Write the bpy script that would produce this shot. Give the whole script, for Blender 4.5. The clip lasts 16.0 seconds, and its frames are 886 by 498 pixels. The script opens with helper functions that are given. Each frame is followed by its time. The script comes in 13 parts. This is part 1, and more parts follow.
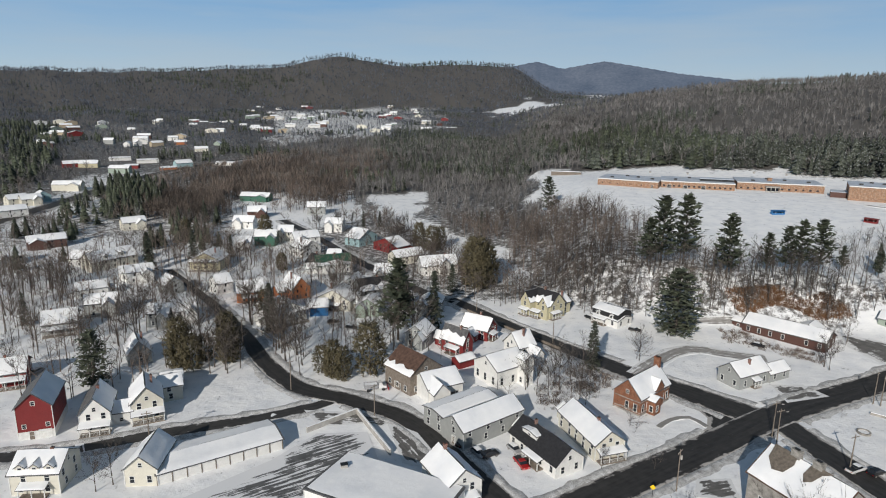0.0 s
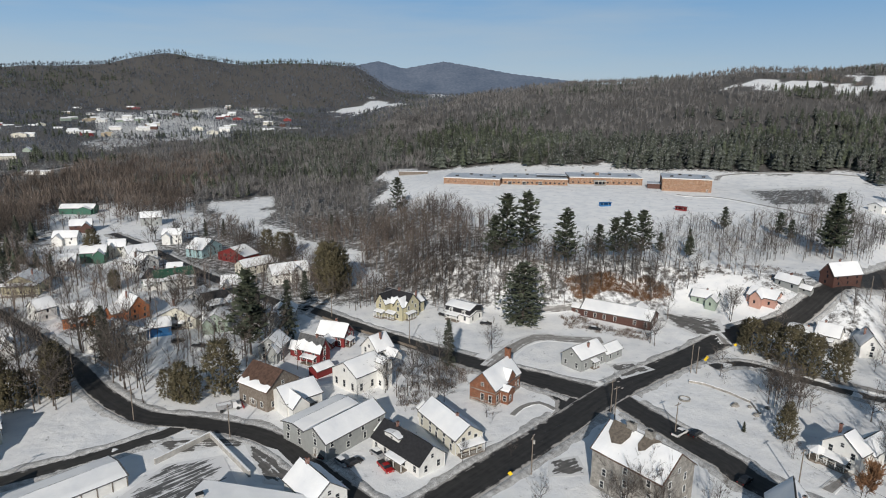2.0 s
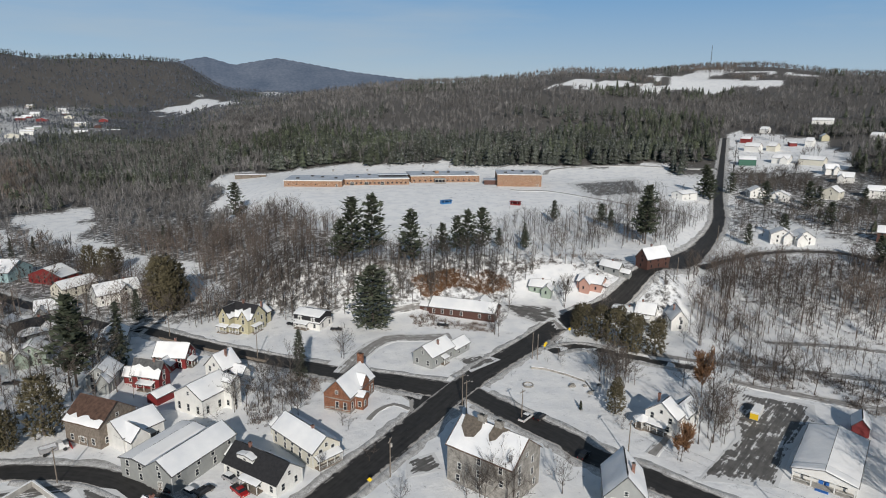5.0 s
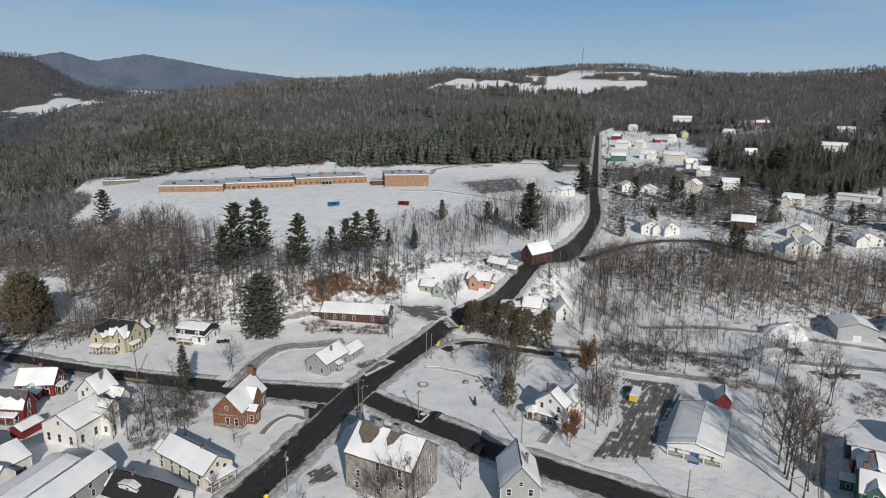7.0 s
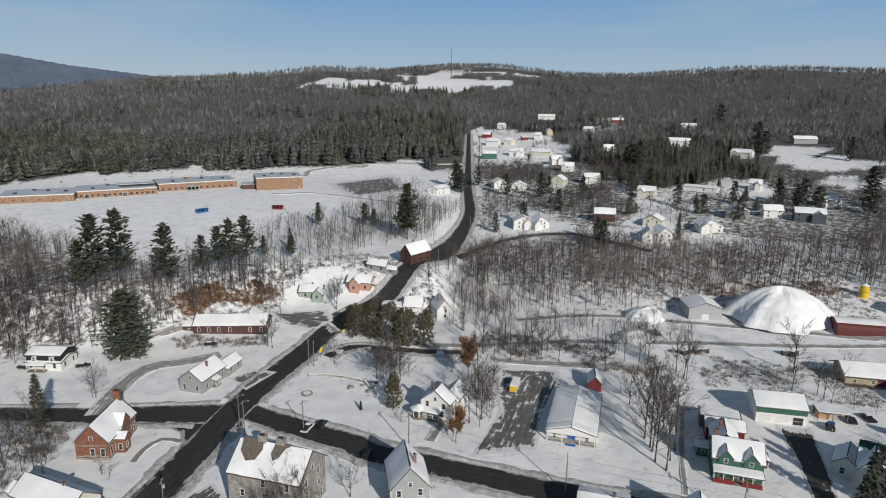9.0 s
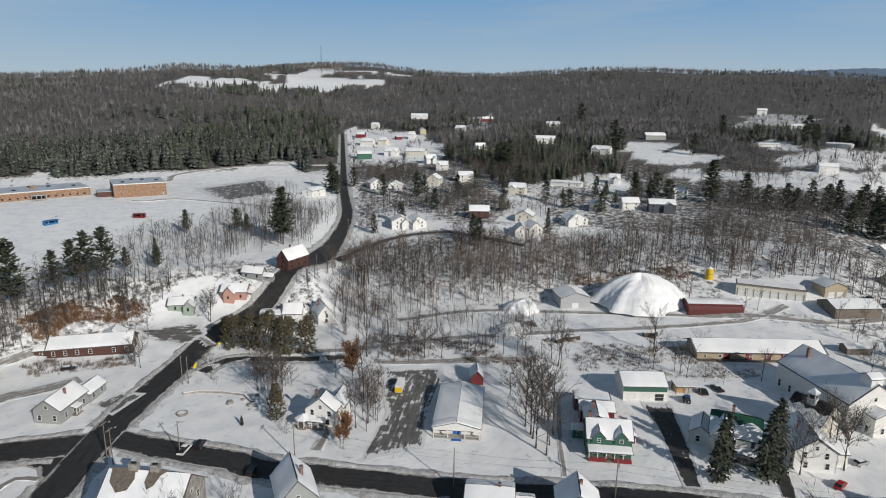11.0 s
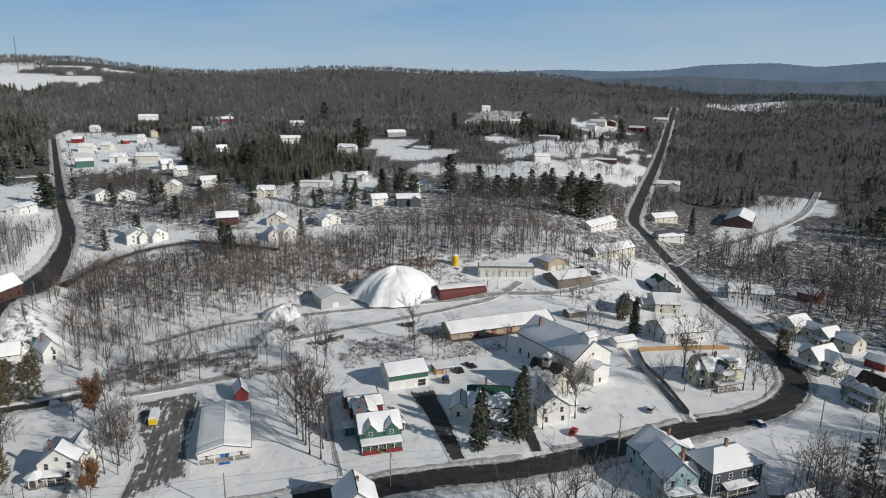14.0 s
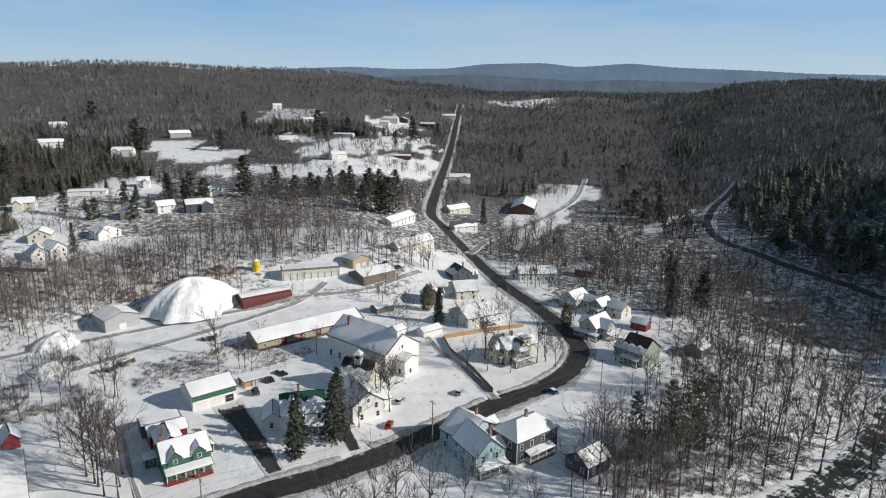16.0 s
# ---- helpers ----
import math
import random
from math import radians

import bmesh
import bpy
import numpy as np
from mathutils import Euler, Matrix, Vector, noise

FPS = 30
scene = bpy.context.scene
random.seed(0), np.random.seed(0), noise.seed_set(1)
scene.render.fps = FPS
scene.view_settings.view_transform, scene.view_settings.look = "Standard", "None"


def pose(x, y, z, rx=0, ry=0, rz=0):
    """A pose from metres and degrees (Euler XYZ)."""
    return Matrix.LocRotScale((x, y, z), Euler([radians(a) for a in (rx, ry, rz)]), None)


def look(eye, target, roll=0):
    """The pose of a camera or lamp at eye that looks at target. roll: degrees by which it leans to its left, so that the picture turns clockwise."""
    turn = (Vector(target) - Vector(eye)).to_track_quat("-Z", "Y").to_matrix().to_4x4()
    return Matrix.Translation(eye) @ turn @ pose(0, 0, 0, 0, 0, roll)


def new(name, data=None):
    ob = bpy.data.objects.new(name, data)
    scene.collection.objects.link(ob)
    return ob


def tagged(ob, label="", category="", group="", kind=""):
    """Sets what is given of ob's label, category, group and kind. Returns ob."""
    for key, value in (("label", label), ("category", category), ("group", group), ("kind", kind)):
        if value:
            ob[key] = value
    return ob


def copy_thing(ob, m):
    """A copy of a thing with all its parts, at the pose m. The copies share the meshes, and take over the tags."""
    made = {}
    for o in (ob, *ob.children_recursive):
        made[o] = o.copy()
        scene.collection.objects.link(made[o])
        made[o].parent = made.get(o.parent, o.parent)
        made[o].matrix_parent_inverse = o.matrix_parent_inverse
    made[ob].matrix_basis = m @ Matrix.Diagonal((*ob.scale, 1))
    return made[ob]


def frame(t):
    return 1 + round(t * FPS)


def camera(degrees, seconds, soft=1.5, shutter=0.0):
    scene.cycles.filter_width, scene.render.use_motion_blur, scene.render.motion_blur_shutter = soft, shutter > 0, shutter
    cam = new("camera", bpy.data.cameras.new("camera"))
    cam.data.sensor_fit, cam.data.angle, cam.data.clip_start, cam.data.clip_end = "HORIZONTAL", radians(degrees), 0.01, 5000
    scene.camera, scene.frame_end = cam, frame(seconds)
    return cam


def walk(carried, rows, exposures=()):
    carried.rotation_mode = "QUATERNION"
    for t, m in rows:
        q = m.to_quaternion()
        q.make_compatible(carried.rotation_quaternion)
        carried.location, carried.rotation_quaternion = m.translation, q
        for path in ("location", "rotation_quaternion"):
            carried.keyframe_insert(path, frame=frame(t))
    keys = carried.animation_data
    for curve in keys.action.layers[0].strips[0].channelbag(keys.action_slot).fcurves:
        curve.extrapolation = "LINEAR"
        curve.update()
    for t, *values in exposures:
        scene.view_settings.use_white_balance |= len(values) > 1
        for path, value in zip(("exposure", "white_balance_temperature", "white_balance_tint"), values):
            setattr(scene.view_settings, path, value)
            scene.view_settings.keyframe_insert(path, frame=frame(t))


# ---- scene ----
cam = camera(69.56, 16.0, 1.05)
# seconds, place, pitch, roll, bearing (clockwise from +y)
PATH = [
    (0.0, 0.09, 0.58, 85.69, -13.64, 0.66, -0.01),
    (0.5, 0.09, 0.51, 86.17, -13.64, 0.60, 4.55),
    (1.0, 0.09, 0.44, 86.64, -13.65, 0.63, 7.72),
    (1.5, 0.08, 0.37, 87.09, -13.58, 0.66, 10.90),
    (2.0, 0.08, 0.30, 87.54, -13.57, 0.65, 13.59),
    (2.5, 0.07, 0.24, 87.99, -13.56, 0.70, 16.03),
    (3.0, 0.06, 0.17, 88.42, -13.60, 0.66, 18.34),
    (3.5, 0.05, 0.11, 88.84, -13.58, 0.72, 20.74),
    (4.0, 0.03, 0.04, 89.25, -13.61, 0.70, 23.10),
    (6.5, -0.05, -0.27, 91.19, -13.68, 0.64, 35.08),
    (7.0, -0.07, -0.33, 91.55, -13.68, 0.67, 37.82),
    (7.5, -0.10, -0.39, 91.90, -13.64, 0.67, 40.61),
    (8.0, -0.12, -0.45, 92.24, -13.65, 0.70, 43.37),
    (8.5, -0.15, -0.50, 92.57, -13.64, 0.69, 46.16),
    (9.0, -0.18, -0.56, 92.90, -13.68, 0.65, 48.96),
    (11.5, -0.34, -0.83, 94.38, -13.66, 0.74, 62.63),
    (12.0, -0.38, -0.89, 94.65, -13.67, 0.75, 65.11),
    (12.5, -0.41, -0.94, 94.91, -13.66, 0.70, 67.70),
    (13.0, -0.45, -0.99, 95.16, -13.63, 0.65, 70.36),
    (13.5, -0.50, -1.04, 95.40, -13.64, 0.68, 75.49),
    (14.0, -0.54, -1.09, 95.64, -13.61, 0.66, 82.34),
    (14.5, -0.58, -1.14, 95.86, -13.63, 0.67, 86.91),
    (15.0, -0.63, -1.18, 96.08, -13.64, 0.67, 91.41),
    (15.5, -0.68, -1.23, 96.28, -13.66, 0.62, 95.85),
    (16.0, -0.73, -1.28, 96.48, -13.67, 0.62, 100.33),
]
EXPOSURES = [(0.0, -0.46), (8.0, -0.55), (13.5, -0.53), (16.0, -0.26)]
walk(cam, [(t, Matrix.Translation((x, y, z)) @ pose(0, 0, 0, 0, 0, -b) @ pose(0, 0, 0, 90 + p) @ pose(0, 0, 0, 0, 0, r)) for t, x, y, z, p, r, b in PATH], EXPOSURES)

# ---- light: low winter sun, clear sky ----
SUN_BEARING, SUN_HEIGHT = 202.0, 25.0
world = bpy.data.worlds.new("winter_sky")
scene.world = world
world.use_nodes = True
wn, wl = world.node_tree.nodes, world.node_tree.links
background = wn["Background"]
sky = wn.new("ShaderNodeTexSky")
sky.sky_type, sky.sun_disc = "NISHITA", False
sky.sun_elevation, sky.sun_rotation = radians(SUN_HEIGHT), radians(-SUN_BEARING)
sky.air_density, sky.dust_density, sky.ozone_density, sky.altitude = 0.9, 0.1, 3.0, 300
# blue overhead, pale winter haze low over the horizon
place, split_sky, low, tint, haze = wn.new("ShaderNodeTexCoord"), wn.new("ShaderNodeSeparateXYZ"), wn.new("ShaderNodeMapRange"), wn.new("ShaderNodeValToRGB"), wn.new("ShaderNodeMix")
wl.new(place.outputs["Generated"], split_sky.inputs[0])
wl.new(split_sky.outputs[2], low.inputs[0])
low.inputs[1].default_value, low.inputs[2].default_value, low.inputs[3].default_value, low.inputs[4].default_value = 0.2, 0.9, 0.9, 0.8
wl.new(split_sky.outputs[2], tint.inputs[0])
tint.color_ramp.elements[0].position, tint.color_ramp.elements[0].color = 0.015, (0.6, 0.78, 0.93, 1)
tint.color_ramp.elements[1].position, tint.color_ramp.elements[1].color = 0.18, (0.165, 0.46, 0.88, 1)
high = tint.color_ramp.elements.new(0.42)
high.color = (0.04, 0.08, 0.135, 1)
bright = wn.new("ShaderNodeVectorMath")
bright.operation, bright.inputs["Scale"].default_value = "SCALE", 12.2
wl.new(tint.outputs[0], bright.inputs[0])
haze.data_type = "RGBA"
wl.new(low.outputs[0], haze.inputs[0])
wl.new(sky.outputs[0], haze.inputs[6])
wl.new(bright.outputs[0], haze.inputs[7])
# thin streaks of high cloud
stretch, veil, share = wn.new("ShaderNodeMapping"), wn.new("ShaderNodeTexNoise"), wn.new("ShaderNodeMapRange")
stretch.inputs["Scale"].default_value = (1.3, 1.6, 11.0)
stretch.inputs["Rotation"].default_value = (radians(5), radians(-5), 0)
veil.inputs["Scale"].default_value, veil.inputs["Detail"].default_value, veil.inputs["Roughness"].default_value = 1.5, 6, 0.55
wl.new(place.outputs["Generated"], stretch.inputs["Vector"])
wl.new(stretch.outputs[0], veil.inputs["Vector"])
wl.new(veil.outputs[0], share.inputs[0])
share.inputs[1].default_value, share.inputs[2].default_value, share.inputs[4].default_value = 0.44, 0.76, 0.6
clouds = wn.new("ShaderNodeMix")
clouds.data_type = "RGBA"
wl.new(share.outputs[0], clouds.inputs[0])
wl.new(haze.outputs[2], clouds.inputs[6])
clouds.inputs[7].default_value = (7.4, 8.7, 9.8, 1)
wl.new(clouds.outputs[2], background.inputs["Color"])
background.inputs["Strength"].default_value = 0.08

sun = new("sun", bpy.data.lights.new("sun", "SUN"))
sun.data.energy, sun.data.angle, sun.data.color = 5.15, radians(0.53), (1.0, 0.945, 0.865)
sb, sh = radians(SUN_BEARING), radians(SUN_HEIGHT)
sun.matrix_world = look((300 * math.sin(sb), 300 * math.cos(sb), 300), (300 * math.sin(sb) - math.sin(sb) * math.cos(sh), 300 * math.cos(sb) - math.cos(sb) * math.cos(sh), 300 - math.sin(sh)))

# ---- materials ----
MATS = {}


def base_material(name, rough=0.8, metal=0.0):
    m = bpy.data.materials.new(name)
    m.use_nodes = True
    bsdf = m.node_tree.nodes["Principled BSDF"]
    bsdf.inputs["Roughness"].default_value, bsdf.inputs["Metallic"].default_value = rough, metal
    MATS[name] = m
    return m, m.node_tree.nodes, m.node_tree.links, bsdf


def grained(name, dark, light, scale=2.0, rough=0.8, bump=0.0, metal=0.0, random_by="", fine=0.35):
    """Two colours mixed by noise at two scales, in metres, with an optional shift from piece to piece."""
    if name in MATS:
        return MATS[name]
    m, n, l, bsdf = base_material(name, rough, metal)
    coord = n.new("ShaderNodeTexCoord")
    big, small = n.new("ShaderNodeTexNoise"), n.new("ShaderNodeTexNoise")
    big.inputs["Scale"].default_value, small.inputs["Scale"].default_value = scale, scale * 9
    big.inputs["Detail"].default_value, small.inputs["Detail"].default_value = 4, 3
    for node in (big, small):
        l.new(coord.outputs["Object"], node.inputs["Vector"])
    blend = n.new("ShaderNodeMix")
    blend.inputs[0].default_value = fine
    l.new(big.outputs[0], blend.inputs[2])
    l.new(small.outputs[0], blend.inputs[3])
    ramp = n.new("ShaderNodeValToRGB")
    ramp.color_ramp.elements[0].position, ramp.color_ramp.elements[1].position = 0.34, 0.66
    ramp.color_ramp.elements[0].color, ramp.color_ramp.elements[1].color = (*dark, 1), (*light, 1)
    l.new(blend.outputs[0], ramp.inputs[0])
    out = ramp.outputs[0]
    if random_by:
        pick = n.new("ShaderNodeObjectInfo" if random_by == "object" else "ShaderNodeNewGeometry")
        span = n.new("ShaderNodeMapRange")
        span.inputs[3].default_value, span.inputs[4].default_value = 0.6, 1.35
        l.new(pick.outputs["Random" if random_by == "object" else "Random Per Island"], span.inputs[0])
        scale_by = n.new("ShaderNodeVectorMath")
        scale_by.operation = "SCALE"
        l.new(out, scale_by.inputs[0])
        l.new(span.outputs[0], scale_by.inputs["Scale"])
        out = scale_by.outputs[0]
    l.new(out, bsdf.inputs["Base Color"])
    if bump:
        b = n.new("ShaderNodeBump")
        b.inputs["Strength"].default_value, b.inputs["Distance"].default_value = 1.0, bump
        l.new(blend.outputs[0], b.inputs["Height"])
        l.new(b.outputs[0], bsdf.inputs["Normal"])
    return m


def siding(name, colour, step=0.16):
    """Painted clapboard: board lines, weathering and a little relief."""
    if name in MATS:
        return MATS[name]
    m, n, l, bsdf = base_material(name, 0.65)
    coord, wave, stain, fine = n.new("ShaderNodeTexCoord"), n.new("ShaderNodeTexWave"), n.new("ShaderNodeTexNoise"), n.new("ShaderNodeTexNoise")
    wave.bands_direction, wave.wave_profile = "Z", "SAW"
    wave.inputs["Scale"].default_value = 0.314 / step
    stain.inputs["Scale"].default_value, stain.inputs["Detail"].default_value = 0.7, 5
    fine.inputs["Scale"].default_value = 9
    for node in (wave, stain, fine):
        l.new(coord.outputs["Object"], node.inputs["Vector"])
    ramp = n.new("ShaderNodeValToRGB")
    ramp.color_ramp.elements[0].position, ramp.color_ramp.elements[1].position = 0.3, 0.62
    ramp.color_ramp.elements[0].color = (*[c * 0.86 for c in colour], 1)
    ramp.color_ramp.elements[1].color = (*colour, 1)
    mix = n.new("ShaderNodeMix")
    mix.inputs[0].default_value = 0.3
    l.new(stain.outputs[0], mix.inputs[2])
    l.new(fine.outputs[0], mix.inputs[3])
    l.new(mix.outputs[0], ramp.inputs[0])
    l.new(ramp.outputs[0], bsdf.inputs["Base Color"])
    b = n.new("ShaderNodeBump")
    b.inputs["Distance"].default_value = 0.02
    l.new(wave.outputs["Fac"], b.inputs["Height"])
    l.new(b.outputs[0], bsdf.inputs["Normal"])
    return m


def masonry(name, colour, mortar, width, height, rough=0.9):
    if name in MATS:
        return MATS[name]
    m, n, l, bsdf = base_material(name, rough)
    coord, geo, turn = n.new("ShaderNodeTexCoord"), n.new("ShaderNodeNewGeometry"), n.new("ShaderNodeMapping")
    # boxes: lay the courses along whichever wall they are on
    split, join, add = n.new("ShaderNodeSeparateXYZ"), n.new("ShaderNodeCombineXYZ"), n.new("ShaderNodeMath")
    l.new(coord.outputs["Object"], split.inputs[0])
    l.new(split.outputs[0], add.inputs[0])
    l.new(split.outputs[1], add.inputs[1])
    l.new(add.outputs[0], join.inputs[0])
    l.new(split.outputs[2], join.inputs[1])
    brick = n.new("ShaderNodeTexBrick")
    brick.inputs["Scale"].default_value = 1.0
    brick.inputs["Brick Width"].default_value, brick.inputs["Row Height"].default_value = width, height
    brick.inputs["Mortar Size"].default_value = 0.012
    brick.inputs["Color1"].default_value = (*colour, 1)
    brick.inputs["Color2"].default_value = (*[c * 0.7 for c in colour], 1)
    brick.inputs["Mortar"].default_value = (*mortar, 1)
    l.new(join.outputs[0], brick.inputs["Vector"])
    noise_tex, tint = n.new("ShaderNodeTexNoise"), n.new("ShaderNodeMix")
    noise_tex.inputs["Scale"].default_value, noise_tex.inputs["Detail"].default_value = 0.8, 5
    l.new(coord.outputs["Object"], noise_tex.inputs["Vector"])
    tint.data_type, tint.blend_type = "RGBA", "MULTIPLY"
    ramp = n.new("ShaderNodeValToRGB")
    ramp.color_ramp.elements[0].position, ramp.color_ramp.elements[0].color = 0.3, (0.6, 0.6, 0.6, 1)
    ramp.color_ramp.elements[1].position, ramp.color_ramp.elements[1].color = 0.65, (1.1, 1.1, 1.1, 1)
    l.new(noise_tex.outputs[0], ramp.inputs[0])
    tint.inputs[0].default_value = 1
    l.new(brick.outputs[0], tint.inputs[6])
    l.new(ramp.outputs[0], tint.inputs[7])
    l.new(tint.outputs[2], bsdf.inputs["Base Color"])
    return m


def snow_material(name, bump, patch=0.0):
    m, n, l, bsdf = base_material(name, 0.75)
    coord, big, fine = n.new("ShaderNodeTexCoord"), n.new("ShaderNodeTexNoise"), n.new("ShaderNodeTexNoise")
    big.inputs["Scale"].default_value, big.inputs["Detail"].default_value = 0.15, 6
    fine.inputs["Scale"].default_value, fine.inputs["Detail"].default_value, fine.inputs["Roughness"].default_value = 0.45, 9, 0.62
    for node in (big, fine):
        l.new(coord.outputs["Object"], node.inputs["Vector"])
    ramp = n.new("ShaderNodeValToRGB")
    ramp.color_ramp.elements[0].position, ramp.color_ramp.elements[0].color = 0.35, (0.8, 0.81, 0.83, 1)
    ramp.color_ramp.elements[1].position, ramp.color_ramp.elements[1].color = 0.6, (0.92, 0.92, 0.92, 1)
    l.new(big.outputs[0], ramp.inputs[0])
    l.new(ramp.outputs[0], bsdf.inputs["Base Color"])
    b = n.new("ShaderNodeBump")
    b.inputs["Distance"].default_value = bump
    l.new(fine.outputs[0], b.inputs["Height"])
    l.new(b.outputs[0], bsdf.inputs["Normal"])
    return m, n, l, bsdf, ramp, fine, big


snow = snow_material("roof_snow", 0.10)[0]
heap_snow = snow_material("heap_snow", 0.5)[0]


def ground_material():
    """Snow, worn through to leaf litter and dead grass where the 'litter' attribute says that the land is rough or wooded."""
    m, n, l, bsdf, ramp, fine, big = snow_material("snowy_ground", 0.24)
    attr, coord = n.new("ShaderNodeAttribute"), n.new("ShaderNodeTexCoord")
    attr.attribute_name = "litter"
    tuft = n.new("ShaderNodeTexNoise")
    tuft.inputs["Scale"].default_value, tuft.inputs["Detail"].default_value, tuft.inputs["Roughness"].default_value = 0.3, 10, 0.78
    l.new(coord.outputs["Object"], tuft.inputs["Vector"])
    # litter shows where noise falls below the attribute
    less, soft = n.new("ShaderNodeMath"), n.new("ShaderNodeMapRange")
    less.operation = "SUBTRACT"
    l.new(attr.outputs["Fac"], less.inputs[0])
    l.new(tuft.outputs[0], less.inputs[1])
    soft.inputs[1].default_value, soft.inputs[2].default_value = -0.03, 0.09
    l.new(less.outputs[0], soft.inputs[0])
    earth = n.new("ShaderNodeValToRGB")
    earth.color_ramp.elements[0].color, earth.color_ramp.elements[1].color = (0.05, 0.046, 0.043, 1), (0.15, 0.138, 0.126, 1)
    l.new(fine.outputs[0], earth.inputs[0])
    mix = n.new("ShaderNodeMix")
    mix.data_type = "RGBA"
    l.new(soft.outputs[0], mix.inputs[0])
    l.new(ramp.outputs[0], mix.inputs[6])
    l.new(earth.outputs[0], mix.inputs[7])
    l.new(mix.outputs[2], bsdf.inputs["Base Color"])
    return m


def road_material(name, dark, light, slush, reach, ragged=1.0, streaky=0.5):
    """Asphalt or packed track; 'edge' runs from 0 in the middle to 1 at the sides, where slush lies."""
    m, n, l, bsdf = base_material(name, 0.72)
    coord, attr = n.new("ShaderNodeTexCoord"), n.new("ShaderNodeAttribute")
    attr.attribute_name = "edge"
    a, b = n.new("ShaderNodeTexNoise"), n.new("ShaderNodeTexNoise")
    a.inputs["Scale"].default_value, a.inputs["Detail"].default_value = 0.5, 6
    b.inputs["Scale"].default_value, b.inputs["Detail"].default_value, b.inputs["Roughness"].default_value = 0.3, 9, 0.66
    for node in (a, b):
        l.new(coord.outputs["Object"], node.inputs["Vector"])
    ramp = n.new("ShaderNodeValToRGB")
    ramp.color_ramp.elements[0].position, ramp.color_ramp.elements[0].color = 0.3, (*dark, 1)
    ramp.color_ramp.elements[1].position, ramp.color_ramp.elements[1].color = 0.7, (*light, 1)
    # tyre marks drawn out along the way
    places = []
    for key, scale in (("across", 1.1), ("along", 0.07)):
        at, by = n.new("ShaderNodeAttribute"), n.new("ShaderNodeMath")
        at.attribute_name, by.operation, by.inputs[1].default_value = key, "MULTIPLY", scale
        l.new(at.outputs["Fac"], by.inputs[0])
        places.append(by)
    drawn, marks, both = n.new("ShaderNodeCombineXYZ"), n.new("ShaderNodeTexNoise"), n.new("ShaderNodeMix")
    l.new(places[0].outputs[0], drawn.inputs[0])
    l.new(places[1].outputs[0], drawn.inputs[1])
    l.new(drawn.outputs[0], marks.inputs["Vector"])
    marks.inputs["Scale"].default_value, marks.inputs["Detail"].default_value, marks.inputs["Roughness"].default_value = 1.0, 5, 0.62
    both.inputs[0].default_value = 0.6
    l.new(a.outputs[0], both.inputs[2])
    l.new(marks.outputs[0], both.inputs[3])
    l.new(both.outputs[0], ramp.inputs[0])
    add, soft, times = n.new("ShaderNodeMath"), n.new("ShaderNodeMapRange"), n.new("ShaderNodeMath")
    add.operation, times.operation, times.inputs[1].default_value = "ADD", "MULTIPLY_ADD", ragged
    times.inputs[2].default_value = 0.5 - 0.5 * ragged
    l.new(b.outputs[0], times.inputs[0])
    l.new(attr.outputs["Fac"], add.inputs[0])
    l.new(times.outputs[0], add.inputs[1])
    soft.inputs[1].default_value, soft.inputs[2].default_value = reach, reach + 0.16
    shift = n.new("ShaderNodeMath")
    shift.operation, shift.inputs[1].default_value = "MULTIPLY_ADD", 2.0 * streaky
    l.new(marks.outputs[0], shift.inputs[0])
    less = n.new("ShaderNodeMath")
    less.operation, less.inputs[1].default_value = "SUBTRACT", streaky
    l.new(add.outputs[0], less.inputs[0])
    l.new(less.outputs[0], shift.inputs[2])
    l.new(shift.outputs[0], soft.inputs[0])
    mix = n.new("ShaderNodeMix")
    mix.data_type = "RGBA"
    l.new(soft.outputs[0], mix.inputs[0])
    l.new(ramp.outputs[0], mix.inputs[6])
    mix.inputs[7].default_value = (*slush, 1)
    l.new(mix.outputs[2], bsdf.inputs["Base Color"])
    return m


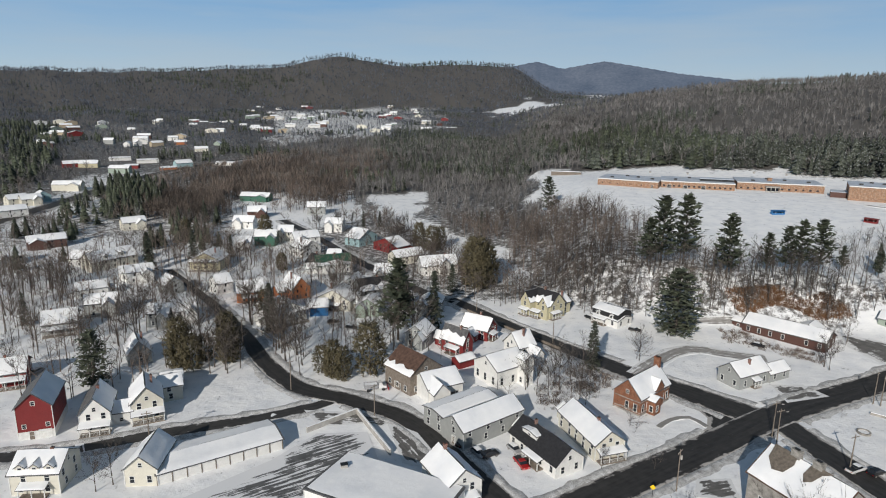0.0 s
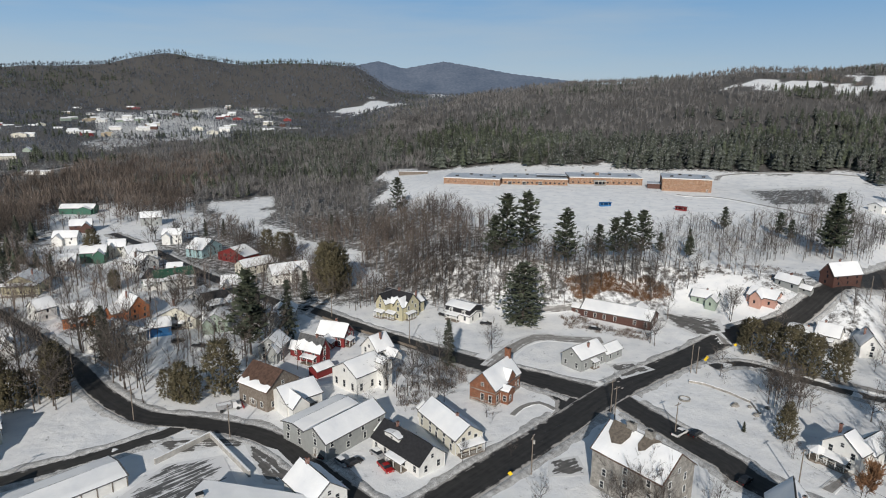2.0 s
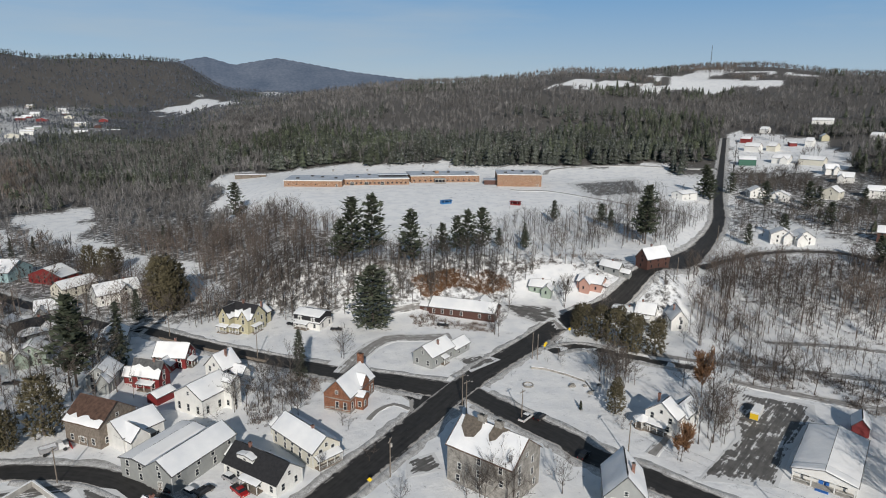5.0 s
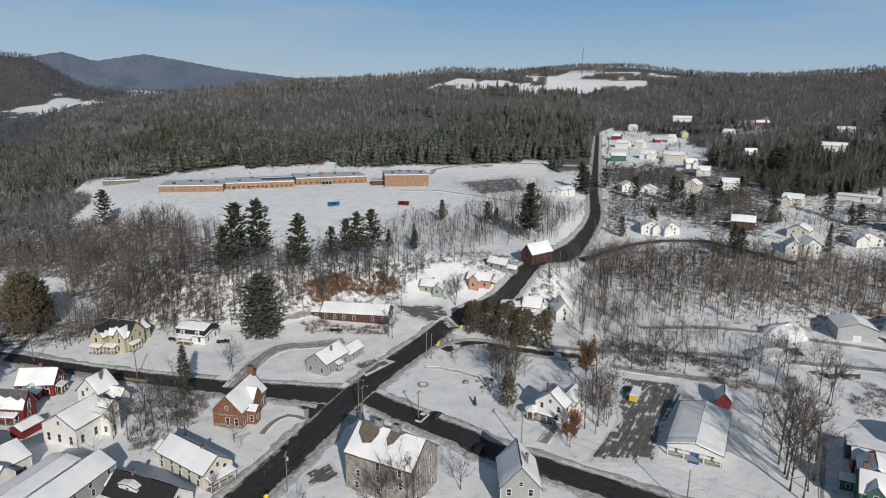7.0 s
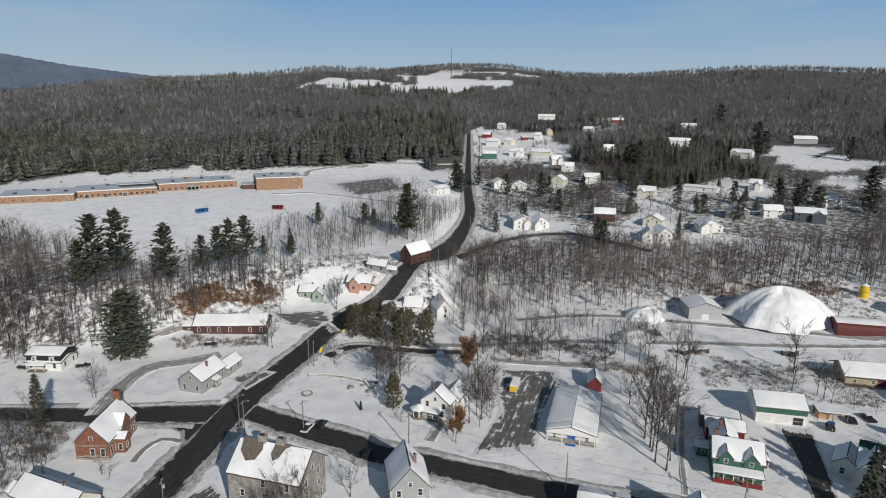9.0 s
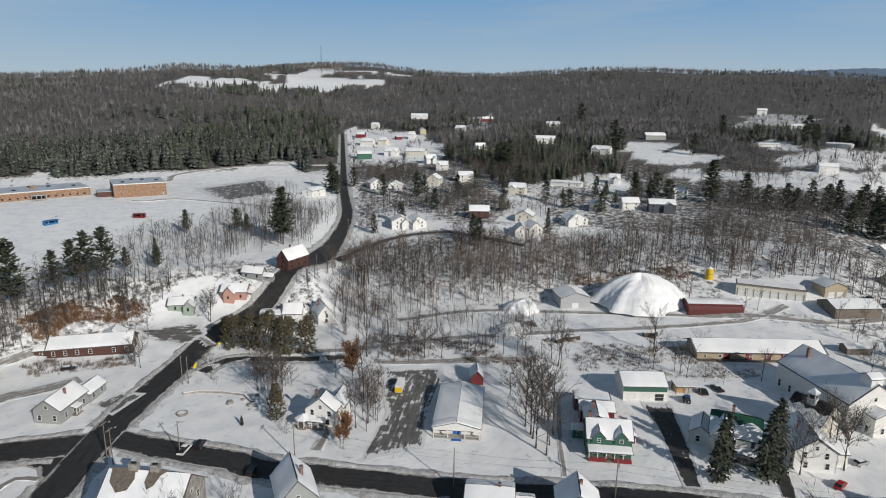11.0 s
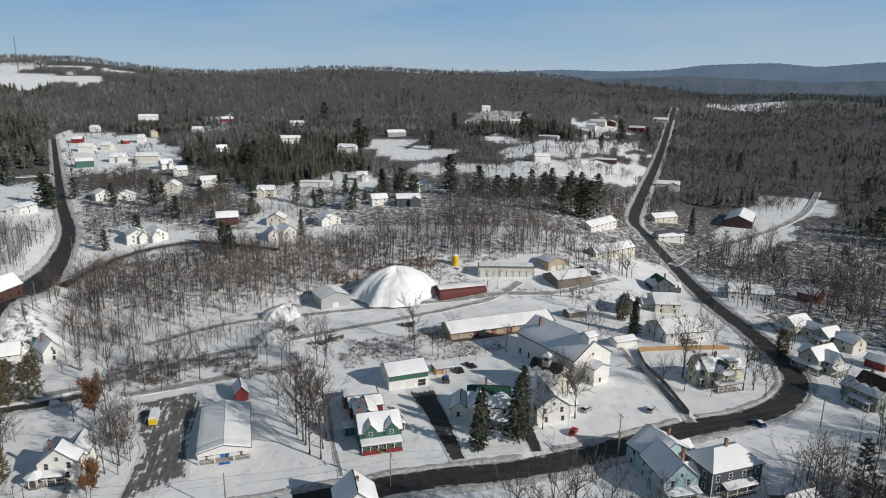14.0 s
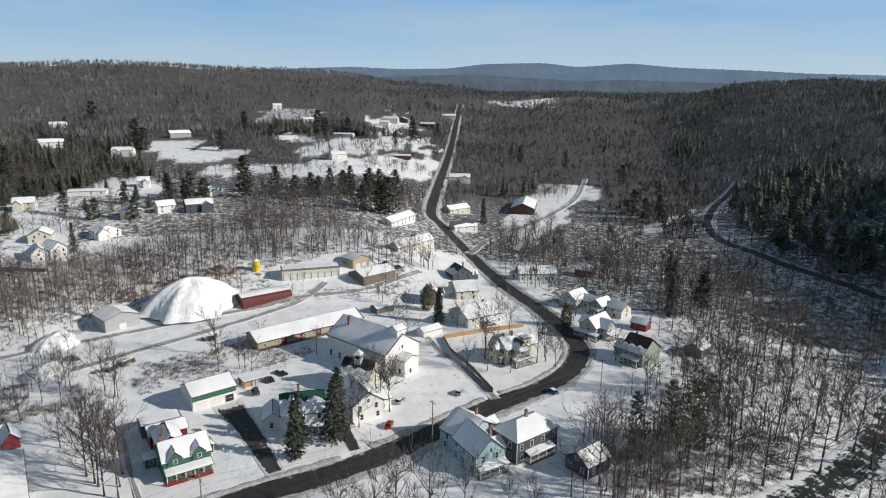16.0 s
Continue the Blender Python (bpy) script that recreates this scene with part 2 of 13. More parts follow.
def foliage(name, dark, light, snow_share, rough=0.9):
    """Needles or twigs, varied from tree to tree, with snow caught on what faces up."""
    m, n, l, bsdf = base_material(name, rough)
    geo, coord, spots = n.new("ShaderNodeNewGeometry"), n.new("ShaderNodeTexCoord"), n.new("ShaderNodeTexNoise")
    spots.inputs["Scale"].default_value, spots.inputs["Detail"].default_value = 0.9, 4
    l.new(coord.outputs["Object"], spots.inputs["Vector"])
    ramp = n.new("ShaderNodeValToRGB")
    ramp.color_ramp.elements[0].color, ramp.color_ramp.elements[1].color = (*dark, 1), (*light, 1)
    l.new(geo.outputs["Random Per Island"], ramp.inputs[0])
    stand, wide, scale_by = n.new("ShaderNodeTexNoise"), n.new("ShaderNodeMapRange"), n.new("ShaderNodeVectorMath")
    stand.inputs["Scale"].default_value, stand.inputs["Detail"].default_value = 0.022, 5
    l.new(coord.outputs["Object"], stand.inputs["Vector"])
    l.new(stand.outputs[0], wide.inputs[0])
    wide.inputs[1].default_value, wide.inputs[2].default_value, wide.inputs[3].default_value, wide.inputs[4].default_value = 0.34, 0.66, 0.55, 1.4
    scale_by.operation = "SCALE"
    l.new(ramp.outputs[0], scale_by.inputs[0])
    l.new(wide.outputs[0], scale_by.inputs["Scale"])
    span, mul = n.new("ShaderNodeMapRange"), n.new("ShaderNodeMath")
    l.new(spots.outputs[0], span.inputs[0])
    span.inputs[1].default_value, span.inputs[2].default_value = 0.62 - snow_share * 0.3, 0.72 - snow_share * 0.3
    l.new(span.outputs[0], mul.inputs[0])
    mul.operation = "MULTIPLY"
    mul.inputs[1].default_value = min(1.0, snow_share * 1.6)
    mix = n.new("ShaderNodeMix")
    mix.data_type = "RGBA"
    l.new(mul.outputs[0], mix.inputs[0])
    l.new(scale_by.outputs[0], mix.inputs[6])
    mix.inputs[7].default_value = (0.75, 0.77, 0.8, 1)
    l.new(mix.outputs[2], bsdf.inputs["Base Color"])
    return m


ground_mat = ground_material()
asphalt = road_material("asphalt", (0.009, 0.009, 0.009), (0.055, 0.052, 0.05), (0.42, 0.4, 0.38), 1.0, 1.5, 0.5)
side_road = road_material("slushy_asphalt", (0.016, 0.016, 0.016), (0.07, 0.066, 0.062), (0.66, 0.65, 0.64), 0.95, 1.8, 0.8)
track_mat = road_material("packed_track", (0.16, 0.15, 0.14), (0.5, 0.48, 0.46), (0.8, 0.8, 0.8), 0.72, 1.6, 1.2)
concrete_path = road_material("cleared_path", (0.2, 0.19, 0.18), (0.36, 0.35, 0.33), (0.8, 0.8, 0.8), 1.1, 1.6)
lot_mat = road_material("scraped_lot", (0.06, 0.058, 0.055), (0.22, 0.21, 0.2), (0.76, 0.76, 0.76), 0.66, 2.6, 1.15)
wet_lot = road_material("wet_lot", (0.016, 0.016, 0.016), (0.085, 0.08, 0.076), (0.7, 0.7, 0.7), 0.84, 2.2, 0.8)
streaked_lot = road_material("windswept_lot", (0.05, 0.05, 0.05), (0.2, 0.2, 0.2), (0.78, 0.78, 0.79), 0.5, 1.4, 1.7)
slush_mat = grained("slush", (0.14, 0.13, 0.12), (0.82, 0.82, 0.82), 0.7, 0.9, 0.12, fine=0.62)
shingle_grey = grained("grey_shingle", (0.06, 0.06, 0.065), (0.14, 0.14, 0.14), 1.2, 0.9, 0.02)
shingle_black = grained("black_shingle", (0.012, 0.012, 0.014), (0.03, 0.03, 0.034), 1.5, 0.85, 0.02)
shingle_brown = grained("brown_shingle", (0.05, 0.028, 0.02), (0.13, 0.075, 0.055), 1.2, 0.9, 0.02)
shingle_green = grained("green_roof", (0.008, 0.05, 0.03), (0.02, 0.1, 0.06), 1.2, 0.6, 0.01)
trim_white = grained("white_trim", (0.55, 0.55, 0.53), (0.75, 0.75, 0.73), 1.5, 0.6)
glass = base_material("window_glass", 0.06)[0]
glass.node_tree.nodes["Principled BSDF"].inputs["Base Color"].default_value = (0.02, 0.024, 0.03, 1)
brick_mat = masonry("red_brick", (0.26, 0.098, 0.05), (0.25, 0.16, 0.11), 0.42, 0.14)
tan_brick = masonry("tan_brick", (0.36, 0.2, 0.12), (0.42, 0.35, 0.28), 0.5, 0.16)
old_shingle = grained("old_shingle", (0.085, 0.07, 0.056), (0.2, 0.17, 0.14), 1.4, 0.9, 0.03)
chimney_brick = masonry("chimney_brick", (0.26, 0.085, 0.05), (0.3, 0.27, 0.25), 0.22, 0.08)
stone_mat = masonry("grey_stone", (0.34, 0.32, 0.29), (0.42, 0.4, 0.37), 0.7, 0.32)
concrete = grained("concrete", (0.3, 0.29, 0.27), (0.48, 0.46, 0.43), 0.7, 0.9, 0.02)
bare_wood = grained("weathered_wood", (0.11, 0.09, 0.075), (0.26, 0.22, 0.18), 1.6, 0.85, 0.02)
new_wood = grained("fresh_wood", (0.34, 0.2, 0.1), (0.5, 0.32, 0.17), 1.6, 0.8, 0.02)
bark = grained("bark", (0.04, 0.033, 0.028), (0.14, 0.115, 0.1), 2.5, 0.95, 0.03, random_by="island")
dark_metal = grained("dark_metal", (0.03, 0.03, 0.03), (0.07, 0.07, 0.07), 2.0, 0.45, 0, 0.6)
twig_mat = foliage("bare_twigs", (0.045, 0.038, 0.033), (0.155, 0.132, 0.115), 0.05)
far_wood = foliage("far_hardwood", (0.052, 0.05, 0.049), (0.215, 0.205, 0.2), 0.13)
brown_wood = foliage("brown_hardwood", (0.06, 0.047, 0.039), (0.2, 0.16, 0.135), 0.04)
# blue-grey base colour paints distance haze onto the far woods
hill_wood = foliage("distant_hazed_wood", (0.045, 0.052, 0.066), (0.115, 0.128, 0.155), 0.06)
needle_mat = foliage("conifer_needles", (0.022, 0.03, 0.018), (0.076, 0.09, 0.055), 0.12)
spruce_mat = foliage("spruce_needles", (0.028, 0.036, 0.024), (0.09, 0.1, 0.072), 0.2)
frosted = foliage("frosted_conifer", (0.02, 0.027, 0.019), (0.075, 0.085, 0.064), 0.2)
pine_mat = foliage("pine_needles", (0.03, 0.039, 0.024), (0.1, 0.118, 0.074), 0.12)
old_spruce = foliage("old_spruce_needles", (0.04, 0.05, 0.031), (0.125, 0.142, 0.095), 0.14)
grove_pine = foliage("grove_pine_needles", (0.07, 0.068, 0.046), (0.2, 0.19, 0.14), 0.26)
cedar_mat = foliage("cedar_foliage", (0.055, 0.048, 0.026), (0.15, 0.127, 0.072), 0.14)
oak_mat = foliage("dead_oak_leaves", (0.15, 0.073, 0.036), (0.3, 0.165, 0.085), 0.0)
bush_mat = foliage("bare_bush", (0.08, 0.062, 0.052), (0.24, 0.19, 0.155), 0.1)
river_mat = road_material("dark_river", (0.008, 0.011, 0.011), (0.02, 0.026, 0.024), (0.74, 0.76, 0.78), 0.62, 2.4, 0.6)
PAINTS_BLUE = grained("door_blue", (0.02, 0.12, 0.42), (0.04, 0.18, 0.55), 1.0, 0.5)

# ---- the lie of the land ----
def smooth(a, b, v):
    v = np.clip((v - a) / (b - a), 0.0, 1.0)
    return v * v * (3 - 2 * v)


# height of the land along some bearings: (distance, height)
VALLEY = [(0, 0), (330, 0), (800, 2), (1500, 10), (2400, 26), (2900, 100), (3400, 168), (4000, 140), (5200, 100)]
PEAK = [(0, 0), (330, 0), (800, 2), (1500, 10), (2500, 28), (3000, 150), (3500, 272), (4000, 200), (5200, 100)]
LOW_PEAK = [(0, 0), (330, 0), (800, 2), (1500, 10), (2500, 28), (3000, 130), (3500, 228), (4000, 170), (5200, 100)]
GAP = [(0, 0), (250, 0), (600, 14), (1200, 36), (1800, 40), (2600, 34), (3400, 60), (4200, 60), (5200, 60)]
SCHOOL = [(0, 0), (235, 0), (300, 5), (520, 20), (800, 46), (1150, 104), (1450, 122), (1800, 105), (3200, 60), (5200, 60)]
FARM = [(0, 0), (280, 1), (420, 14), (620, 26), (900, 54), (1300, 112), (1700, 164), (2200, 150), (5200, 80)]
EAST = [(0, 0), (290, 0), (360, 15), (520, 26), (900, 58), (1300, 122), (1650, 166), (2200, 150), (5200, 80)]
RIVER = [(0, 0), (200, -1), (400, -4), (700, 6), (1100, 24), (1700, 56), (2500, 60), (3600, 70), (5200, 60)]
DARK = [(0, 0), (130, -2), (200, -8), (300, -8), (420, 6), (700, 50), (1100, 105), (1600, 150), (3600, 100), (5200, 100)]
# steep hill out of view, added to throw shade over the river valley
UNSEEN_BLUFF = [(0, 0), (150, -4), (250, -6), (330, 28), (450, 90), (600, 135), (900, 165), (3600, 100), (5200, 100)]
SECTORS = [(-25, VALLEY), (-9, PEAK), (-1, LOW_PEAK), (4, LOW_PEAK), (10, GAP), (25, SCHOOL), (38, SCHOOL), (50, FARM), (66, EAST), (90, EAST), (106, RIVER), (118, RIVER), (138, DARK), (156, UNSEEN_BLUFF), (180, UNSEEN_BLUFF)]


# how far the hills' crests rise or dip between those bearings
CREST = [(-40, 1.0), (-20, 1.02), (-14.7, 0.87), (-12.8, 0.92), (-10, 1.0), (-5, 0.98), (0, 1.05), (4.5, 1.07), (6.7, 1.34), (10, 1.5), (15, 1.3), (19.5, 0.94), (23, 0.86), (28.7, 0.945), (33.5, 1.0), (38, 1.08), (45, 1.04), (48, 0.98), (54, 0.94), (58, 0.86), (65, 0.85), (72, 0.9), (78, 0.92), (85, 0.87), (91, 0.81), (96, 0.9), (100, 1.2), (102, 1.4), (110, 1.5), (118, 1.4), (122, 1.47), (125, 1.4), (130, 1.08), (134, 0.91), (145, 0.9)]


def land(x, y):
    """Height of the ground."""
    x, y = np.asarray(x, float), np.asarray(y, float)
    dist, bearing = np.hypot(x, y), np.degrees(np.arctan2(x, y))
    bearing = np.where(bearing < -120, bearing + 360, bearing).clip(-25, 180)
    z = np.zeros_like(dist)
    heights = [np.interp(dist, *zip(*profile)) for _, profile in SECTORS]
    for (a, _), (b, _), low, high in zip(SECTORS, SECTORS[1:], heights, heights[1:]):
        mix = smooth(a, b, bearing)
        z = np.where((bearing >= a) & (bearing <= b), low + (high - low) * mix, z)
    z = z * (1 + (np.interp(bearing, *zip(*CREST)) - 1) * smooth(700, 1200, dist))
    # the school's level field on its bank
    edge = 292 + 10 * np.sin(bearing * 0.21)
    shelf = smooth(edge - 34, edge, dist) * (1 - smooth(500, 640, dist)) * smooth(8, 14, bearing) * (1 - smooth(47, 51.5, bearing))
    level = 15.5 + 6.5 * smooth(300, 500, dist)
    return z + (level - z) * shelf


def slope_noise(x, y, z):
    """Rolling of the far hillsides."""
    dist = np.hypot(x, y)
    far = smooth(600, 1600, dist)
    roll = np.sin(x * 0.011 + 1.3) * np.cos(y * 0.009) * 6 + np.sin(x * 0.027 + y * 0.019) * 3
    return z + far * roll


def ground_z(x, y):
    return float(land(x, y))


# ---- builders ----
def mesh_object(name, verts, faces, material, parent=None, smooth_shade=False):
    me = bpy.data.meshes.new(name)
    me.from_pydata([tuple(v) for v in verts], [], [tuple(f) for f in faces])
    me.materials.append(material)
    if smooth_shade:
        me.polygons.foreach_set("use_smooth", [True] * len(me.polygons))
    me.update()
    ob = new(name, me)
    if parent is not None:
        ob.parent = parent
    return ob


def arrays_object(name, verts, tris, material, label="", category="", kind="stuff"):
    """One mesh from numpy arrays of corners and triangles."""
    me = bpy.data.meshes.new(name)
    me.vertices.add(len(verts))
    me.vertices.foreach_set("co", np.asarray(verts, np.float32).ravel())
    me.loops.add(len(tris) * 3)
    me.loops.foreach_set("vertex_index", np.asarray(tris, np.int32).ravel())
    me.polygons.add(len(tris))
    me.polygons.foreach_set("loop_start", np.arange(0, len(tris) * 3, 3, dtype=np.int32))
    me.materials.append(material)
    me.update(calc_edges=True)
    me.validate()
    return tagged(new(name, me), label, category, "", kind)


def box_data(x0, x1, y0, y1, z0, z1):
    v = [(x, y, z) for z in (z0, z1) for x, y in ((x0, y0), (x1, y0), (x1, y1), (x0, y1))]
    return v, [(3, 2, 1, 0), (4, 5, 6, 7), (0, 1, 5, 4), (1, 2, 6, 5), (2, 3, 7, 6), (3, 0, 4, 7)]


def boxes(name, list_of_boxes, material, parent=None):
    verts, faces = [], []
    for b in list_of_boxes:
        v, f = box_data(*b)
        faces += [tuple(i + len(verts) for i in q) for q in f]
        verts += v
    return mesh_object(name, verts, faces, material, parent)


def tube(name, points, radius, material, parent=None, sides=6, taper=1.0):
    """A round bar along points."""
    verts, faces = [], []
    pts = [Vector(p) for p in points]
    for i, p in enumerate(pts):
        along = (pts[min(i + 1, len(pts) - 1)] - pts[max(i - 1, 0)]).normalized()
        side = along.cross(Vector((0, 0, 1)) if abs(along.z) < 0.9 else Vector((1, 0, 0))).normalized()
        other = along.cross(side)
        r = radius * (1 + (taper - 1) * i / max(1, len(pts) - 1))
        verts += [p + side * r * math.cos(a) + other * r * math.sin(a) for a in (math.tau * k / sides for k in range(sides))]
    for i in range(len(pts) - 1):
        for k in range(sides):
            a, b = i * sides + k, i * sides + (k + 1) % sides
            faces.append((a, b, b + sides, a + sides))
    faces += [tuple(range(sides))[::-1], tuple(range((len(pts) - 1) * sides, len(pts) * sides))]
    return mesh_object(name, verts, faces, material, parent)


def thing(name, label, category, x, y, yaw=0.0, z=None, group=""):
    """An empty at the base of a thing."""
    ob = new(name)
    ob.empty_display_size = 0.5
    ob.matrix_world = pose(x, y, ground_z(x, y) if z is None else z, 0, 0, yaw)
    return tagged(ob, label, category, group)


# shared window and door meshes, facing -y, base at the origin
def window_meshes():
    out = {}
    for key, w, h in (("tall", 0.95, 1.6), ("small", 0.8, 1.0), ("wide", 1.7, 1.4), ("arched", 1.0, 2.2), ("door", 1.05, 2.1), ("garage", 2.7, 2.3)):
        a = boxes("window_frame", [(-w / 2 - 0.12, w / 2 + 0.12, -0.07, 0.0, -0.1, 0.0), (-w / 2 - 0.12, w / 2 + 0.12, -0.07, 0.0, h, h + 0.14),
                                   (-w / 2 - 0.12, -w / 2, -0.07, 0.0, 0.0, h), (w / 2, w / 2 + 0.12, -0.07, 0.0, 0.0, h),
                                   (-w / 2, w / 2, -0.05, 0.0, h * 0.5 - 0.035, h * 0.5 + 0.035)], trim_white)
        b = boxes("pane", [(-w / 2, w / 2, -0.02, 0.0, 0.0, h)], glass)
        both = a.data.copy()
        bm = bmesh.new()
        bm.from_mesh(both)
        n = len(bm.faces)
        bm.from_mesh(b.data)
        bm.faces.ensure_lookup_table()
        for f in bm.faces[n:]:
            f.material_index = 1
        bm.to_mesh(both)
        bm.free()
        both.materials.append(glass)
        out[key] = (a.data, b.data, both)
        bpy.data.objects.remove(a)
        bpy.data.objects.remove(b)
    return out


WINDOWS = window_meshes()
PAINT = {}


def window(parent, x, y, z, turn, key="tall", material=None):
    frame_mesh, pane_mesh, both = WINDOWS[key]
    root = parent
    while root.parent is not None:
        root = root.parent
    if root.location.length > 255 and key not in ("door", "garage"):
        # too far off to tell the pane from its frame
        ob = new("window", pane_mesh)
        ob.parent, ob.matrix_basis = parent, pose(x, y, z, 0, 0, turn)
        ob.scale = (0.82, 1, 0.82)
        return ob
    is_door = key in ("door", "garage")
    if is_door:
        shade = (key, material.name if material else "")
        if shade not in PAINT:
            PAINT[shade] = pane_mesh.copy()
            PAINT[shade].materials[0] = material or trim_white
        pane_mesh = PAINT[shade]
    ob = new("door" if is_door else "window", frame_mesh)
    ob.parent, ob.matrix_basis = parent, pose(x, y, z, 0, 0, turn)
    leaf = new("door_leaf" if is_door else "pane", pane_mesh)
    leaf.parent = ob
    return ob


def block(b, x0, y0, w, d, h, rise, ridge, wall, roof, covered=(1, 1), eave=0.45, base=-1.2, floors=2, win=("tall", 2.9), faces="frl", trim=True, thick=0.26, z0=0.0, foundation=None):
    """One gabled body of a building: walls, two roof slopes with their snow, corner boards and windows. (x0, y0): middle of its front wall at the ground."""
    xa, xb, ya, yb = x0 - w / 2, x0 + w / 2, y0, y0 + d
    base = base + z0
    h = h + z0
    if rise <= 0:
        boxes("wall", [(xa, xb, ya, yb, base, h)], wall, b)
        boxes("roof", [(xa - 0.2, xb + 0.2, ya - 0.2, yb + 0.2, h, h + 0.35)], roof, b)
        if covered[0]:
            snow_slab(b, [(xa, ya, h + 0.35), (xb, ya, h + 0.35), (xb, yb, h + 0.35), (xa, yb, h + 0.35)], thick)
    else:
        along_x = ridge == "x"
        c = [(xa, ya), (xb, ya), (xb, yb), (xa, yb)]
        verts = [(x, y, base) for x, y in c] + [(x, y, h) for x, y in c]
        if along_x:
            verts += [(xa, (ya + yb) / 2, h + rise), (xb, (ya + yb) / 2, h + rise)]
            walls = [(0, 1, 5, 4), (1, 2, 6, 9, 5), (2, 3, 7, 6), (3, 0, 4, 8, 7), (4, 5, 9, 8), (6, 7, 8, 9)]
        else:
            verts += [((xa + xb) / 2, ya, h + rise), ((xa + xb) / 2, yb, h + rise)]
            walls = [(0, 1, 5, 8, 4), (1, 2, 6, 5), (2, 3, 7, 9, 6), (3, 0, 4, 7), (5, 6, 9, 8), (7, 4, 8, 9)]
        mesh_object("wall", verts, walls, wall, b)
        half = (d if along_x else w) / 2
        drop = eave * rise / half
        for side in (0, 1):
            s = -1 if side == 0 else 1
            if along_x:
                my = (ya + yb) / 2
                lo, hi = my + s * (half + eave), my
                quad = [(xa - eave, lo, h - drop), (xb + eave, lo, h - drop), (xb + eave, hi, h + rise), (xa - eave, hi, h + rise)]
            else:
                mx = (xa + xb) / 2
                lo, hi = mx + s * (half + eave), mx
                quad = [(lo, ya - eave, h - drop), (lo, yb + eave, h - drop), (hi, yb + eave, h + rise), (hi, ya - eave, h + rise)]
            if (s > 0) == along_x:
                quad = [quad[i] for i in (1, 0, 3, 2)]
            slab = [(x, y, z + 0.03) for x, y, z in quad] + [(x, y, z + 0.2) for x, y, z in quad]
            mesh_object("roof_slope", slab, [(3, 2, 1, 0), (4, 5, 6, 7), (0, 1, 5, 4), (1, 2, 6, 5), (2, 3, 7, 6), (3, 0, 4, 7)], roof, b)
            if covered[side]:
                snow_slab(b, [(x, y, z + 0.2) for x, y, z in quad], thick, covered[side])
    if foundation:
        boxes("foundation", [(xa - 0.04, xb + 0.04, ya - 0.04, yb + 0.04, base, z0 + 0.55)], foundation, b)
    if trim:
        for x, y in ((xa, ya), (xb, ya), (xb, yb), (xa, yb))[: 3 if b.location.length < 185 and b.parent is None else 0]:
            boxes("corner_board", [(x - 0.09, x + 0.09, y - 0.09, y + 0.09, base, h)], trim_white, b)
    if win and b.location.length < 610:
        key, gap = win
        gap = gap * (1.8 if b.location.length > 420 else 1.3 if b.location.length > 250 else 1.12)
        level = (h - z0) / floors
        for f in range(floors):
            z = z0 + f * level + min(0.95, level * 0.32)
            if "f" in faces:
                for x in spread(xa, xb, gap):
                    window(b, x, ya, z, 0, key)
            if "b" in faces:
                for x in spread(xa, xb, gap):
                    window(b, x, yb, z, 180, key)
            if "l" in faces:
                for y in spread(ya, yb, gap):
                    window(b, xa, y, z, -90, key)
            if "r" in faces:
                for y in spread(ya, yb, gap):
                    window(b, xb, y, z, 90, key)
        if rise > 2.4:
            if ridge == "y" and "f" in faces:
                window(b, x0, ya, h + 0.35, 0, "small")
            if ridge == "x":
                for mark, x, turn in (("l", xa, -90), ("r", xb, 90)):
                    if mark in faces:
                        window(b, x, (ya + yb) / 2, h + 0.35, turn, "small")
    return b


def hip_roof(b, x0, y0, w, d, h, rise, roof, eave=0.5, thick=0.24):
    """A hipped roof over a block, and the snow on it."""
    for name, lift_by, out, m in (("hip_roof", 0.0, eave, roof), ("roof_snow", thick, eave - 0.12, snow)):
        xa, xb, ya, yb = x0 - w / 2 - out, x0 + w / 2 + out, y0 - out, y0 + d + out
        run = min(w, d) / 2 * 0.92
        if w >= d:
            top = [(xa + run, (ya + yb) / 2), (xb - run, (ya + yb) / 2)]
            sides = [(4, 5, 9, 8), (5, 6, 9), (6, 7, 8, 9), (7, 4, 8)]
        else:
            top = [((xa + xb) / 2, ya + run), ((xa + xb) / 2, yb - run)]
            sides = [(4, 5, 8), (5, 6, 9, 8), (6, 7, 9), (7, 4, 8, 9)]
        c = [(xa, ya), (xb, ya), (xb, yb), (xa, yb)]
        low = h - 0.1 + (0.14 if lift_by else 0)
        verts = [(x, y, low) for x, y in c] + [(x, y, h + 0.12 + lift_by) for x, y in c] + [(x, y, h + rise + lift_by) for x, y in top]
        mesh_object(name, verts, [(3, 2, 1, 0), (0, 1, 5, 4), (1, 2, 6, 5), (2, 3, 7, 6), (3, 0, 4, 7)] + sides, m, b)


GAPS = random.Random(14)


def spread(a, b, gap):
    """Places of windows along a wall, not quite even, with one left out here and there."""
    n = max(1, int((b - a - 0.6) / gap))
    return [a + (b - a) * (i + 0.5 + GAPS.uniform(-0.1, 0.1)) / n for i in range(n) if n < 3 or GAPS.random() > 0.16]


SNOW_RNG = random.Random(5)


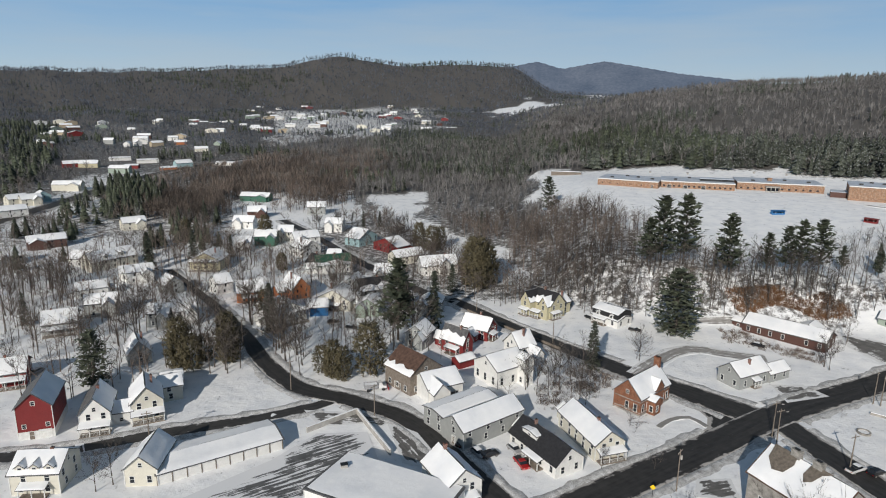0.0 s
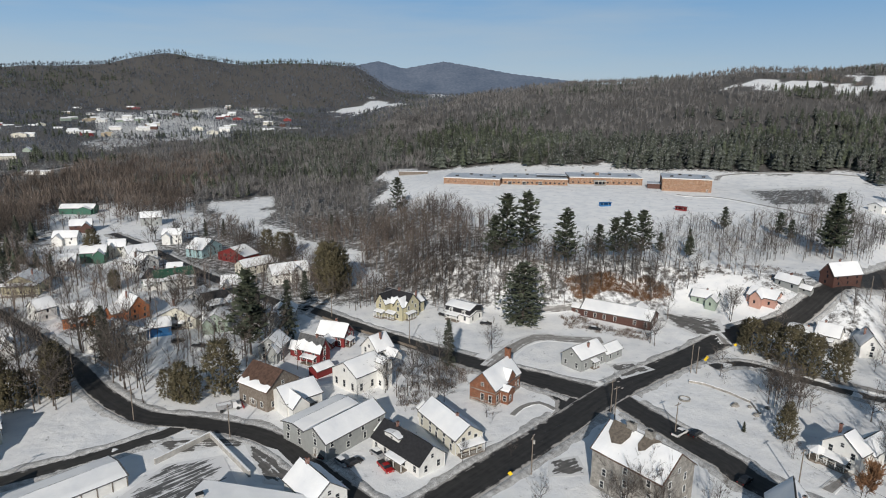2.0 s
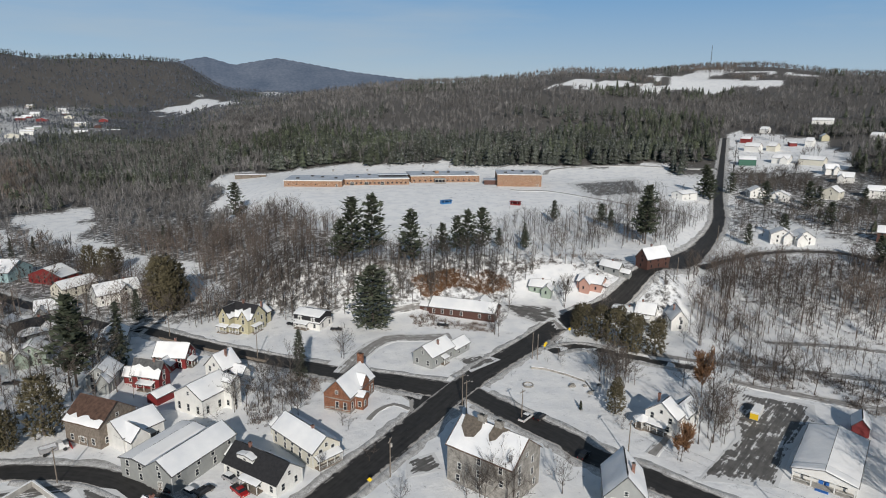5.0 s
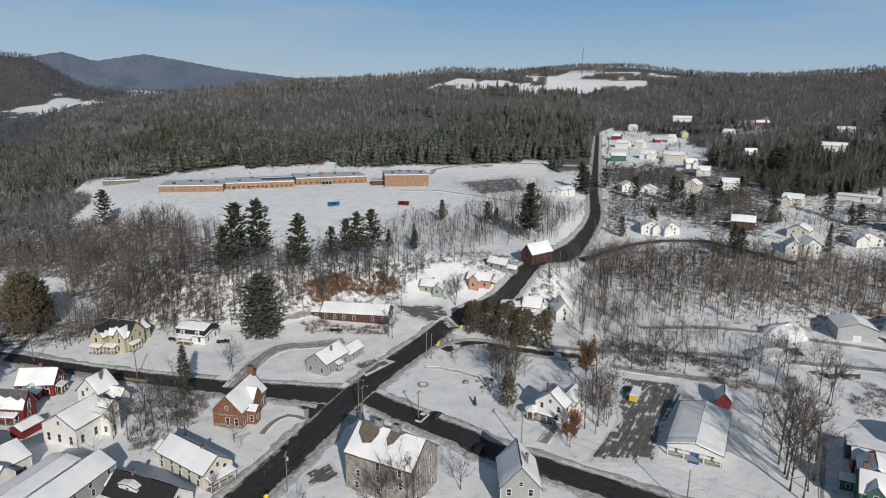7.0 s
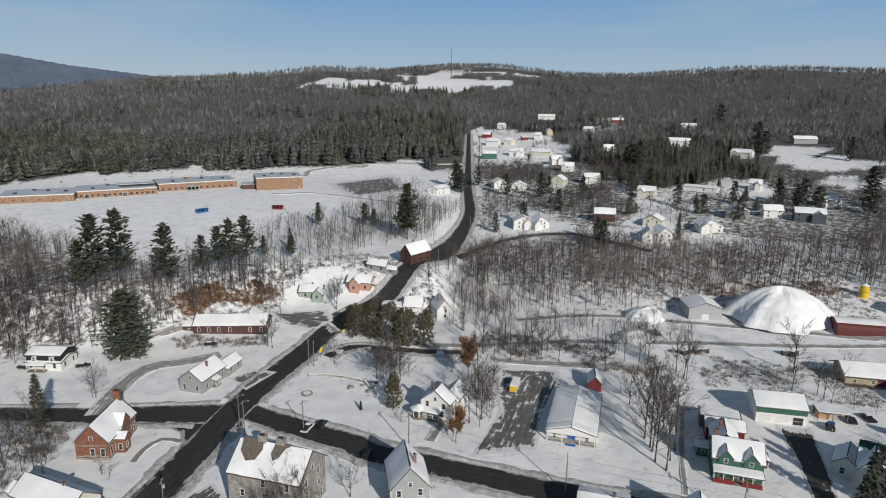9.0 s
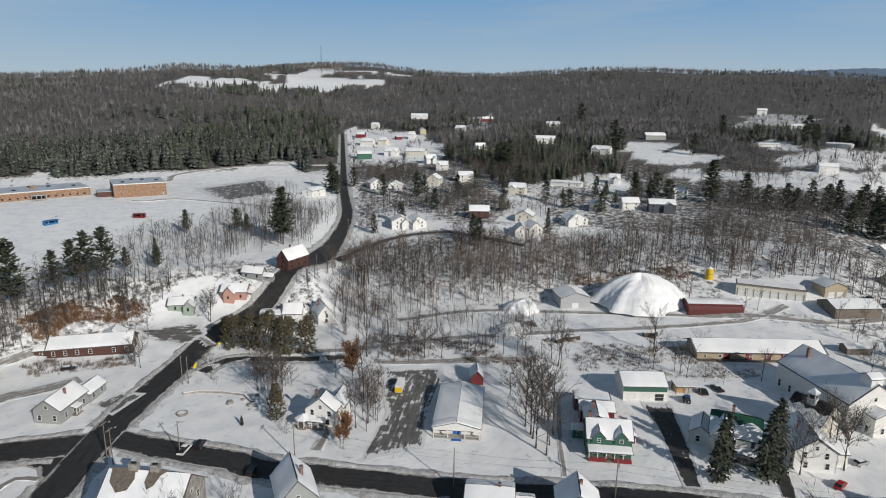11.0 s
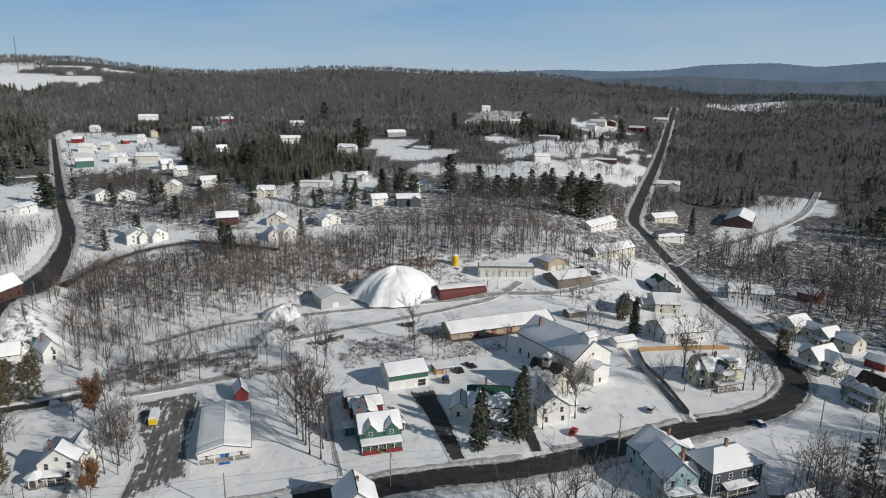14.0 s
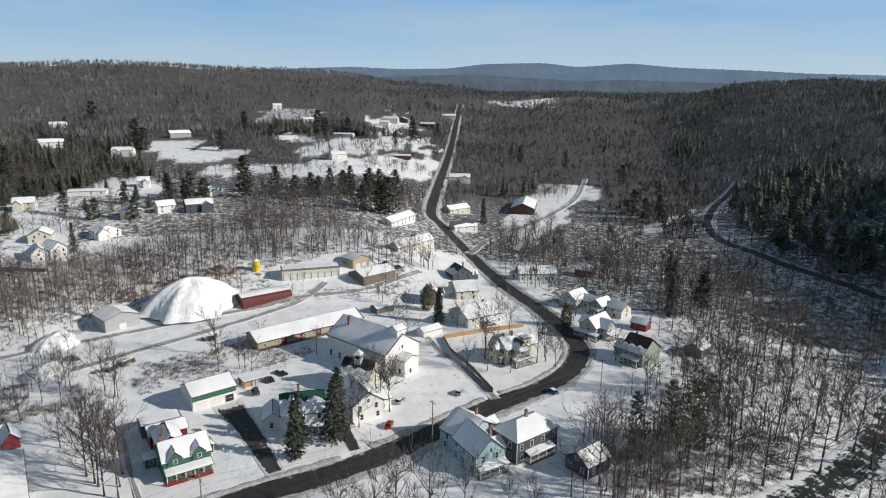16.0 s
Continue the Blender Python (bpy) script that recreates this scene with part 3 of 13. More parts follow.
def snow_slab(parent, quad, thick, share=1):
    """A soft-edged sheet of snow on a roof; with a share below 1 it has slid off the upper part."""
    p = [Vector(q) for q in quad]
    nu, nv = (9, 7) if parent.matrix_world.translation.length < 260 else (5, 3)
    up = (p[1] - p[0]).cross(p[3] - p[0]).normalized()
    if up.z < 0:
        up = -up
    verts, faces = [], []
    top = 1.0 if share >= 1 else share
    for j in range(nv + 1):
        for i in range(nu + 1):
            u, v = i / nu, j / nv
            uu, vv = 0.012 + u * 0.976, (0.015 + v * 0.985) * top
            if share < 1 and j == nv:
                vv = min(1.0, vv + SNOW_RNG.uniform(-0.16, 0.16))
            if j == 0:
                vv += SNOW_RNG.uniform(0, 0.015)
            q = p[0].lerp(p[1], uu).lerp(p[3].lerp(p[2], uu), vv)
            rim = i in (0, nu) or j == 0 or (share < 1 and j == nv)
            q = q + up * (0.02 if rim else thick * SNOW_RNG.uniform(0.75, 1.15))
            verts.append(q)
    w = nu + 1
    flip = (p[1] - p[0]).cross(p[3] - p[0]).z < 0
    for j in range(nv):
        for i in range(nu):
            f = (j * w + i, j * w + i + 1, (j + 1) * w + i + 1, (j + 1) * w + i)
            faces.append(f[::-1] if flip else f)
    return mesh_object("roof_snow", verts, faces, snow, parent, True)


def chimney(b, x, y, z0, z1, w=0.7, d=0.7, material=None):
    """A stack with a corbelled cap and snow on top."""
    ob = boxes("chimney", [(x - w / 2, x + w / 2, y - d / 2, y + d / 2, z0, z1 - 0.3), (x - w / 2 - 0.08, x + w / 2 + 0.08, y - d / 2 - 0.08, y + d / 2 + 0.08, z1 - 0.3, z1)], material or chimney_brick, b)
    boxes("flue", [(x - w / 4, x + w / 4, y - d / 4, y + d / 4, z1, z1 + 0.25)], dark_metal, ob)
    return ob


def porch(b, x0, y0, w, d, h, roof, turn=0, posts=4, rail=True, z0=0.0, material=None):
    """A covered porch: floor, posts, rails and a lean-to roof with snow. (x0, y0): middle of its wall side; it stands out towards -y before turning."""
    pm = material or trim_white
    at = new("porch")
    at.parent, at.matrix_basis = b, pose(x0, y0, z0, 0, 0, turn)
    boxes("porch_floor", [(-w / 2, w / 2, -d, 0, -1.0, 0.35)], bare_wood, at)
    for i in range(posts):
        x = -w / 2 + 0.12 + (w - 0.24) * i / (posts - 1)
        boxes("post", [(x - 0.09, x + 0.09, -d + 0.05, -d + 0.23, 0.35, h - 0.1)], pm, at)
    if rail:
        boxes("rail", [(-w / 2, w / 2, -d + 0.1, -d + 0.16, 1.15, 1.22)] + [(x - 0.025, x + 0.025, -d + 0.1, -d + 0.15, 0.35, 1.16) for x in np.linspace(-w / 2 + 0.1, w / 2 - 0.1, max(3, int(w / 0.3)))], pm, at)
    q = [(-w / 2 - 0.25, -d - 0.25, h - 0.05), (w / 2 + 0.25, -d - 0.25, h - 0.05), (w / 2 + 0.25, 0, h + 0.55), (-w / 2 - 0.25, 0, h + 0.55)]
    slab = q + [(x, y, z + 0.15) for x, y, z in q]
    mesh_object("porch_roof", slab, [(3, 2, 1, 0), (4, 5, 6, 7), (0, 1, 5, 4), (1, 2, 6, 5), (2, 3, 7, 6), (3, 0, 4, 7)], roof, at)
    snow_slab(at, [(x, y, z + 0.15) for x, y, z in q], 0.2)
    return at


def round_porch(b, x, y, radius, h):
    """An eight-sided porch with posts and a snowy pointed roof."""
    at = new("round_porch")
    at.parent, at.matrix_basis = b, pose(x, y, 0)
    ring = [(radius * math.cos(a), radius * math.sin(a)) for a in np.arange(8) * math.tau / 8 + 0.39]
    for name, r0, z0, z1, m in (("porch_floor", 1.0, -0.8, 0.4, bare_wood), ("porch_beam", 1.02, 2.5, 2.75, trim_white)):
        v = [(px * r0, py * r0, z) for z in (z0, z1) for px, py in ring]
        mesh_object(name, v, [tuple(range(7, -1, -1)), tuple(range(8, 16))] + [(i, (i + 1) % 8, (i + 1) % 8 + 8, i + 8) for i in range(8)], m, at)
    for px, py in ring:
        boxes("post", [(px * 0.95 - 0.08, px * 0.95 + 0.08, py * 0.95 - 0.08, py * 0.95 + 0.08, 0.4, 2.5)], trim_white, at)
    v = [(px * 1.14, py * 1.14, 2.76) for px, py in ring] + [(0, 0, 4.0)]
    mesh_object("roof_snow", v, [(i, (i + 1) % 8, 8) for i in range(8)] + [tuple(range(7, -1, -1))], snow, at)
    return at


def dormer(b, x, y, z, w, d, h, rise, wall, roof, turn=0):
    """A gabled dormer looking to -y before turning."""
    at = new("dormer")
    at.parent, at.matrix_basis = b, pose(x, y, z, 0, 0, turn)
    block(at, 0, 0, w, d, h, rise, "y", wall, roof, (1, 1), 0.22, 0.0, 1, None, "", False, 0.16)
    window(at, 0, 0, 0.25, 0, "small")
    return at


# ---- ribbons: roads, tracks and the windrows beside them ----
def smooth_line(points, step=3.0):
    p = np.asarray(points, float)
    p = np.vstack([2 * p[0] - p[1], p, 2 * p[-1] - p[-2]])
    out = []
    for i in range(1, len(p) - 2):
        n = max(2, int(np.linalg.norm(p[i + 1] - p[i]) / step))
        t = np.linspace(0, 1, n, endpoint=False)[:, None]
        a, b, c, d = p[i - 1], p[i], p[i + 1], p[i + 2]
        out.append(0.5 * (2 * b + (c - a) * t + (2 * a - 5 * b + 4 * c - d) * t**2 + (3 * b - a - 3 * c + d) * t**3))
    return np.vstack(out + [p[-2][None]])


def lift(x, y):
    """How far a road lies over the coarse far ground."""
    return 0.07 + 0.0016 * np.maximum(0, np.hypot(x, y) - 350)


ROADS = []


def streaks(data, across, along):
    """Places across and along the way of the wheels, for tyre marks."""
    for key, values in (("across", across), ("along", along)):
        data.attributes.new(key, "FLOAT", "POINT").data.foreach_set("value", np.asarray(values, np.float32))


def ribbon(name, points, width, material, label, category="road", over=0.0, banks=True, ends=None):
    line = smooth_line(points)
    along = np.gradient(line, axis=0)
    along /= np.linalg.norm(along, axis=1, keepdims=True)
    side = np.stack([along[:, 1], -along[:, 0]], 1)
    wide = np.full(len(line), float(width)) if ends is None else np.interp(np.linspace(0, 1, len(line)), np.linspace(0, 1, len(ends)), ends)
    ROADS.append((line, wide))
    marks = np.array([-1.0, -0.92, -0.8, -0.6, -0.3, 0.0, 0.3, 0.6, 0.8, 0.92, 1.0])
    xy = line[:, None] + side[:, None] * (marks[None, :, None] * wide[:, None, None] / 2)
    z = land(xy[..., 0], xy[..., 1]) + lift(xy[..., 0], xy[..., 1]) + over
    z[:, 0] -= 0.25
    z[:, -1] -= 0.25
    verts = np.concatenate([xy, z[..., None]], -1).reshape(-1, 3)
    k = len(marks)
    idx = np.arange((len(line) - 1) * k).reshape(-1, k)[:, :-1].ravel()
    me_ob = mesh_object(name, verts, np.stack([idx, idx + 1, idx + k + 1, idx + k], 1).tolist(), material, None, True)
    attr = me_ob.data.attributes.new("edge", "FLOAT", "POINT")
    attr.data.foreach_set("value", np.tile(np.abs(marks) ** 3, len(line)).astype(np.float32))
    run = np.concatenate([[0], np.cumsum(np.linalg.norm(np.diff(line, axis=0), axis=1))])
    streaks(me_ob.data, (marks[None, :] * wide[:, None] / 2).ravel(), np.repeat(run, k))
    tagged(me_ob, label, category, "", "structure")
    if banks:
        WINDROWS.append((me_ob, line, side, wide))
    return me_ob


WINDROWS = []


def finish_windrows():
    """Low dirty banks of ploughed snow along both sides of each road, broken where roads meet."""
    for me_ob, line, side, wide in WINDROWS:
        rng = np.random.RandomState(len(line))
        for s in (-1, 1):
            extra = np.array([-0.5, 0.1, 0.6, 1.4, 2.6])
            rise = np.array([-0.1, 0.14, 0.3, 0.16, -0.15])
            lump = 0.45 + 0.9 * rng.rand(len(line), 1)
            dist = wide[:, None] / 2 + extra * (0.7 + 0.6 * rng.rand(len(line), 1))
            q = line[:, None] + side[:, None] * (s * dist[..., None])
            zz = land(q[..., 0], q[..., 1]) + lift(q[..., 0], q[..., 1]) * 0.5 + rise * lump
            keep = np.ones(len(line), bool)
            for other, ow in ROADS:
                if other is not line:
                    near = np.sqrt(((q[:, None, 2] - other[None]) ** 2).sum(-1))
                    keep &= (near - ow[None] / 2).min(1) > 1.2
            # no short leftover heaps
            start = 0
            for stop in range(1, len(keep) + 1):
                if stop == len(keep) or keep[stop] != keep[start]:
                    if keep[start] and stop - start < 7:
                        keep[start:stop] = False
                    start = stop
            v = np.concatenate([q, zz[..., None]], -1).reshape(-1, 3)
            runs = np.where(keep[:-1] & keep[1:])[0]
            idx = (runs[:, None] * 5 + np.arange(4)[None]).ravel()
            f = np.stack([idx, idx + 1, idx + 6, idx + 5], 1)
            mesh_object("snow_windrow", v, (f if s > 0 else f[:, ::-1]).tolist(), slush_mat, me_ob, True)


def patch(name, corners, material, label, over=0.05, heading=None):
    """A cleared lot laid over the ground."""
    me = bmesh.new()
    ring = [me.verts.new((x, y, 0)) for x, y in corners]
    me.faces.new(ring)
    bmesh.ops.triangulate(me, faces=me.faces[:])
    bmesh.ops.subdivide_edges(me, edges=me.edges[:], cuts=5, use_grid_fill=True)
    bmesh.ops.triangulate(me, faces=me.faces[:])
    rim = {v for e in me.edges if e.is_boundary for v in e.verts}
    data = bpy.data.meshes.new(name)
    edge = [1.0 if v in rim else 0.0 for v in me.verts]
    for v in me.verts:
        v.co.z = ground_z(v.co.x, v.co.y) + 0.05 + over
    bmesh.ops.recalc_face_normals(me, faces=me.faces[:])
    me.normal_update()
    if sum(f.normal.z for f in me.faces) < 0:
        bmesh.ops.reverse_faces(me, faces=me.faces[:])
    me.to_mesh(data)
    me.free()
    data.materials.append(material)
    attr = data.attributes.new("edge", "FLOAT", "POINT")
    attr.data.foreach_set("value", edge)
    spot = np.array([v.co[:2] for v in data.vertices])
    turn = np.linalg.svd(spot - spot.mean(0), full_matrices=False)[2]
    if heading is not None:
        a = math.radians(heading)
        turn = np.array([(math.cos(a), math.sin(a)), (-math.sin(a), math.cos(a))])
    streaks(data, spot @ turn[1], spot @ turn[0])
    return tagged(new(name, data), label, "lot", "", "structure")


def bare_patch(b, points, material):
    """A ragged opening in roof snow where the shingles show; points lie on the snow."""
    c = sum((Vector(p) for p in points), Vector()) / len(points)
    verts = [c] + [Vector(p) for p in points]
    n = len(points)
    return mesh_object("bare_shingles", verts, [(0, i + 1, (i + 1) % n + 1) for i in range(n)], material, b)


def belfry(b, x, y, z, w, h):
    """An open louvred belfry with a small pyramid roof."""
    at = boxes("belfry", [(x - w / 2, x + w / 2, y - w / 2, y + w / 2, z, z + h * 0.45), (x - w / 2 - 0.15, x + w / 2 + 0.15, y - w / 2 - 0.15, y + w / 2 + 0.15, z + h * 0.45, z + h * 0.52), (x - w / 2 - 0.2, x + w / 2 + 0.2, y - w / 2 - 0.2, y + w / 2 + 0.2, z + h * 0.92, z + h)], trim_white, b)
    for sx in (-1, 1):
        for sy in (-1, 1):
            boxes("belfry_post", [(x + sx * w * 0.42 - 0.1, x + sx * w * 0.42 + 0.1, y + sy * w * 0.42 - 0.1, y + sy * w * 0.42 + 0.1, z + h * 0.52, z + h * 0.92)], trim_white, at)
    boxes("louvre", [(x - w * 0.34, x + w * 0.34, y - w * 0.34, y + w * 0.34, z + h * 0.52, z + h * 0.92)], dark_metal, at)
    r = w / 2 + 0.25
    mesh_object("belfry_roof", [(x - r, y - r, z + h), (x + r, y - r, z + h), (x + r, y + r, z + h), (x - r, y + r, z + h), (x, y, z + h + w * 0.7)], [(3, 2, 1, 0), (0, 1, 4), (1, 2, 4), (2, 3, 4), (3, 0, 4)], snow, at)
    return at


def doors_row(b, xs, y, z, key, material=None, turn=0):
    for x in xs:
        window(b, x, y, z, turn, key, material)


# ---- roads, lots and tracks ----
ribbon('main_road', [(16.2, 111.8), (33.5, 123.5), (64.5, 143.3), (93.2, 162.1), (126.9, 179.2), (165.3, 196.0), (197.3, 196.7), (243.9, 213.2), (295.1, 241.2), (335.7, 267.8), (397.3, 319.7), (529.5, 426.4), (624.4, 502.8)], 10.5, asphalt, 'dark wet asphalt road ploughed clear of snow', ends=[10.5, 10.5, 10.5, 10, 8.5, 7, 6.2, 5.4, 5])
ribbon('cross_road', [(92.0, 160.0), (97.2, 137.9), (102.3, 119.4), (102.0, 114.5), (112.0, 86.7), (122.9, 61.4), (141.2, 23.5), (151.8, -4.7), (166.9, -30.0), (181.4, -52.4), (193.8, -75.3), (211.0, -91.7), (233.3, -99.7), (268.7, -98.6), (315.1, -92.8), (384.5, -87.9), (443.5, -80.9), (474.3, -78.3), (575.5, -100.4), (833.9, -161.7), (1334.7, -278.1)], 9.5, asphalt, 'dark asphalt road bending through the snowy village', over=-0.012)
ribbon('back_street', [(87.5, 160.9), (74.3, 174.8), (61.4, 187.8), (41.8, 210.8), (25.1, 231.6), (2.7, 263.4), (1.7, 258.2), (-25.4, 295.9), (-49.8, 333.1), (-77.1, 379.6), (-110.3, 430.1)], 7.5, asphalt, 'narrow asphalt street between snowy gardens', ends=[13, 9, 7, 7, 7, 6.5, 6], over=-0.024)
ribbon('curved_street', [(14.7, 119.8), (2.8, 139.7), (-9.2, 157.7), (-26.1, 168.5), (-42.4, 176.1), (-57.4, 193.8), (-72.7, 219.7), (-89.3, 244.1), (-115.2, 278.3), (-134.7, 303.4)], 7.0, asphalt, 'curving asphalt street with slushy edges', over=-0.036, ends=[7, 7, 7.5, 7, 6, 5, 4.2, 4])
ribbon('side_street', [(-112.5, 135.5), (-93.5, 139.6), (-70.1, 149.5), (-50.3, 156.8), (-35.1, 164.8), (-29.7, 170.5)], 5.5, side_road, 'side street half covered with packed snow', over=-0.048)
ribbon('lane', [(134.8, 172.1), (146.3, 172.3), (154.4, 160.1), (161.7, 146.7), (171.9, 135.4)], 5, side_road, 'narrow lane partly covered with snow', over=-0.060)
ribbon('rail_track', [(158.7, 161.8), (176.8, 139.1), (205.8, 115.3), (237.6, 79.4), (261.8, 49.0), (281.1, 27.6), (298.7, 9.6), (310.6, 1.7)], 5, track_mat, 'old rail bed track pressed into the snow', banks=False, over=-0.010)
ribbon('yard_track', [(212.2, 143.0), (241.9, 121.0), (260.7, 87.5), (279.1, 52.7), (296.3, 14.4), (304.0, -19.1), (330.3, -49.1)], 5, track_mat, 'packed snow drive past the sheds', banks=False, over=-0.010)
ribbon('upper_road', [(255.5, 212.4), (281.5, 214.0), (307.5, 205.3), (322.5, 183.7), (321.2, 160.6), (321.7, 132.6)], 5.5, side_road, 'narrow road climbing behind the houses', over=-0.010)
ribbon('far_right_road', [(255, -270), (284, -266), (314, -262), (343, -262), (379, -262), (424, -279), (471, -314), (507, -351), (549, -390)], 8, side_road, 'dark road curving below the wooded hill', over=-0.010)
ribbon('barn_drive', [(381.6, -87.2), (426.1, -114.9), (480.4, -169.8), (553.0, -225.7), (658.9, -279.5)], 6, track_mat, 'snowy drive past the barn', banks=False, over=-0.010)
ribbon('church_drive', [(185.3, -53.4), (204.7, -49.2), (224.3, -43.5), (238.8, -40.2), (251.6, -38.5)], 4, track_mat, 'packed snow drive beside the church', banks=False, over=-0.01)
ribbon('farm_drive', [(160.1, -6.5), (172.5, -3.3), (186.4, -0.0)], 4, side_road, 'wet driveway between the spruces', banks=False, over=-0.02)
ribbon('yard_drive', [(61.9, 187.5), (70.3, 197.1), (79.8, 206.2), (89.4, 209.1), (98.5, 204.9), (109.7, 201.6)], 8, track_mat, 'packed drive with tyre marks beside the grey house', banks=False, over=-0.01)
ribbon('snow_lane', [(172.1, 125.9), (180.7, 112.8), (193.1, 96.6), (203.7, 83.1)], 6, track_mat, 'snow-packed lane behind the hall', banks=False, over=-0.01)
ribbon('garden_path', [(140.2, 43.6), (156.9, 51.0), (180.1, 59.8)], 1.6, track_mat, 'trodden path through the snow', banks=False)
ribbon('house_drive', [(116.3, 104.9), (124.2, 108.3), (140.7, 113.8)], 3.5, track_mat, 'trodden drive beside the white house', banks=False)
ribbon('library_path', [(71.3, 155.5), (68.3, 160.4), (62.6, 158.9), (58.1, 154.9)], 1.8, concrete_path, 'cleared path to the library door', banks=False)
ribbon('barracks_drive', [(151.8, 187.4), (154.4, 203.9), (145.4, 217.4), (122.8, 228.3), (103.5, 232.1), (86.0, 232.6)], 5, track_mat, 'packed drive behind the long building', banks=False)
ribbon('river', [(230.0, -262.0), (195.0, -222.0), (168.0, -190.0), (150.0, -165.0), (138.0, -144.0), (128.0, -124.0), (116.0, -98.0), (106.0, -68.0)], 15, river_mat, 'dark river between shelves of snowy ice', banks=False, over=0.1, category='water')
ribbon('school_drive', [(335, 449), (348, 462), (359, 464), (384, 460), (433, 441), (483, 395)], 6, track_mat, 'snow-packed drive behind the school lot', banks=False)
ribbon('field_drive', [(262, 392), (266, 385), (284, 373), (297, 330), (306, 297), (324, 274)], 4, track_mat, 'snow-packed track along the school field', banks=False)
ribbon('valley_highway', [(-290.2, 379.2), (-293.0, 413.9), (-294.3, 479.2), (-299.4, 574.2), (-297.8, 664.3), (-280.3, 745.0), (-231.4, 859.2), (-194.3, 978.8)], 15, asphalt, 'dark highway through the valley', over=-0.010)
finish_windrows()
patch('scraped_lot', [(166.5, 119.2), (181.0, 103.2), (172.0, 96.6), (150.5, 89.6), (132.5, 80.9), (122.0, 88.7), (117.5, 91.4), (142.7, 100.5), (153.1, 109.5)], lot_mat, 'parking lot with scraped patches of asphalt', heading=22)
patch('streaked_lot', [(-57.7, 120.0), (-9.5, 121.3), (-19.1, 150.7), (-32.1, 149.5), (-40.5, 137.0)], streaked_lot, 'parking lot of wind-streaked snow and asphalt', heading=33)
patch('driveway', [(191.9, 37.0), (195.0, 27.8), (171.2, 18.4), (152.0, 11.9), (150.1, 16.3), (168.6, 24.4)], wet_lot, 'wet dark driveway between the houses')
patch('junction', [(69.3, 179.2), (83.3, 167.6), (89.7, 163.6), (96.9, 163.5), (86.6, 149.7), (66.1, 138.0), (53.7, 131.5), (53.6, 138.6), (65.1, 149.6), (71.0, 154.8), (73.3, 160.3), (72.1, 166.0), (66.3, 172.2)], asphalt, 'wide asphalt junction at the library corner', over=-0.02)
patch('street_lot', [(-14.7, 156.7), (-6.0, 150.5), (2.5, 132.8), (-9.0, 136.3)], lot_mat, 'slush with tyre marks beside the foundation wall')
patch('wall_verge', [(-38, 162), (-24, 161), (-13, 157), (-15.5, 153.5), (-20, 155), (-32, 153)], lot_mat, 'trampled earth and snow along the foundation wall')
patch('school_lot', [(321.4, 404.2), (398.9, 407.4), (346.4, 331.2), (289.9, 336.8)], lot_mat, 'half cleared school parking lot', over=0.1)
patch('corner_patch', [(59.2, 131.3), (67.2, 131.5), (65.9, 123.3), (56.2, 124.6)], lot_mat, 'scraped patch of gravel beside the stone building')
patch('barracks_lot', [(143.5, 221.8), (163.5, 207.5), (158.2, 196.8), (145.5, 195.6), (142.0, 208.7)], lot_mat, 'half cleared lot with parking marks beside the long building')
patch('grey_house_lot', [(101.3, 181.5), (111.0, 181.8), (114.8, 174.0), (100.1, 169.6)], lot_mat, 'half cleared lot beside the grey house')


# ---- buildings of the village ----
b = thing('library', 'red brick library with a steep snowy roof', 'library', 51.8, 163.6, -47.8)
block(b, 0, 0, 8.5, 15.5, 5.2, 4.4, 'y', brick_mat, shingle_grey, win=("arched", 2.2), floors=1, trim=False, faces="fr", foundation=stone_mat)
chimney(b, 0, 15.5 - 0.5, 7, 12.2, 1.8, 0.9, brick_mat)
boxes('stone_course', [(-4.31, 4.31, -0.06, 15.56, 0.9, 1.1), (-4.31, 4.31, -0.06, 15.56, 4.0, 4.2)], stone_mat, b)
for px in (-1.5, 0.0, 1.5):
    boxes('stone_sill', [(px - 0.7, px + 0.7, -0.12, -0.02, 1.25, 1.4)], stone_mat, b)
    boxes('stone_lintel', [(px - 0.7, px + 0.7, -0.12, -0.02, 3.9, 4.1)], stone_mat, b)
dormer(b, 8.5 / 2 + 0.35, 15.5 * 0.6, -0.5, 4.6, 4.5, 6.2, 2.6, brick_mat, shingle_grey, 90)
block(b, 8.5 / 2 + 1.2, 15.5 * 0.22, 2.4, 3.2, 4.2, 0.9, 'x', brick_mat, shingle_grey, floors=1, win=('tall', 1.6), trim=False)
b = thing('stone_building', 'tall grey stone building with patches of bare roof', 'building', 68.5, 111.6, -65.1)
block(b, 0, 0, 18.0, 12.5, 9.5, 4.8, 'x', stone_mat, shingle_brown, trim=False, floors=3, win=("tall", 4.4))
chimney(b, -3.4, 12.5 / 2, 12, 16.2, 2.0, 1.1, stone_mat)
chimney(b, 1.4, 12.5 / 2, 12, 16.2, 2.0, 1.1, stone_mat)
bare_patch(b, [(-8.2, 6.2, 15.0), (-7.6, 3.6, 13.05), (-5.4, 1.9, 11.75), (-3.2, 2.4, 12.15), (-2.4, 4.4, 13.65), (-3.0, 6.2, 15.0)], old_shingle)
bare_patch(b, [(0.2, 6.2, 15.0), (0.0, 3.9, 13.3), (1.0, 2.7, 12.4), (2.2, 3.4, 12.9), (3.0, 5.2, 14.25), (4.6, 6.2, 15.0)], old_shingle)
b = thing('white_cottage', 'white clapboard house with a bare black roof', 'house', 22.0, 138.1, -59.7)
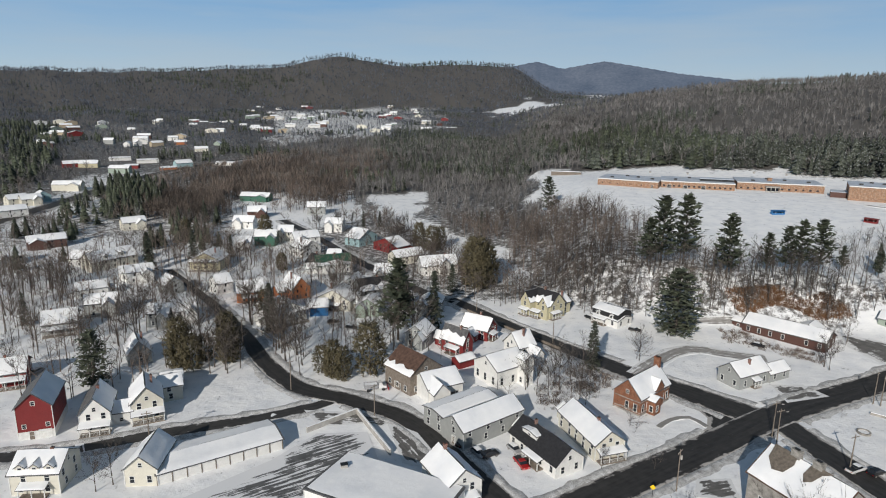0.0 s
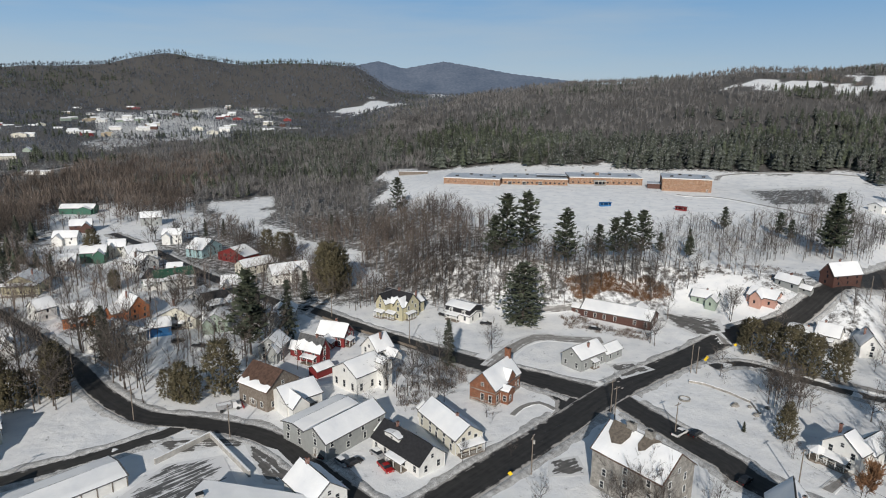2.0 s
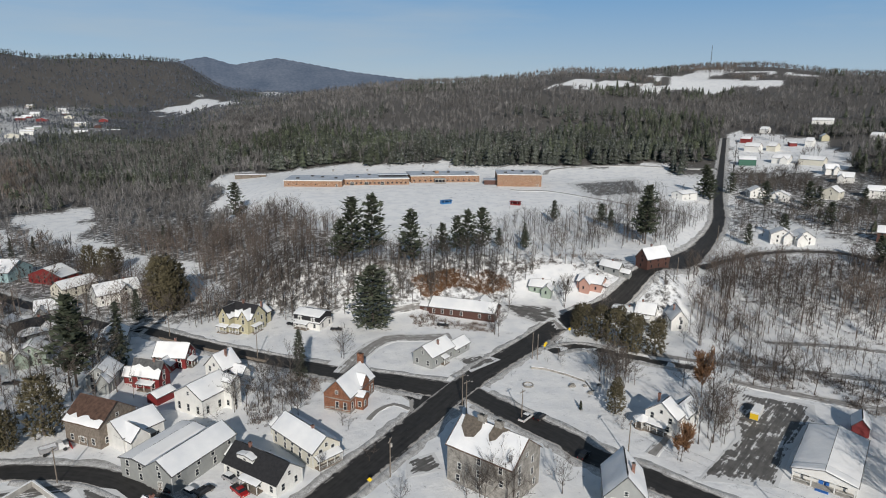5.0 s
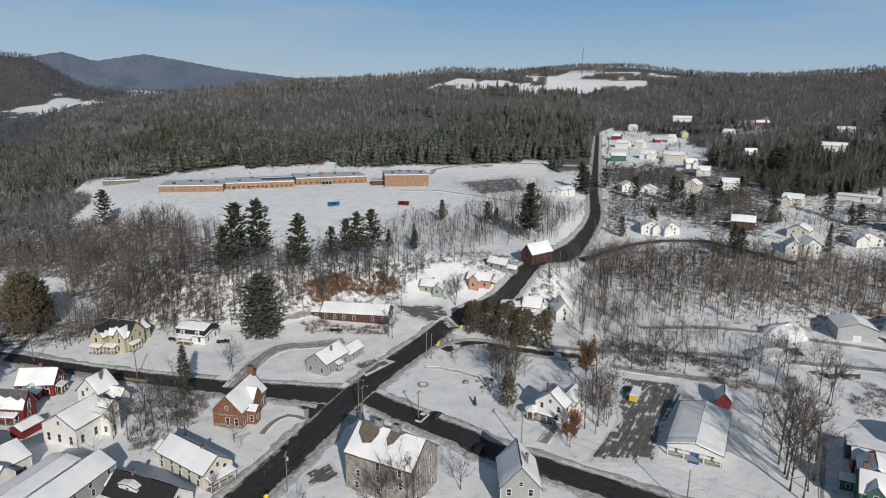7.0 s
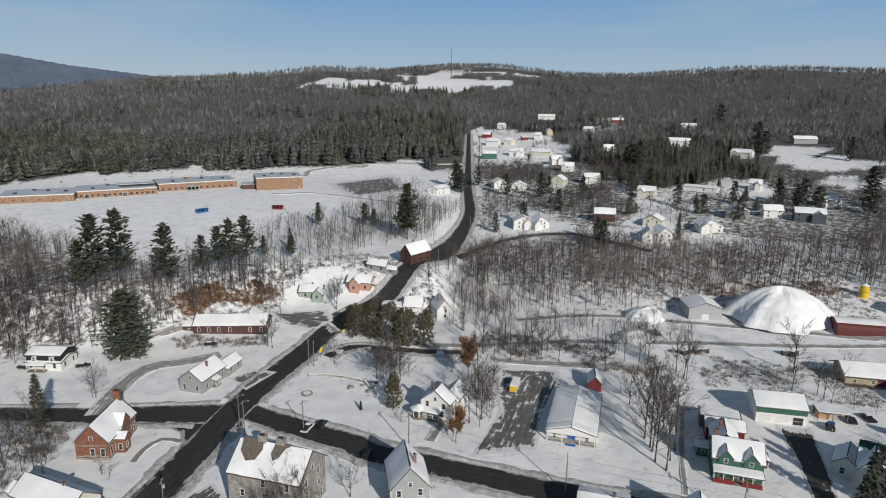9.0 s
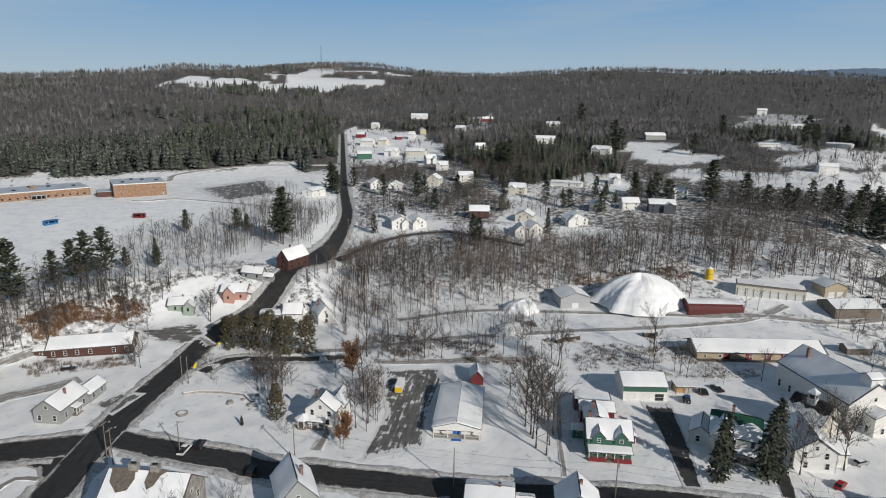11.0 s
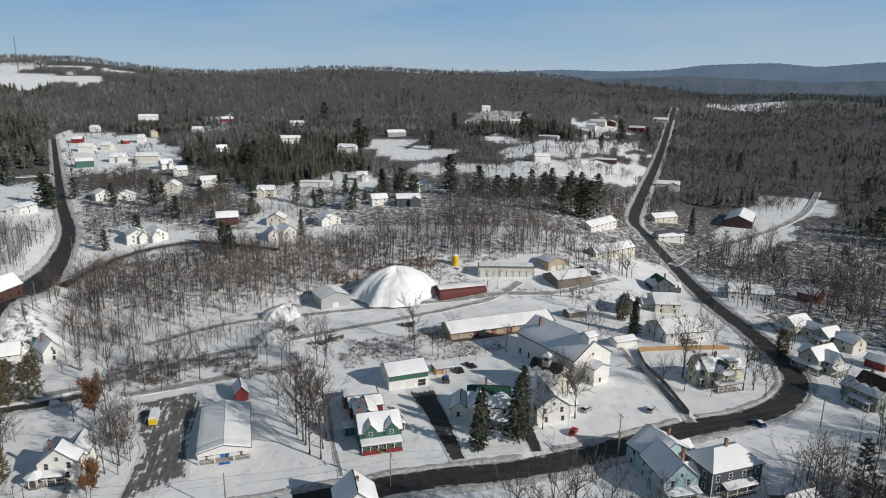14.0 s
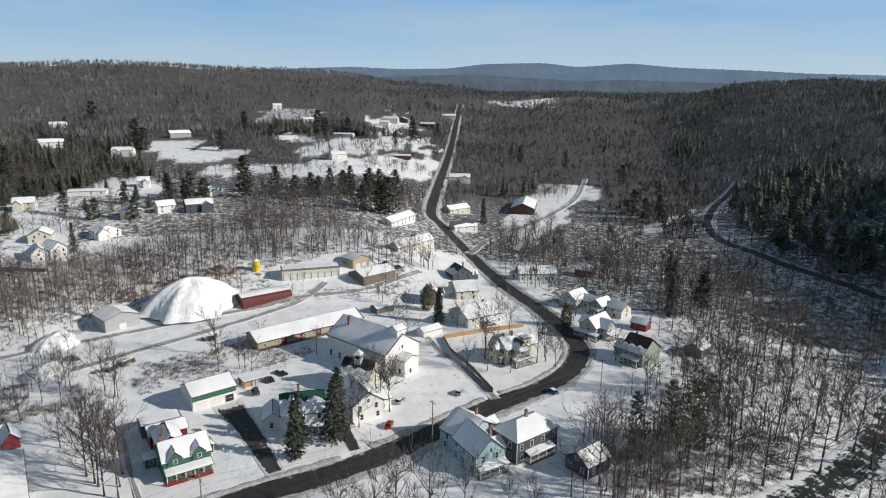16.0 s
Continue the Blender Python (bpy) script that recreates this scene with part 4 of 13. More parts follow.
block(b, 0, 0, 17.7, 8.2, 3.5, 3.4, 'x', siding('white_clapboard', (0.78, 0.77, 0.74)), shingle_black, covered=(0, 1), floors=1)
chimney(b, -3.9, 4.1, 3.5, 8.1, 0.6, 0.6)
block(b, -10.7, 3.7, 3.9, 4.1, 2.2, 1.7, 'x', siding('white_clapboard', (0.78, 0.77, 0.74)), shingle_black, floors=1, win=('small', 2.6), faces='f', trim=False)
porch(b, 1.4, 0, 6.0, 1.9, 2.4, shingle_grey, 0, 3, False)
dormer(b, -3, 1.4, 4.2, 5.5, 4, 1.5, 0.4, siding('white_clapboard', (0.78, 0.77, 0.74)), shingle_black)
b = thing('long_store', 'long grey clapboard building with a snowy roof', 'building', 13.7, 148.6, 37.9)
block(b, 0, 0, 20.5, 8.5, 4.9, 2.7, 'x', siding('grey_clapboard', (0.33, 0.34, 0.33)), shingle_grey, floors=2, win=("tall", 3.6))
block(b, -0.4, 8.5, 20.5 - 1.5, 8.4, 5.0, 0.7, 'x', siding('grey_clapboard', (0.33, 0.34, 0.33)), shingle_grey, win=('tall', 2.6), faces='l')
window(b, -20.5 / 2, 4, 0, -90, 'door', bare_wood)
b = thing('cream_house', 'pale cream clapboard house with a snowy roof and a front porch', 'house', 34.3, 146.6, -71.7)
block(b, 0, 0, 18.2, 8.1, 4.3, 3.0, 'x', siding('cream_clapboard', (0.66, 0.63, 0.54)), shingle_grey, floors=2)
chimney(b, 3.6, 4.0, 4.3, 8.3, 0.6, 0.6)
block(b, -11.2, 1.9, 4.5, 4.0, 2.7, 1.5, 'x', siding('cream_clapboard', (0.66, 0.63, 0.54)), shingle_grey, floors=1, win=('small', 2.6), faces='f', trim=False)
porch(b, 18.2 / 2, 8.1 / 2, 8.1 - 1, 2, 2.6, shingle_grey, 90)
b = thing('white_garage', 'white garage with a snowy roof', 'garage', 1.3, 168.7, 28.3)
block(b, 0, 0, 11.1, 9.9, 4.6, 3.0, 'x', siding('white_clapboard', (0.78, 0.77, 0.74)), shingle_grey, floors=1, faces="f")
block(b, -2.6, -2.8, 5.0, 7, 4.2, 2.6, 'y', siding('white_clapboard', (0.78, 0.77, 0.74)), shingle_grey, win=None)
window(b, 2.8, 0, 0, 0, 'garage', bare_wood)
b = thing('old_barn', 'weathered grey barn with a brown roof', 'barn', -13.0, 175.5, -48.0)
block(b, 0, 0, 12.0, 12.0, 6.2, 4.6, 'x', bare_wood, shingle_brown, covered=(0.22, 0), floors=1, trim=False, faces="fr")
window(b, 0, 0, 0, 0, 'garage', bare_wood)
b = thing('white_chapel', 'white clapboard chapel with a square tower', 'chapel', 13.5, 180.9, -55.3)
block(b, 0, 0, 11.2, 12.0, 5.6, 3.2, 'y', siding('white_clapboard', (0.78, 0.77, 0.74)), shingle_grey, floors=1, win=("arched", 3.0))
block(b, 11.2 / 2 + 1.4, 12.0 - 4, 3.4, 3.4, 8.5, 1.2, 'x', siding('white_clapboard', (0.78, 0.77, 0.74)), shingle_grey, floors=1)
b = thing('white_house', 'white clapboard house with a snowy roof', 'house', 23.4, 200.5, -56.1)
block(b, 0, 0, 8.1, 7.1, 4.64, 4.14, 'y', siding('white_clapboard', (0.78, 0.77, 0.74)), shingle_grey)
chimney(b, 1.6, 3.6, 4.6, 10.0, 0.6, 0.6)
block(b, 6.4, 3.0, 4.9, 3.6, 2.9, 2.1, 'x', siding('white_clapboard', (0.78, 0.77, 0.74)), shingle_grey, floors=1, win=('small', 2.6), faces='f', trim=False)
porch(b, 1.2, 0, 4.4, 1.9, 2.4, shingle_grey, 0, 3, False)
b = thing('red_house', 'red clapboard house with a grey roof half bare of snow', 'house', 3.4, 203.5, -42.6)
block(b, 0, 0, 10.0, 5.1, 4.64, 4.14, 'x', siding('red_clapboard', (0.20, 0.02, 0.02)), shingle_grey, covered=(0.55, 1))
chimney(b, 2.0, 2.5, 4.6, 9.7, 0.6, 0.6)
block(b, -7.3, 1.9, 4.8, 2.5, 2.9, 2.1, 'x', siding('red_clapboard', (0.20, 0.02, 0.02)), shingle_grey, floors=1, win=('small', 2.6), faces='f', trim=False)
porch(b, 0.8, 0, 5.5, 1.9, 2.4, shingle_grey, 0, 3, False)
b = thing('red_shed', 'small red shed with a snowy roof', 'shed', 4.5, 192.0, -54.6)
block(b, 0, 0, 4.3, 6.4, 2.5, 1.1, 'y', siding('red_clapboard', (0.20, 0.02, 0.02)), shingle_grey, floors=1, win=None)
b = thing('red_house', 'red clapboard house with a snowy roof and a dark gable', 'house', 18.1, 217.2, 57.4)
block(b, 0, 0, 7.4, 11.0, 3.96, 3.68, 'y', siding('red_clapboard', (0.20, 0.02, 0.02)), shingle_grey)
chimney(b, 1.5, 5.5, 4.0, 8.8, 0.6, 0.6)
block(b, -5.4, 3.4, 3.6, 5.5, 2.5, 1.8, 'x', siding('red_clapboard', (0.20, 0.02, 0.02)), shingle_grey, floors=1, win=('small', 2.6), faces='f', trim=False)
porch(b, -0.8, 0, 4.1, 1.9, 2.4, shingle_grey, 0, 3, False)
b = thing('yellow_house', 'yellow Victorian house with a dark roof partly snowed over', 'house', 36.5, 241.5, -50.9)
yellow = siding('yellow_clapboard', (0.5, 0.46, 0.31))
block(b, 0, 2, 13.7, 8.4, 5.9, 4.2, 'x', yellow, shingle_black, covered=(0.45, 1))
block(b, -3.6, -1.2, 5.0, 8.0, 6.2, 3.6, 'y', yellow, shingle_black, (1, 0.35), faces='f')
block(b, 4.3, 0.4, 4.2, 7.0, 5.9, 3.0, 'y', yellow, shingle_black, (0.5, 1), faces='fr')
block(b, 1.5, 9.5, 7.0, 6.5, 4.6, 2.8, 'y', yellow, shingle_black, (1, 1), faces='rl')
porch(b, 1.2, 0.4, 4.6, 2.0, 2.6, shingle_grey)
porch(b, 6.4, 4.5, 5.0, 1.9, 2.6, shingle_grey, 90, 4)
porch(b, -3.6, -1.2, 4.6, 1.8, 2.6, shingle_grey, 0, 4)
chimney(b, 0, 6.2, 8, 11.6)
chimney(b, 3.0, 13.0, 5, 9.2, 0.6, 0.6)
b = thing('mansard_cottage', 'small white house with a black upper storey and snowy roof', 'house', 62.3, 232.8, -50.7)
block(b, 0, 0, 12.3, 9.1, 2.9, 1.2, 'x', siding('white_clapboard', (0.78, 0.77, 0.74)), shingle_black, floors=1, z0=0)
chimney(b, 0.6, 4.5, 2.9, 5.0, 0.6, 0.6)
porch(b, -1.7, 0, 6.0, 1.9, 2.4, shingle_grey, 0, 3, False)
block(b, 0, 0.3, 12.3 - 0.4, 9.1 - 0.6, 2.4, 1.3, 'x', shingle_black, shingle_black, z0=2.9, base=0, floors=1, win=None, trim=False)
dormer(b, -12.3 / 4, 0.0, 3.2, 1.6, 2, 1.3, 0.5, trim_white, shingle_black)
dormer(b, 12.3 / 4, 0.0, 3.2, 1.6, 2, 1.3, 0.5, trim_white, shingle_black)
b = thing('long_barracks', 'long brown clapboard building with white window frames', 'building', 121.8, 215.3, -45.6)
block(b, 0, 0, 28.0, 10.7, 3.4, 2.7, 'x', siding('brown_clapboard', (0.09, 0.04, 0.03)), shingle_grey, floors=1, win=("tall", 3.1))
block(b, -28.0 / 2 - 2.2, 1.5, 4.4, 5, 2.8, 0.9, 'x', siding('brown_clapboard', (0.085, 0.04, 0.03)), shingle_grey, floors=1, win=('small', 2))
block(b, 5, 10.7, 8, 7, 3.0, 2.0, 'y', siding('brown_clapboard', (0.085, 0.04, 0.03)), shingle_grey, floors=1, win=None)
b = thing('grey_house', 'grey clapboard house with white trim and a snowy roof', 'house', 87.8, 181.1, -63.5)
block(b, 0, 0, 8.1, 13.0, 4.2, 3.0, 'y', siding('grey_clapboard', (0.33, 0.34, 0.33)), shingle_grey, floors=1)
chimney(b, 1.6, 6.5, 4.2, 8.0, 0.6, 0.6)
block(b, 2, 13.0, 5, 9, 3.0, 2.0, 'y', siding('grey_clapboard', (0.33, 0.34, 0.33)), shingle_grey, floors=1)
porch(b, 8.1 / 2, 13.0 / 2, 3, 1.6, 2.4, shingle_grey, 90, 3)
b = thing('green_cottage', 'small sage-green cottage with a snowy roof', 'house', 164.2, 220.0, -48.8)
block(b, 0, 0, 9.8, 8.0, 3.0, 2.2, 'x', siding('sage_clapboard', (0.30, 0.36, 0.30)), shingle_grey, floors=1)
chimney(b, 0.5, 4.0, 3.0, 6.0, 0.6, 0.6)
block(b, 3.5, -2.5, 4.2, 6, 2.7, 1.9, 'y', siding('sage_clapboard', (0.2, 0.25, 0.2)), shingle_grey, floors=1)
b = thing('salmon_house', 'salmon-pink clapboard house with a snowy roof', 'house', 182.3, 208.5, -59.7)
block(b, 0, 0, 11.0, 8.0, 3.6, 2.6, 'x', siding('salmon_clapboard', (0.52, 0.30, 0.24)), shingle_grey, floors=1)
chimney(b, 2.2, 4.0, 3.6, 7.1, 0.6, 0.6)
block(b, -1.5, -2, 4.4, 6, 3.6, 2.4, 'y', siding('salmon_clapboard', (0.52, 0.3, 0.24)), shingle_grey, floors=1)
porch(b, 11.0 / 2, 8.0 / 2, 5, 2.2, 2.4, shingle_grey, 90)
b = thing('brown_barn', 'dark red-brown house with a snowy gambrel roof', 'house', 206.2, 202.2, -87.7)
block(b, 0, 0, 6.7, 14.2, 4.82, 4.14, 'y', siding('brown_clapboard', (0.09, 0.04, 0.03)), shingle_grey)
chimney(b, -1.5, 7.1, 4.8, 10.0, 0.6, 0.6)
block(b, -5.1, 4.2, 3.8, 7.1, 3.0, 2.1, 'x', siding('brown_clapboard', (0.09, 0.04, 0.03)), shingle_grey, floors=1, win=('small', 2.6), faces='f', trim=False)
b = thing('grey_bungalow', 'grey bungalow with a dark partly snowed roof', 'house', 194.2, 209.4, -76.7)
block(b, 0, 0, 10.3, 3.5, 3.2, 2.2, 'x', siding('grey_clapboard', (0.33, 0.34, 0.33)), shingle_grey, floors=1)
chimney(b, 0.5, 1.7, 3.2, 6.2, 0.6, 0.6)
block(b, 7.5, 0.9, 5.0, 1.7, 2.0, 1.1, 'x', siding('grey_clapboard', (0.33, 0.34, 0.33)), shingle_grey, floors=1, win=('small', 2.6), faces='f', trim=False)
membrane = grained("roof_membrane", (0.36, 0.4, 0.46), (0.6, 0.64, 0.7), 0.12, 0.6, fine=0.5)


def school_block(name, label, x, y, turn, w, d, h, gap):
    """A flat-roofed brick body with a pale roof edge and a row of wide windows."""
    b = thing(name, label, "school", x, y, turn)
    block(b, 0, 0, w, d, h, 0, "x", tan_brick, membrane, (0, 0), trim=False, win=None)
    boxes("roof_edge", [(-w / 2 - 0.3, w / 2 + 0.3, -0.34, -0.2, h - 0.25, h + 0.45)], trim_white, b)
    for px, py in ((-0.3, 0.3), (0.1, 0.6), (0.36, 0.4), (-0.1, 0.75)):
        boxes("roof_unit", [(px * w - 1.1, px * w + 1.1, py * d - 0.9, py * d + 0.9, h + 0.3, h + 1.2)], dark_metal, b)
    for px in np.arange(-w / 2 + gap * 0.6, w / 2 - 1.2, gap) if gap else ():
        window(b, float(px), 0, 1.0, 0, "wide")
    return b


b = school_block("school_gym", "tan brick school gymnasium with a flat pale roof", 276.6, 402.4, -28.8, 33.6, 30.0, 9.0, 0)
boxes("connector", [(-26.5, -16.8, 8, 20, -1.0, 3.6)], siding("brown_clapboard", (0.09, 0.04, 0.03)), b)
boxes("connector_roof", [(-26.7, -16.8, 7.8, 20.2, 3.6, 3.9)], membrane, b)
window(b, 14.0, 0, 0.0, 0, "door", bare_wood)
b = school_block("school_wing", "long low tan brick school wing with an entrance canopy", 235.4, 445.2, -17.7, 55.1, 30.0, 5.3, 4.4)
boxes("entrance_canopy", [(-9.5, -0.5, -5.5, 0, 3.0, 3.5)], concrete, b)
boxes("entrance_steps", [(-9, -1, -7.5, -5.5, -1.2, 0.2), (-9, -1, -8.5, -7.5, -1.2, -0.2)], concrete, b)
for x in (-9.2, -6.4, -3.6, -0.8):
    boxes("canopy_post", [(x - 0.2, x + 0.2, -5.3, -4.9, -0.8, 3.0)], concrete, b)
boxes("entrance_glass", [(-9, -1, -0.06, -0.01, 0.1, 2.9)], glass, b)
boxes("chimney", [(-6.5, -3.5, 12, 14, 5.3, 7.8)], tan_brick, b)
b = school_block("school_wing", "low tan brick school wing with a glazed upper strip", 180.7, 453.1, -18.3, 49.1, 30.0, 4.6, 3.4)
boxes("clerestory", [(2, 24, 9, 16, 4.8, 6.6)], dark_metal, b)
boxes("clerestory_roof", [(1.4, 24.6, 8.2, 16.6, 6.6, 7.0)], membrane, b)
boxes("clerestory_glass", [(2.4, 23.6, 8.94, 8.99, 5.2, 6.4)], glass, b)
for x in (-19, -8, 4):
    window(b, x, 0, 0.0, 0, "garage", dark_metal)
b = school_block("school_wing", "low plain tan brick school wing with a flat pale roof", 133.5, 463.2, -26.6, 43.0, 30.0, 4.6, 0)
for x in (-18, -12.5, -7, 2, 10):
    window(b, x, 0, 1.4, 0, "small")
window(b, 17.5, 0, 0.0, 0, "door", dark_metal)
b = thing("field_shed", "long grey shed at the edge of the field", "shed", 112.0, 585.0, -14)
block(b, 0, 0, 27.0, 6.0, 3.0, 0.9, "x", bare_wood, shingle_grey, covered=(0.6, 1), floors=1, win=("small", 4.0), trim=False, faces="f")
def dugout(x, y, turn, w, paint, label):
    """A small open-fronted shelter with a bench and an overhanging roof."""
    b = thing("dugout", label, "dugout", x, y, turn)
    boxes("wall", [(-w / 2, w / 2, 2.4, 2.6, -0.6, 2.3), (-w / 2, -w / 2 + 0.2, 0, 2.4, -0.6, 2.3), (w / 2 - 0.2, w / 2, 0, 2.4, -0.6, 2.3), (-w / 2 + 0.2, w / 2 - 0.2, 0, 0.15, -0.6, 0.9)], paint, b)
    boxes("roof", [(-w / 2 - 0.4, w / 2 + 0.4, -0.9, 2.9, 2.3, 2.5)], paint, b)
    boxes("bench", [(-w / 2 + 0.4, w / 2 - 0.4, 1.7, 2.2, 0.4, 0.5)], bare_wood, b)
    for px in (-w / 4, w / 4):
        boxes("post", [(px - 0.06, px + 0.06, 0.02, 0.14, 0.9, 2.3)], trim_white, b)


dugout(195.5, 367.3, 1.0, 7.2, siding('blue_clapboard', (0.03, 0.17, 0.4)), "blue baseball dugout on the snowy field")
dugout(234.1, 344.7, -50.5, 6.4, siding('red_clapboard', (0.20, 0.02, 0.02)), "dark red baseball dugout on the snowy field")
b = thing('hill_house', 'white house beside the hill road', 'house', 356.6, 310.2, 5.5)
block(b, 0, 0, 16.5, 9.0, 4.82, 1.61, 'x', siding('white_clapboard', (0.78, 0.77, 0.74)), shingle_grey)
b = thing('meeting_hall', 'white hall with an open gabled porch and a blue door', 'hall', 141.5, 75.8, -65.0)
block(b, 0, 2.6, 13.4, 26.2 - 2.6, 3.5, 1.7, 'y', siding('white_clapboard', (0.78, 0.77, 0.74)), shingle_grey, floors=1, faces='lr', win=('wide', 4.5))
block(b, 0, 0, 13.4, 2.55, 0.85, 1.7, 'y', siding('white_clapboard', (0.78, 0.77, 0.74)), shingle_grey, z0=2.65, base=0, win=None, trim=False)
boxes('porch_floor', [(-13.4 / 2, 13.4 / 2, 0, 2.55, -0.8, 0.2)], concrete, b)
for x in (-0.48, -0.18, 0.18, 0.48):
    boxes('post', [(x * 13.4 - 0.14, x * 13.4 + 0.14, 0.05, 0.33, 0.2, 2.65)], trim_white, b)
for x in (-0.33, 0.33):
    boxes('porch_rail', [(x * 13.4 - 1.7, x * 13.4 + 1.7, 0.12, 0.22, 0.9, 1.0)], trim_white, b)
for x in (-0.6, 0.6):
    window(b, x, 2.58, 0.2, 0, 'door', PAINTS_BLUE)
for x in (-4, 4):
    window(b, x, 2.58, 1.0, 0, 'wide')
boxes('step', [(-1.4, 1.4, -1.0, 0, -0.5, 0.12)], PAINTS_BLUE, b)
b = thing('red_shed', 'small red shed with a snowy gable roof', 'shed', 175.1, 86.5, -59.2)
block(b, 0, 0, 4.1, 7.0, 2.8, 2.2, 'y', siding('barn_red', (0.20, 0.03, 0.03)), shingle_grey, floors=1, win=None)
b = thing('white_victorian', 'white Victorian house with a round porch and a snowy roof', 'house', 126.7, 112.2, -71.1)
block(b, 0, 0, 8.9, 4.6, 5.2, 3.6, 'y', siding('white_clapboard', (0.78, 0.77, 0.74)), shingle_grey)
chimney(b, -2.0, 2.3, 5.2, 10.1, 0.6, 0.6)
porch(b, -1, 0, 8.9 * 0.7, 2.2, 2.5, shingle_grey)
round_porch(b, -8.9 / 2 - 0.4, -0.8, 2.3, 2.5)
block(b, 2.2, 4.4, 6, 9, 4.4, 2.4, 'y', siding('white_clapboard', (0.78, 0.77, 0.74)), shingle_grey)
b = thing('green_house', 'dark green and red house with white gabled dormers in snow', 'house', 154.8, 36.5, -66.4)
block(b, 0, 0, 11.7, 9.5, 5.4, 3.2, 'x', siding('green_clapboard', (0.04, 0.13, 0.09)), shingle_grey, win=None, trim=False)
dormer(b, -11.7 / 4, -0.55, 4.4, 3.4, 5, 1.5, 1.9, siding('green_clapboard', (0.04, 0.13, 0.09)), shingle_grey)
dormer(b, 11.7 / 4, -0.55, 4.4, 3.4, 5, 1.5, 1.9, siding('green_clapboard', (0.04, 0.13, 0.09)), shingle_grey)
porch(b, 0, 0, 11.7 - 0.4, 2.6, 2.8, shingle_grey, 0, 6, False)
boxes('porch_skirt', [(-11.7 / 2 + 0.3, -0.9, -2.62, -2.5, -0.5, 1.15), (0.9, 11.7 / 2 - 0.3, -2.62, -2.5, -0.5, 1.15)], siding('red_clapboard', (0.28, 0.025, 0.025)), b)
for x in (-3.4, 3.4):
    window(b, x, 0, 1.0, 0, 'wide')
window(b, 0, 0, 0.35, 0, 'door', bare_wood)
block(b, -2, 9.5, 6.5, 9, 4.8, 2.4, 'y', siding('red_clapboard', (0.28, 0.025, 0.025)), shingle_grey)
block(b, -1, 18.5, 10, 7, 3.8, 1.4, 'x', siding('red_clapboard', (0.28, 0.025, 0.025)), shingle_grey, floors=1)
block(b, -1.5, 25.5, 11, 6, 3.4, 0, 'x', bare_wood, shingle_grey, win=None, trim=False)
block(b, -11.7 / 2 - 1.6, 9, 3, 3.4, 2.6, 0.8, 'x', siding('green_clapboard', (0.04, 0.13, 0.09)), shingle_grey, floors=1, win=('small', 2))
block(b, 11.7 / 2 + 1.2, 8, 2.6, 9, 2.2, 0.6, 'y', siding('red_clapboard', (0.28, 0.025, 0.025)), shingle_grey, floors=1, win=None)
chimney(b, -11.7 / 2 + 1, 6, 6, 10, 1.0, 0.8)
chimney(b, -3, 14, 5, 9)
b = thing('green_barn_garage', 'white and green three-bay garage with a snowy roof', 'garage', 193.4, 36.0, -61.0)
block(b, 0, 0, 13.8, 11.0, 4.8, 2.4, 'x', siding('white_clapboard', (0.78, 0.77, 0.74)), shingle_grey, win=None)
boxes('upper_siding', [(-13.8 / 2 - 0.02, 13.8 / 2 + 0.02, -0.06, 0, 3.0, 4.7)], siding('green_clapboard', (0.04, 0.13, 0.09)), b)
doors_row(b, (-4.4, 0.2), 0, 0, 'garage')
window(b, 4.6, 0, 0, 0, 'garage', dark_metal)
b = thing('green_roof_house', 'white farmhouse with a green metal roof under snow', 'house', 172.0, 7.9, -85.9)
block(b, 0, 0, 12.5, 13.0, 6.0, 3.6, 'x', siding('white_clapboard', (0.78, 0.77, 0.74)), shingle_green, covered=(0.6, 1))
block(b, -3.0, -1.6, 5.5, 8, 6.0, 3.4, 'y', siding('white_clapboard', (0.78, 0.77, 0.74)), shingle_green, (1, 1))
block(b, -8.6, 3, 5.5, 9, 3.6, 2.0, 'y', siding('white_clapboard', (0.78, 0.77, 0.74)), shingle_grey, floors=1)
porch(b, 3.2, 0, 5.6, 2.4, 2.7, shingle_grey)
chimney(b, -1, 8, 7, 11.4)
b = thing('white_farmhouse', 'white clapboard house with a snowy roof', 'house', 176.1, -11.2, -69.1)
block(b, 0, 0, 10.3, 14.5, 5.8, 3.6, 'y', siding('white_clapboard', (0.78, 0.77, 0.74)), shingle_grey)
chimney(b, -2.3, 7.3, 5.8, 10.3, 0.6, 0.6)
block(b, 7.3, 3.9, 4.5, 7.3, 3.6, 1.8, 'x', siding('white_clapboard', (0.78, 0.77, 0.74)), shingle_grey, floors=1, win=('small', 2.6), faces='f', trim=False)
b = thing('small_church', 'small church with a dark roof and a white belfry', 'church', 195.2, -7.4, -115.8)
block(b, 0, 0, 10.5, 12.0, 5.4, 4.2, 'x', siding('cream_clapboard', (0.66, 0.63, 0.54)), shingle_black, covered=(0.5, 1), floors=1)
belfry(b, 0, 12.0 / 2 - 1.2, 8.4, 2.2, 3.6)
b = thing('white_church', 'large white clapboard church with a square tower and a snowy roof', 'church', 210.8, -25.5, -50.3)
block(b, 0, 0, 17.3, 30.6, 8.6, 5.6, 'y', siding('white_clapboard', (0.78, 0.77, 0.74)), shingle_grey, floors=1, win=("arched", 3.4))
block(b, 0, -4.5, 7, 4.5, 6.0, 1.4, 'y', siding('white_clapboard', (0.78, 0.77, 0.74)), shingle_grey, floors=1, win=('tall', 3.5))
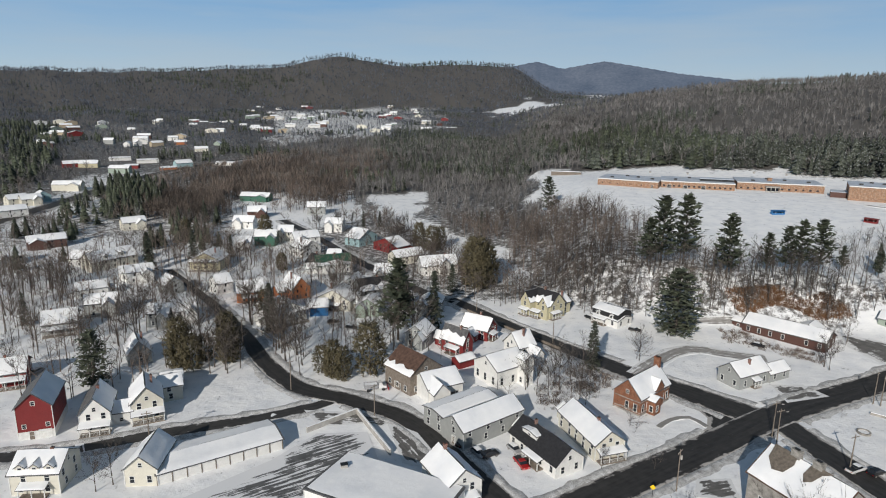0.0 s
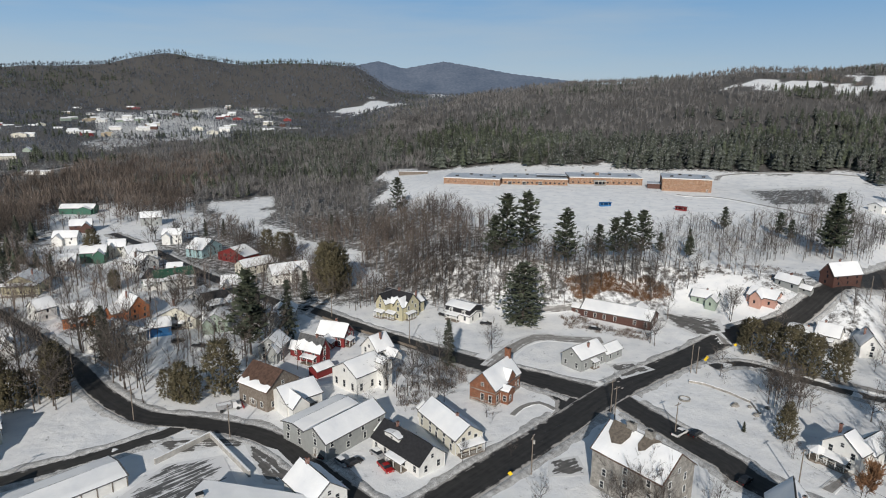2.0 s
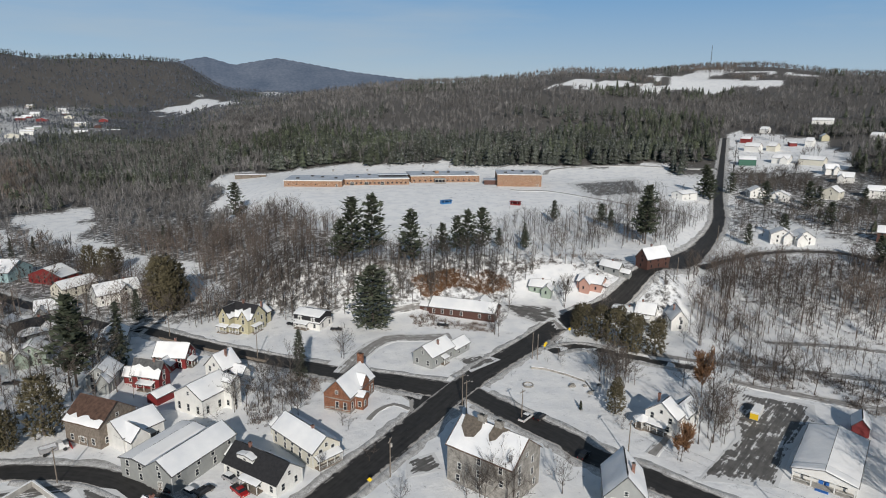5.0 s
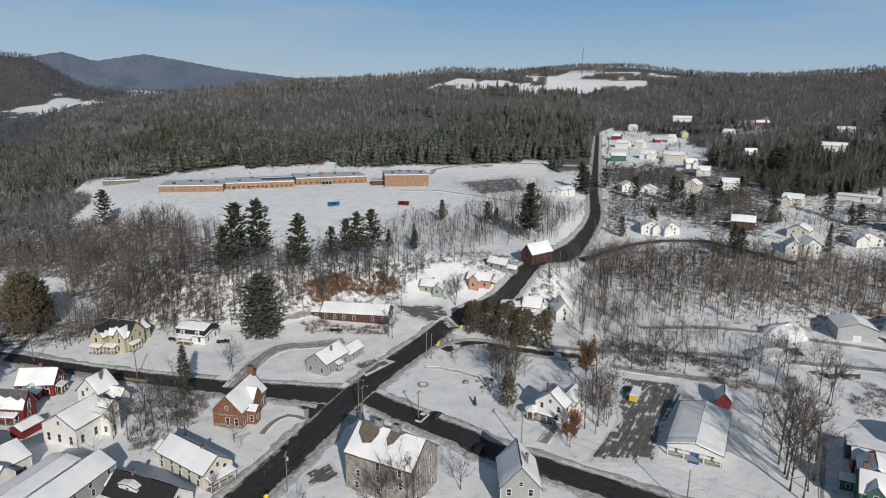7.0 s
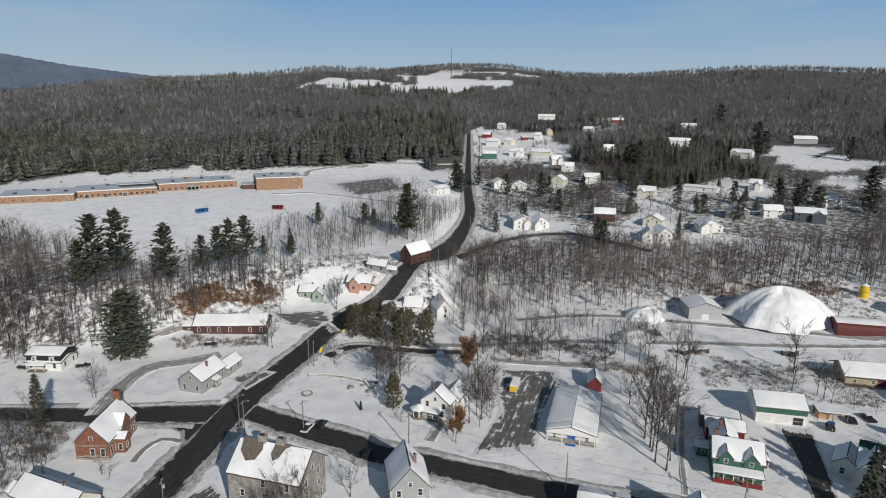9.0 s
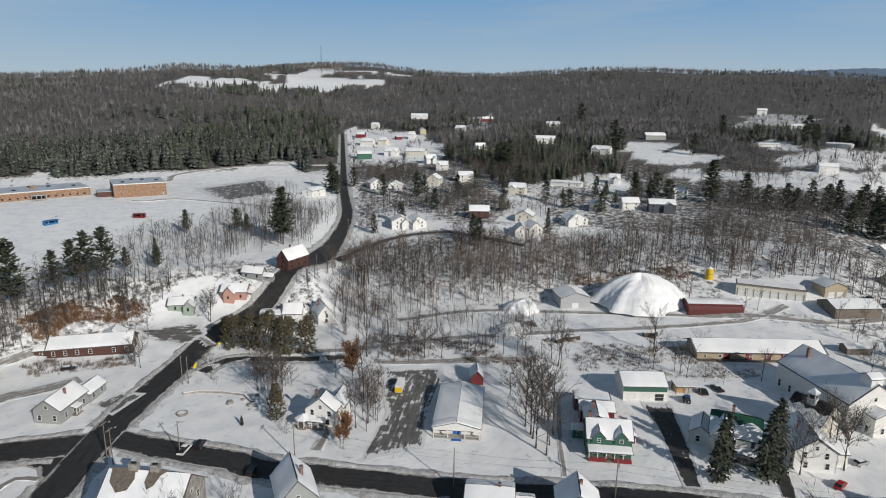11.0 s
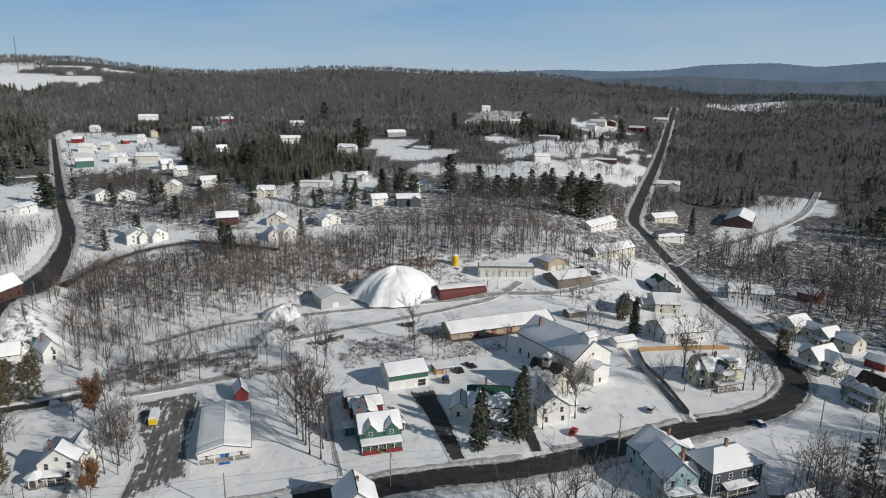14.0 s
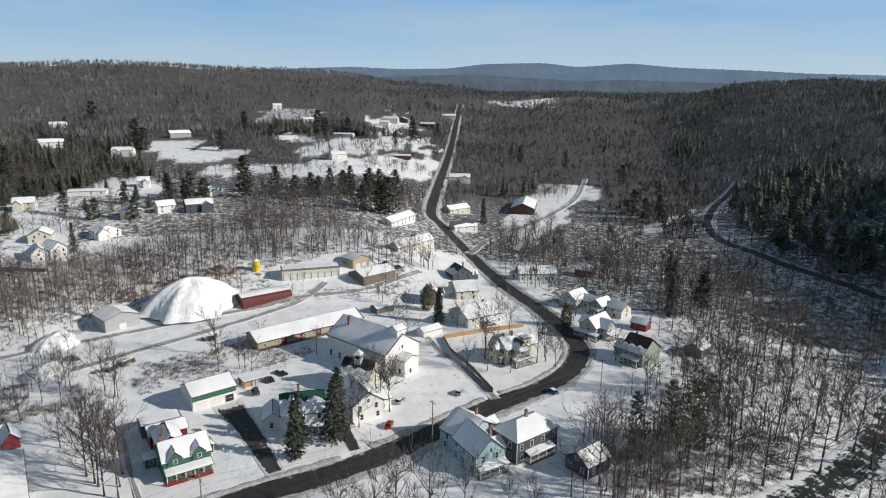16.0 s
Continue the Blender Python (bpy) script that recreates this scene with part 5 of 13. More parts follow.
block(b, 0, 0.5, 4, 4, 4.2, 1.0, 'x', siding('white_clapboard', (0.78, 0.77, 0.74)), shingle_grey, z0=11.5, base=-2, floors=1, win=None)
chimney(b, -3.0, 30.6 - 6, 10, 15.5, 0.9, 0.9)
b = thing('freight_depot', 'long low freight depot with a snowy roof and red doors', 'depot', 248.2, 7.1, -61.0)
block(b, 0, 0, 45.9, 11.0, 3.6, 2.4, 'x', siding('tan_clapboard', (0.45, 0.37, 0.26)), shingle_grey, floors=1, win=("small", 5), eave=1.3, trim=False)
doors_row(b, (-12, -4, 3, 9, 15), 0, 0.2, 'garage', siding('barn_red', (0.2, 0.03, 0.025)))
boxes('platform', [(-45.9 / 2, 45.9 / 2, -2, 0, -0.6, 0.25)], bare_wood, b)
b = thing('steel_garage', 'grey steel garage with a white overhead door', 'garage', 269.1, 84.5, -52.0)
block(b, 0, 0, 13.9, 13.1, 5.0, 2.4, 'y', siding('metal_siding', (0.40, 0.41, 0.42)), shingle_grey, win=None, trim=False)
window(b, 0, 0, 0, 0, 'garage')
b = thing('storage_row', 'long white storage building with garage doors', 'garage', 314.8, 8.4, -82.2)
block(b, 0, 0, 28.7, 8.0, 5.2, 0.0, 'x', siding('cream_clapboard', (0.66, 0.63, 0.54)), shingle_grey, win=None)
doors_row(b, [-12 + 3.4 * i for i in range(8)], 0, 0, 'garage')
boxes('eave_board', [(-28.7 / 2 - 0.3, 28.7 / 2 + 0.3, -0.5, -0.2, 5.0, 5.5)], bare_wood, b)
for i in range(9):
    boxes('pilaster', [(-13.8 + 3.4 * i, -13.5 + 3.4 * i, -0.12, 0.0, -0.5, 3.4)], bare_wood, b)
b = thing('tan_garage', 'tan two-bay garage with a snowy metal roof', 'garage', 327.0, -17.2, -55.5)
block(b, 0, 0, 10.5, 9.5, 4.6, 2.2, 'y', siding('tan_clapboard', (0.45, 0.37, 0.26)), shingle_grey, win=None)
doors_row(b, (-2, 2), 0, 0, 'garage')
b = thing('plank_barn', 'weathered plank barn with a snowy roof', 'barn', 311.5, -25.7, -56.9)
block(b, 0, 0, 20.3, 13.0, 4.2, 2.2, 'x', bare_wood, shingle_grey, win=None, trim=False)
b = thing('plank_shed', 'small wooden shed with a snowy roof', 'shed', 275.3, -25.3, -57.6)
block(b, 0, 0, 9.8, 5.0, 2.6, 1.2, 'x', bare_wood, shingle_grey, win=None, trim=False)
b = thing('twin_gable_house', 'white house with two front gables and a snowy roof', 'house', 363.8, -51.9, -48.6)
block(b, 0, 0, 32.4, 8.0, 4.64, 2.99, 'x', siding('cream_clapboard', (0.66, 0.63, 0.54)), shingle_grey)
b = thing('roadside_house', 'white house with a snowy roof by the road', 'house', 419.9, -50.9, -35.5)
block(b, 0, 0, 33.3, 9.0, 4.3, 2.76, 'x', siding('white_clapboard', (0.78, 0.77, 0.74)), shingle_grey)
b = thing('roadside_house', 'white house with a dark roof by the road', 'house', 436.2, -97.7, -71.2)
block(b, 0, 0, 19.0, 8.0, 4.3, 3.45, 'x', siding('white_clapboard', (0.78, 0.77, 0.74)), siding('slate_clapboard', (0.07, 0.08, 0.10)), covered=(0.5, 1))
b = thing('roadside_house', 'cream house with a snowy roof by the road', 'house', 490.4, -104.6, -57.8)
block(b, 0, 0, 22.0, 9.0, 4.3, 2.99, 'x', siding('cream_clapboard', (0.66, 0.63, 0.54)), shingle_grey)
b = thing('dark_barn', 'dark timber barn with a snowy roof', 'barn', 499.0, -158.6, -111.3)
block(b, 0, 0, 19.6, 44.8, 5.0, 4.0, 'y', siding('brown_clapboard', (0.09, 0.04, 0.03)), shingle_grey, win=None, trim=False)
b = thing('green_roof_cottage', 'cottage with a bare green metal roof', 'house', 322.8, -71.3, -76.4)
block(b, 0, 0, 11.5, 10.0, 3.78, 3.91, 'y', siding('slate_clapboard', (0.07, 0.08, 0.10)), shingle_green, covered=(0.5, 0))
chimney(b, 2.3, 5.0, 3.8, 8.9, 0.6, 0.6)
block(b, 7.9, 2.0, 4.6, 5.0, 2.3, 2.0, 'x', siding('slate_clapboard', (0.07, 0.08, 0.10)), shingle_green, floors=1, win=('small', 2.6), faces='f', trim=False)
b = thing('cream_house', 'cream house with a snowy roof', 'house', 292.2, -67.2, -85.6)
block(b, 0, 0, 11.1, 15.6, 4.3, 3.22, 'x', siding('cream_clapboard', (0.66, 0.63, 0.54)), shingle_grey)
chimney(b, 0.6, 7.8, 4.3, 8.7, 0.6, 0.6)
block(b, -7.9, 3.9, 5.1, 7.8, 2.7, 1.6, 'x', siding('cream_clapboard', (0.66, 0.63, 0.54)), shingle_grey, floors=1, win=('small', 2.6), faces='f', trim=False)
b = thing('white_barn', 'white barn-like house with a snowy roof', 'house', 255.5, -67.4, -68.8)
block(b, 0, 0, 18.7, 15.5, 4.3, 3.45, 'x', siding('white_clapboard', (0.78, 0.77, 0.74)), shingle_grey)
chimney(b, 3.7, 7.7, 4.3, 9.0, 0.6, 0.6)
block(b, 11.6, 5.6, 4.8, 7.7, 2.7, 1.7, 'x', siding('white_clapboard', (0.78, 0.77, 0.74)), shingle_grey, floors=1, win=('small', 2.6), faces='f', trim=False)
porch(b, 1.5, 0, 6.0, 1.9, 2.4, shingle_grey, 0, 3, False)
b = thing('white_shed', 'small white shed with a snowy roof', 'shed', 245.1, -42.2, -60.6)
block(b, 0, 0, 9.6, 5.0, 2.4, 1.2, 'x', siding('white_clapboard', (0.78, 0.77, 0.74)), shingle_grey, win=None)
b = thing('grey_cottage', 'grey weathered house behind a spruce', 'house', 285.1, -48.7, -91.3)
block(b, 0, 0, 9.8, 9.0, 4.3, 3.68, 'y', siding('grey_clapboard', (0.33, 0.34, 0.33)), shingle_grey)
chimney(b, -2.2, 4.5, 4.3, 8.9, 0.6, 0.6)
b = thing('ornate_house', 'cream Victorian house with steep gables and a porch', 'house', 215.3, -61.6, -155.6)
ornate = siding('ornate_clapboard', (0.58, 0.56, 0.44))
block(b, 0, 1, 9.0, 11.0, 6.0, 3.4, 'y', ornate, shingle_grey, (1, 1))
block(b, -0.6, -1.6, 4.6, 5.0, 6.4, 4.0, 'y', ornate, shingle_grey, (1, 0.5), faces='fr')
block(b, 4.6, 4.0, 4.4, 6.0, 6.0, 2.8, 'x', ornate, shingle_grey, (0.6, 1), faces='rf')
block(b, -2.0, 12.0, 6.4, 7.0, 4.0, 2.4, 'y', ornate, shingle_grey, (1, 1), floors=1, faces='rl')
block(b, 2.8, 9.4, 3.4, 3.4, 8.4, 0, 'x', ornate, shingle_grey, (1, 1), floors=3, win=('small', 2.2))
dormer(b, 4.2, 7.0, 6.1, 2.4, 3.0, 1.3, 1.1, ornate, shingle_grey, 90)
porch(b, 6.8, 6.6, 9.5, 2.4, 2.8, shingle_grey, 90, 6)
porch(b, 6.8, 6.8, 4.6, 1.6, 2.5, shingle_grey, 90, 4, True, 3.3)
porch(b, 1.8, 1.0, 3.6, 2.0, 2.7, shingle_grey, 0, 3)
chimney(b, 0.5, 6.5, 8, 11.2, 0.7, 0.7)
b = thing('white_house', 'white house with a long snowy wing', 'house', 275.6, -112.9, -148.7)
block(b, 0, 0, 9.0, 11.0, 4.3, 3.22, 'y', siding('cream_clapboard', (0.66, 0.63, 0.54)), shingle_grey)
chimney(b, -2.0, 5.5, 4.3, 8.5, 0.6, 0.6)
block(b, 9, 5, 11, 7, 3.6, 2.2, 'x', siding('cream_clapboard', (0.66, 0.63, 0.54)), shingle_grey, floors=1)
block(b, 15, 1, 7, 9, 4.6, 2.6, 'y', siding('sage_clapboard', (0.30, 0.36, 0.30)), shingle_grey)
porch(b, 0, 0, 8.0, 2.0, 2.6, shingle_grey, 0, 4)
porch(b, 15, 1, 6.6, 2.2, 2.6, shingle_grey, 0, 4)
block(b, 23, 4, 8, 8, 4.2, 2.6, 'x', siding('cream_clapboard', (0.66, 0.63, 0.54)), shingle_grey)
b = thing('gabled_house', 'grey-white house with a snowy roof and porch', 'house', 234.4, -105.8, -147.6)
grey_green = siding('grey_green_clapboard', (0.42, 0.44, 0.4))
block(b, 0, 0, 7.6, 12.0, 5.2, 3.6, 'y', grey_green, shingle_grey)
block(b, 4.6, 3.0, 5.0, 6.4, 4.9, 3.0, 'x', grey_green, shingle_grey, faces='fr')
block(b, -4.8, 4.0, 4.6, 5.6, 4.6, 2.8, 'x', grey_green, shingle_grey, faces='fl')
porch(b, 7.1, 6.2, 6.0, 2.0, 2.6, shingle_grey, 90, 4)
chimney(b, -2.5, 6.9, 4.5, 9.1, 0.6, 0.6)
porch(b, 0, 0, 11.2, 2, 2.5, shingle_grey)
b = thing('red_shed', 'red barn-like shed with a bluish snowy roof', 'shed', 326.6, -141.3, -136.2)
block(b, 0, 0, 9.6, 8.0, 4.0, 2.4, 'x', siding('barn_red', (0.20, 0.03, 0.03)), shingle_grey, win=None)
b = thing('white_house', 'white house behind bare trees', 'house', 322.4, -113.5, -97.6)
block(b, 0, 0, 21.1, 9.0, 3.96, 3.22, 'x', siding('white_clapboard', (0.78, 0.77, 0.74)), shingle_grey)
chimney(b, 1.1, 4.5, 4.0, 7.9, 0.6, 0.6)
block(b, -12.3, 3.2, 3.7, 4.5, 2.5, 1.6, 'x', siding('white_clapboard', (0.78, 0.77, 0.74)), shingle_grey, floors=1, win=('small', 2.6), faces='f', trim=False)
b = thing('pale_blue_house', 'pale blue-green house with a steep snowy gable', 'house', 144.6, -41.1, -69.7)
block(b, 0, 0, 9.1, 11.5, 5.8, 4.2, 'y', siding('pale_blue_clapboard', (0.35, 0.50, 0.52)), shingle_grey)
block(b, 6.9, 3.4, 5.0, 5.8, 3.6, 2.1, 'x', siding('pale_blue_clapboard', (0.35, 0.50, 0.52)), shingle_grey, floors=1, win=('small', 2.6), faces='f', trim=False)
chimney(b, 2.5, 4, 6, 11.5)
porch(b, 0, 0, 9.1, 2.2, 2.6, shingle_grey)
b = thing('slate_house', 'dark slate-coloured house with a snowy hipped roof', 'house', 150.2, -55.9, -63.2)
block(b, 0, 0, 15.6, 9.9, 6.2, 0, 'x', siding('slate_clapboard', (0.07, 0.08, 0.10)), shingle_grey, covered=(0, 0))
hip_roof(b, 0, 0, 15.6, 9.9, 6.5, 3.4, shingle_grey)
porch(b, 0, 0, 15.6 * 0.6, 2.2, 2.6, shingle_grey)
chimney(b, 0, 9.9 / 2, 9, 12)
b = thing('navy_shed', 'dark blue shed with a snowy roof', 'shed', 140.6, -63.5, -152.7)
block(b, 0, 0, 7.8, 9.0, 3.6, 2.6, 'y', siding('navy_clapboard', (0.02, 0.03, 0.06)), shingle_grey, floors=1)
b = thing('olive_house', 'weathered olive house with a rusty partly snowed roof', 'house', 205.9, -111.1, -149.5)
block(b, 0, 0, 9.3, 11.9, 5.16, 4.6, 'x', siding('sage_clapboard', (0.30, 0.36, 0.30)), shingle_brown, covered=(0.4, 1))
chimney(b, -2.0, 6.0, 5.2, 10.8, 0.6, 0.6)
porch(b, -9.3 / 2, 11.9 / 2, 5, 2, 2.5, shingle_grey, -90)
block(b, -6.5, 3.0, 6.0, 6.0, 3.4, 2.4, 'x', siding('sage_clapboard', (0.30, 0.36, 0.30)), shingle_grey, floors=1, faces='fl')
porch(b, 0, 0, 7.6, 2.2, 2.6, shingle_grey, 0, 5)
b = thing('red_shed', 'small dark red shed behind the olive house', 'shed', 240.5, -131.5, -140)
block(b, 0, 0, 7.0, 5.5, 3.0, 1.6, 'x', siding('barn_red', (0.20, 0.03, 0.03)), shingle_grey, win=('small', 2.6), floors=1)
b = thing('plank_shed', 'weathered shed with a snowy roof among trees', 'shed', 212.0, -140.2, -144.8)
block(b, 0, 0, 6.9, 8.0, 3.4, 2.0, 'y', bare_wood, shingle_grey, win=None, trim=False)
b = thing('tower_house', 'white house with a turret roof and a brick chimney', 'house', 91.3, 88.0, -38.5)
block(b, 0, 0, 8.9, 12.0, 6.0, 5.0, 'y', siding('grey_clapboard', (0.33, 0.34, 0.33)), shingle_grey)
porch(b, 0.9, 0, 4.9, 1.9, 2.4, shingle_grey, 0, 3, False)
chimney(b, 1.5, 4, 7, 12)
b = thing('low_roof_house', 'house with a low snowy roof by the road', 'house', 114.3, 52.4, -66.3)
block(b, 0, 0, 10.9, 9.0, 4.4, 1.6, 'x', siding('white_clapboard', (0.78, 0.77, 0.74)), shingle_grey)
chimney(b, 2.2, 4.5, 4.4, 7.2, 0.6, 0.6)
block(b, 7.7, 2.9, 4.8, 4.5, 2.7, 0.8, 'x', siding('white_clapboard', (0.78, 0.77, 0.74)), shingle_grey, floors=1, win=('small', 2.6), faces='f', trim=False)
b = thing('small_gable_house', 'white house with a snowy gable by the road', 'house', 121.3, 33.8, -66.6)
block(b, 0, 0, 9.6, 9.0, 5.0, 4.2, 'y', siding('white_clapboard', (0.78, 0.77, 0.74)), shingle_grey)
chimney(b, 0.5, 4.5, 5.0, 10.2, 0.6, 0.6)
porch(b, 0.5, 0, 5.3, 1.9, 2.4, shingle_grey, 0, 3, False)
b = thing('corner_house', 'pale house with a snowy roof by the road', 'house', 154.9, -41.3, -57.5)
block(b, 0, 0, 13.5, 10.0, 5.6, 4.0, 'y', siding('pale_blue_clapboard', (0.35, 0.50, 0.52)), shingle_grey)
chimney(b, 2.7, 5.0, 5.6, 10.7, 0.6, 0.6)
block(b, 8.5, 2.8, 3.7, 5.0, 3.5, 2.0, 'x', siding('pale_blue_clapboard', (0.35, 0.50, 0.52)), shingle_grey, floors=1, win=('small', 2.6), faces='f', trim=False)
b = thing('red_barn', 'red barn house with a pale stone base', 'barn', -101.8, 145.6, 18.9)
block(b, 0, 0, 8.1, 14.0, 6.6, 3.6, 'y', siding('red_clapboard', (0.20, 0.02, 0.02)), shingle_grey, covered=(0, 1), faces="f", win=("small", 1.9), floors=1, z0=2.2)
boxes('stone_base', [(-8.1 / 2 - 0.05, 8.1 / 2 + 0.05, -0.05, 14.0, -1, 2.2)], trim_white, b)
window(b, -1, -0.06, 0, 0, 'door', bare_wood)
window(b, 2, -0.06, 0, 0, 'garage')
b = thing('porch_house', 'white house with a grey roof and a two-step porch', 'house', -88.6, 148.8, 19.7)
block(b, 0, 0, 7.1, 12.0, 5.6, 4.0, 'y', siding('white_clapboard', (0.78, 0.77, 0.74)), shingle_grey, covered=(0, 1))
chimney(b, 0.4, 6.0, 5.6, 10.5, 0.6, 0.6)
block(b, 5.9, 2.6, 4.9, 6.0, 3.5, 2.0, 'x', siding('white_clapboard', (0.78, 0.77, 0.74)), shingle_grey, floors=1, win=('small', 2.6), faces='f', trim=False)
porch(b, 0, 0, 7.1, 2.4, 2.6, shingle_grey)
b = thing('cream_house', 'cream house with a glazed porch and a snowy roof', 'house', -78.3, 155.7, 26.6)
block(b, 0, 0, 7.9, 11.0, 5.4, 4.0, 'y', siding('cream_clapboard', (0.66, 0.63, 0.54)), shingle_grey)
chimney(b, 1.6, 5.5, 5.4, 10.5, 0.6, 0.6)
porch(b, 0, 0, 7.9, 2.4, 2.6, shingle_grey)
block(b, 6.5, 9, 6, 7, 4.5, 2, 'x', siding('cream_clapboard', (0.66, 0.63, 0.54)), shingle_grey)
b = thing('open_shed', 'grey lean-to shed with open bays', 'shed', -78.4, 171.8, 23.5)
block(b, 0, 0, 5.8, 8.0, 3.6, 1.2, 'x', bare_wood, shingle_grey, win=None, trim=False)
b = thing('long_shed', 'long low white shed with a snowy roof', 'shed', -51.0, 134.2, 33.2)
block(b, 0, 0, 28.7, 11.0, 2.7, 1.1, 'x', siding('white_clapboard', (0.78, 0.77, 0.74)), shingle_grey, win=None)
for i in range(10):
    boxes('wall_post', [(-28.7 / 2 + i * 28.7 / 9 - 0.12, -28.7 / 2 + i * 28.7 / 9 + 0.12, -0.1, 0.0, -0.8, 2.6)], bare_wood, b)
b = thing('gable_shed', 'white gabled shed joined to the long shed', 'shed', -66.4, 126.1, 4.5)
block(b, 0, 0, 7.1, 12.0, 4.4, 3.0, 'y', siding('cream_clapboard', (0.66, 0.63, 0.54)), shingle_grey, floors=1)
b = thing('dormer_house', 'cream house with three dormers in a snowy roof', 'house', -87.8, 122.6, 5.6)
block(b, 0, 0, 10.2, 10.0, 5.0, 2.8, 'x', siding('cream_clapboard', (0.66, 0.63, 0.54)), shingle_grey)
chimney(b, 2.0, 5.0, 5.0, 8.5, 0.6, 0.6)
porch(b, 0.0, 0, 5.6, 1.9, 2.4, shingle_grey, 0, 3, False)
dormer(b, -3, 0.6, 5.0, 2, 3, 1.2, 0.8, siding('cream_clapboard', (0.66, 0.63, 0.54)), shingle_grey)
dormer(b, 0, 0.6, 5.0, 2, 3, 1.2, 0.8, siding('cream_clapboard', (0.66, 0.63, 0.54)), shingle_grey)
dormer(b, 3, 0.6, 5.0, 2, 3, 1.2, 0.8, siding('cream_clapboard', (0.66, 0.63, 0.54)), shingle_grey)
b = thing('red_house', 'red house with white trim and a snowy porch roof', 'house', -126.9, 173.9, 24.6)
block(b, 0, 0, 7.6, 11.0, 4.3, 2.99, 'x', siding('red_clapboard', (0.20, 0.02, 0.02)), shingle_grey)
chimney(b, -1.7, 5.5, 4.3, 8.3, 0.6, 0.6)
porch(b, 0, 0, 7.6, 2.4, 2.6, shingle_grey)
b = thing('grey_house', 'grey house with a deep snowy porch', 'house', -137.2, 216.2, 27.7)
block(b, 0, 0, 11.4, 11.0, 4.3, 3.45, 'x', siding('grey_clapboard', (0.33, 0.34, 0.33)), shingle_grey)
chimney(b, -2.5, 5.5, 4.3, 8.5, 0.6, 0.6)
porch(b, 0, 0, 11.4, 2.4, 2.6, shingle_grey)
b = thing('grey_cottage', 'small grey house with a snowy gable', 'house', -96.7, 190.9, 31.9)
block(b, 0, 0, 7.0, 10.0, 3.96, 4.14, 'y', siding('grey_clapboard', (0.33, 0.34, 0.33)), shingle_grey)
chimney(b, 1.4, 5.0, 4.0, 9.4, 0.6, 0.6)
b = thing('flat_store', 'white block building with a wide flat snowy roof', 'building', -15.1, 111.5, -26.3)
block(b, 0, 0, 29.6, 15.7, 5.2, 0, 'x', siding('white_clapboard', (0.78, 0.77, 0.74)), shingle_grey, win=None)
b = thing('street_house', 'white house with a brick chimney and snowy roof', 'house', 5.2, 120.6, 28.1)
block(b, 0, 0, 8.5, 11.8, 5.2, 3.4, 'y', siding('white_clapboard', (0.78, 0.77, 0.74)), shingle_grey)
porch(b, 0.4, 0, 4.7, 1.9, 2.4, shingle_grey, 0, 3, False)
chimney(b, 0, 11.8 - 3, 7, 10.2)
b = thing('orange_house', 'orange-brown house with a snowy roof', 'house', -80.3, 255.2, 18.0)
block(b, 0, 0, 10.9, 11.0, 4.3, 3.68, 'x', siding('orange_clapboard', (0.42, 0.14, 0.05)), shingle_grey)
chimney(b, 0.5, 5.5, 4.3, 8.9, 0.6, 0.6)
porch(b, -0.2, 0, 6.0, 1.9, 2.4, shingle_grey, 0, 3, False)
b = thing('orange_house', 'orange-brown house gable with a dark roof edge', 'house', -60.1, 260.6, 36.3)
block(b, 0, 0, 8.3, 12.0, 4.64, 4.6, 'y', siding('orange_clapboard', (0.42, 0.14, 0.05)), shingle_grey)
chimney(b, -1.8, 6.0, 4.6, 10.5, 0.6, 0.6)
block(b, -6.2, 5.2, 4.4, 6.0, 2.9, 2.3, 'x', siding('orange_clapboard', (0.42, 0.14, 0.05)), shingle_grey, floors=1, win=('small', 2.6), faces='f', trim=False)
b = thing('porch_house', 'white house with a tall open porch', 'house', -57.4, 230.9, 38.8)
block(b, 0, 0, 12.4, 11.0, 4.64, 3.45, 'y', siding('white_clapboard', (0.78, 0.77, 0.74)), shingle_grey)
chimney(b, -2.7, 5.5, 4.6, 9.1, 0.6, 0.6)
block(b, -8.6, 4.1, 5.1, 5.5, 2.9, 1.7, 'x', siding('white_clapboard', (0.78, 0.77, 0.74)), shingle_grey, floors=1, win=('small', 2.6), faces='f', trim=False)
porch(b, 0, 0, 12.4, 2.6, 5, shingle_grey)
b = thing('blue_garage', 'blue garage with a snowy roof', 'garage', -48.9, 238.8, 11.6)
block(b, 0, 0, 7.9, 9.0, 3.6, 2.2, 'x', siding('blue_clapboard', (0.04, 0.10, 0.30)), shingle_grey, win=None)
b = thing('white_house', 'white house with a snowy roof', 'house', -70.7, 335.2, 49.4)
block(b, 0, 0, 11.8, 12.0, 4.47, 3.68, 'y', siding('white_clapboard', (0.78, 0.77, 0.74)), shingle_grey)
chimney(b, -2.6, 6.0, 4.5, 9.4, 0.6, 0.6)
block(b, 7.9, 4.9, 4.2, 6.0, 2.8, 1.8, 'x', siding('white_clapboard', (0.78, 0.77, 0.74)), shingle_grey, floors=1, win=('small', 2.6), faces='f', trim=False)
b = thing('dark_roof_house', 'white house with a bare black roof', 'house', -63.8, 303.4, -33.8)
block(b, 0, 0, 10.5, 10.0, 4.13, 3.68, 'x', siding('white_clapboard', (0.78, 0.77, 0.74)), shingle_black, covered=(0, 1))
chimney(b, -2.3, 5.0, 4.1, 8.9, 0.6, 0.6)
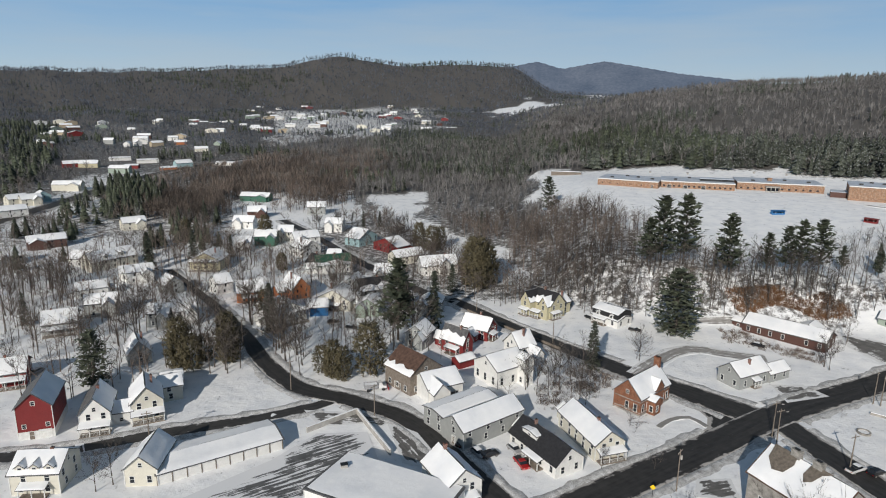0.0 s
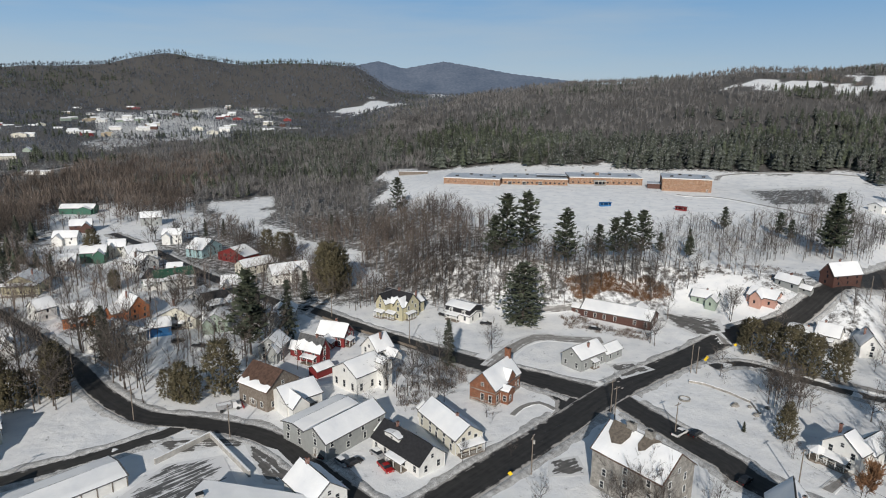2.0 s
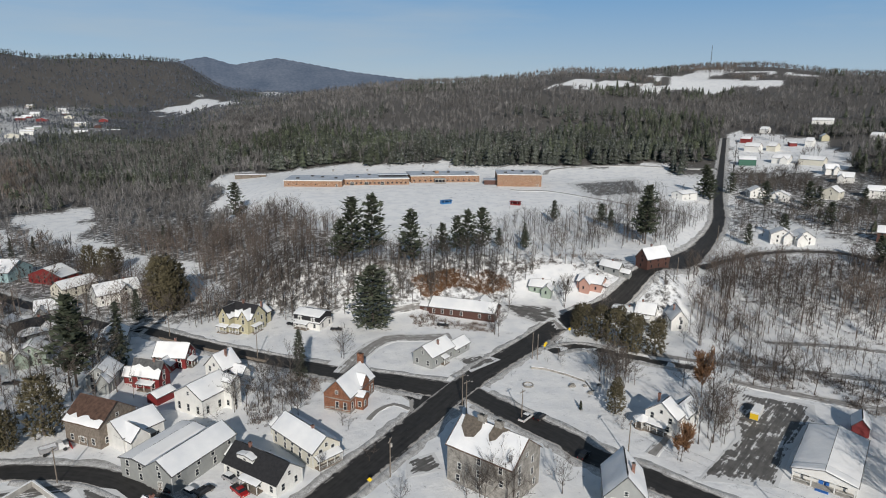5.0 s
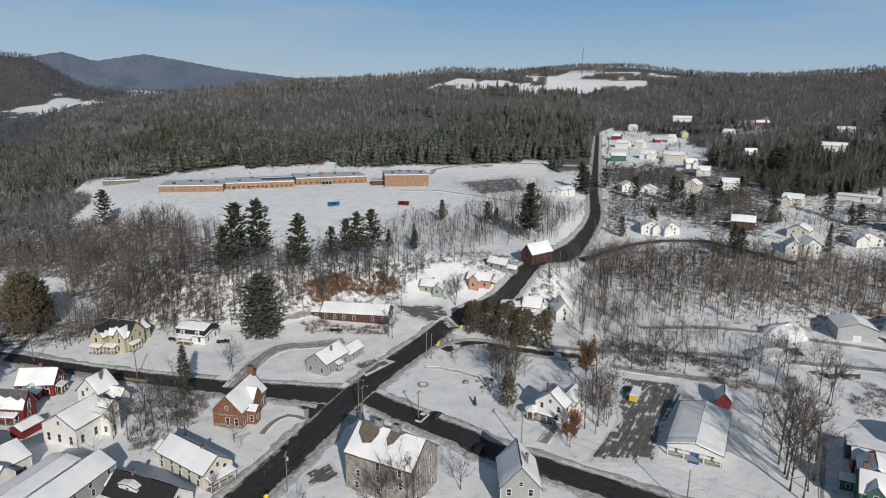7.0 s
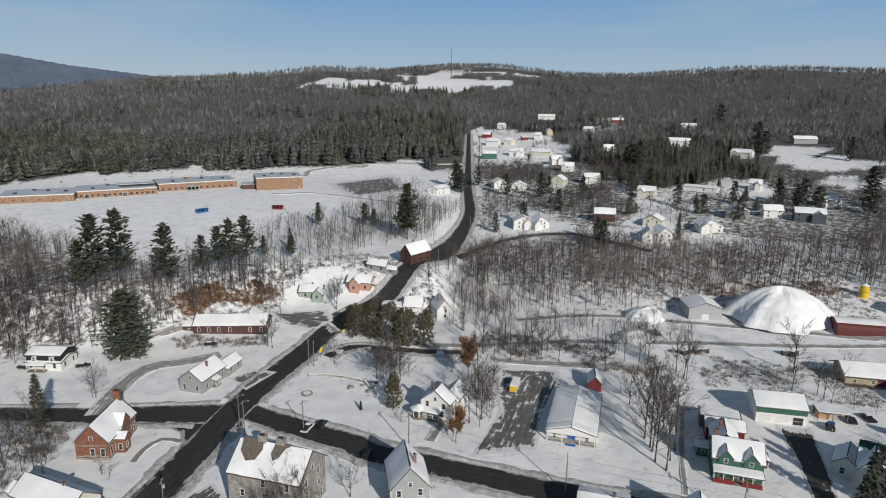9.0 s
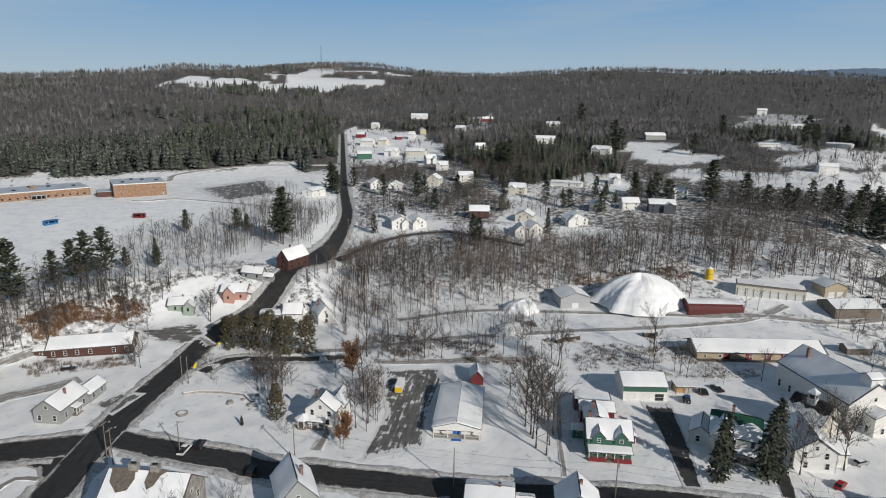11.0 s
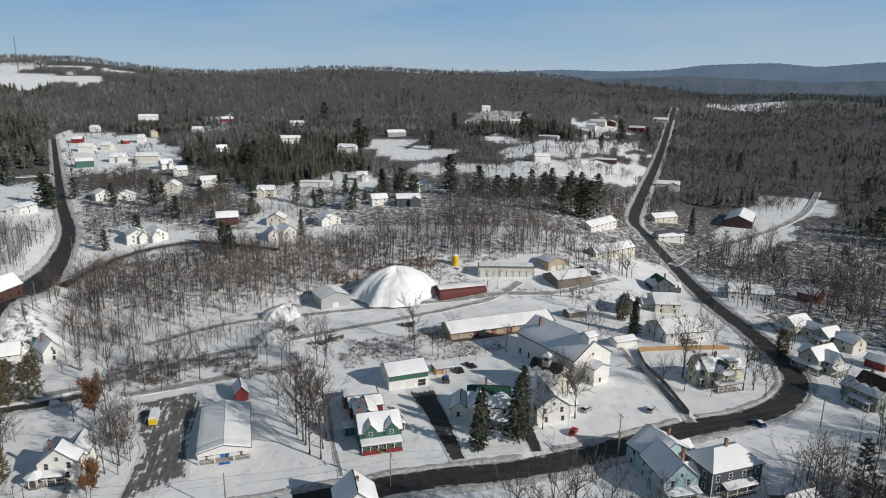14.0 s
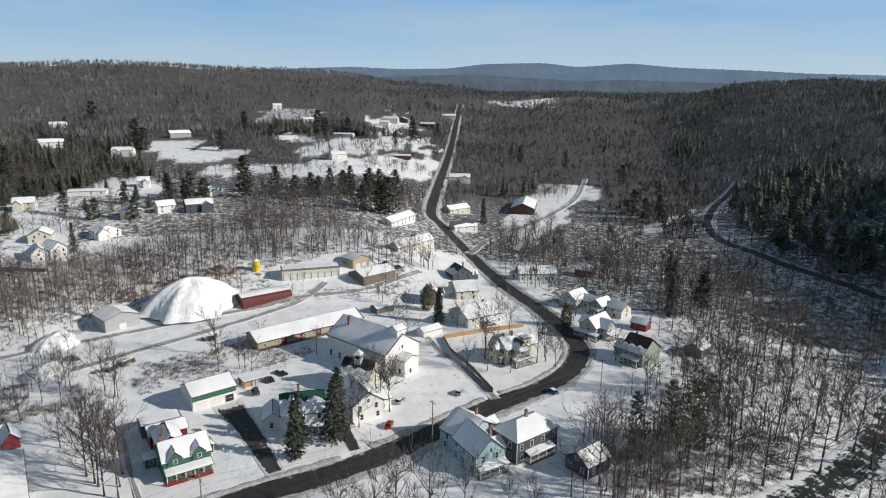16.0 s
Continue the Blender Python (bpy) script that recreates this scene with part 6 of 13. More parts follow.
block(b, -7.5, 4.2, 4.9, 5.0, 2.6, 1.8, 'x', siding('white_clapboard', (0.78, 0.77, 0.74)), shingle_black, floors=1, win=('small', 2.6), faces='f', trim=False)
b = thing('green_roof_house', 'white house with a dark green roof', 'house', -52.7, 301.3, 19.9)
block(b, 0, 0, 16.9, 10.0, 4.3, 3.91, 'x', siding('white_clapboard', (0.78, 0.77, 0.74)), shingle_green, covered=(0.35, 1))
chimney(b, 0.8, 5.0, 4.3, 9.0, 0.6, 0.6)
block(b, -10.7, 2.1, 4.8, 5.0, 2.7, 2.0, 'x', siding('white_clapboard', (0.78, 0.77, 0.74)), shingle_green, floors=1, win=('small', 2.6), faces='f', trim=False)
b = thing('cream_house', 'cream house with a snowy roof behind bare trees', 'house', -44.3, 246.8, -16.8)
block(b, 0, 0, 15.2, 11.0, 4.3, 3.91, 'y', siding('cream_clapboard', (0.66, 0.63, 0.54)), shingle_grey)
chimney(b, -3.3, 5.5, 4.3, 9.5, 0.6, 0.6)
block(b, 9.3, 2.8, 3.8, 5.5, 2.7, 2.0, 'x', siding('cream_clapboard', (0.66, 0.63, 0.54)), shingle_grey, floors=1, win=('small', 2.6), faces='f', trim=False)
porch(b, 0.2, 0, 6.0, 1.9, 2.4, shingle_grey, 0, 3, False)
b = thing('grey_house', 'grey house with a dark roof behind a spruce', 'house', -28.3, 259.8, 26.9)
block(b, 0, 0, 12.8, 11.0, 4.64, 3.91, 'x', siding('grey_clapboard', (0.33, 0.34, 0.33)), shingle_black, covered=(0.5, 1))
chimney(b, 2.6, 5.5, 4.6, 9.5, 0.6, 0.6)
block(b, 8.6, 4.0, 4.8, 5.5, 2.9, 2.0, 'x', siding('grey_clapboard', (0.33, 0.34, 0.33)), shingle_black, floors=1, win=('small', 2.6), faces='f', trim=False)
porch(b, -0.4, 0, 6.0, 1.9, 2.4, shingle_grey, 0, 3, False)
b = thing('white_house', 'white house with cross gables and snowy roof', 'house', -1.1, 300.4, 18.1)
block(b, 0, 0, 18.5, 10.0, 4.64, 3.91, 'x', siding('white_clapboard', (0.78, 0.77, 0.74)), shingle_grey)
chimney(b, 3.7, 5.0, 4.6, 9.5, 0.6, 0.6)
block(b, 2, -2, 5, 6, 5.2, 3, 'y', siding('white_clapboard', (0.78, 0.77, 0.74)), shingle_grey, faces='f')
b = thing('red_white_house', 'red and white house with a snowy roof', 'house', -32.1, 344.7, -43.0)
block(b, 0, 0, 19.7, 10.0, 4.13, 3.68, 'y', siding('red_clapboard', (0.20, 0.02, 0.02)), shingle_grey)
b = thing('long_house', 'long cream house with a snowy roof', 'house', -16.5, 320.6, 34.5)
block(b, 0, 0, 17.2, 9.0, 4.2, 2.8, 'x', siding('cream_clapboard', (0.66, 0.63, 0.54)), shingle_grey)
chimney(b, 3.4, 4.5, 4.2, 7.8, 0.6, 0.6)
block(b, 10.4, 1.9, 3.9, 4.5, 2.6, 1.4, 'x', siding('cream_clapboard', (0.66, 0.63, 0.54)), shingle_grey, floors=1, win=('small', 2.6), faces='f', trim=False)
b = thing('blue_grey_house', 'pale blue house with a steep snowy gable', 'house', -43.3, 361.5, 55.6)
block(b, 0, 0, 15.9, 11.0, 4.64, 4.37, 'y', siding('pale_blue_clapboard', (0.35, 0.50, 0.52)), shingle_grey)
b = thing('columned_house', 'yellow house with white columns and a snowy pediment', 'house', -116.7, 302.6, -1.5)
block(b, 0, 0, 14.9, 13.0, 5.16, 3.68, 'y', siding('yellow_clapboard', (0.47, 0.43, 0.29)), shingle_grey)
chimney(b, 3.0, 6.5, 5.2, 10.1, 0.6, 0.6)
porch(b, 0, 0, 14.9, 2.6, 5, shingle_grey)
b = thing('inn', 'long cream house with dormers in its snowy roof', 'house', -162.3, 305.9, 53.4)
block(b, 0, 0, 23.0, 11.0, 4.82, 3.91, 'x', siding('cream_clapboard', (0.66, 0.63, 0.54)), shingle_grey)
dormer(b, -4, 0.6, 5.6, 2, 3, 1.2, 0.8, siding('cream_clapboard', (0.66, 0.63, 0.54)), shingle_grey)
dormer(b, 4, 0.6, 5.6, 2, 3, 1.2, 0.8, siding('cream_clapboard', (0.66, 0.63, 0.54)), shingle_grey)
b = thing('white_wing', 'white house wing with a snowy roof', 'house', -180.7, 306.8, -10.4)
block(b, 0, 0, 13.7, 9.0, 3.96, 3.22, 'x', siding('white_clapboard', (0.78, 0.77, 0.74)), shingle_grey)
b = thing('white_cottage', 'small white cottage with a snowy roof', 'house', -148.9, 259.6, 33.0)
block(b, 0, 0, 12.1, 9.0, 3.6, 2.4, 'x', siding('white_clapboard', (0.78, 0.77, 0.74)), shingle_grey, floors=1)
chimney(b, -2.7, 4.5, 3.6, 7.1, 0.6, 0.6)
block(b, 8.1, 2.5, 4.3, 4.5, 2.2, 1.2, 'x', siding('white_clapboard', (0.78, 0.77, 0.74)), shingle_grey, floors=1, win=('small', 2.6), faces='f', trim=False)
b = thing('white_cottage', 'white cottage pair with a snowy roof', 'house', -143.0, 286.3, 26.2)
block(b, 0, 0, 13.9, 9.0, 3.6, 2.4, 'x', siding('white_clapboard', (0.78, 0.77, 0.74)), shingle_grey, floors=1)
chimney(b, -3.0, 4.5, 3.6, 7.1, 0.6, 0.6)
b = thing('hedge_house', 'white house half hidden by cedars', 'house', 185.1, 177.5, -56.4)
block(b, 0, 0, 7.5, 8.0, 3.96, 3.22, 'x', siding('white_clapboard', (0.78, 0.77, 0.74)), shingle_grey)
chimney(b, -1.7, 4.0, 4.0, 8.4, 0.6, 0.6)
block(b, -5.7, 1.8, 4.2, 4.0, 2.5, 1.6, 'x', siding('white_clapboard', (0.78, 0.77, 0.74)), shingle_grey, floors=1, win=('small', 2.6), faces='f', trim=False)
porch(b, 0.2, 0, 4.1, 1.9, 2.4, shingle_grey, 0, 3, False)
b = thing('flat_cottage', 'low house with a flat snowy roof', 'house', 180.2, 184.5, -53.8)
block(b, 0, 0, 9.2, 8.0, 3.2, 0.8, 'x', siding('grey_clapboard', (0.33, 0.34, 0.33)), shingle_grey, floors=1)
chimney(b, 1.8, 4.0, 3.2, 5.0, 0.6, 0.6)
b = thing('gable_house', 'white house with a steep snowy gable', 'house', 191.3, 164.9, -33.7)
block(b, 0, 0, 6.3, 10.0, 4.3, 3.91, 'y', siding('white_clapboard', (0.78, 0.77, 0.74)), shingle_grey)
chimney(b, -1.4, 5.0, 4.3, 9.1, 0.6, 0.6)
b = thing('far_house', 'red house with a snowy roof on the wooded hillside', 'house', 616.3, 469.9, -66.2)
block(b, 0, 0, 10.1, 10.4, 4.3, 2.6, 'x', siding('red_clapboard', (0.20, 0.02, 0.02)), shingle_brown, floors=2, faces='f', trim=False, win=('tall', 4.5))
b = thing('far_house', 'white house with a snowy roof on the wooded hillside', 'house', 578.7, 432.8, -77.0)
block(b, 0, 0, 14.8, 8.6, 5.0, 3.1, 'x', siding('white_clapboard', (0.78, 0.77, 0.74)), shingle_brown, floors=2, faces='f', trim=False, win=('tall', 4.5))
b = thing('house', 'green house with a snowy roof on the wooded hillside', 'house', 516.6, 388.5, -49.0)
block(b, 0, 0, 14.4, 9.6, 5.5, 2.5, 'x', siding('green_clapboard', (0.04, 0.13, 0.09)), shingle_black, floors=2, faces='frl', trim=False)
b = thing('house', 'white house with a snowy roof on the wooded hillside', 'house', 541.5, 374.0, -72.6)
block(b, 0, 0, 14.7, 9.2, 4.8, 3.1, 'x', siding('white_clapboard', (0.78, 0.77, 0.74)), shingle_grey, floors=2, faces='frl', trim=False)
block(b, 3.5, -2.4, 6.2, 6.5, 4.1, 2.5, 'y', siding('white_clapboard', (0.78, 0.77, 0.74)), shingle_grey, floors=1, win=None, trim=False)
b = thing('house', 'cream house with a snowy roof on the wooded hillside', 'house', 547.5, 349.3, -76.4)
block(b, 0, 0, 20.6, 9.7, 4.9, 2.8, 'x', siding('cream_clapboard', (0.66, 0.63, 0.54)), shingle_black, floors=2, faces='frl', trim=False)
b = thing('far_house', 'yellow house with a snowy roof on the wooded hillside', 'house', 676.1, 418.5, -41.6)
block(b, 0, 0, 7.4, 8.4, 4.8, 2.7, 'y', siding('yellow_clapboard', (0.47, 0.43, 0.29)), shingle_black, floors=2, faces='f', trim=False, win=('tall', 4.5))
b = thing('shed', 'red shed with a snowy roof on the wooded hillside', 'shed', 628.4, 421.6, -41.6)
block(b, 0, 0, 7.0, 8.8, 3.0, 1.0, 'x', siding('red_clapboard', (0.20, 0.02, 0.02)), shingle_grey, floors=1, faces='f', trim=False, win=('tall', 4.5))
b = thing('far_house', 'white house with a snowy roof on the wooded hillside', 'house', 636.0, 410.5, -72.7)
block(b, 0, 0, 7.0, 10.1, 5.3, 3.1, 'x', siding('white_clapboard', (0.78, 0.77, 0.74)), shingle_grey, floors=2, faces='f', trim=False, win=('tall', 4.5))
b = thing('house', 'white house with a snowy roof on the wooded hillside', 'house', 518.7, 311.4, -41.8)
block(b, 0, 0, 10.1, 8.6, 4.7, 3.4, 'x', siding('white_clapboard', (0.78, 0.77, 0.74)), shingle_black, floors=2, faces='frl', trim=False)
block(b, 2.4, -2.4, 4.3, 6.0, 4.1, 2.7, 'y', siding('white_clapboard', (0.78, 0.77, 0.74)), shingle_black, floors=1, win=None, trim=False)
b = thing('house', 'white house with a snowy roof on the wooded hillside', 'house', 410.7, 296.7, -37.4)
block(b, 0, 0, 11.3, 10.4, 4.5, 3.0, 'y', siding('white_clapboard', (0.78, 0.77, 0.74)), shingle_grey, floors=2, faces='frl', trim=False)
block(b, 2.7, -2.4, 4.8, 7.3, 3.8, 2.4, 'y', siding('white_clapboard', (0.78, 0.77, 0.74)), shingle_grey, floors=1, win=None, trim=False)
b = thing('house', 'white house with a snowy roof on the wooded hillside', 'house', 409.4, 279.7, -61.8)
block(b, 0, 0, 12.0, 8.8, 4.2, 2.8, 'y', siding('white_clapboard', (0.78, 0.77, 0.74)), shingle_grey, floors=2, faces='frl', trim=False)
block(b, -2.9, -2.4, 5.0, 6.1, 3.6, 2.3, 'y', siding('white_clapboard', (0.78, 0.77, 0.74)), shingle_grey, floors=1, win=None, trim=False)
b = thing('house', 'cream house with a snowy roof on the wooded hillside', 'house', 434.2, 260.0, -77.6)
block(b, 0, 0, 10.4, 10.4, 5.5, 3.4, 'y', siding('cream_clapboard', (0.66, 0.63, 0.54)), shingle_grey, floors=2, faces='frl', trim=False)
b = thing('house', 'white house with a snowy roof on the wooded hillside', 'house', 456.1, 240.9, -57.0)
block(b, 0, 0, 12.5, 8.2, 5.2, 2.9, 'x', siding('white_clapboard', (0.78, 0.77, 0.74)), shingle_grey, floors=2, faces='frl', trim=False)
b = thing('house', 'cream house with a snowy roof on the wooded hillside', 'house', 432.6, 186.3, -79.4)
block(b, 0, 0, 12.3, 8.1, 5.1, 2.8, 'x', siding('cream_clapboard', (0.66, 0.63, 0.54)), shingle_grey, floors=2, faces='frl', trim=False)
block(b, -2.9, -2.4, 5.2, 5.7, 4.3, 2.2, 'y', siding('cream_clapboard', (0.66, 0.63, 0.54)), shingle_grey, floors=1, win=None, trim=False)
b = thing('house', 'cream house with a snowy roof on the wooded hillside', 'house', 361.2, 149.9, -78.2)
block(b, 0, 0, 10.9, 10.4, 4.3, 2.9, 'y', siding('cream_clapboard', (0.66, 0.63, 0.54)), shingle_brown, floors=2, faces='frl', trim=False)
b = thing('house', 'white house with a snowy roof on the wooded hillside', 'house', 330.7, 138.1, -58.7)
block(b, 0, 0, 7.3, 10.2, 4.5, 2.9, 'y', siding('white_clapboard', (0.78, 0.77, 0.74)), shingle_brown, floors=2, faces='frl', trim=False)
b = thing('house', 'white house with a snowy roof on the wooded hillside', 'house', 335.4, 131.2, -41.8)
block(b, 0, 0, 8.7, 9.9, 4.9, 3.4, 'y', siding('white_clapboard', (0.78, 0.77, 0.74)), shingle_black, floors=2, faces='frl', trim=False)
b = thing('house', 'white house with a snowy roof on the wooded hillside', 'house', 320.8, 214.0, -48.8)
block(b, 0, 0, 11.5, 9.8, 4.8, 3.0, 'y', siding('white_clapboard', (0.78, 0.77, 0.74)), shingle_brown, floors=2, faces='frl', trim=False)
block(b, 2.8, -2.4, 4.8, 6.9, 4.2, 2.4, 'y', siding('white_clapboard', (0.78, 0.77, 0.74)), shingle_brown, floors=1, win=None, trim=False)
b = thing('house', 'white house with a snowy roof on the wooded hillside', 'house', 325.3, 204.0, -38.8)
block(b, 0, 0, 10.0, 10.0, 4.3, 3.2, 'y', siding('white_clapboard', (0.78, 0.77, 0.74)), shingle_grey, floors=2, faces='frl', trim=False)
block(b, -2.4, -2.4, 4.2, 7.0, 3.7, 2.5, 'y', siding('white_clapboard', (0.78, 0.77, 0.74)), shingle_grey, floors=1, win=None, trim=False)
b = thing('barn', 'dark brown barn with a snowy roof on the wooded hillside', 'barn', 356.7, 178.4, -61.6)
block(b, 0, 0, 12.6, 7.7, 4.9, 3.0, 'x', siding('brown_clapboard', (0.09, 0.04, 0.03)), shingle_grey, floors=2, faces='frl', trim=False)
b = thing('far_house', 'white house with a snowy roof on the wooded hillside', 'house', 797.1, 500.2, -58.1)
block(b, 0, 0, 24.0, 10.5, 4.9, 2.8, 'x', siding('white_clapboard', (0.78, 0.77, 0.74)), shingle_grey, floors=2, faces='f', trim=False, win=('tall', 4.5))
b = thing('barn', 'red barn with a snowy roof on the wooded hillside', 'barn', 820.9, 401.7, -52.6)
block(b, 0, 0, 15.3, 9.2, 4.2, 2.7, 'x', siding('red_clapboard', (0.20, 0.02, 0.02)), shingle_grey, floors=2, faces='f', trim=False, win=('tall', 4.5))
b = thing('far_house', 'white house with a snowy roof on the wooded hillside', 'house', 803.3, 298.6, -66.4)
block(b, 0, 0, 17.6, 10.1, 5.0, 2.7, 'x', siding('white_clapboard', (0.78, 0.77, 0.74)), shingle_grey, floors=2, faces='f', trim=False, win=('tall', 4.5))
b = thing('far_house', 'white house with a snowy roof on the wooded hillside', 'house', 667.7, 257.0, -72.2)
block(b, 0, 0, 22.6, 7.5, 5.4, 2.9, 'x', siding('white_clapboard', (0.78, 0.77, 0.74)), shingle_black, floors=2, faces='f', trim=False, win=('tall', 4.5))
b = thing('house', 'white house with a snowy roof on the wooded hillside', 'house', 630.0, 183.8, -91.9)
block(b, 0, 0, 18.3, 10.4, 5.6, 2.7, 'x', siding('white_clapboard', (0.78, 0.77, 0.74)), shingle_grey, floors=2, faces='frl', trim=False)
block(b, -4.4, -2.4, 7.7, 7.3, 4.8, 2.2, 'y', siding('white_clapboard', (0.78, 0.77, 0.74)), shingle_grey, floors=1, win=None, trim=False)
b = thing('far_house', 'grey house with a snowy roof on the wooded hillside', 'house', 752.1, 156.6, -56.9)
block(b, 0, 0, 22.9, 9.6, 4.6, 2.9, 'x', siding('grey_clapboard', (0.33, 0.34, 0.33)), shingle_grey, floors=2, faces='f', trim=False, win=('tall', 4.5))
b = thing('trailer_home', 'white mobile home with a snowy roof on the wooded hillside', 'mobile home', 476.7, 164.4, -83.1)
block(b, 0, 0, 24.0, 10.3, 3.0, 1.0, 'x', siding('white_clapboard', (0.78, 0.77, 0.74)), shingle_grey, floors=1, faces='frl', trim=False)
b = thing('house', 'grey house with a snowy roof on the wooded hillside', 'house', 411.0, 117.0, -68.0)
block(b, 0, 0, 13.5, 10.4, 4.6, 3.2, 'y', siding('grey_clapboard', (0.33, 0.34, 0.33)), shingle_brown, floors=2, faces='frl', trim=False)
b = thing('house', 'white house with a snowy roof on the wooded hillside', 'house', 426.7, 100.6, -59.1)
block(b, 0, 0, 11.4, 7.7, 4.8, 2.9, 'x', siding('white_clapboard', (0.78, 0.77, 0.74)), shingle_brown, floors=2, faces='frl', trim=False)
b = thing('house', 'slate-dark house with a snowy roof on the wooded hillside', 'house', 427.9, 80.6, -68.9)
block(b, 0, 0, 17.0, 9.0, 5.6, 2.6, 'x', siding('slate_clapboard', (0.07, 0.08, 0.10)), shingle_grey, floors=2, faces='frl', trim=False)
block(b, 4.1, -2.4, 7.2, 6.3, 4.8, 2.1, 'y', siding('slate_clapboard', (0.07, 0.08, 0.10)), shingle_grey, floors=1, win=None, trim=False)
b = thing('house', 'white house with a snowy roof on the wooded hillside', 'house', 370.8, 118.9, -51.7)
block(b, 0, 0, 13.8, 9.2, 4.3, 3.2, 'y', siding('white_clapboard', (0.78, 0.77, 0.74)), shingle_grey, floors=2, faces='frl', trim=False)
block(b, -3.3, -2.4, 5.8, 6.5, 3.7, 2.5, 'y', siding('white_clapboard', (0.78, 0.77, 0.74)), shingle_grey, floors=1, win=None, trim=False)
b = thing('trailer_home', 'white mobile home with a snowy roof on the wooded hillside', 'mobile home', 743.3, 40.5, -65.1)
block(b, 0, 0, 22.2, 7.5, 3.0, 1.0, 'x', siding('white_clapboard', (0.78, 0.77, 0.74)), shingle_grey, floors=1, faces='f', trim=False, win=('tall', 4.5))
b = thing('trailer_home', 'white mobile home with a snowy roof on the wooded hillside', 'mobile home', 774.7, -20.5, -109.9)
block(b, 0, 0, 24.0, 8.8, 3.0, 1.0, 'x', siding('white_clapboard', (0.78, 0.77, 0.74)), shingle_grey, floors=1, faces='f', trim=False, win=('tall', 4.5))
b = thing('house', 'white house with a snowy roof on the wooded hillside', 'house', 618.4, -13.0, -71.2)
block(b, 0, 0, 15.0, 8.3, 5.6, 2.5, 'x', siding('white_clapboard', (0.78, 0.77, 0.74)), shingle_grey, floors=2, faces='frl', trim=False)
b = thing('shed', 'dark brown shed with a snowy roof on the wooded hillside', 'shed', 689.1, -78.2, -103.6)
block(b, 0, 0, 24.0, 8.3, 3.0, 1.0, 'x', siding('brown_clapboard', (0.09, 0.04, 0.03)), shingle_grey, floors=1, faces='frl', trim=False)
b = thing('far_house', 'cream house with a snowy roof on the wooded hillside', 'house', 990.0, -97.7, -112.7)
block(b, 0, 0, 24.0, 8.1, 5.2, 3.1, 'x', siding('cream_clapboard', (0.66, 0.63, 0.54)), shingle_black, floors=2, faces='f', trim=False, win=('tall', 4.5))
b = thing('far_house', 'dark brown house with a snowy roof on the wooded hillside', 'house', 1003.9, -117.2, -109.6)
block(b, 0, 0, 16.9, 9.1, 4.8, 3.1, 'y', siding('brown_clapboard', (0.09, 0.04, 0.03)), shingle_grey, floors=2, faces='f', trim=False, win=('tall', 4.5))
b = thing('far_house', 'barn-red house with a snowy roof on the wooded hillside', 'house', 996.0, -155.8, -118.4)
block(b, 0, 0, 24.0, 8.7, 4.3, 2.7, 'x', siding('barn_red', (0.20, 0.03, 0.03)), shingle_grey, floors=2, faces='f', trim=False, win=('tall', 4.5))
b = thing('far_house', 'cream house with a snowy roof on the wooded hillside', 'house', 1113.6, -212.1, -103.3)
block(b, 0, 0, 24.0, 9.8, 5.0, 2.8, 'x', siding('cream_clapboard', (0.66, 0.63, 0.54)), shingle_grey, floors=2, faces='f', trim=False, win=None)
b = thing('house', 'white house with a snowy roof on the wooded hillside', 'house', 630.9, -132.8, -99.3)
block(b, 0, 0, 21.6, 9.3, 5.3, 2.8, 'x', siding('white_clapboard', (0.78, 0.77, 0.74)), shingle_grey, floors=2, faces='frl', trim=False)
block(b, 5.2, -2.4, 9.1, 6.5, 4.6, 2.2, 'y', siding('white_clapboard', (0.78, 0.77, 0.74)), shingle_grey, floors=1, win=None, trim=False)
b = thing('house', 'white house with a snowy roof on the wooded hillside', 'house', 492.1, 285.1, -67.9)
block(b, 0, 0, 10.6, 7.9, 4.7, 3.2, 'x', siding('white_clapboard', (0.78, 0.77, 0.74)), shingle_grey, floors=2, faces='frl', trim=False)
block(b, -2.5, -2.4, 4.4, 5.5, 4.0, 2.6, 'y', siding('white_clapboard', (0.78, 0.77, 0.74)), shingle_grey, floors=1, win=None, trim=False)
b = thing('house', 'white house with a snowy roof on the wooded hillside', 'house', 596.5, 298.3, -38.4)
block(b, 0, 0, 11.2, 7.8, 4.2, 3.0, 'x', siding('white_clapboard', (0.78, 0.77, 0.74)), shingle_grey, floors=2, faces='frl', trim=False)
block(b, 2.7, -2.4, 4.7, 5.5, 3.6, 2.4, 'y', siding('white_clapboard', (0.78, 0.77, 0.74)), shingle_grey, floors=1, win=None, trim=False)
b = thing('far_house', 'cream house with a snowy roof on the wooded hillside', 'house', 591.1, 420.2, -82.2)
block(b, 0, 0, 9.5, 9.5, 5.0, 3.1, 'x', siding('cream_clapboard', (0.66, 0.63, 0.54)), shingle_brown, floors=2, faces='f', trim=False, win=('tall', 4.5))
b = thing('far_house', 'white house with a snowy roof on the wooded hillside', 'house', 686.1, 499.7, -78.4)
block(b, 0, 0, 9.5, 8.3, 5.0, 2.6, 'x', siding('white_clapboard', (0.78, 0.77, 0.74)), shingle_grey, floors=2, faces='f', trim=False, win=('tall', 4.5))
b = thing('far_house', 'white house with a snowy roof on the wooded hillside', 'house', 710.5, 386.7, -82.6)
block(b, 0, 0, 12.0, 8.3, 4.4, 3.2, 'x', siding('white_clapboard', (0.78, 0.77, 0.74)), shingle_grey, floors=2, faces='f', trim=False, win=('tall', 4.5))
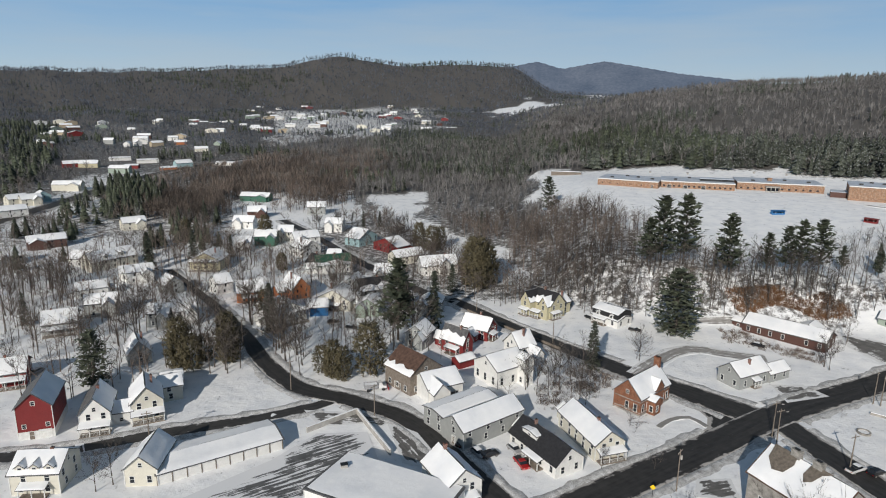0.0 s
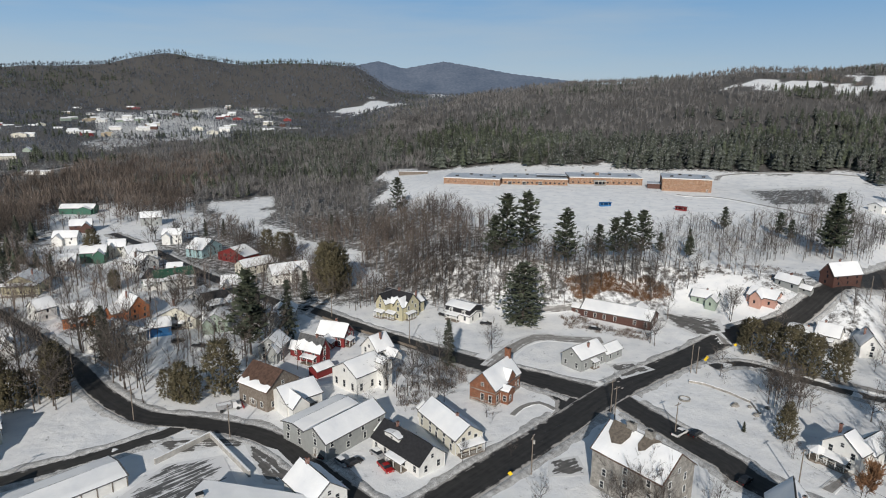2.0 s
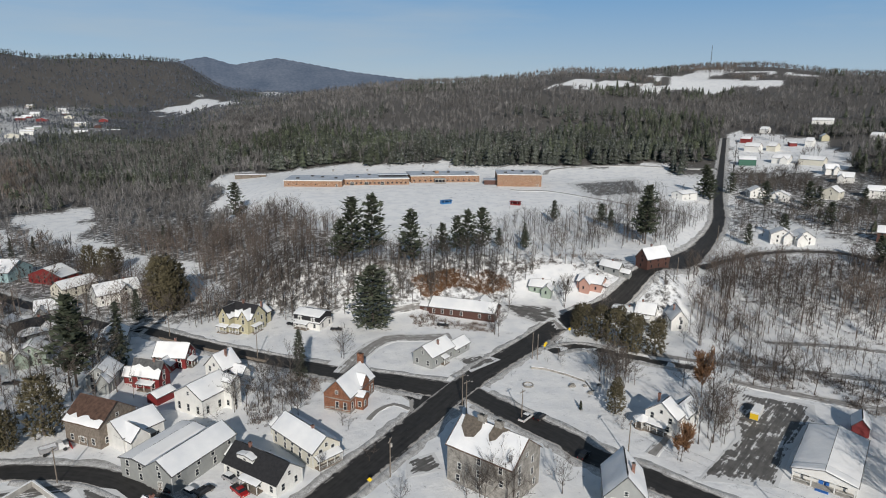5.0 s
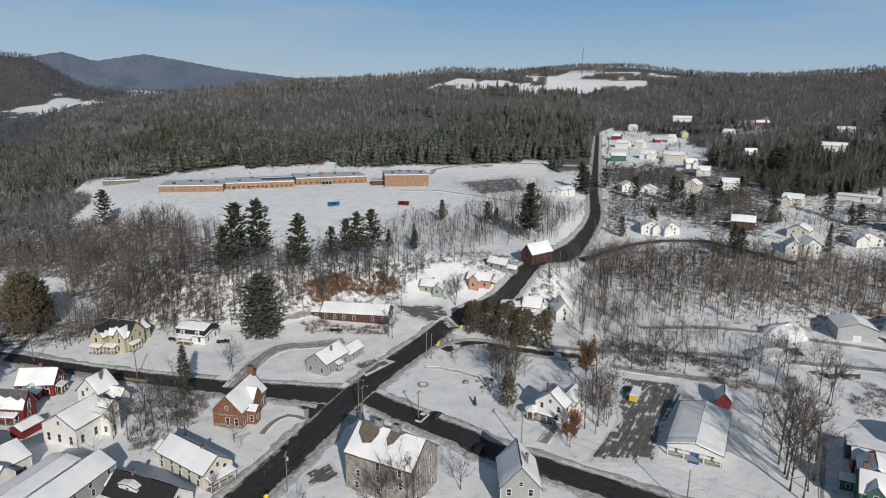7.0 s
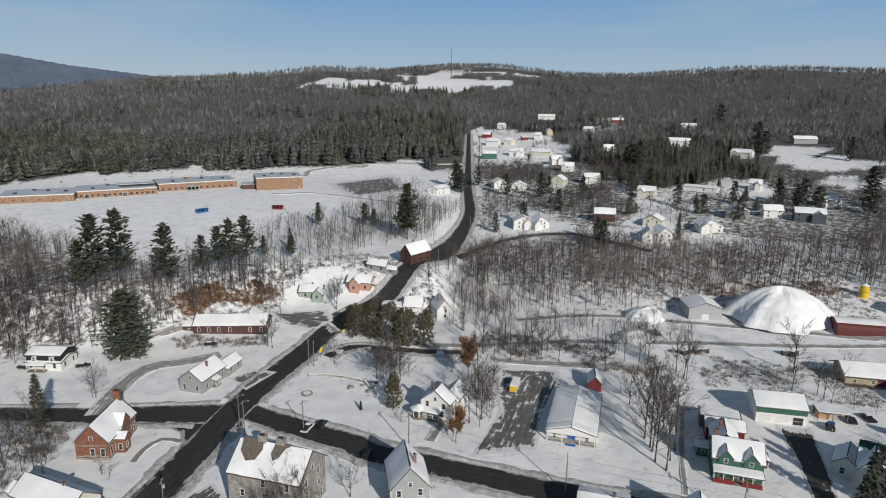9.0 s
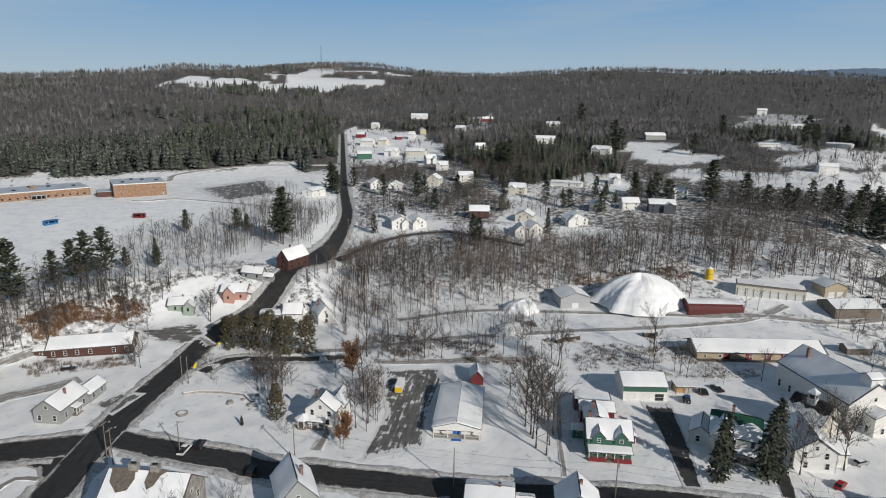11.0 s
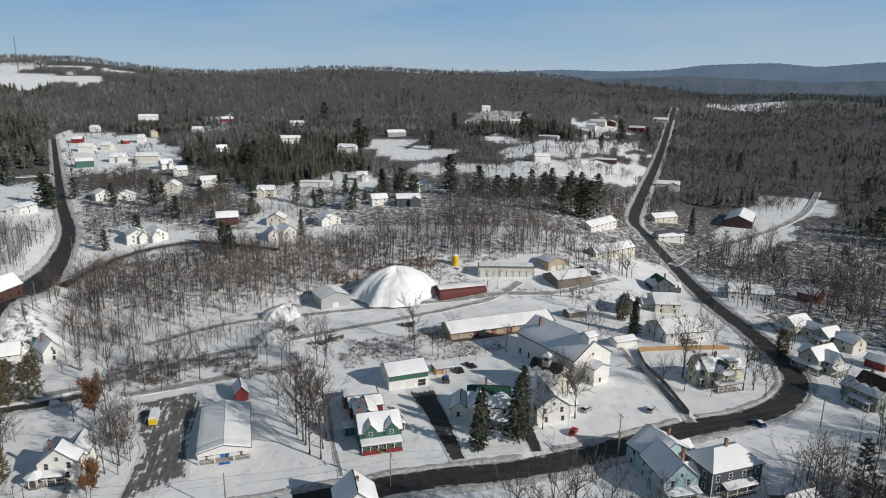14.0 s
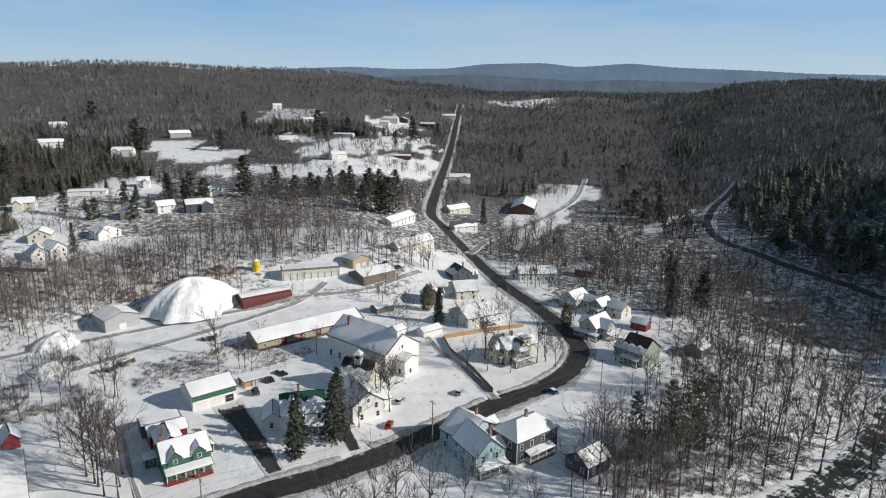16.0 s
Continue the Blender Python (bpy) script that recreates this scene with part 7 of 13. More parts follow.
b = thing('far_house', 'white house with a snowy roof on the wooded hillside', 'house', 906.6, 21.8, -77.9)
block(b, 0, 0, 13.5, 9.2, 5.3, 2.4, 'x', siding('white_clapboard', (0.78, 0.77, 0.74)), shingle_black, floors=2, faces='f', trim=False, win=('tall', 4.5))
b = thing('far_house', 'white house with a snowy roof on the wooded hillside', 'house', 1032.0, 71.1, -74.0)
block(b, 0, 0, 13.5, 7.7, 5.5, 2.5, 'x', siding('white_clapboard', (0.78, 0.77, 0.74)), shingle_grey, floors=2, faces='f', trim=False, win=('tall', 4.5))
b = thing('far_house', 'white house with a snowy roof on the wooded hillside', 'house', 941.0, -83.9, -107.3)
block(b, 0, 0, 14.1, 9.3, 4.9, 2.8, 'x', siding('white_clapboard', (0.78, 0.77, 0.74)), shingle_black, floors=2, faces='f', trim=False, win=('tall', 4.5))
b = thing('house', 'white house with a snowy roof on the wooded hillside', 'house', 504.5, 134.2, -82.5)
block(b, 0, 0, 8.7, 8.0, 4.9, 2.7, 'x', siding('white_clapboard', (0.78, 0.77, 0.74)), shingle_grey, floors=2, faces='frl', trim=False)
block(b, 2.1, -2.4, 3.7, 5.6, 4.2, 2.1, 'y', siding('white_clapboard', (0.78, 0.77, 0.74)), shingle_grey, floors=1, win=None, trim=False)
b = thing('house', 'white house with a snowy roof on the wooded hillside', 'house', 474.8, 80.5, -108.3)
block(b, 0, 0, 7.2, 9.2, 5.1, 3.0, 'x', siding('white_clapboard', (0.78, 0.77, 0.74)), shingle_brown, floors=2, faces='frl', trim=False)
block(b, -1.7, -2.4, 3.0, 6.4, 4.4, 2.4, 'y', siding('white_clapboard', (0.78, 0.77, 0.74)), shingle_brown, floors=1, win=None, trim=False)
b = thing('house', 'cream house with a snowy roof among bare trees', 'house', -317.8, 472.3, 53.3)
block(b, 0, 0, 13.8, 10.1, 5.2, 2.9, 'x', siding('cream_clapboard', (0.66, 0.63, 0.54)), shingle_grey, floors=2, faces='frl', trim=False)
block(b, 3.3, -2.4, 5.8, 7.1, 4.5, 2.3, 'y', siding('cream_clapboard', (0.66, 0.63, 0.54)), shingle_grey, floors=1, win=None, trim=False)
b = thing('house', 'cream house with a snowy roof among bare trees', 'house', -308.5, 473.1, 46.7)
block(b, 0, 0, 13.7, 8.1, 5.1, 3.1, 'x', siding('cream_clapboard', (0.66, 0.63, 0.54)), shingle_grey, floors=2, faces='frl', trim=False)
block(b, 3.3, -2.4, 5.7, 5.7, 4.4, 2.5, 'y', siding('cream_clapboard', (0.66, 0.63, 0.54)), shingle_grey, floors=1, win=None, trim=False)
b = thing('house', 'pale blue house with a snowy roof among bare trees', 'house', -309.3, 488.2, 45.0)
block(b, 0, 0, 10.8, 8.1, 5.3, 3.1, 'y', siding('pale_blue_clapboard', (0.35, 0.50, 0.52)), shingle_grey, floors=2, faces='frl', trim=False)
block(b, -2.6, -2.4, 4.5, 5.7, 4.5, 2.5, 'y', siding('pale_blue_clapboard', (0.35, 0.50, 0.52)), shingle_grey, floors=1, win=None, trim=False)
b = thing('house', 'white house with a snowy roof among bare trees', 'house', -293.3, 425.5, 47.3)
block(b, 0, 0, 21.2, 10.1, 5.2, 2.5, 'x', siding('white_clapboard', (0.78, 0.77, 0.74)), shingle_grey, floors=2, faces='frl', trim=False)
b = thing('house', 'cream house with a snowy roof among bare trees', 'house', -324.4, 544.8, 6.8)
block(b, 0, 0, 24.0, 8.4, 5.4, 2.7, 'x', siding('cream_clapboard', (0.66, 0.63, 0.54)), shingle_black, floors=2, faces='frl', trim=False)
block(b, 5.8, -2.4, 10.1, 5.9, 4.6, 2.2, 'y', siding('cream_clapboard', (0.66, 0.63, 0.54)), shingle_black, floors=1, win=None, trim=False)
b = thing('far_house', 'yellow house with a snowy roof in the distant town', 'house', -394.7, 708.4, 12.6)
block(b, 0, 0, 19.6, 10.4, 4.5, 3.3, 'x', siding('yellow_clapboard', (0.47, 0.43, 0.29)), shingle_grey, floors=2, faces='f', trim=False, win=('tall', 4.5))
b = thing('far_house', 'red house with a snowy roof in the distant town', 'house', -409.8, 706.3, 39.3)
block(b, 0, 0, 19.8, 7.7, 4.6, 2.9, 'x', siding('red_clapboard', (0.20, 0.02, 0.02)), shingle_black, floors=2, faces='f', trim=False, win=('tall', 4.5))
b = thing('store', 'white roadside store with a snowy roof in the distant town', 'store', -395.2, 781.9, 32.0)
block(b, 0, 0, 24.0, 9.5, 3.0, 1.0, 'x', siding('white_clapboard', (0.78, 0.77, 0.74)), shingle_grey, floors=1, faces='f', trim=False, win=('tall', 4.5))
b = thing('store', 'white roadside store with a snowy roof in the distant town', 'store', -353.3, 763.8, 27.6)
block(b, 0, 0, 23.5, 9.9, 3.0, 1.0, 'x', siding('white_clapboard', (0.78, 0.77, 0.74)), shingle_grey, floors=1, faces='f', trim=False, win=('tall', 4.5))
b = thing('shed', 'red shed with a snowy roof in the distant town', 'shed', -347.4, 709.2, 12.5)
block(b, 0, 0, 14.7, 9.8, 3.0, 1.0, 'x', siding('red_clapboard', (0.20, 0.02, 0.02)), shingle_grey, floors=1, faces='f', trim=False, win=('tall', 4.5))
b = thing('store', 'orange roadside store with a snowy roof in the distant town', 'store', -298.3, 693.7, 34.2)
block(b, 0, 0, 16.9, 7.6, 3.0, 1.0, 'x', siding('orange_clapboard', (0.42, 0.14, 0.05)), shingle_grey, floors=1, faces='f', trim=False, win=('tall', 4.5))
b = thing('far_house', 'pale blue house with a snowy roof in the distant town', 'house', -291.9, 721.0, 45.9)
block(b, 0, 0, 18.8, 9.8, 5.2, 3.3, 'x', siding('pale_blue_clapboard', (0.35, 0.50, 0.52)), shingle_black, floors=2, faces='f', trim=False, win=('tall', 4.5))
b = thing('store', 'white roadside store with a snowy roof in the distant town', 'store', -256.2, 747.8, -7.6)
block(b, 0, 0, 24.0, 8.2, 3.0, 1.0, 'x', siding('white_clapboard', (0.78, 0.77, 0.74)), shingle_grey, floors=1, faces='f', trim=False, win=('tall', 4.5))
b = thing('far_house', 'sage-green house with a snowy roof in the distant town', 'house', -339.1, 664.6, 3.1)
block(b, 0, 0, 20.8, 8.8, 5.2, 2.7, 'x', siding('sage_clapboard', (0.30, 0.36, 0.30)), shingle_grey, floors=2, faces='f', trim=False, win=('tall', 4.5))
b = thing('far_house', 'orange house with a snowy roof in the distant town', 'house', -402.0, 982.7, 19.9)
block(b, 0, 0, 17.8, 10.5, 5.1, 3.0, 'x', siding('orange_clapboard', (0.42, 0.14, 0.05)), shingle_brown, floors=2, faces='f', trim=False, win=('tall', 4.5))
b = thing('far_house', 'cream house with a snowy roof in the distant town', 'house', -335.5, 889.0, 20.4)
block(b, 0, 0, 17.7, 8.5, 5.2, 2.8, 'x', siding('cream_clapboard', (0.66, 0.63, 0.54)), shingle_grey, floors=2, faces='f', trim=False, win=('tall', 4.5))
b = thing('house', 'dark brown house with a snowy roof among bare trees', 'house', -218.5, 343.0, 36.6)
block(b, 0, 0, 18.9, 8.9, 4.6, 2.5, 'x', siding('brown_clapboard', (0.09, 0.04, 0.03)), shingle_grey, floors=2, faces='frl', trim=False)
block(b, -4.5, -2.4, 7.9, 6.2, 3.9, 2.0, 'y', siding('brown_clapboard', (0.09, 0.04, 0.03)), shingle_grey, floors=1, win=None, trim=False)
b = thing('house', 'cream house with a snowy roof among bare trees', 'house', -193.9, 393.6, 39.9)
block(b, 0, 0, 13.9, 8.8, 4.9, 2.8, 'x', siding('cream_clapboard', (0.66, 0.63, 0.54)), shingle_grey, floors=2, faces='frl', trim=False)
block(b, 3.3, -2.4, 5.8, 6.2, 4.2, 2.3, 'y', siding('cream_clapboard', (0.66, 0.63, 0.54)), shingle_grey, floors=1, win=None, trim=False)
b = thing('barn', 'green barn with a snowy roof among bare trees', 'barn', -150.9, 503.4, -7.6)
block(b, 0, 0, 24.0, 8.9, 4.3, 2.4, 'x', siding('green_clapboard', (0.04, 0.13, 0.09)), shingle_grey, floors=2, faces='frl', trim=False)
block(b, 5.8, -2.4, 10.1, 6.2, 3.7, 1.9, 'y', siding('green_clapboard', (0.04, 0.13, 0.09)), shingle_grey, floors=1, win=None, trim=False)
b = thing('house', 'white house with a snowy roof among bare trees', 'house', -128.5, 401.2, -3.6)
block(b, 0, 0, 13.3, 7.7, 4.6, 3.2, 'x', siding('white_clapboard', (0.78, 0.77, 0.74)), shingle_grey, floors=2, faces='frl', trim=False)
block(b, -3.2, -2.4, 5.6, 5.4, 3.9, 2.6, 'y', siding('white_clapboard', (0.78, 0.77, 0.74)), shingle_grey, floors=1, win=None, trim=False)
b = thing('house', 'dark brown house with a snowy roof among bare trees', 'house', -129.7, 436.9, 10.8)
block(b, 0, 0, 12.7, 8.8, 4.5, 3.2, 'x', siding('brown_clapboard', (0.09, 0.04, 0.03)), shingle_grey, floors=2, faces='frl', trim=False)
block(b, 3.1, -2.4, 5.3, 6.2, 3.9, 2.5, 'y', siding('brown_clapboard', (0.09, 0.04, 0.03)), shingle_grey, floors=1, win=None, trim=False)
b = thing('house', 'green house with a snowy roof among bare trees', 'house', -101.7, 356.2, 5.6)
block(b, 0, 0, 12.4, 9.4, 5.4, 2.9, 'x', siding('green_clapboard', (0.04, 0.13, 0.09)), shingle_grey, floors=2, faces='frl', trim=False)
block(b, 3.0, -2.4, 5.2, 6.6, 4.6, 2.3, 'y', siding('green_clapboard', (0.04, 0.13, 0.09)), shingle_grey, floors=1, win=None, trim=False)
b = thing('house', 'cream house with a snowy roof among bare trees', 'house', -93.3, 368.1, 4.8)
block(b, 0, 0, 9.2, 8.1, 5.4, 3.3, 'x', siding('cream_clapboard', (0.66, 0.63, 0.54)), shingle_black, floors=2, faces='frl', trim=False)
block(b, -2.2, -2.4, 3.9, 5.7, 4.7, 2.6, 'y', siding('cream_clapboard', (0.66, 0.63, 0.54)), shingle_black, floors=1, win=None, trim=False)
b = thing('house', 'white house with a snowy roof among bare trees', 'house', -77.1, 354.8, 29.9)
block(b, 0, 0, 14.9, 10.3, 5.3, 2.9, 'x', siding('white_clapboard', (0.78, 0.77, 0.74)), shingle_grey, floors=2, faces='frl', trim=False)
block(b, -3.6, -2.4, 6.2, 7.2, 4.6, 2.3, 'y', siding('white_clapboard', (0.78, 0.77, 0.74)), shingle_grey, floors=1, win=None, trim=False)
b = thing('house', 'white house with a snowy roof among bare trees', 'house', -110.5, 342.5, 8.6)
block(b, 0, 0, 8.7, 9.6, 5.0, 2.4, 'x', siding('white_clapboard', (0.78, 0.77, 0.74)), shingle_brown, floors=2, faces='frl', trim=False)
block(b, 2.1, -2.4, 3.7, 6.7, 4.3, 1.9, 'y', siding('white_clapboard', (0.78, 0.77, 0.74)), shingle_brown, floors=1, win=None, trim=False)
b = thing('house', 'grey house with a snowy roof among bare trees', 'house', -91.3, 452.1, 9.0)
block(b, 0, 0, 12.9, 8.3, 5.5, 3.2, 'x', siding('grey_clapboard', (0.33, 0.34, 0.33)), shingle_grey, floors=2, faces='frl', trim=False)
b = thing('house', 'white house with a snowy roof among bare trees', 'house', -69.3, 394.5, -6.4)
block(b, 0, 0, 11.2, 8.3, 5.5, 2.8, 'x', siding('white_clapboard', (0.78, 0.77, 0.74)), shingle_grey, floors=2, faces='frl', trim=False)
block(b, -2.7, -2.4, 4.7, 5.8, 4.7, 2.2, 'y', siding('white_clapboard', (0.78, 0.77, 0.74)), shingle_grey, floors=1, win=None, trim=False)
b = thing('house', 'white house with a snowy roof among bare trees', 'house', -138.6, 281.8, 32.0)
block(b, 0, 0, 11.7, 8.5, 5.1, 2.5, 'x', siding('white_clapboard', (0.78, 0.77, 0.74)), shingle_black, floors=2, faces='frl', trim=False)
block(b, 2.8, -2.4, 4.9, 5.9, 4.4, 2.0, 'y', siding('white_clapboard', (0.78, 0.77, 0.74)), shingle_black, floors=1, win=None, trim=False)
b = thing('house', 'grey house with a snowy roof among bare trees', 'house', -116.3, 265.6, 44.2)
block(b, 0, 0, 8.1, 8.4, 4.5, 3.1, 'y', siding('grey_clapboard', (0.33, 0.34, 0.33)), shingle_brown, floors=2, faces='frl', trim=False)
b = thing('house', 'grey house with a snowy roof among bare trees', 'house', -132.8, 235.9, 21.4)
block(b, 0, 0, 11.6, 8.0, 5.3, 2.8, 'x', siding('grey_clapboard', (0.33, 0.34, 0.33)), shingle_black, floors=2, faces='frl', trim=False)
block(b, 2.8, -2.4, 4.9, 5.6, 4.5, 2.3, 'y', siding('grey_clapboard', (0.33, 0.34, 0.33)), shingle_black, floors=1, win=None, trim=False)
b = thing('house', 'grey house with a snowy roof among bare trees', 'house', -215.5, 307.6, 59.7)
block(b, 0, 0, 14.0, 9.2, 4.2, 3.1, 'x', siding('grey_clapboard', (0.33, 0.34, 0.33)), shingle_brown, floors=2, faces='frl', trim=False)
block(b, -3.4, -2.4, 5.9, 6.4, 3.6, 2.5, 'y', siding('grey_clapboard', (0.33, 0.34, 0.33)), shingle_brown, floors=1, win=None, trim=False)
b = thing('house', 'grey house with a snowy roof among bare trees', 'house', -105.7, 224.4, 7.8)
block(b, 0, 0, 7.9, 8.5, 5.5, 2.4, 'x', siding('grey_clapboard', (0.33, 0.34, 0.33)), shingle_grey, floors=2, faces='frl', trim=False)
block(b, 1.9, -2.4, 3.3, 6.0, 4.8, 1.9, 'y', siding('grey_clapboard', (0.33, 0.34, 0.33)), shingle_grey, floors=1, win=None, trim=False)
b = thing('house', 'white house with a snowy roof among bare trees', 'house', -96.5, 227.7, 28.3)
block(b, 0, 0, 8.3, 10.4, 5.6, 3.1, 'x', siding('white_clapboard', (0.78, 0.77, 0.74)), shingle_grey, floors=2, faces='frl', trim=False)
block(b, 2.0, -2.4, 3.5, 7.3, 4.8, 2.5, 'y', siding('white_clapboard', (0.78, 0.77, 0.74)), shingle_grey, floors=1, win=None, trim=False)
b = thing('house', 'white house with a snowy roof among bare trees', 'house', -94.5, 266.4, 43.4)
block(b, 0, 0, 7.0, 8.5, 4.9, 3.1, 'x', siding('white_clapboard', (0.78, 0.77, 0.74)), shingle_grey, floors=2, faces='frl', trim=False)
b = thing('house', 'grey house with a snowy roof among bare trees', 'house', -27.2, 286.3, -2.0)
block(b, 0, 0, 9.6, 10.2, 4.5, 3.0, 'x', siding('grey_clapboard', (0.33, 0.34, 0.33)), shingle_grey, floors=2, faces='frl', trim=False)
block(b, -2.3, -2.4, 4.0, 7.1, 3.9, 2.4, 'y', siding('grey_clapboard', (0.33, 0.34, 0.33)), shingle_grey, floors=1, win=None, trim=False)
b = thing('house', 'white house with a snowy roof among bare trees', 'house', -55.9, 315.4, -0.6)
block(b, 0, 0, 7.0, 10.3, 4.3, 3.0, 'x', siding('white_clapboard', (0.78, 0.77, 0.74)), shingle_black, floors=2, faces='frl', trim=False)
b = thing('house', 'grey house with a snowy roof among bare trees', 'house', -5.1, 241.6, -8.7)
block(b, 0, 0, 9.0, 10.3, 4.7, 2.9, 'y', siding('grey_clapboard', (0.33, 0.34, 0.33)), shingle_black, floors=2, faces='frl', trim=False)
block(b, -2.2, -2.4, 3.8, 7.2, 4.1, 2.3, 'y', siding('grey_clapboard', (0.33, 0.34, 0.33)), shingle_black, floors=1, win=None, trim=False)
b = thing('house', 'grey house with a snowy roof among bare trees', 'house', -9.2, 208.2, -21.2)
block(b, 0, 0, 7.8, 8.6, 4.7, 3.2, 'y', siding('grey_clapboard', (0.33, 0.34, 0.33)), shingle_grey, floors=2, faces='frl', trim=False)
block(b, 1.9, -2.4, 3.3, 6.0, 4.0, 2.5, 'y', siding('grey_clapboard', (0.33, 0.34, 0.33)), shingle_grey, floors=1, win=None, trim=False)
b = thing('house', 'white house with a snowy roof among bare trees', 'house', -40.5, 268.5, -13.7)
block(b, 0, 0, 7.0, 10.0, 4.7, 2.6, 'y', siding('white_clapboard', (0.78, 0.77, 0.74)), shingle_black, floors=2, faces='frl', trim=False)
b = thing('house', 'sage-green house with a snowy roof among bare trees', 'house', -29.6, 239.4, -7.8)
block(b, 0, 0, 9.0, 8.2, 4.4, 2.7, 'y', siding('sage_clapboard', (0.30, 0.36, 0.30)), shingle_black, floors=2, faces='frl', trim=False)
block(b, -2.2, -2.4, 3.8, 5.7, 3.8, 2.2, 'y', siding('sage_clapboard', (0.30, 0.36, 0.30)), shingle_black, floors=1, win=None, trim=False)
b = thing('far_house', 'white house with a snowy roof in the distant town', 'house', -605.7, 1250.9, 14.4)
block(b, 0, 0, 14.0, 10.2, 4.7, 2.5, 'x', siding('white_clapboard', (0.78, 0.77, 0.74)), shingle_black, floors=2, faces='f', trim=False, win=None)
b = thing('far_house', 'white house with a snowy roof in the distant town', 'house', -463.7, 978.0, 51.3)
block(b, 0, 0, 10.1, 7.9, 4.2, 3.3, 'y', siding('white_clapboard', (0.78, 0.77, 0.74)), shingle_black, floors=2, faces='f', trim=False, win=('tall', 4.5))
b = thing('far_house', 'tan house with a snowy roof in the distant town', 'house', -287.9, 1528.0, 31.6)
block(b, 0, 0, 21.5, 8.2, 5.1, 3.3, 'x', siding('tan_clapboard', (0.45, 0.37, 0.26)), shingle_grey, floors=2, faces='f', trim=False, win=None)
b = thing('far_house', 'white house with a snowy roof in the distant town', 'house', -604.6, 2370.1, -10.7)
block(b, 0, 0, 24.0, 10.4, 4.6, 2.5, 'y', siding('white_clapboard', (0.78, 0.77, 0.74)), shingle_grey, floors=2, faces='f', trim=False, win=None)
b = thing('far_house', 'dark brown house with a snowy roof in the distant town', 'house', -278.8, 1491.2, -4.7)
block(b, 0, 0, 14.6, 9.8, 5.4, 3.2, 'x', siding('brown_clapboard', (0.09, 0.04, 0.03)), shingle_grey, floors=2, faces='f', trim=False, win=None)
b = thing('far_house', 'white house with a snowy roof in the distant town', 'house', -448.1, 1064.8, 12.9)
block(b, 0, 0, 15.6, 8.6, 5.3, 2.4, 'x', siding('white_clapboard', (0.78, 0.77, 0.74)), shingle_grey, floors=2, faces='f', trim=False, win=None)
b = thing('far_house', 'white house with a snowy roof in the distant town', 'house', -441.5, 1272.1, -2.6)
block(b, 0, 0, 16.8, 9.5, 5.1, 2.4, 'x', siding('white_clapboard', (0.78, 0.77, 0.74)), shingle_grey, floors=2, faces='f', trim=False, win=None)
b = thing('far_house', 'tan house with a snowy roof in the distant town', 'house', -206.6, 2520.1, 20.1)
block(b, 0, 0, 24.0, 8.4, 5.1, 3.1, 'x', siding('tan_clapboard', (0.45, 0.37, 0.26)), shingle_brown, floors=2, faces='f', trim=False, win=None)
b = thing('far_house', 'white house with a snowy roof in the distant town', 'house', -543.3, 2051.4, 41.5)
block(b, 0, 0, 24.0, 9.7, 5.1, 2.9, 'y', siding('white_clapboard', (0.78, 0.77, 0.74)), shingle_brown, floors=2, faces='f', trim=False, win=None)
b = thing('far_house', 'grey house with a snowy roof in the distant town', 'house', -444.6, 1436.2, 26.8)
block(b, 0, 0, 16.2, 8.2, 4.9, 3.0, 'x', siding('grey_clapboard', (0.33, 0.34, 0.33)), shingle_black, floors=2, faces='f', trim=False, win=None)
b = thing('far_house', 'white house with a snowy roof in the distant town', 'house', -877.1, 1410.3, 49.9)
block(b, 0, 0, 24.0, 7.7, 5.0, 3.0, 'y', siding('white_clapboard', (0.78, 0.77, 0.74)), shingle_grey, floors=2, faces='f', trim=False, win=None)
b = thing('far_house', 'tan house with a snowy roof in the distant town', 'house', -687.9, 1145.2, 7.6)
block(b, 0, 0, 24.0, 9.4, 4.3, 3.1, 'x', siding('tan_clapboard', (0.45, 0.37, 0.26)), shingle_grey, floors=2, faces='f', trim=False, win=None)
b = thing('far_house', 'cream house with a snowy roof in the distant town', 'house', -289.8, 1590.5, 34.6)
block(b, 0, 0, 15.4, 7.9, 5.5, 3.0, 'x', siding('cream_clapboard', (0.66, 0.63, 0.54)), shingle_black, floors=2, faces='f', trim=False, win=None)
b = thing('far_house', 'dark brown house with a snowy roof in the distant town', 'house', -12.2, 1568.3, 6.0)
block(b, 0, 0, 13.9, 7.7, 5.0, 2.6, 'y', siding('brown_clapboard', (0.09, 0.04, 0.03)), shingle_black, floors=2, faces='f', trim=False, win=None)
b = thing('far_house', 'white house with a snowy roof in the distant town', 'house', -129.0, 1425.9, -13.3)
block(b, 0, 0, 24.0, 10.5, 5.2, 2.6, 'x', siding('white_clapboard', (0.78, 0.77, 0.74)), shingle_grey, floors=2, faces='f', trim=False, win=None)
b = thing('far_house', 'cream house with a snowy roof in the distant town', 'house', -455.5, 1264.6, 3.3)
block(b, 0, 0, 24.0, 8.9, 5.3, 2.4, 'y', siding('cream_clapboard', (0.66, 0.63, 0.54)), shingle_black, floors=2, faces='f', trim=False, win=None)
b = thing('far_house', 'white house with a snowy roof in the distant town', 'house', -496.4, 1049.8, 2.4)
block(b, 0, 0, 21.6, 9.0, 4.8, 2.4, 'x', siding('white_clapboard', (0.78, 0.77, 0.74)), shingle_grey, floors=2, faces='f', trim=False, win=None)
b = thing('far_house', 'grey house with a snowy roof in the distant town', 'house', -372.0, 1350.1, 9.0)
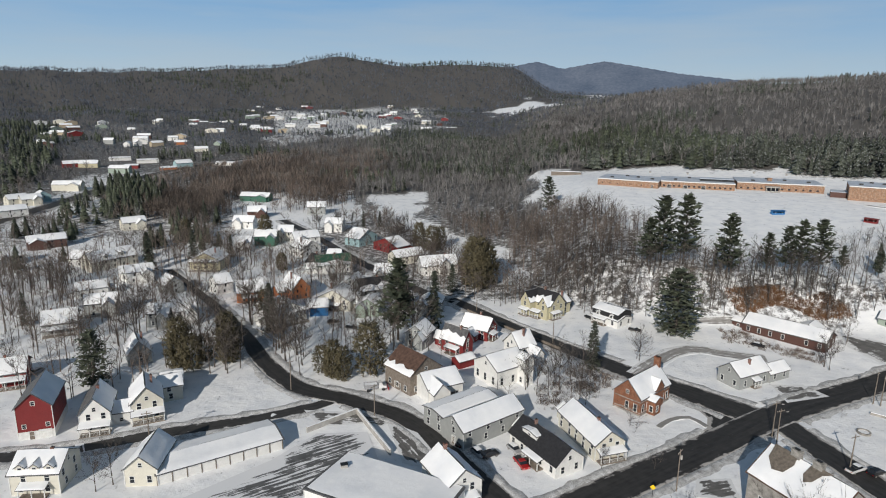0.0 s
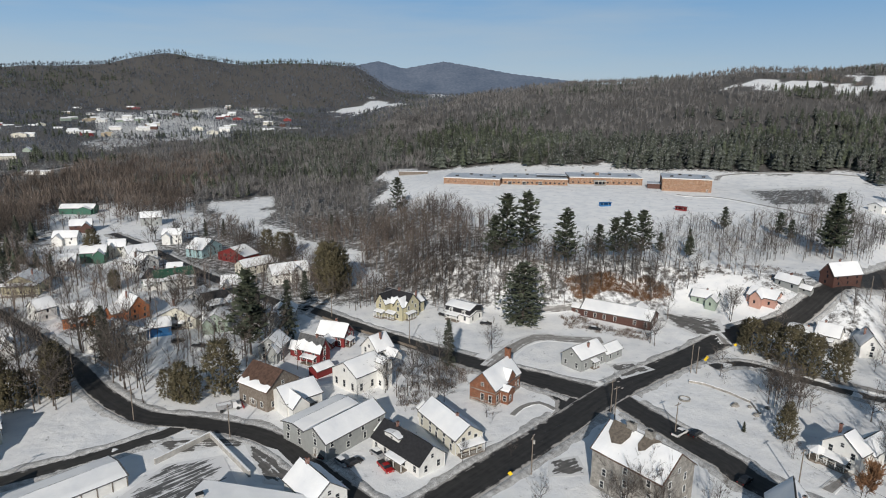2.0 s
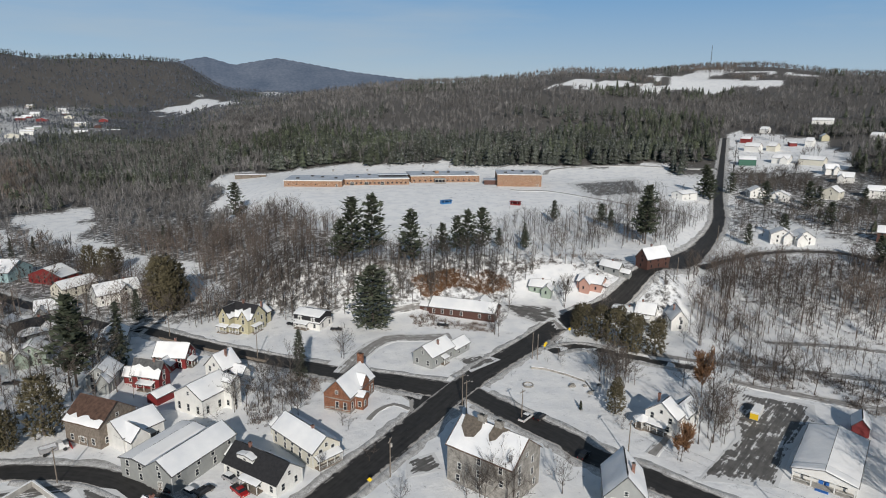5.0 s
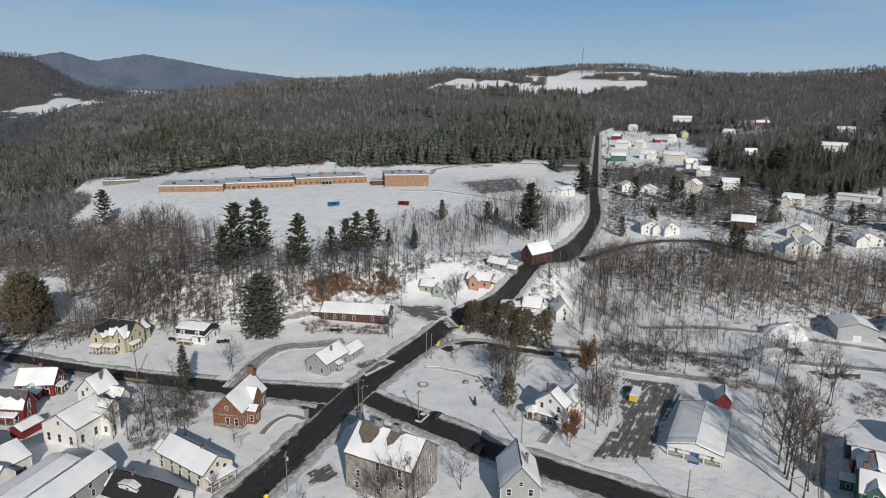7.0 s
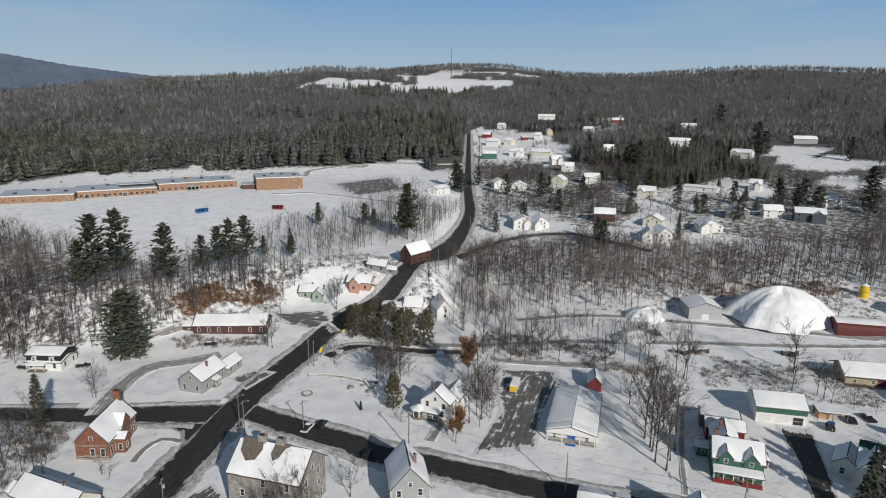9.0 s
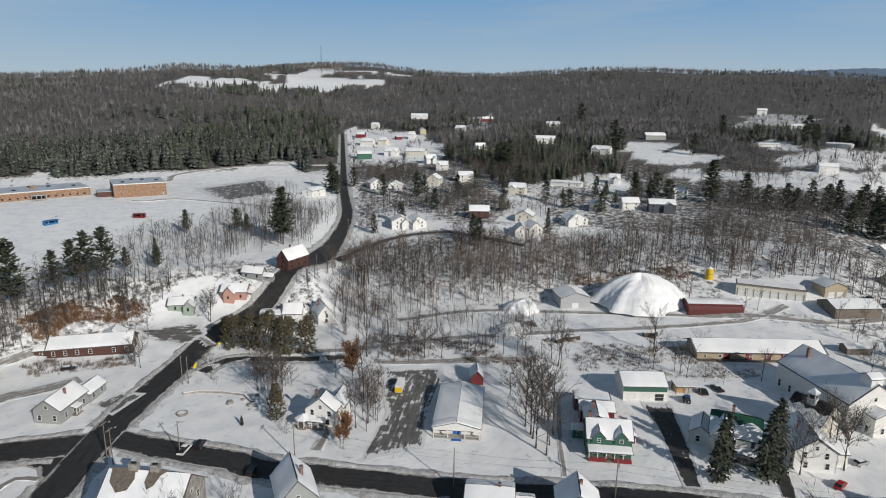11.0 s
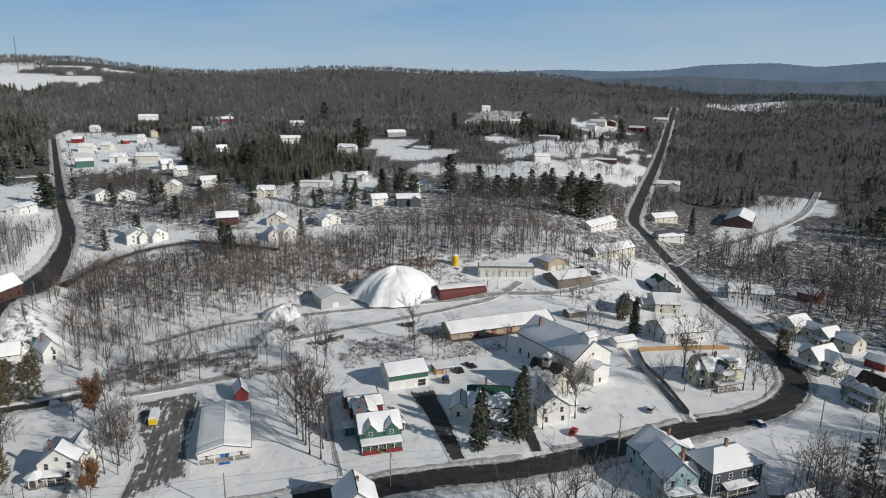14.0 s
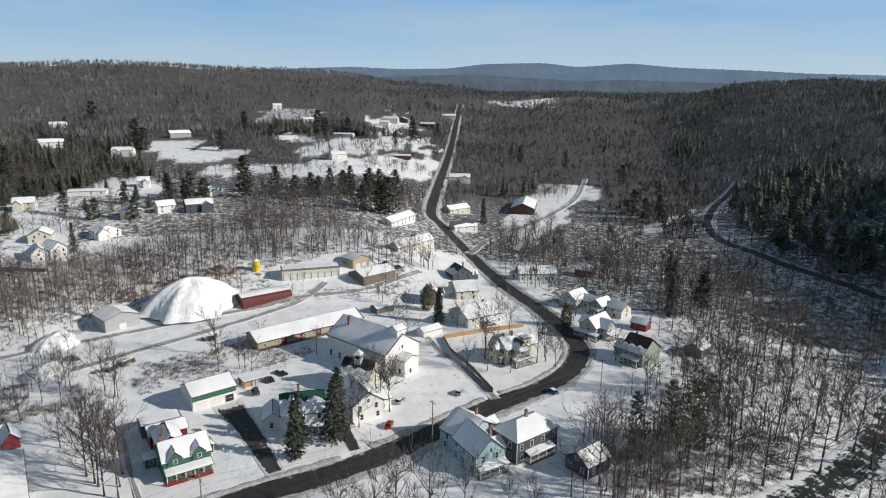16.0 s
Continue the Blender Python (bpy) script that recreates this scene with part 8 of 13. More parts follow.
block(b, 0, 0, 17.9, 7.8, 4.6, 3.0, 'x', siding('grey_clapboard', (0.33, 0.34, 0.33)), shingle_brown, floors=2, faces='f', trim=False, win=None)
b = thing('far_house', 'tan house with a snowy roof in the distant town', 'house', -323.3, 1308.8, 19.6)
block(b, 0, 0, 23.5, 9.7, 5.4, 2.4, 'y', siding('tan_clapboard', (0.45, 0.37, 0.26)), shingle_brown, floors=2, faces='f', trim=False, win=None)
b = thing('far_house', 'sage-green house with a snowy roof in the distant town', 'house', -369.1, 1806.7, 25.8)
block(b, 0, 0, 20.2, 9.8, 4.4, 3.1, 'x', siding('sage_clapboard', (0.30, 0.36, 0.30)), shingle_grey, floors=2, faces='f', trim=False, win=None)
b = thing('far_house', 'white house with a snowy roof in the distant town', 'house', -759.0, 1444.9, 54.4)
block(b, 0, 0, 24.0, 7.7, 4.5, 3.2, 'y', siding('white_clapboard', (0.78, 0.77, 0.74)), shingle_grey, floors=2, faces='f', trim=False, win=None)
b = thing('far_house', 'tan house with a snowy roof in the distant town', 'house', -599.4, 1557.3, 26.0)
block(b, 0, 0, 24.0, 10.1, 4.3, 2.9, 'x', siding('tan_clapboard', (0.45, 0.37, 0.26)), shingle_grey, floors=2, faces='f', trim=False, win=None)
b = thing('far_house', 'white house with a snowy roof in the distant town', 'house', -290.7, 1459.9, 22.7)
block(b, 0, 0, 22.7, 8.1, 4.7, 2.7, 'x', siding('white_clapboard', (0.78, 0.77, 0.74)), shingle_brown, floors=2, faces='f', trim=False, win=None)
b = thing('far_house', 'red house with a snowy roof in the distant town', 'house', -247.0, 2432.5, -17.1)
block(b, 0, 0, 24.0, 10.3, 5.4, 3.4, 'y', siding('red_clapboard', (0.20, 0.02, 0.02)), shingle_grey, floors=2, faces='f', trim=False, win=None)
b = thing('far_house', 'dark brown house with a snowy roof in the distant town', 'house', -298.7, 1559.8, 28.0)
block(b, 0, 0, 16.6, 8.5, 4.7, 2.6, 'x', siding('brown_clapboard', (0.09, 0.04, 0.03)), shingle_black, floors=2, faces='f', trim=False, win=None)
b = thing('far_house', 'cream house with a snowy roof in the distant town', 'house', -567.7, 925.1, 22.8)
block(b, 0, 0, 11.4, 7.9, 4.4, 2.9, 'x', siding('cream_clapboard', (0.66, 0.63, 0.54)), shingle_grey, floors=2, faces='f', trim=False, win=('tall', 4.5))
b = thing('far_house', 'grey house with a snowy roof in the distant town', 'house', -679.1, 1546.9, -3.1)
block(b, 0, 0, 15.4, 8.0, 5.2, 2.7, 'x', siding('grey_clapboard', (0.33, 0.34, 0.33)), shingle_black, floors=2, faces='f', trim=False, win=None)
b = thing('far_house', 'dark brown house with a snowy roof in the distant town', 'house', -526.6, 2452.1, 8.1)
block(b, 0, 0, 24.0, 7.8, 5.3, 3.2, 'x', siding('brown_clapboard', (0.09, 0.04, 0.03)), shingle_black, floors=2, faces='f', trim=False, win=None)
b = thing('far_house', 'dark brown house with a snowy roof in the distant town', 'house', -318.5, 2052.3, -13.5)
block(b, 0, 0, 24.0, 9.8, 5.3, 2.9, 'y', siding('brown_clapboard', (0.09, 0.04, 0.03)), shingle_grey, floors=2, faces='f', trim=False, win=None)
b = thing('far_house', 'tan house with a snowy roof in the distant town', 'house', -487.2, 1790.9, 30.5)
block(b, 0, 0, 18.7, 9.8, 4.8, 2.4, 'y', siding('tan_clapboard', (0.45, 0.37, 0.26)), shingle_grey, floors=2, faces='f', trim=False, win=None)
b = thing('far_house', 'sage-green house with a snowy roof in the distant town', 'house', -511.3, 1445.0, 45.3)
block(b, 0, 0, 24.0, 8.5, 5.1, 2.5, 'x', siding('sage_clapboard', (0.30, 0.36, 0.30)), shingle_grey, floors=2, faces='f', trim=False, win=None)
b = thing('far_house', 'cream house with a snowy roof in the distant town', 'house', -860.9, 1449.3, 27.1)
block(b, 0, 0, 24.0, 7.7, 5.2, 3.1, 'y', siding('cream_clapboard', (0.66, 0.63, 0.54)), shingle_black, floors=2, faces='f', trim=False, win=None)
b = thing('far_house', 'white house with a snowy roof in the distant town', 'house', -107.7, 2328.2, 4.4)
block(b, 0, 0, 24.0, 8.6, 5.5, 3.1, 'x', siding('white_clapboard', (0.78, 0.77, 0.74)), shingle_grey, floors=2, faces='f', trim=False, win=None)
b = thing('far_house', 'tan house with a snowy roof in the distant town', 'house', -445.0, 1755.6, 28.6)
block(b, 0, 0, 24.0, 9.4, 5.3, 3.0, 'x', siding('tan_clapboard', (0.45, 0.37, 0.26)), shingle_black, floors=2, faces='f', trim=False, win=None)
b = thing('far_house', 'white house with a snowy roof in the distant town', 'house', -439.1, 1725.8, 22.8)
block(b, 0, 0, 24.0, 9.0, 4.9, 2.6, 'y', siding('white_clapboard', (0.78, 0.77, 0.74)), shingle_brown, floors=2, faces='f', trim=False, win=None)
b = thing('far_house', 'dark brown house with a snowy roof in the distant town', 'house', -569.2, 917.4, 12.6)
block(b, 0, 0, 20.7, 7.6, 5.5, 3.3, 'y', siding('brown_clapboard', (0.09, 0.04, 0.03)), shingle_grey, floors=2, faces='f', trim=False, win=('tall', 4.5))
b = thing('far_house', 'dark brown house with a snowy roof in the distant town', 'house', -511.2, 1097.9, 9.6)
block(b, 0, 0, 21.8, 7.6, 5.4, 2.9, 'x', siding('brown_clapboard', (0.09, 0.04, 0.03)), shingle_grey, floors=2, faces='f', trim=False, win=None)
b = thing('far_house', 'sage-green house with a snowy roof in the distant town', 'house', -119.1, 1547.6, 30.9)
block(b, 0, 0, 14.9, 8.3, 4.9, 2.4, 'x', siding('sage_clapboard', (0.30, 0.36, 0.30)), shingle_grey, floors=2, faces='f', trim=False, win=None)
b = thing('far_house', 'white house with a snowy roof in the distant town', 'house', -390.7, 1340.1, 11.4)
block(b, 0, 0, 24.0, 9.7, 5.4, 2.8, 'x', siding('white_clapboard', (0.78, 0.77, 0.74)), shingle_black, floors=2, faces='f', trim=False, win=None)
b = thing('far_house', 'sage-green house with a snowy roof in the distant town', 'house', -408.5, 1763.4, 34.1)
block(b, 0, 0, 23.3, 8.1, 4.3, 3.1, 'x', siding('sage_clapboard', (0.30, 0.36, 0.30)), shingle_grey, floors=2, faces='f', trim=False, win=None)
b = thing('far_house', 'tan house with a snowy roof in the distant town', 'house', -670.5, 1088.2, 42.5)
block(b, 0, 0, 20.2, 8.1, 5.0, 2.4, 'x', siding('tan_clapboard', (0.45, 0.37, 0.26)), shingle_grey, floors=2, faces='f', trim=False, win=None)
b = thing('far_house', 'cream house with a snowy roof in the distant town', 'house', -659.9, 1483.8, 12.6)
block(b, 0, 0, 14.3, 10.4, 5.5, 3.2, 'x', siding('cream_clapboard', (0.66, 0.63, 0.54)), shingle_brown, floors=2, faces='f', trim=False, win=None)
b = thing('far_house', 'sage-green house with a snowy roof in the distant town', 'house', -539.0, 1865.1, 43.4)
block(b, 0, 0, 24.0, 10.1, 4.2, 2.5, 'x', siding('sage_clapboard', (0.30, 0.36, 0.30)), shingle_grey, floors=2, faces='f', trim=False, win=None)
b = thing('far_house', 'red house with a snowy roof in the distant town', 'house', -208.5, 2491.5, 27.2)
block(b, 0, 0, 23.5, 9.6, 5.3, 2.6, 'x', siding('red_clapboard', (0.20, 0.02, 0.02)), shingle_grey, floors=2, faces='f', trim=False, win=None)
b = thing('far_house', 'tan house with a snowy roof in the distant town', 'house', -290.7, 1807.2, 27.1)
block(b, 0, 0, 18.6, 10.1, 5.1, 2.5, 'x', siding('tan_clapboard', (0.45, 0.37, 0.26)), shingle_grey, floors=2, faces='f', trim=False, win=None)
b = thing('far_house', 'grey house with a snowy roof in the distant town', 'house', -552.1, 1491.0, 33.5)
block(b, 0, 0, 20.0, 8.8, 4.7, 3.0, 'x', siding('grey_clapboard', (0.33, 0.34, 0.33)), shingle_grey, floors=2, faces='f', trim=False, win=None)
b = thing('far_house', 'white house with a snowy roof in the distant town', 'house', -547.3, 1415.4, 31.7)
block(b, 0, 0, 16.8, 9.7, 4.8, 3.2, 'x', siding('white_clapboard', (0.78, 0.77, 0.74)), shingle_grey, floors=2, faces='f', trim=False, win=None)
b = thing('far_house', 'red house with a snowy roof in the distant town', 'house', -356.4, 1308.6, 39.3)
block(b, 0, 0, 24.0, 9.3, 5.1, 2.7, 'x', siding('red_clapboard', (0.20, 0.02, 0.02)), shingle_brown, floors=2, faces='f', trim=False, win=None)
b = thing('far_house', 'red house with a snowy roof in the distant town', 'house', -130.7, 1822.4, -14.1)
block(b, 0, 0, 24.0, 10.1, 5.3, 3.1, 'y', siding('red_clapboard', (0.20, 0.02, 0.02)), shingle_brown, floors=2, faces='f', trim=False, win=None)
b = thing('far_house', 'grey house with a snowy roof in the distant town', 'house', -675.4, 2386.6, 20.0)
block(b, 0, 0, 24.0, 8.3, 4.2, 3.0, 'x', siding('grey_clapboard', (0.33, 0.34, 0.33)), shingle_grey, floors=2, faces='f', trim=False, win=None)
b = thing('far_house', 'white house with a snowy roof in the distant town', 'house', -472.3, 956.4, 6.7)
block(b, 0, 0, 9.2, 10.1, 4.2, 3.0, 'y', siding('white_clapboard', (0.78, 0.77, 0.74)), shingle_black, floors=2, faces='f', trim=False, win=('tall', 4.5))
b = thing('far_house', 'red house with a snowy roof in the distant town', 'house', -581.5, 1529.6, 6.5)
block(b, 0, 0, 18.7, 7.5, 4.5, 2.4, 'y', siding('red_clapboard', (0.20, 0.02, 0.02)), shingle_black, floors=2, faces='f', trim=False, win=None)
b = thing('far_house', 'cream house with a snowy roof in the distant town', 'house', -47.1, 1641.7, -12.5)
block(b, 0, 0, 24.0, 8.9, 5.6, 2.5, 'x', siding('cream_clapboard', (0.66, 0.63, 0.54)), shingle_black, floors=2, faces='f', trim=False, win=None)
b = thing('far_house', 'tan house with a snowy roof in the distant town', 'house', -627.3, 2112.5, 13.9)
block(b, 0, 0, 24.0, 9.9, 5.6, 3.0, 'x', siding('tan_clapboard', (0.45, 0.37, 0.26)), shingle_brown, floors=2, faces='f', trim=False, win=None)
b = thing('far_house', 'white house with a snowy roof in the distant town', 'house', -38.9, 1384.7, 6.9)
block(b, 0, 0, 24.0, 9.5, 4.3, 3.3, 'x', siding('white_clapboard', (0.78, 0.77, 0.74)), shingle_brown, floors=2, faces='f', trim=False, win=None)
b = thing('far_house', 'sage-green house with a snowy roof in the distant town', 'house', -700.8, 1326.9, 34.2)
block(b, 0, 0, 23.5, 8.7, 5.1, 3.0, 'y', siding('sage_clapboard', (0.30, 0.36, 0.30)), shingle_brown, floors=2, faces='f', trim=False, win=None)
b = thing('far_house', 'grey house with a snowy roof in the distant town', 'house', -519.3, 995.4, 4.5)
block(b, 0, 0, 14.8, 8.7, 5.1, 3.3, 'x', siding('grey_clapboard', (0.33, 0.34, 0.33)), shingle_grey, floors=2, faces='f', trim=False, win=None)
b = thing('far_house', 'sage-green house with a snowy roof in the distant town', 'house', -390.2, 1764.6, 12.1)
block(b, 0, 0, 24.0, 9.6, 4.8, 2.4, 'x', siding('sage_clapboard', (0.30, 0.36, 0.30)), shingle_grey, floors=2, faces='f', trim=False, win=None)
b = thing('far_house', 'white house with a snowy roof in the distant town', 'house', -363.9, 1956.0, 22.3)
block(b, 0, 0, 18.1, 10.1, 4.8, 3.1, 'x', siding('white_clapboard', (0.78, 0.77, 0.74)), shingle_black, floors=2, faces='f', trim=False, win=None)
b = thing('far_house', 'red house with a snowy roof in the distant town', 'house', -508.5, 2452.9, 2.2)
block(b, 0, 0, 24.0, 9.8, 5.0, 2.4, 'y', siding('red_clapboard', (0.20, 0.02, 0.02)), shingle_grey, floors=2, faces='f', trim=False, win=None)
b = thing('far_house', 'sage-green house with a snowy roof in the distant town', 'house', -345.7, 979.0, -2.7)
block(b, 0, 0, 9.8, 8.7, 4.5, 3.2, 'y', siding('sage_clapboard', (0.30, 0.36, 0.30)), shingle_grey, floors=2, faces='f', trim=False, win=('tall', 4.5))
b = thing('far_house', 'tan house with a snowy roof in the distant town', 'house', -429.2, 965.7, 47.6)
block(b, 0, 0, 17.4, 9.5, 5.4, 2.5, 'x', siding('tan_clapboard', (0.45, 0.37, 0.26)), shingle_black, floors=2, faces='f', trim=False, win=('tall', 4.5))
b = thing('far_house', 'tan house with a snowy roof in the distant town', 'house', -129.0, 1499.8, 8.9)
block(b, 0, 0, 14.0, 10.0, 4.8, 2.8, 'x', siding('tan_clapboard', (0.45, 0.37, 0.26)), shingle_grey, floors=2, faces='f', trim=False, win=None)
b = thing('far_house', 'white house with a snowy roof in the distant town', 'house', -353.9, 1490.9, 15.3)
block(b, 0, 0, 24.0, 8.5, 4.6, 2.4, 'x', siding('white_clapboard', (0.78, 0.77, 0.74)), shingle_grey, floors=2, faces='f', trim=False, win=None)
b = thing('far_house', 'white house with a snowy roof in the distant town', 'house', -165.5, 2083.2, -9.1)
block(b, 0, 0, 24.0, 7.8, 5.3, 2.6, 'x', siding('white_clapboard', (0.78, 0.77, 0.74)), shingle_grey, floors=2, faces='f', trim=False, win=None)
b = thing('far_house', 'cream house with a snowy roof in the distant town', 'house', -590.2, 943.5, 41.1)
block(b, 0, 0, 9.9, 8.8, 5.5, 3.0, 'x', siding('cream_clapboard', (0.66, 0.63, 0.54)), shingle_grey, floors=2, faces='f', trim=False, win=None)
b = thing('far_house', 'tan house with a snowy roof in the distant town', 'house', -815.7, 1419.6, 47.2)
block(b, 0, 0, 24.0, 9.4, 5.5, 3.1, 'y', siding('tan_clapboard', (0.45, 0.37, 0.26)), shingle_black, floors=2, faces='f', trim=False, win=None)
b = thing('far_house', 'cream house with a snowy roof in the distant town', 'house', -77.7, 1941.2, -7.1)
block(b, 0, 0, 24.0, 7.7, 4.9, 3.1, 'y', siding('cream_clapboard', (0.66, 0.63, 0.54)), shingle_grey, floors=2, faces='f', trim=False, win=None)
b = thing('far_house', 'red house with a snowy roof in the distant town', 'house', -172.9, 1963.1, -14.8)
block(b, 0, 0, 22.9, 7.8, 4.8, 3.3, 'x', siding('red_clapboard', (0.20, 0.02, 0.02)), shingle_brown, floors=2, faces='f', trim=False, win=None)
b = thing('far_house', 'cream house with a snowy roof in the distant town', 'house', -186.8, 1461.8, -14.3)
block(b, 0, 0, 24.0, 10.1, 5.1, 3.2, 'y', siding('cream_clapboard', (0.66, 0.63, 0.54)), shingle_black, floors=2, faces='f', trim=False, win=None)
b = thing('far_house', 'dark brown house with a snowy roof in the distant town', 'house', -728.5, 1271.0, 39.5)
block(b, 0, 0, 24.0, 8.8, 4.5, 2.8, 'x', siding('brown_clapboard', (0.09, 0.04, 0.03)), shingle_grey, floors=2, faces='f', trim=False, win=None)
b = thing('far_house', 'white house with a snowy roof in the distant town', 'house', -487.2, 1042.2, 11.7)
block(b, 0, 0, 15.6, 10.1, 5.4, 2.9, 'x', siding('white_clapboard', (0.78, 0.77, 0.74)), shingle_grey, floors=2, faces='f', trim=False, win=None)
b = thing('far_house', 'grey house with a snowy roof in the distant town', 'house', -371.9, 1702.4, 19.6)
block(b, 0, 0, 24.0, 10.0, 5.3, 3.1, 'x', siding('grey_clapboard', (0.33, 0.34, 0.33)), shingle_brown, floors=2, faces='f', trim=False, win=None)
b = thing('far_house', 'white house with a snowy roof in the distant town', 'house', -302.7, 1484.1, 11.6)
block(b, 0, 0, 19.1, 9.5, 4.5, 3.1, 'y', siding('white_clapboard', (0.78, 0.77, 0.74)), shingle_grey, floors=2, faces='f', trim=False, win=None)
b = thing('far_house', 'white house with a snowy roof in the distant town', 'house', -422.1, 1916.5, 22.2)
block(b, 0, 0, 24.0, 8.8, 5.3, 3.1, 'x', siding('white_clapboard', (0.78, 0.77, 0.74)), shingle_grey, floors=2, faces='f', trim=False, win=None)
b = thing('far_house', 'tan house with a snowy roof in the distant town', 'house', -778.2, 1332.5, 35.0)
block(b, 0, 0, 23.1, 10.1, 4.9, 2.8, 'x', siding('tan_clapboard', (0.45, 0.37, 0.26)), shingle_grey, floors=2, faces='f', trim=False, win=None)
b = thing('far_house', 'white house with a snowy roof in the distant town', 'house', -471.7, 1003.7, 23.4)
block(b, 0, 0, 16.9, 10.1, 4.5, 2.7, 'y', siding('white_clapboard', (0.78, 0.77, 0.74)), shingle_brown, floors=2, faces='f', trim=False, win=None)
b = thing('far_house', 'sage-green house with a snowy roof in the distant town', 'house', 15.8, 1380.9, 5.1)
block(b, 0, 0, 23.5, 8.9, 5.0, 3.3, 'x', siding('sage_clapboard', (0.30, 0.36, 0.30)), shingle_brown, floors=2, faces='f', trim=False, win=None)
b = thing('far_house', 'sage-green house with a snowy roof in the distant town', 'house', -409.1, 1404.8, 29.1)
block(b, 0, 0, 19.3, 8.0, 4.6, 2.9, 'x', siding('sage_clapboard', (0.30, 0.36, 0.30)), shingle_grey, floors=2, faces='f', trim=False, win=None)
b = thing('far_house', 'cream house with a snowy roof in the distant town', 'house', -142.4, 1331.1, 13.3)
block(b, 0, 0, 20.2, 8.8, 5.5, 2.9, 'y', siding('cream_clapboard', (0.66, 0.63, 0.54)), shingle_grey, floors=2, faces='f', trim=False, win=None)
b = thing('far_house', 'sage-green house with a snowy roof in the distant town', 'house', -738.4, 1230.9, 56.8)
block(b, 0, 0, 24.0, 9.9, 5.5, 3.4, 'y', siding('sage_clapboard', (0.30, 0.36, 0.30)), shingle_grey, floors=2, faces='f', trim=False, win=None)
b = thing('far_house', 'red house with a snowy roof in the distant town', 'house', -645.8, 1133.5, 47.7)
block(b, 0, 0, 24.0, 7.6, 5.0, 3.2, 'y', siding('red_clapboard', (0.20, 0.02, 0.02)), shingle_grey, floors=2, faces='f', trim=False, win=None)
b = thing('far_house', 'grey house with a snowy roof in the distant town', 'house', -304.9, 1274.6, 9.2)
block(b, 0, 0, 11.4, 9.4, 5.6, 2.8, 'y', siding('grey_clapboard', (0.33, 0.34, 0.33)), shingle_black, floors=2, faces='f', trim=False, win=None)
b = thing('far_house', 'dark brown house with a snowy roof in the distant town', 'house', -89.3, 2104.7, 17.8)
block(b, 0, 0, 21.0, 9.9, 4.5, 2.8, 'x', siding('brown_clapboard', (0.09, 0.04, 0.03)), shingle_grey, floors=2, faces='f', trim=False, win=None)
b = thing('far_house', 'sage-green house with a snowy roof in the distant town', 'house', -535.5, 1795.0, 36.8)
block(b, 0, 0, 24.0, 8.4, 5.4, 2.4, 'x', siding('sage_clapboard', (0.30, 0.36, 0.30)), shingle_black, floors=2, faces='f', trim=False, win=None)
b = thing('far_house', 'cream house with a snowy roof in the distant town', 'house', -516.1, 1564.4, 37.8)
block(b, 0, 0, 17.3, 9.2, 5.2, 2.7, 'y', siding('cream_clapboard', (0.66, 0.63, 0.54)), shingle_black, floors=2, faces='f', trim=False, win=None)
b = thing('far_house', 'tan house with a snowy roof in the distant town', 'house', -455.1, 1112.1, 4.3)
block(b, 0, 0, 21.6, 8.9, 4.5, 3.3, 'y', siding('tan_clapboard', (0.45, 0.37, 0.26)), shingle_grey, floors=2, faces='f', trim=False, win=None)
b = thing('far_house', 'tan house with a snowy roof in the distant town', 'house', -482.2, 1847.8, 28.3)
block(b, 0, 0, 24.0, 10.5, 5.1, 2.9, 'x', siding('tan_clapboard', (0.45, 0.37, 0.26)), shingle_black, floors=2, faces='f', trim=False, win=None)
b = thing('far_house', 'white house with a snowy roof in the distant town', 'house', -380.2, 1742.3, 11.3)
block(b, 0, 0, 18.8, 8.7, 5.4, 2.5, 'y', siding('white_clapboard', (0.78, 0.77, 0.74)), shingle_grey, floors=2, faces='f', trim=False, win=None)
b = thing('far_house', 'red house with a snowy roof in the distant town', 'house', 0.0, 1783.9, -7.8)
block(b, 0, 0, 20.4, 9.4, 4.3, 3.4, 'y', siding('red_clapboard', (0.20, 0.02, 0.02)), shingle_brown, floors=2, faces='f', trim=False, win=None)
b = thing('far_house', 'sage-green house with a snowy roof in the distant town', 'house', -824.7, 1328.4, 48.1)
block(b, 0, 0, 14.2, 7.8, 4.3, 2.8, 'x', siding('sage_clapboard', (0.30, 0.36, 0.30)), shingle_brown, floors=2, faces='f', trim=False, win=None)
b = thing('far_house', 'grey house with a snowy roof in the distant town', 'house', -511.9, 1505.0, -2.5)
block(b, 0, 0, 24.0, 9.6, 4.4, 3.3, 'x', siding('grey_clapboard', (0.33, 0.34, 0.33)), shingle_grey, floors=2, faces='f', trim=False, win=None)
b = thing('far_house', 'white house with a snowy roof in the distant town', 'house', -167.0, 2134.5, -4.9)
block(b, 0, 0, 24.0, 8.9, 5.0, 3.0, 'x', siding('white_clapboard', (0.78, 0.77, 0.74)), shingle_brown, floors=2, faces='f', trim=False, win=None)
b = thing('far_house', 'red house with a snowy roof in the distant town', 'house', -178.7, 1881.6, 6.4)
block(b, 0, 0, 22.1, 10.4, 5.3, 2.9, 'x', siding('red_clapboard', (0.20, 0.02, 0.02)), shingle_grey, floors=2, faces='f', trim=False, win=None)
b = thing('far_house', 'cream house with a snowy roof in the distant town', 'house', -295.6, 2276.3, 20.3)
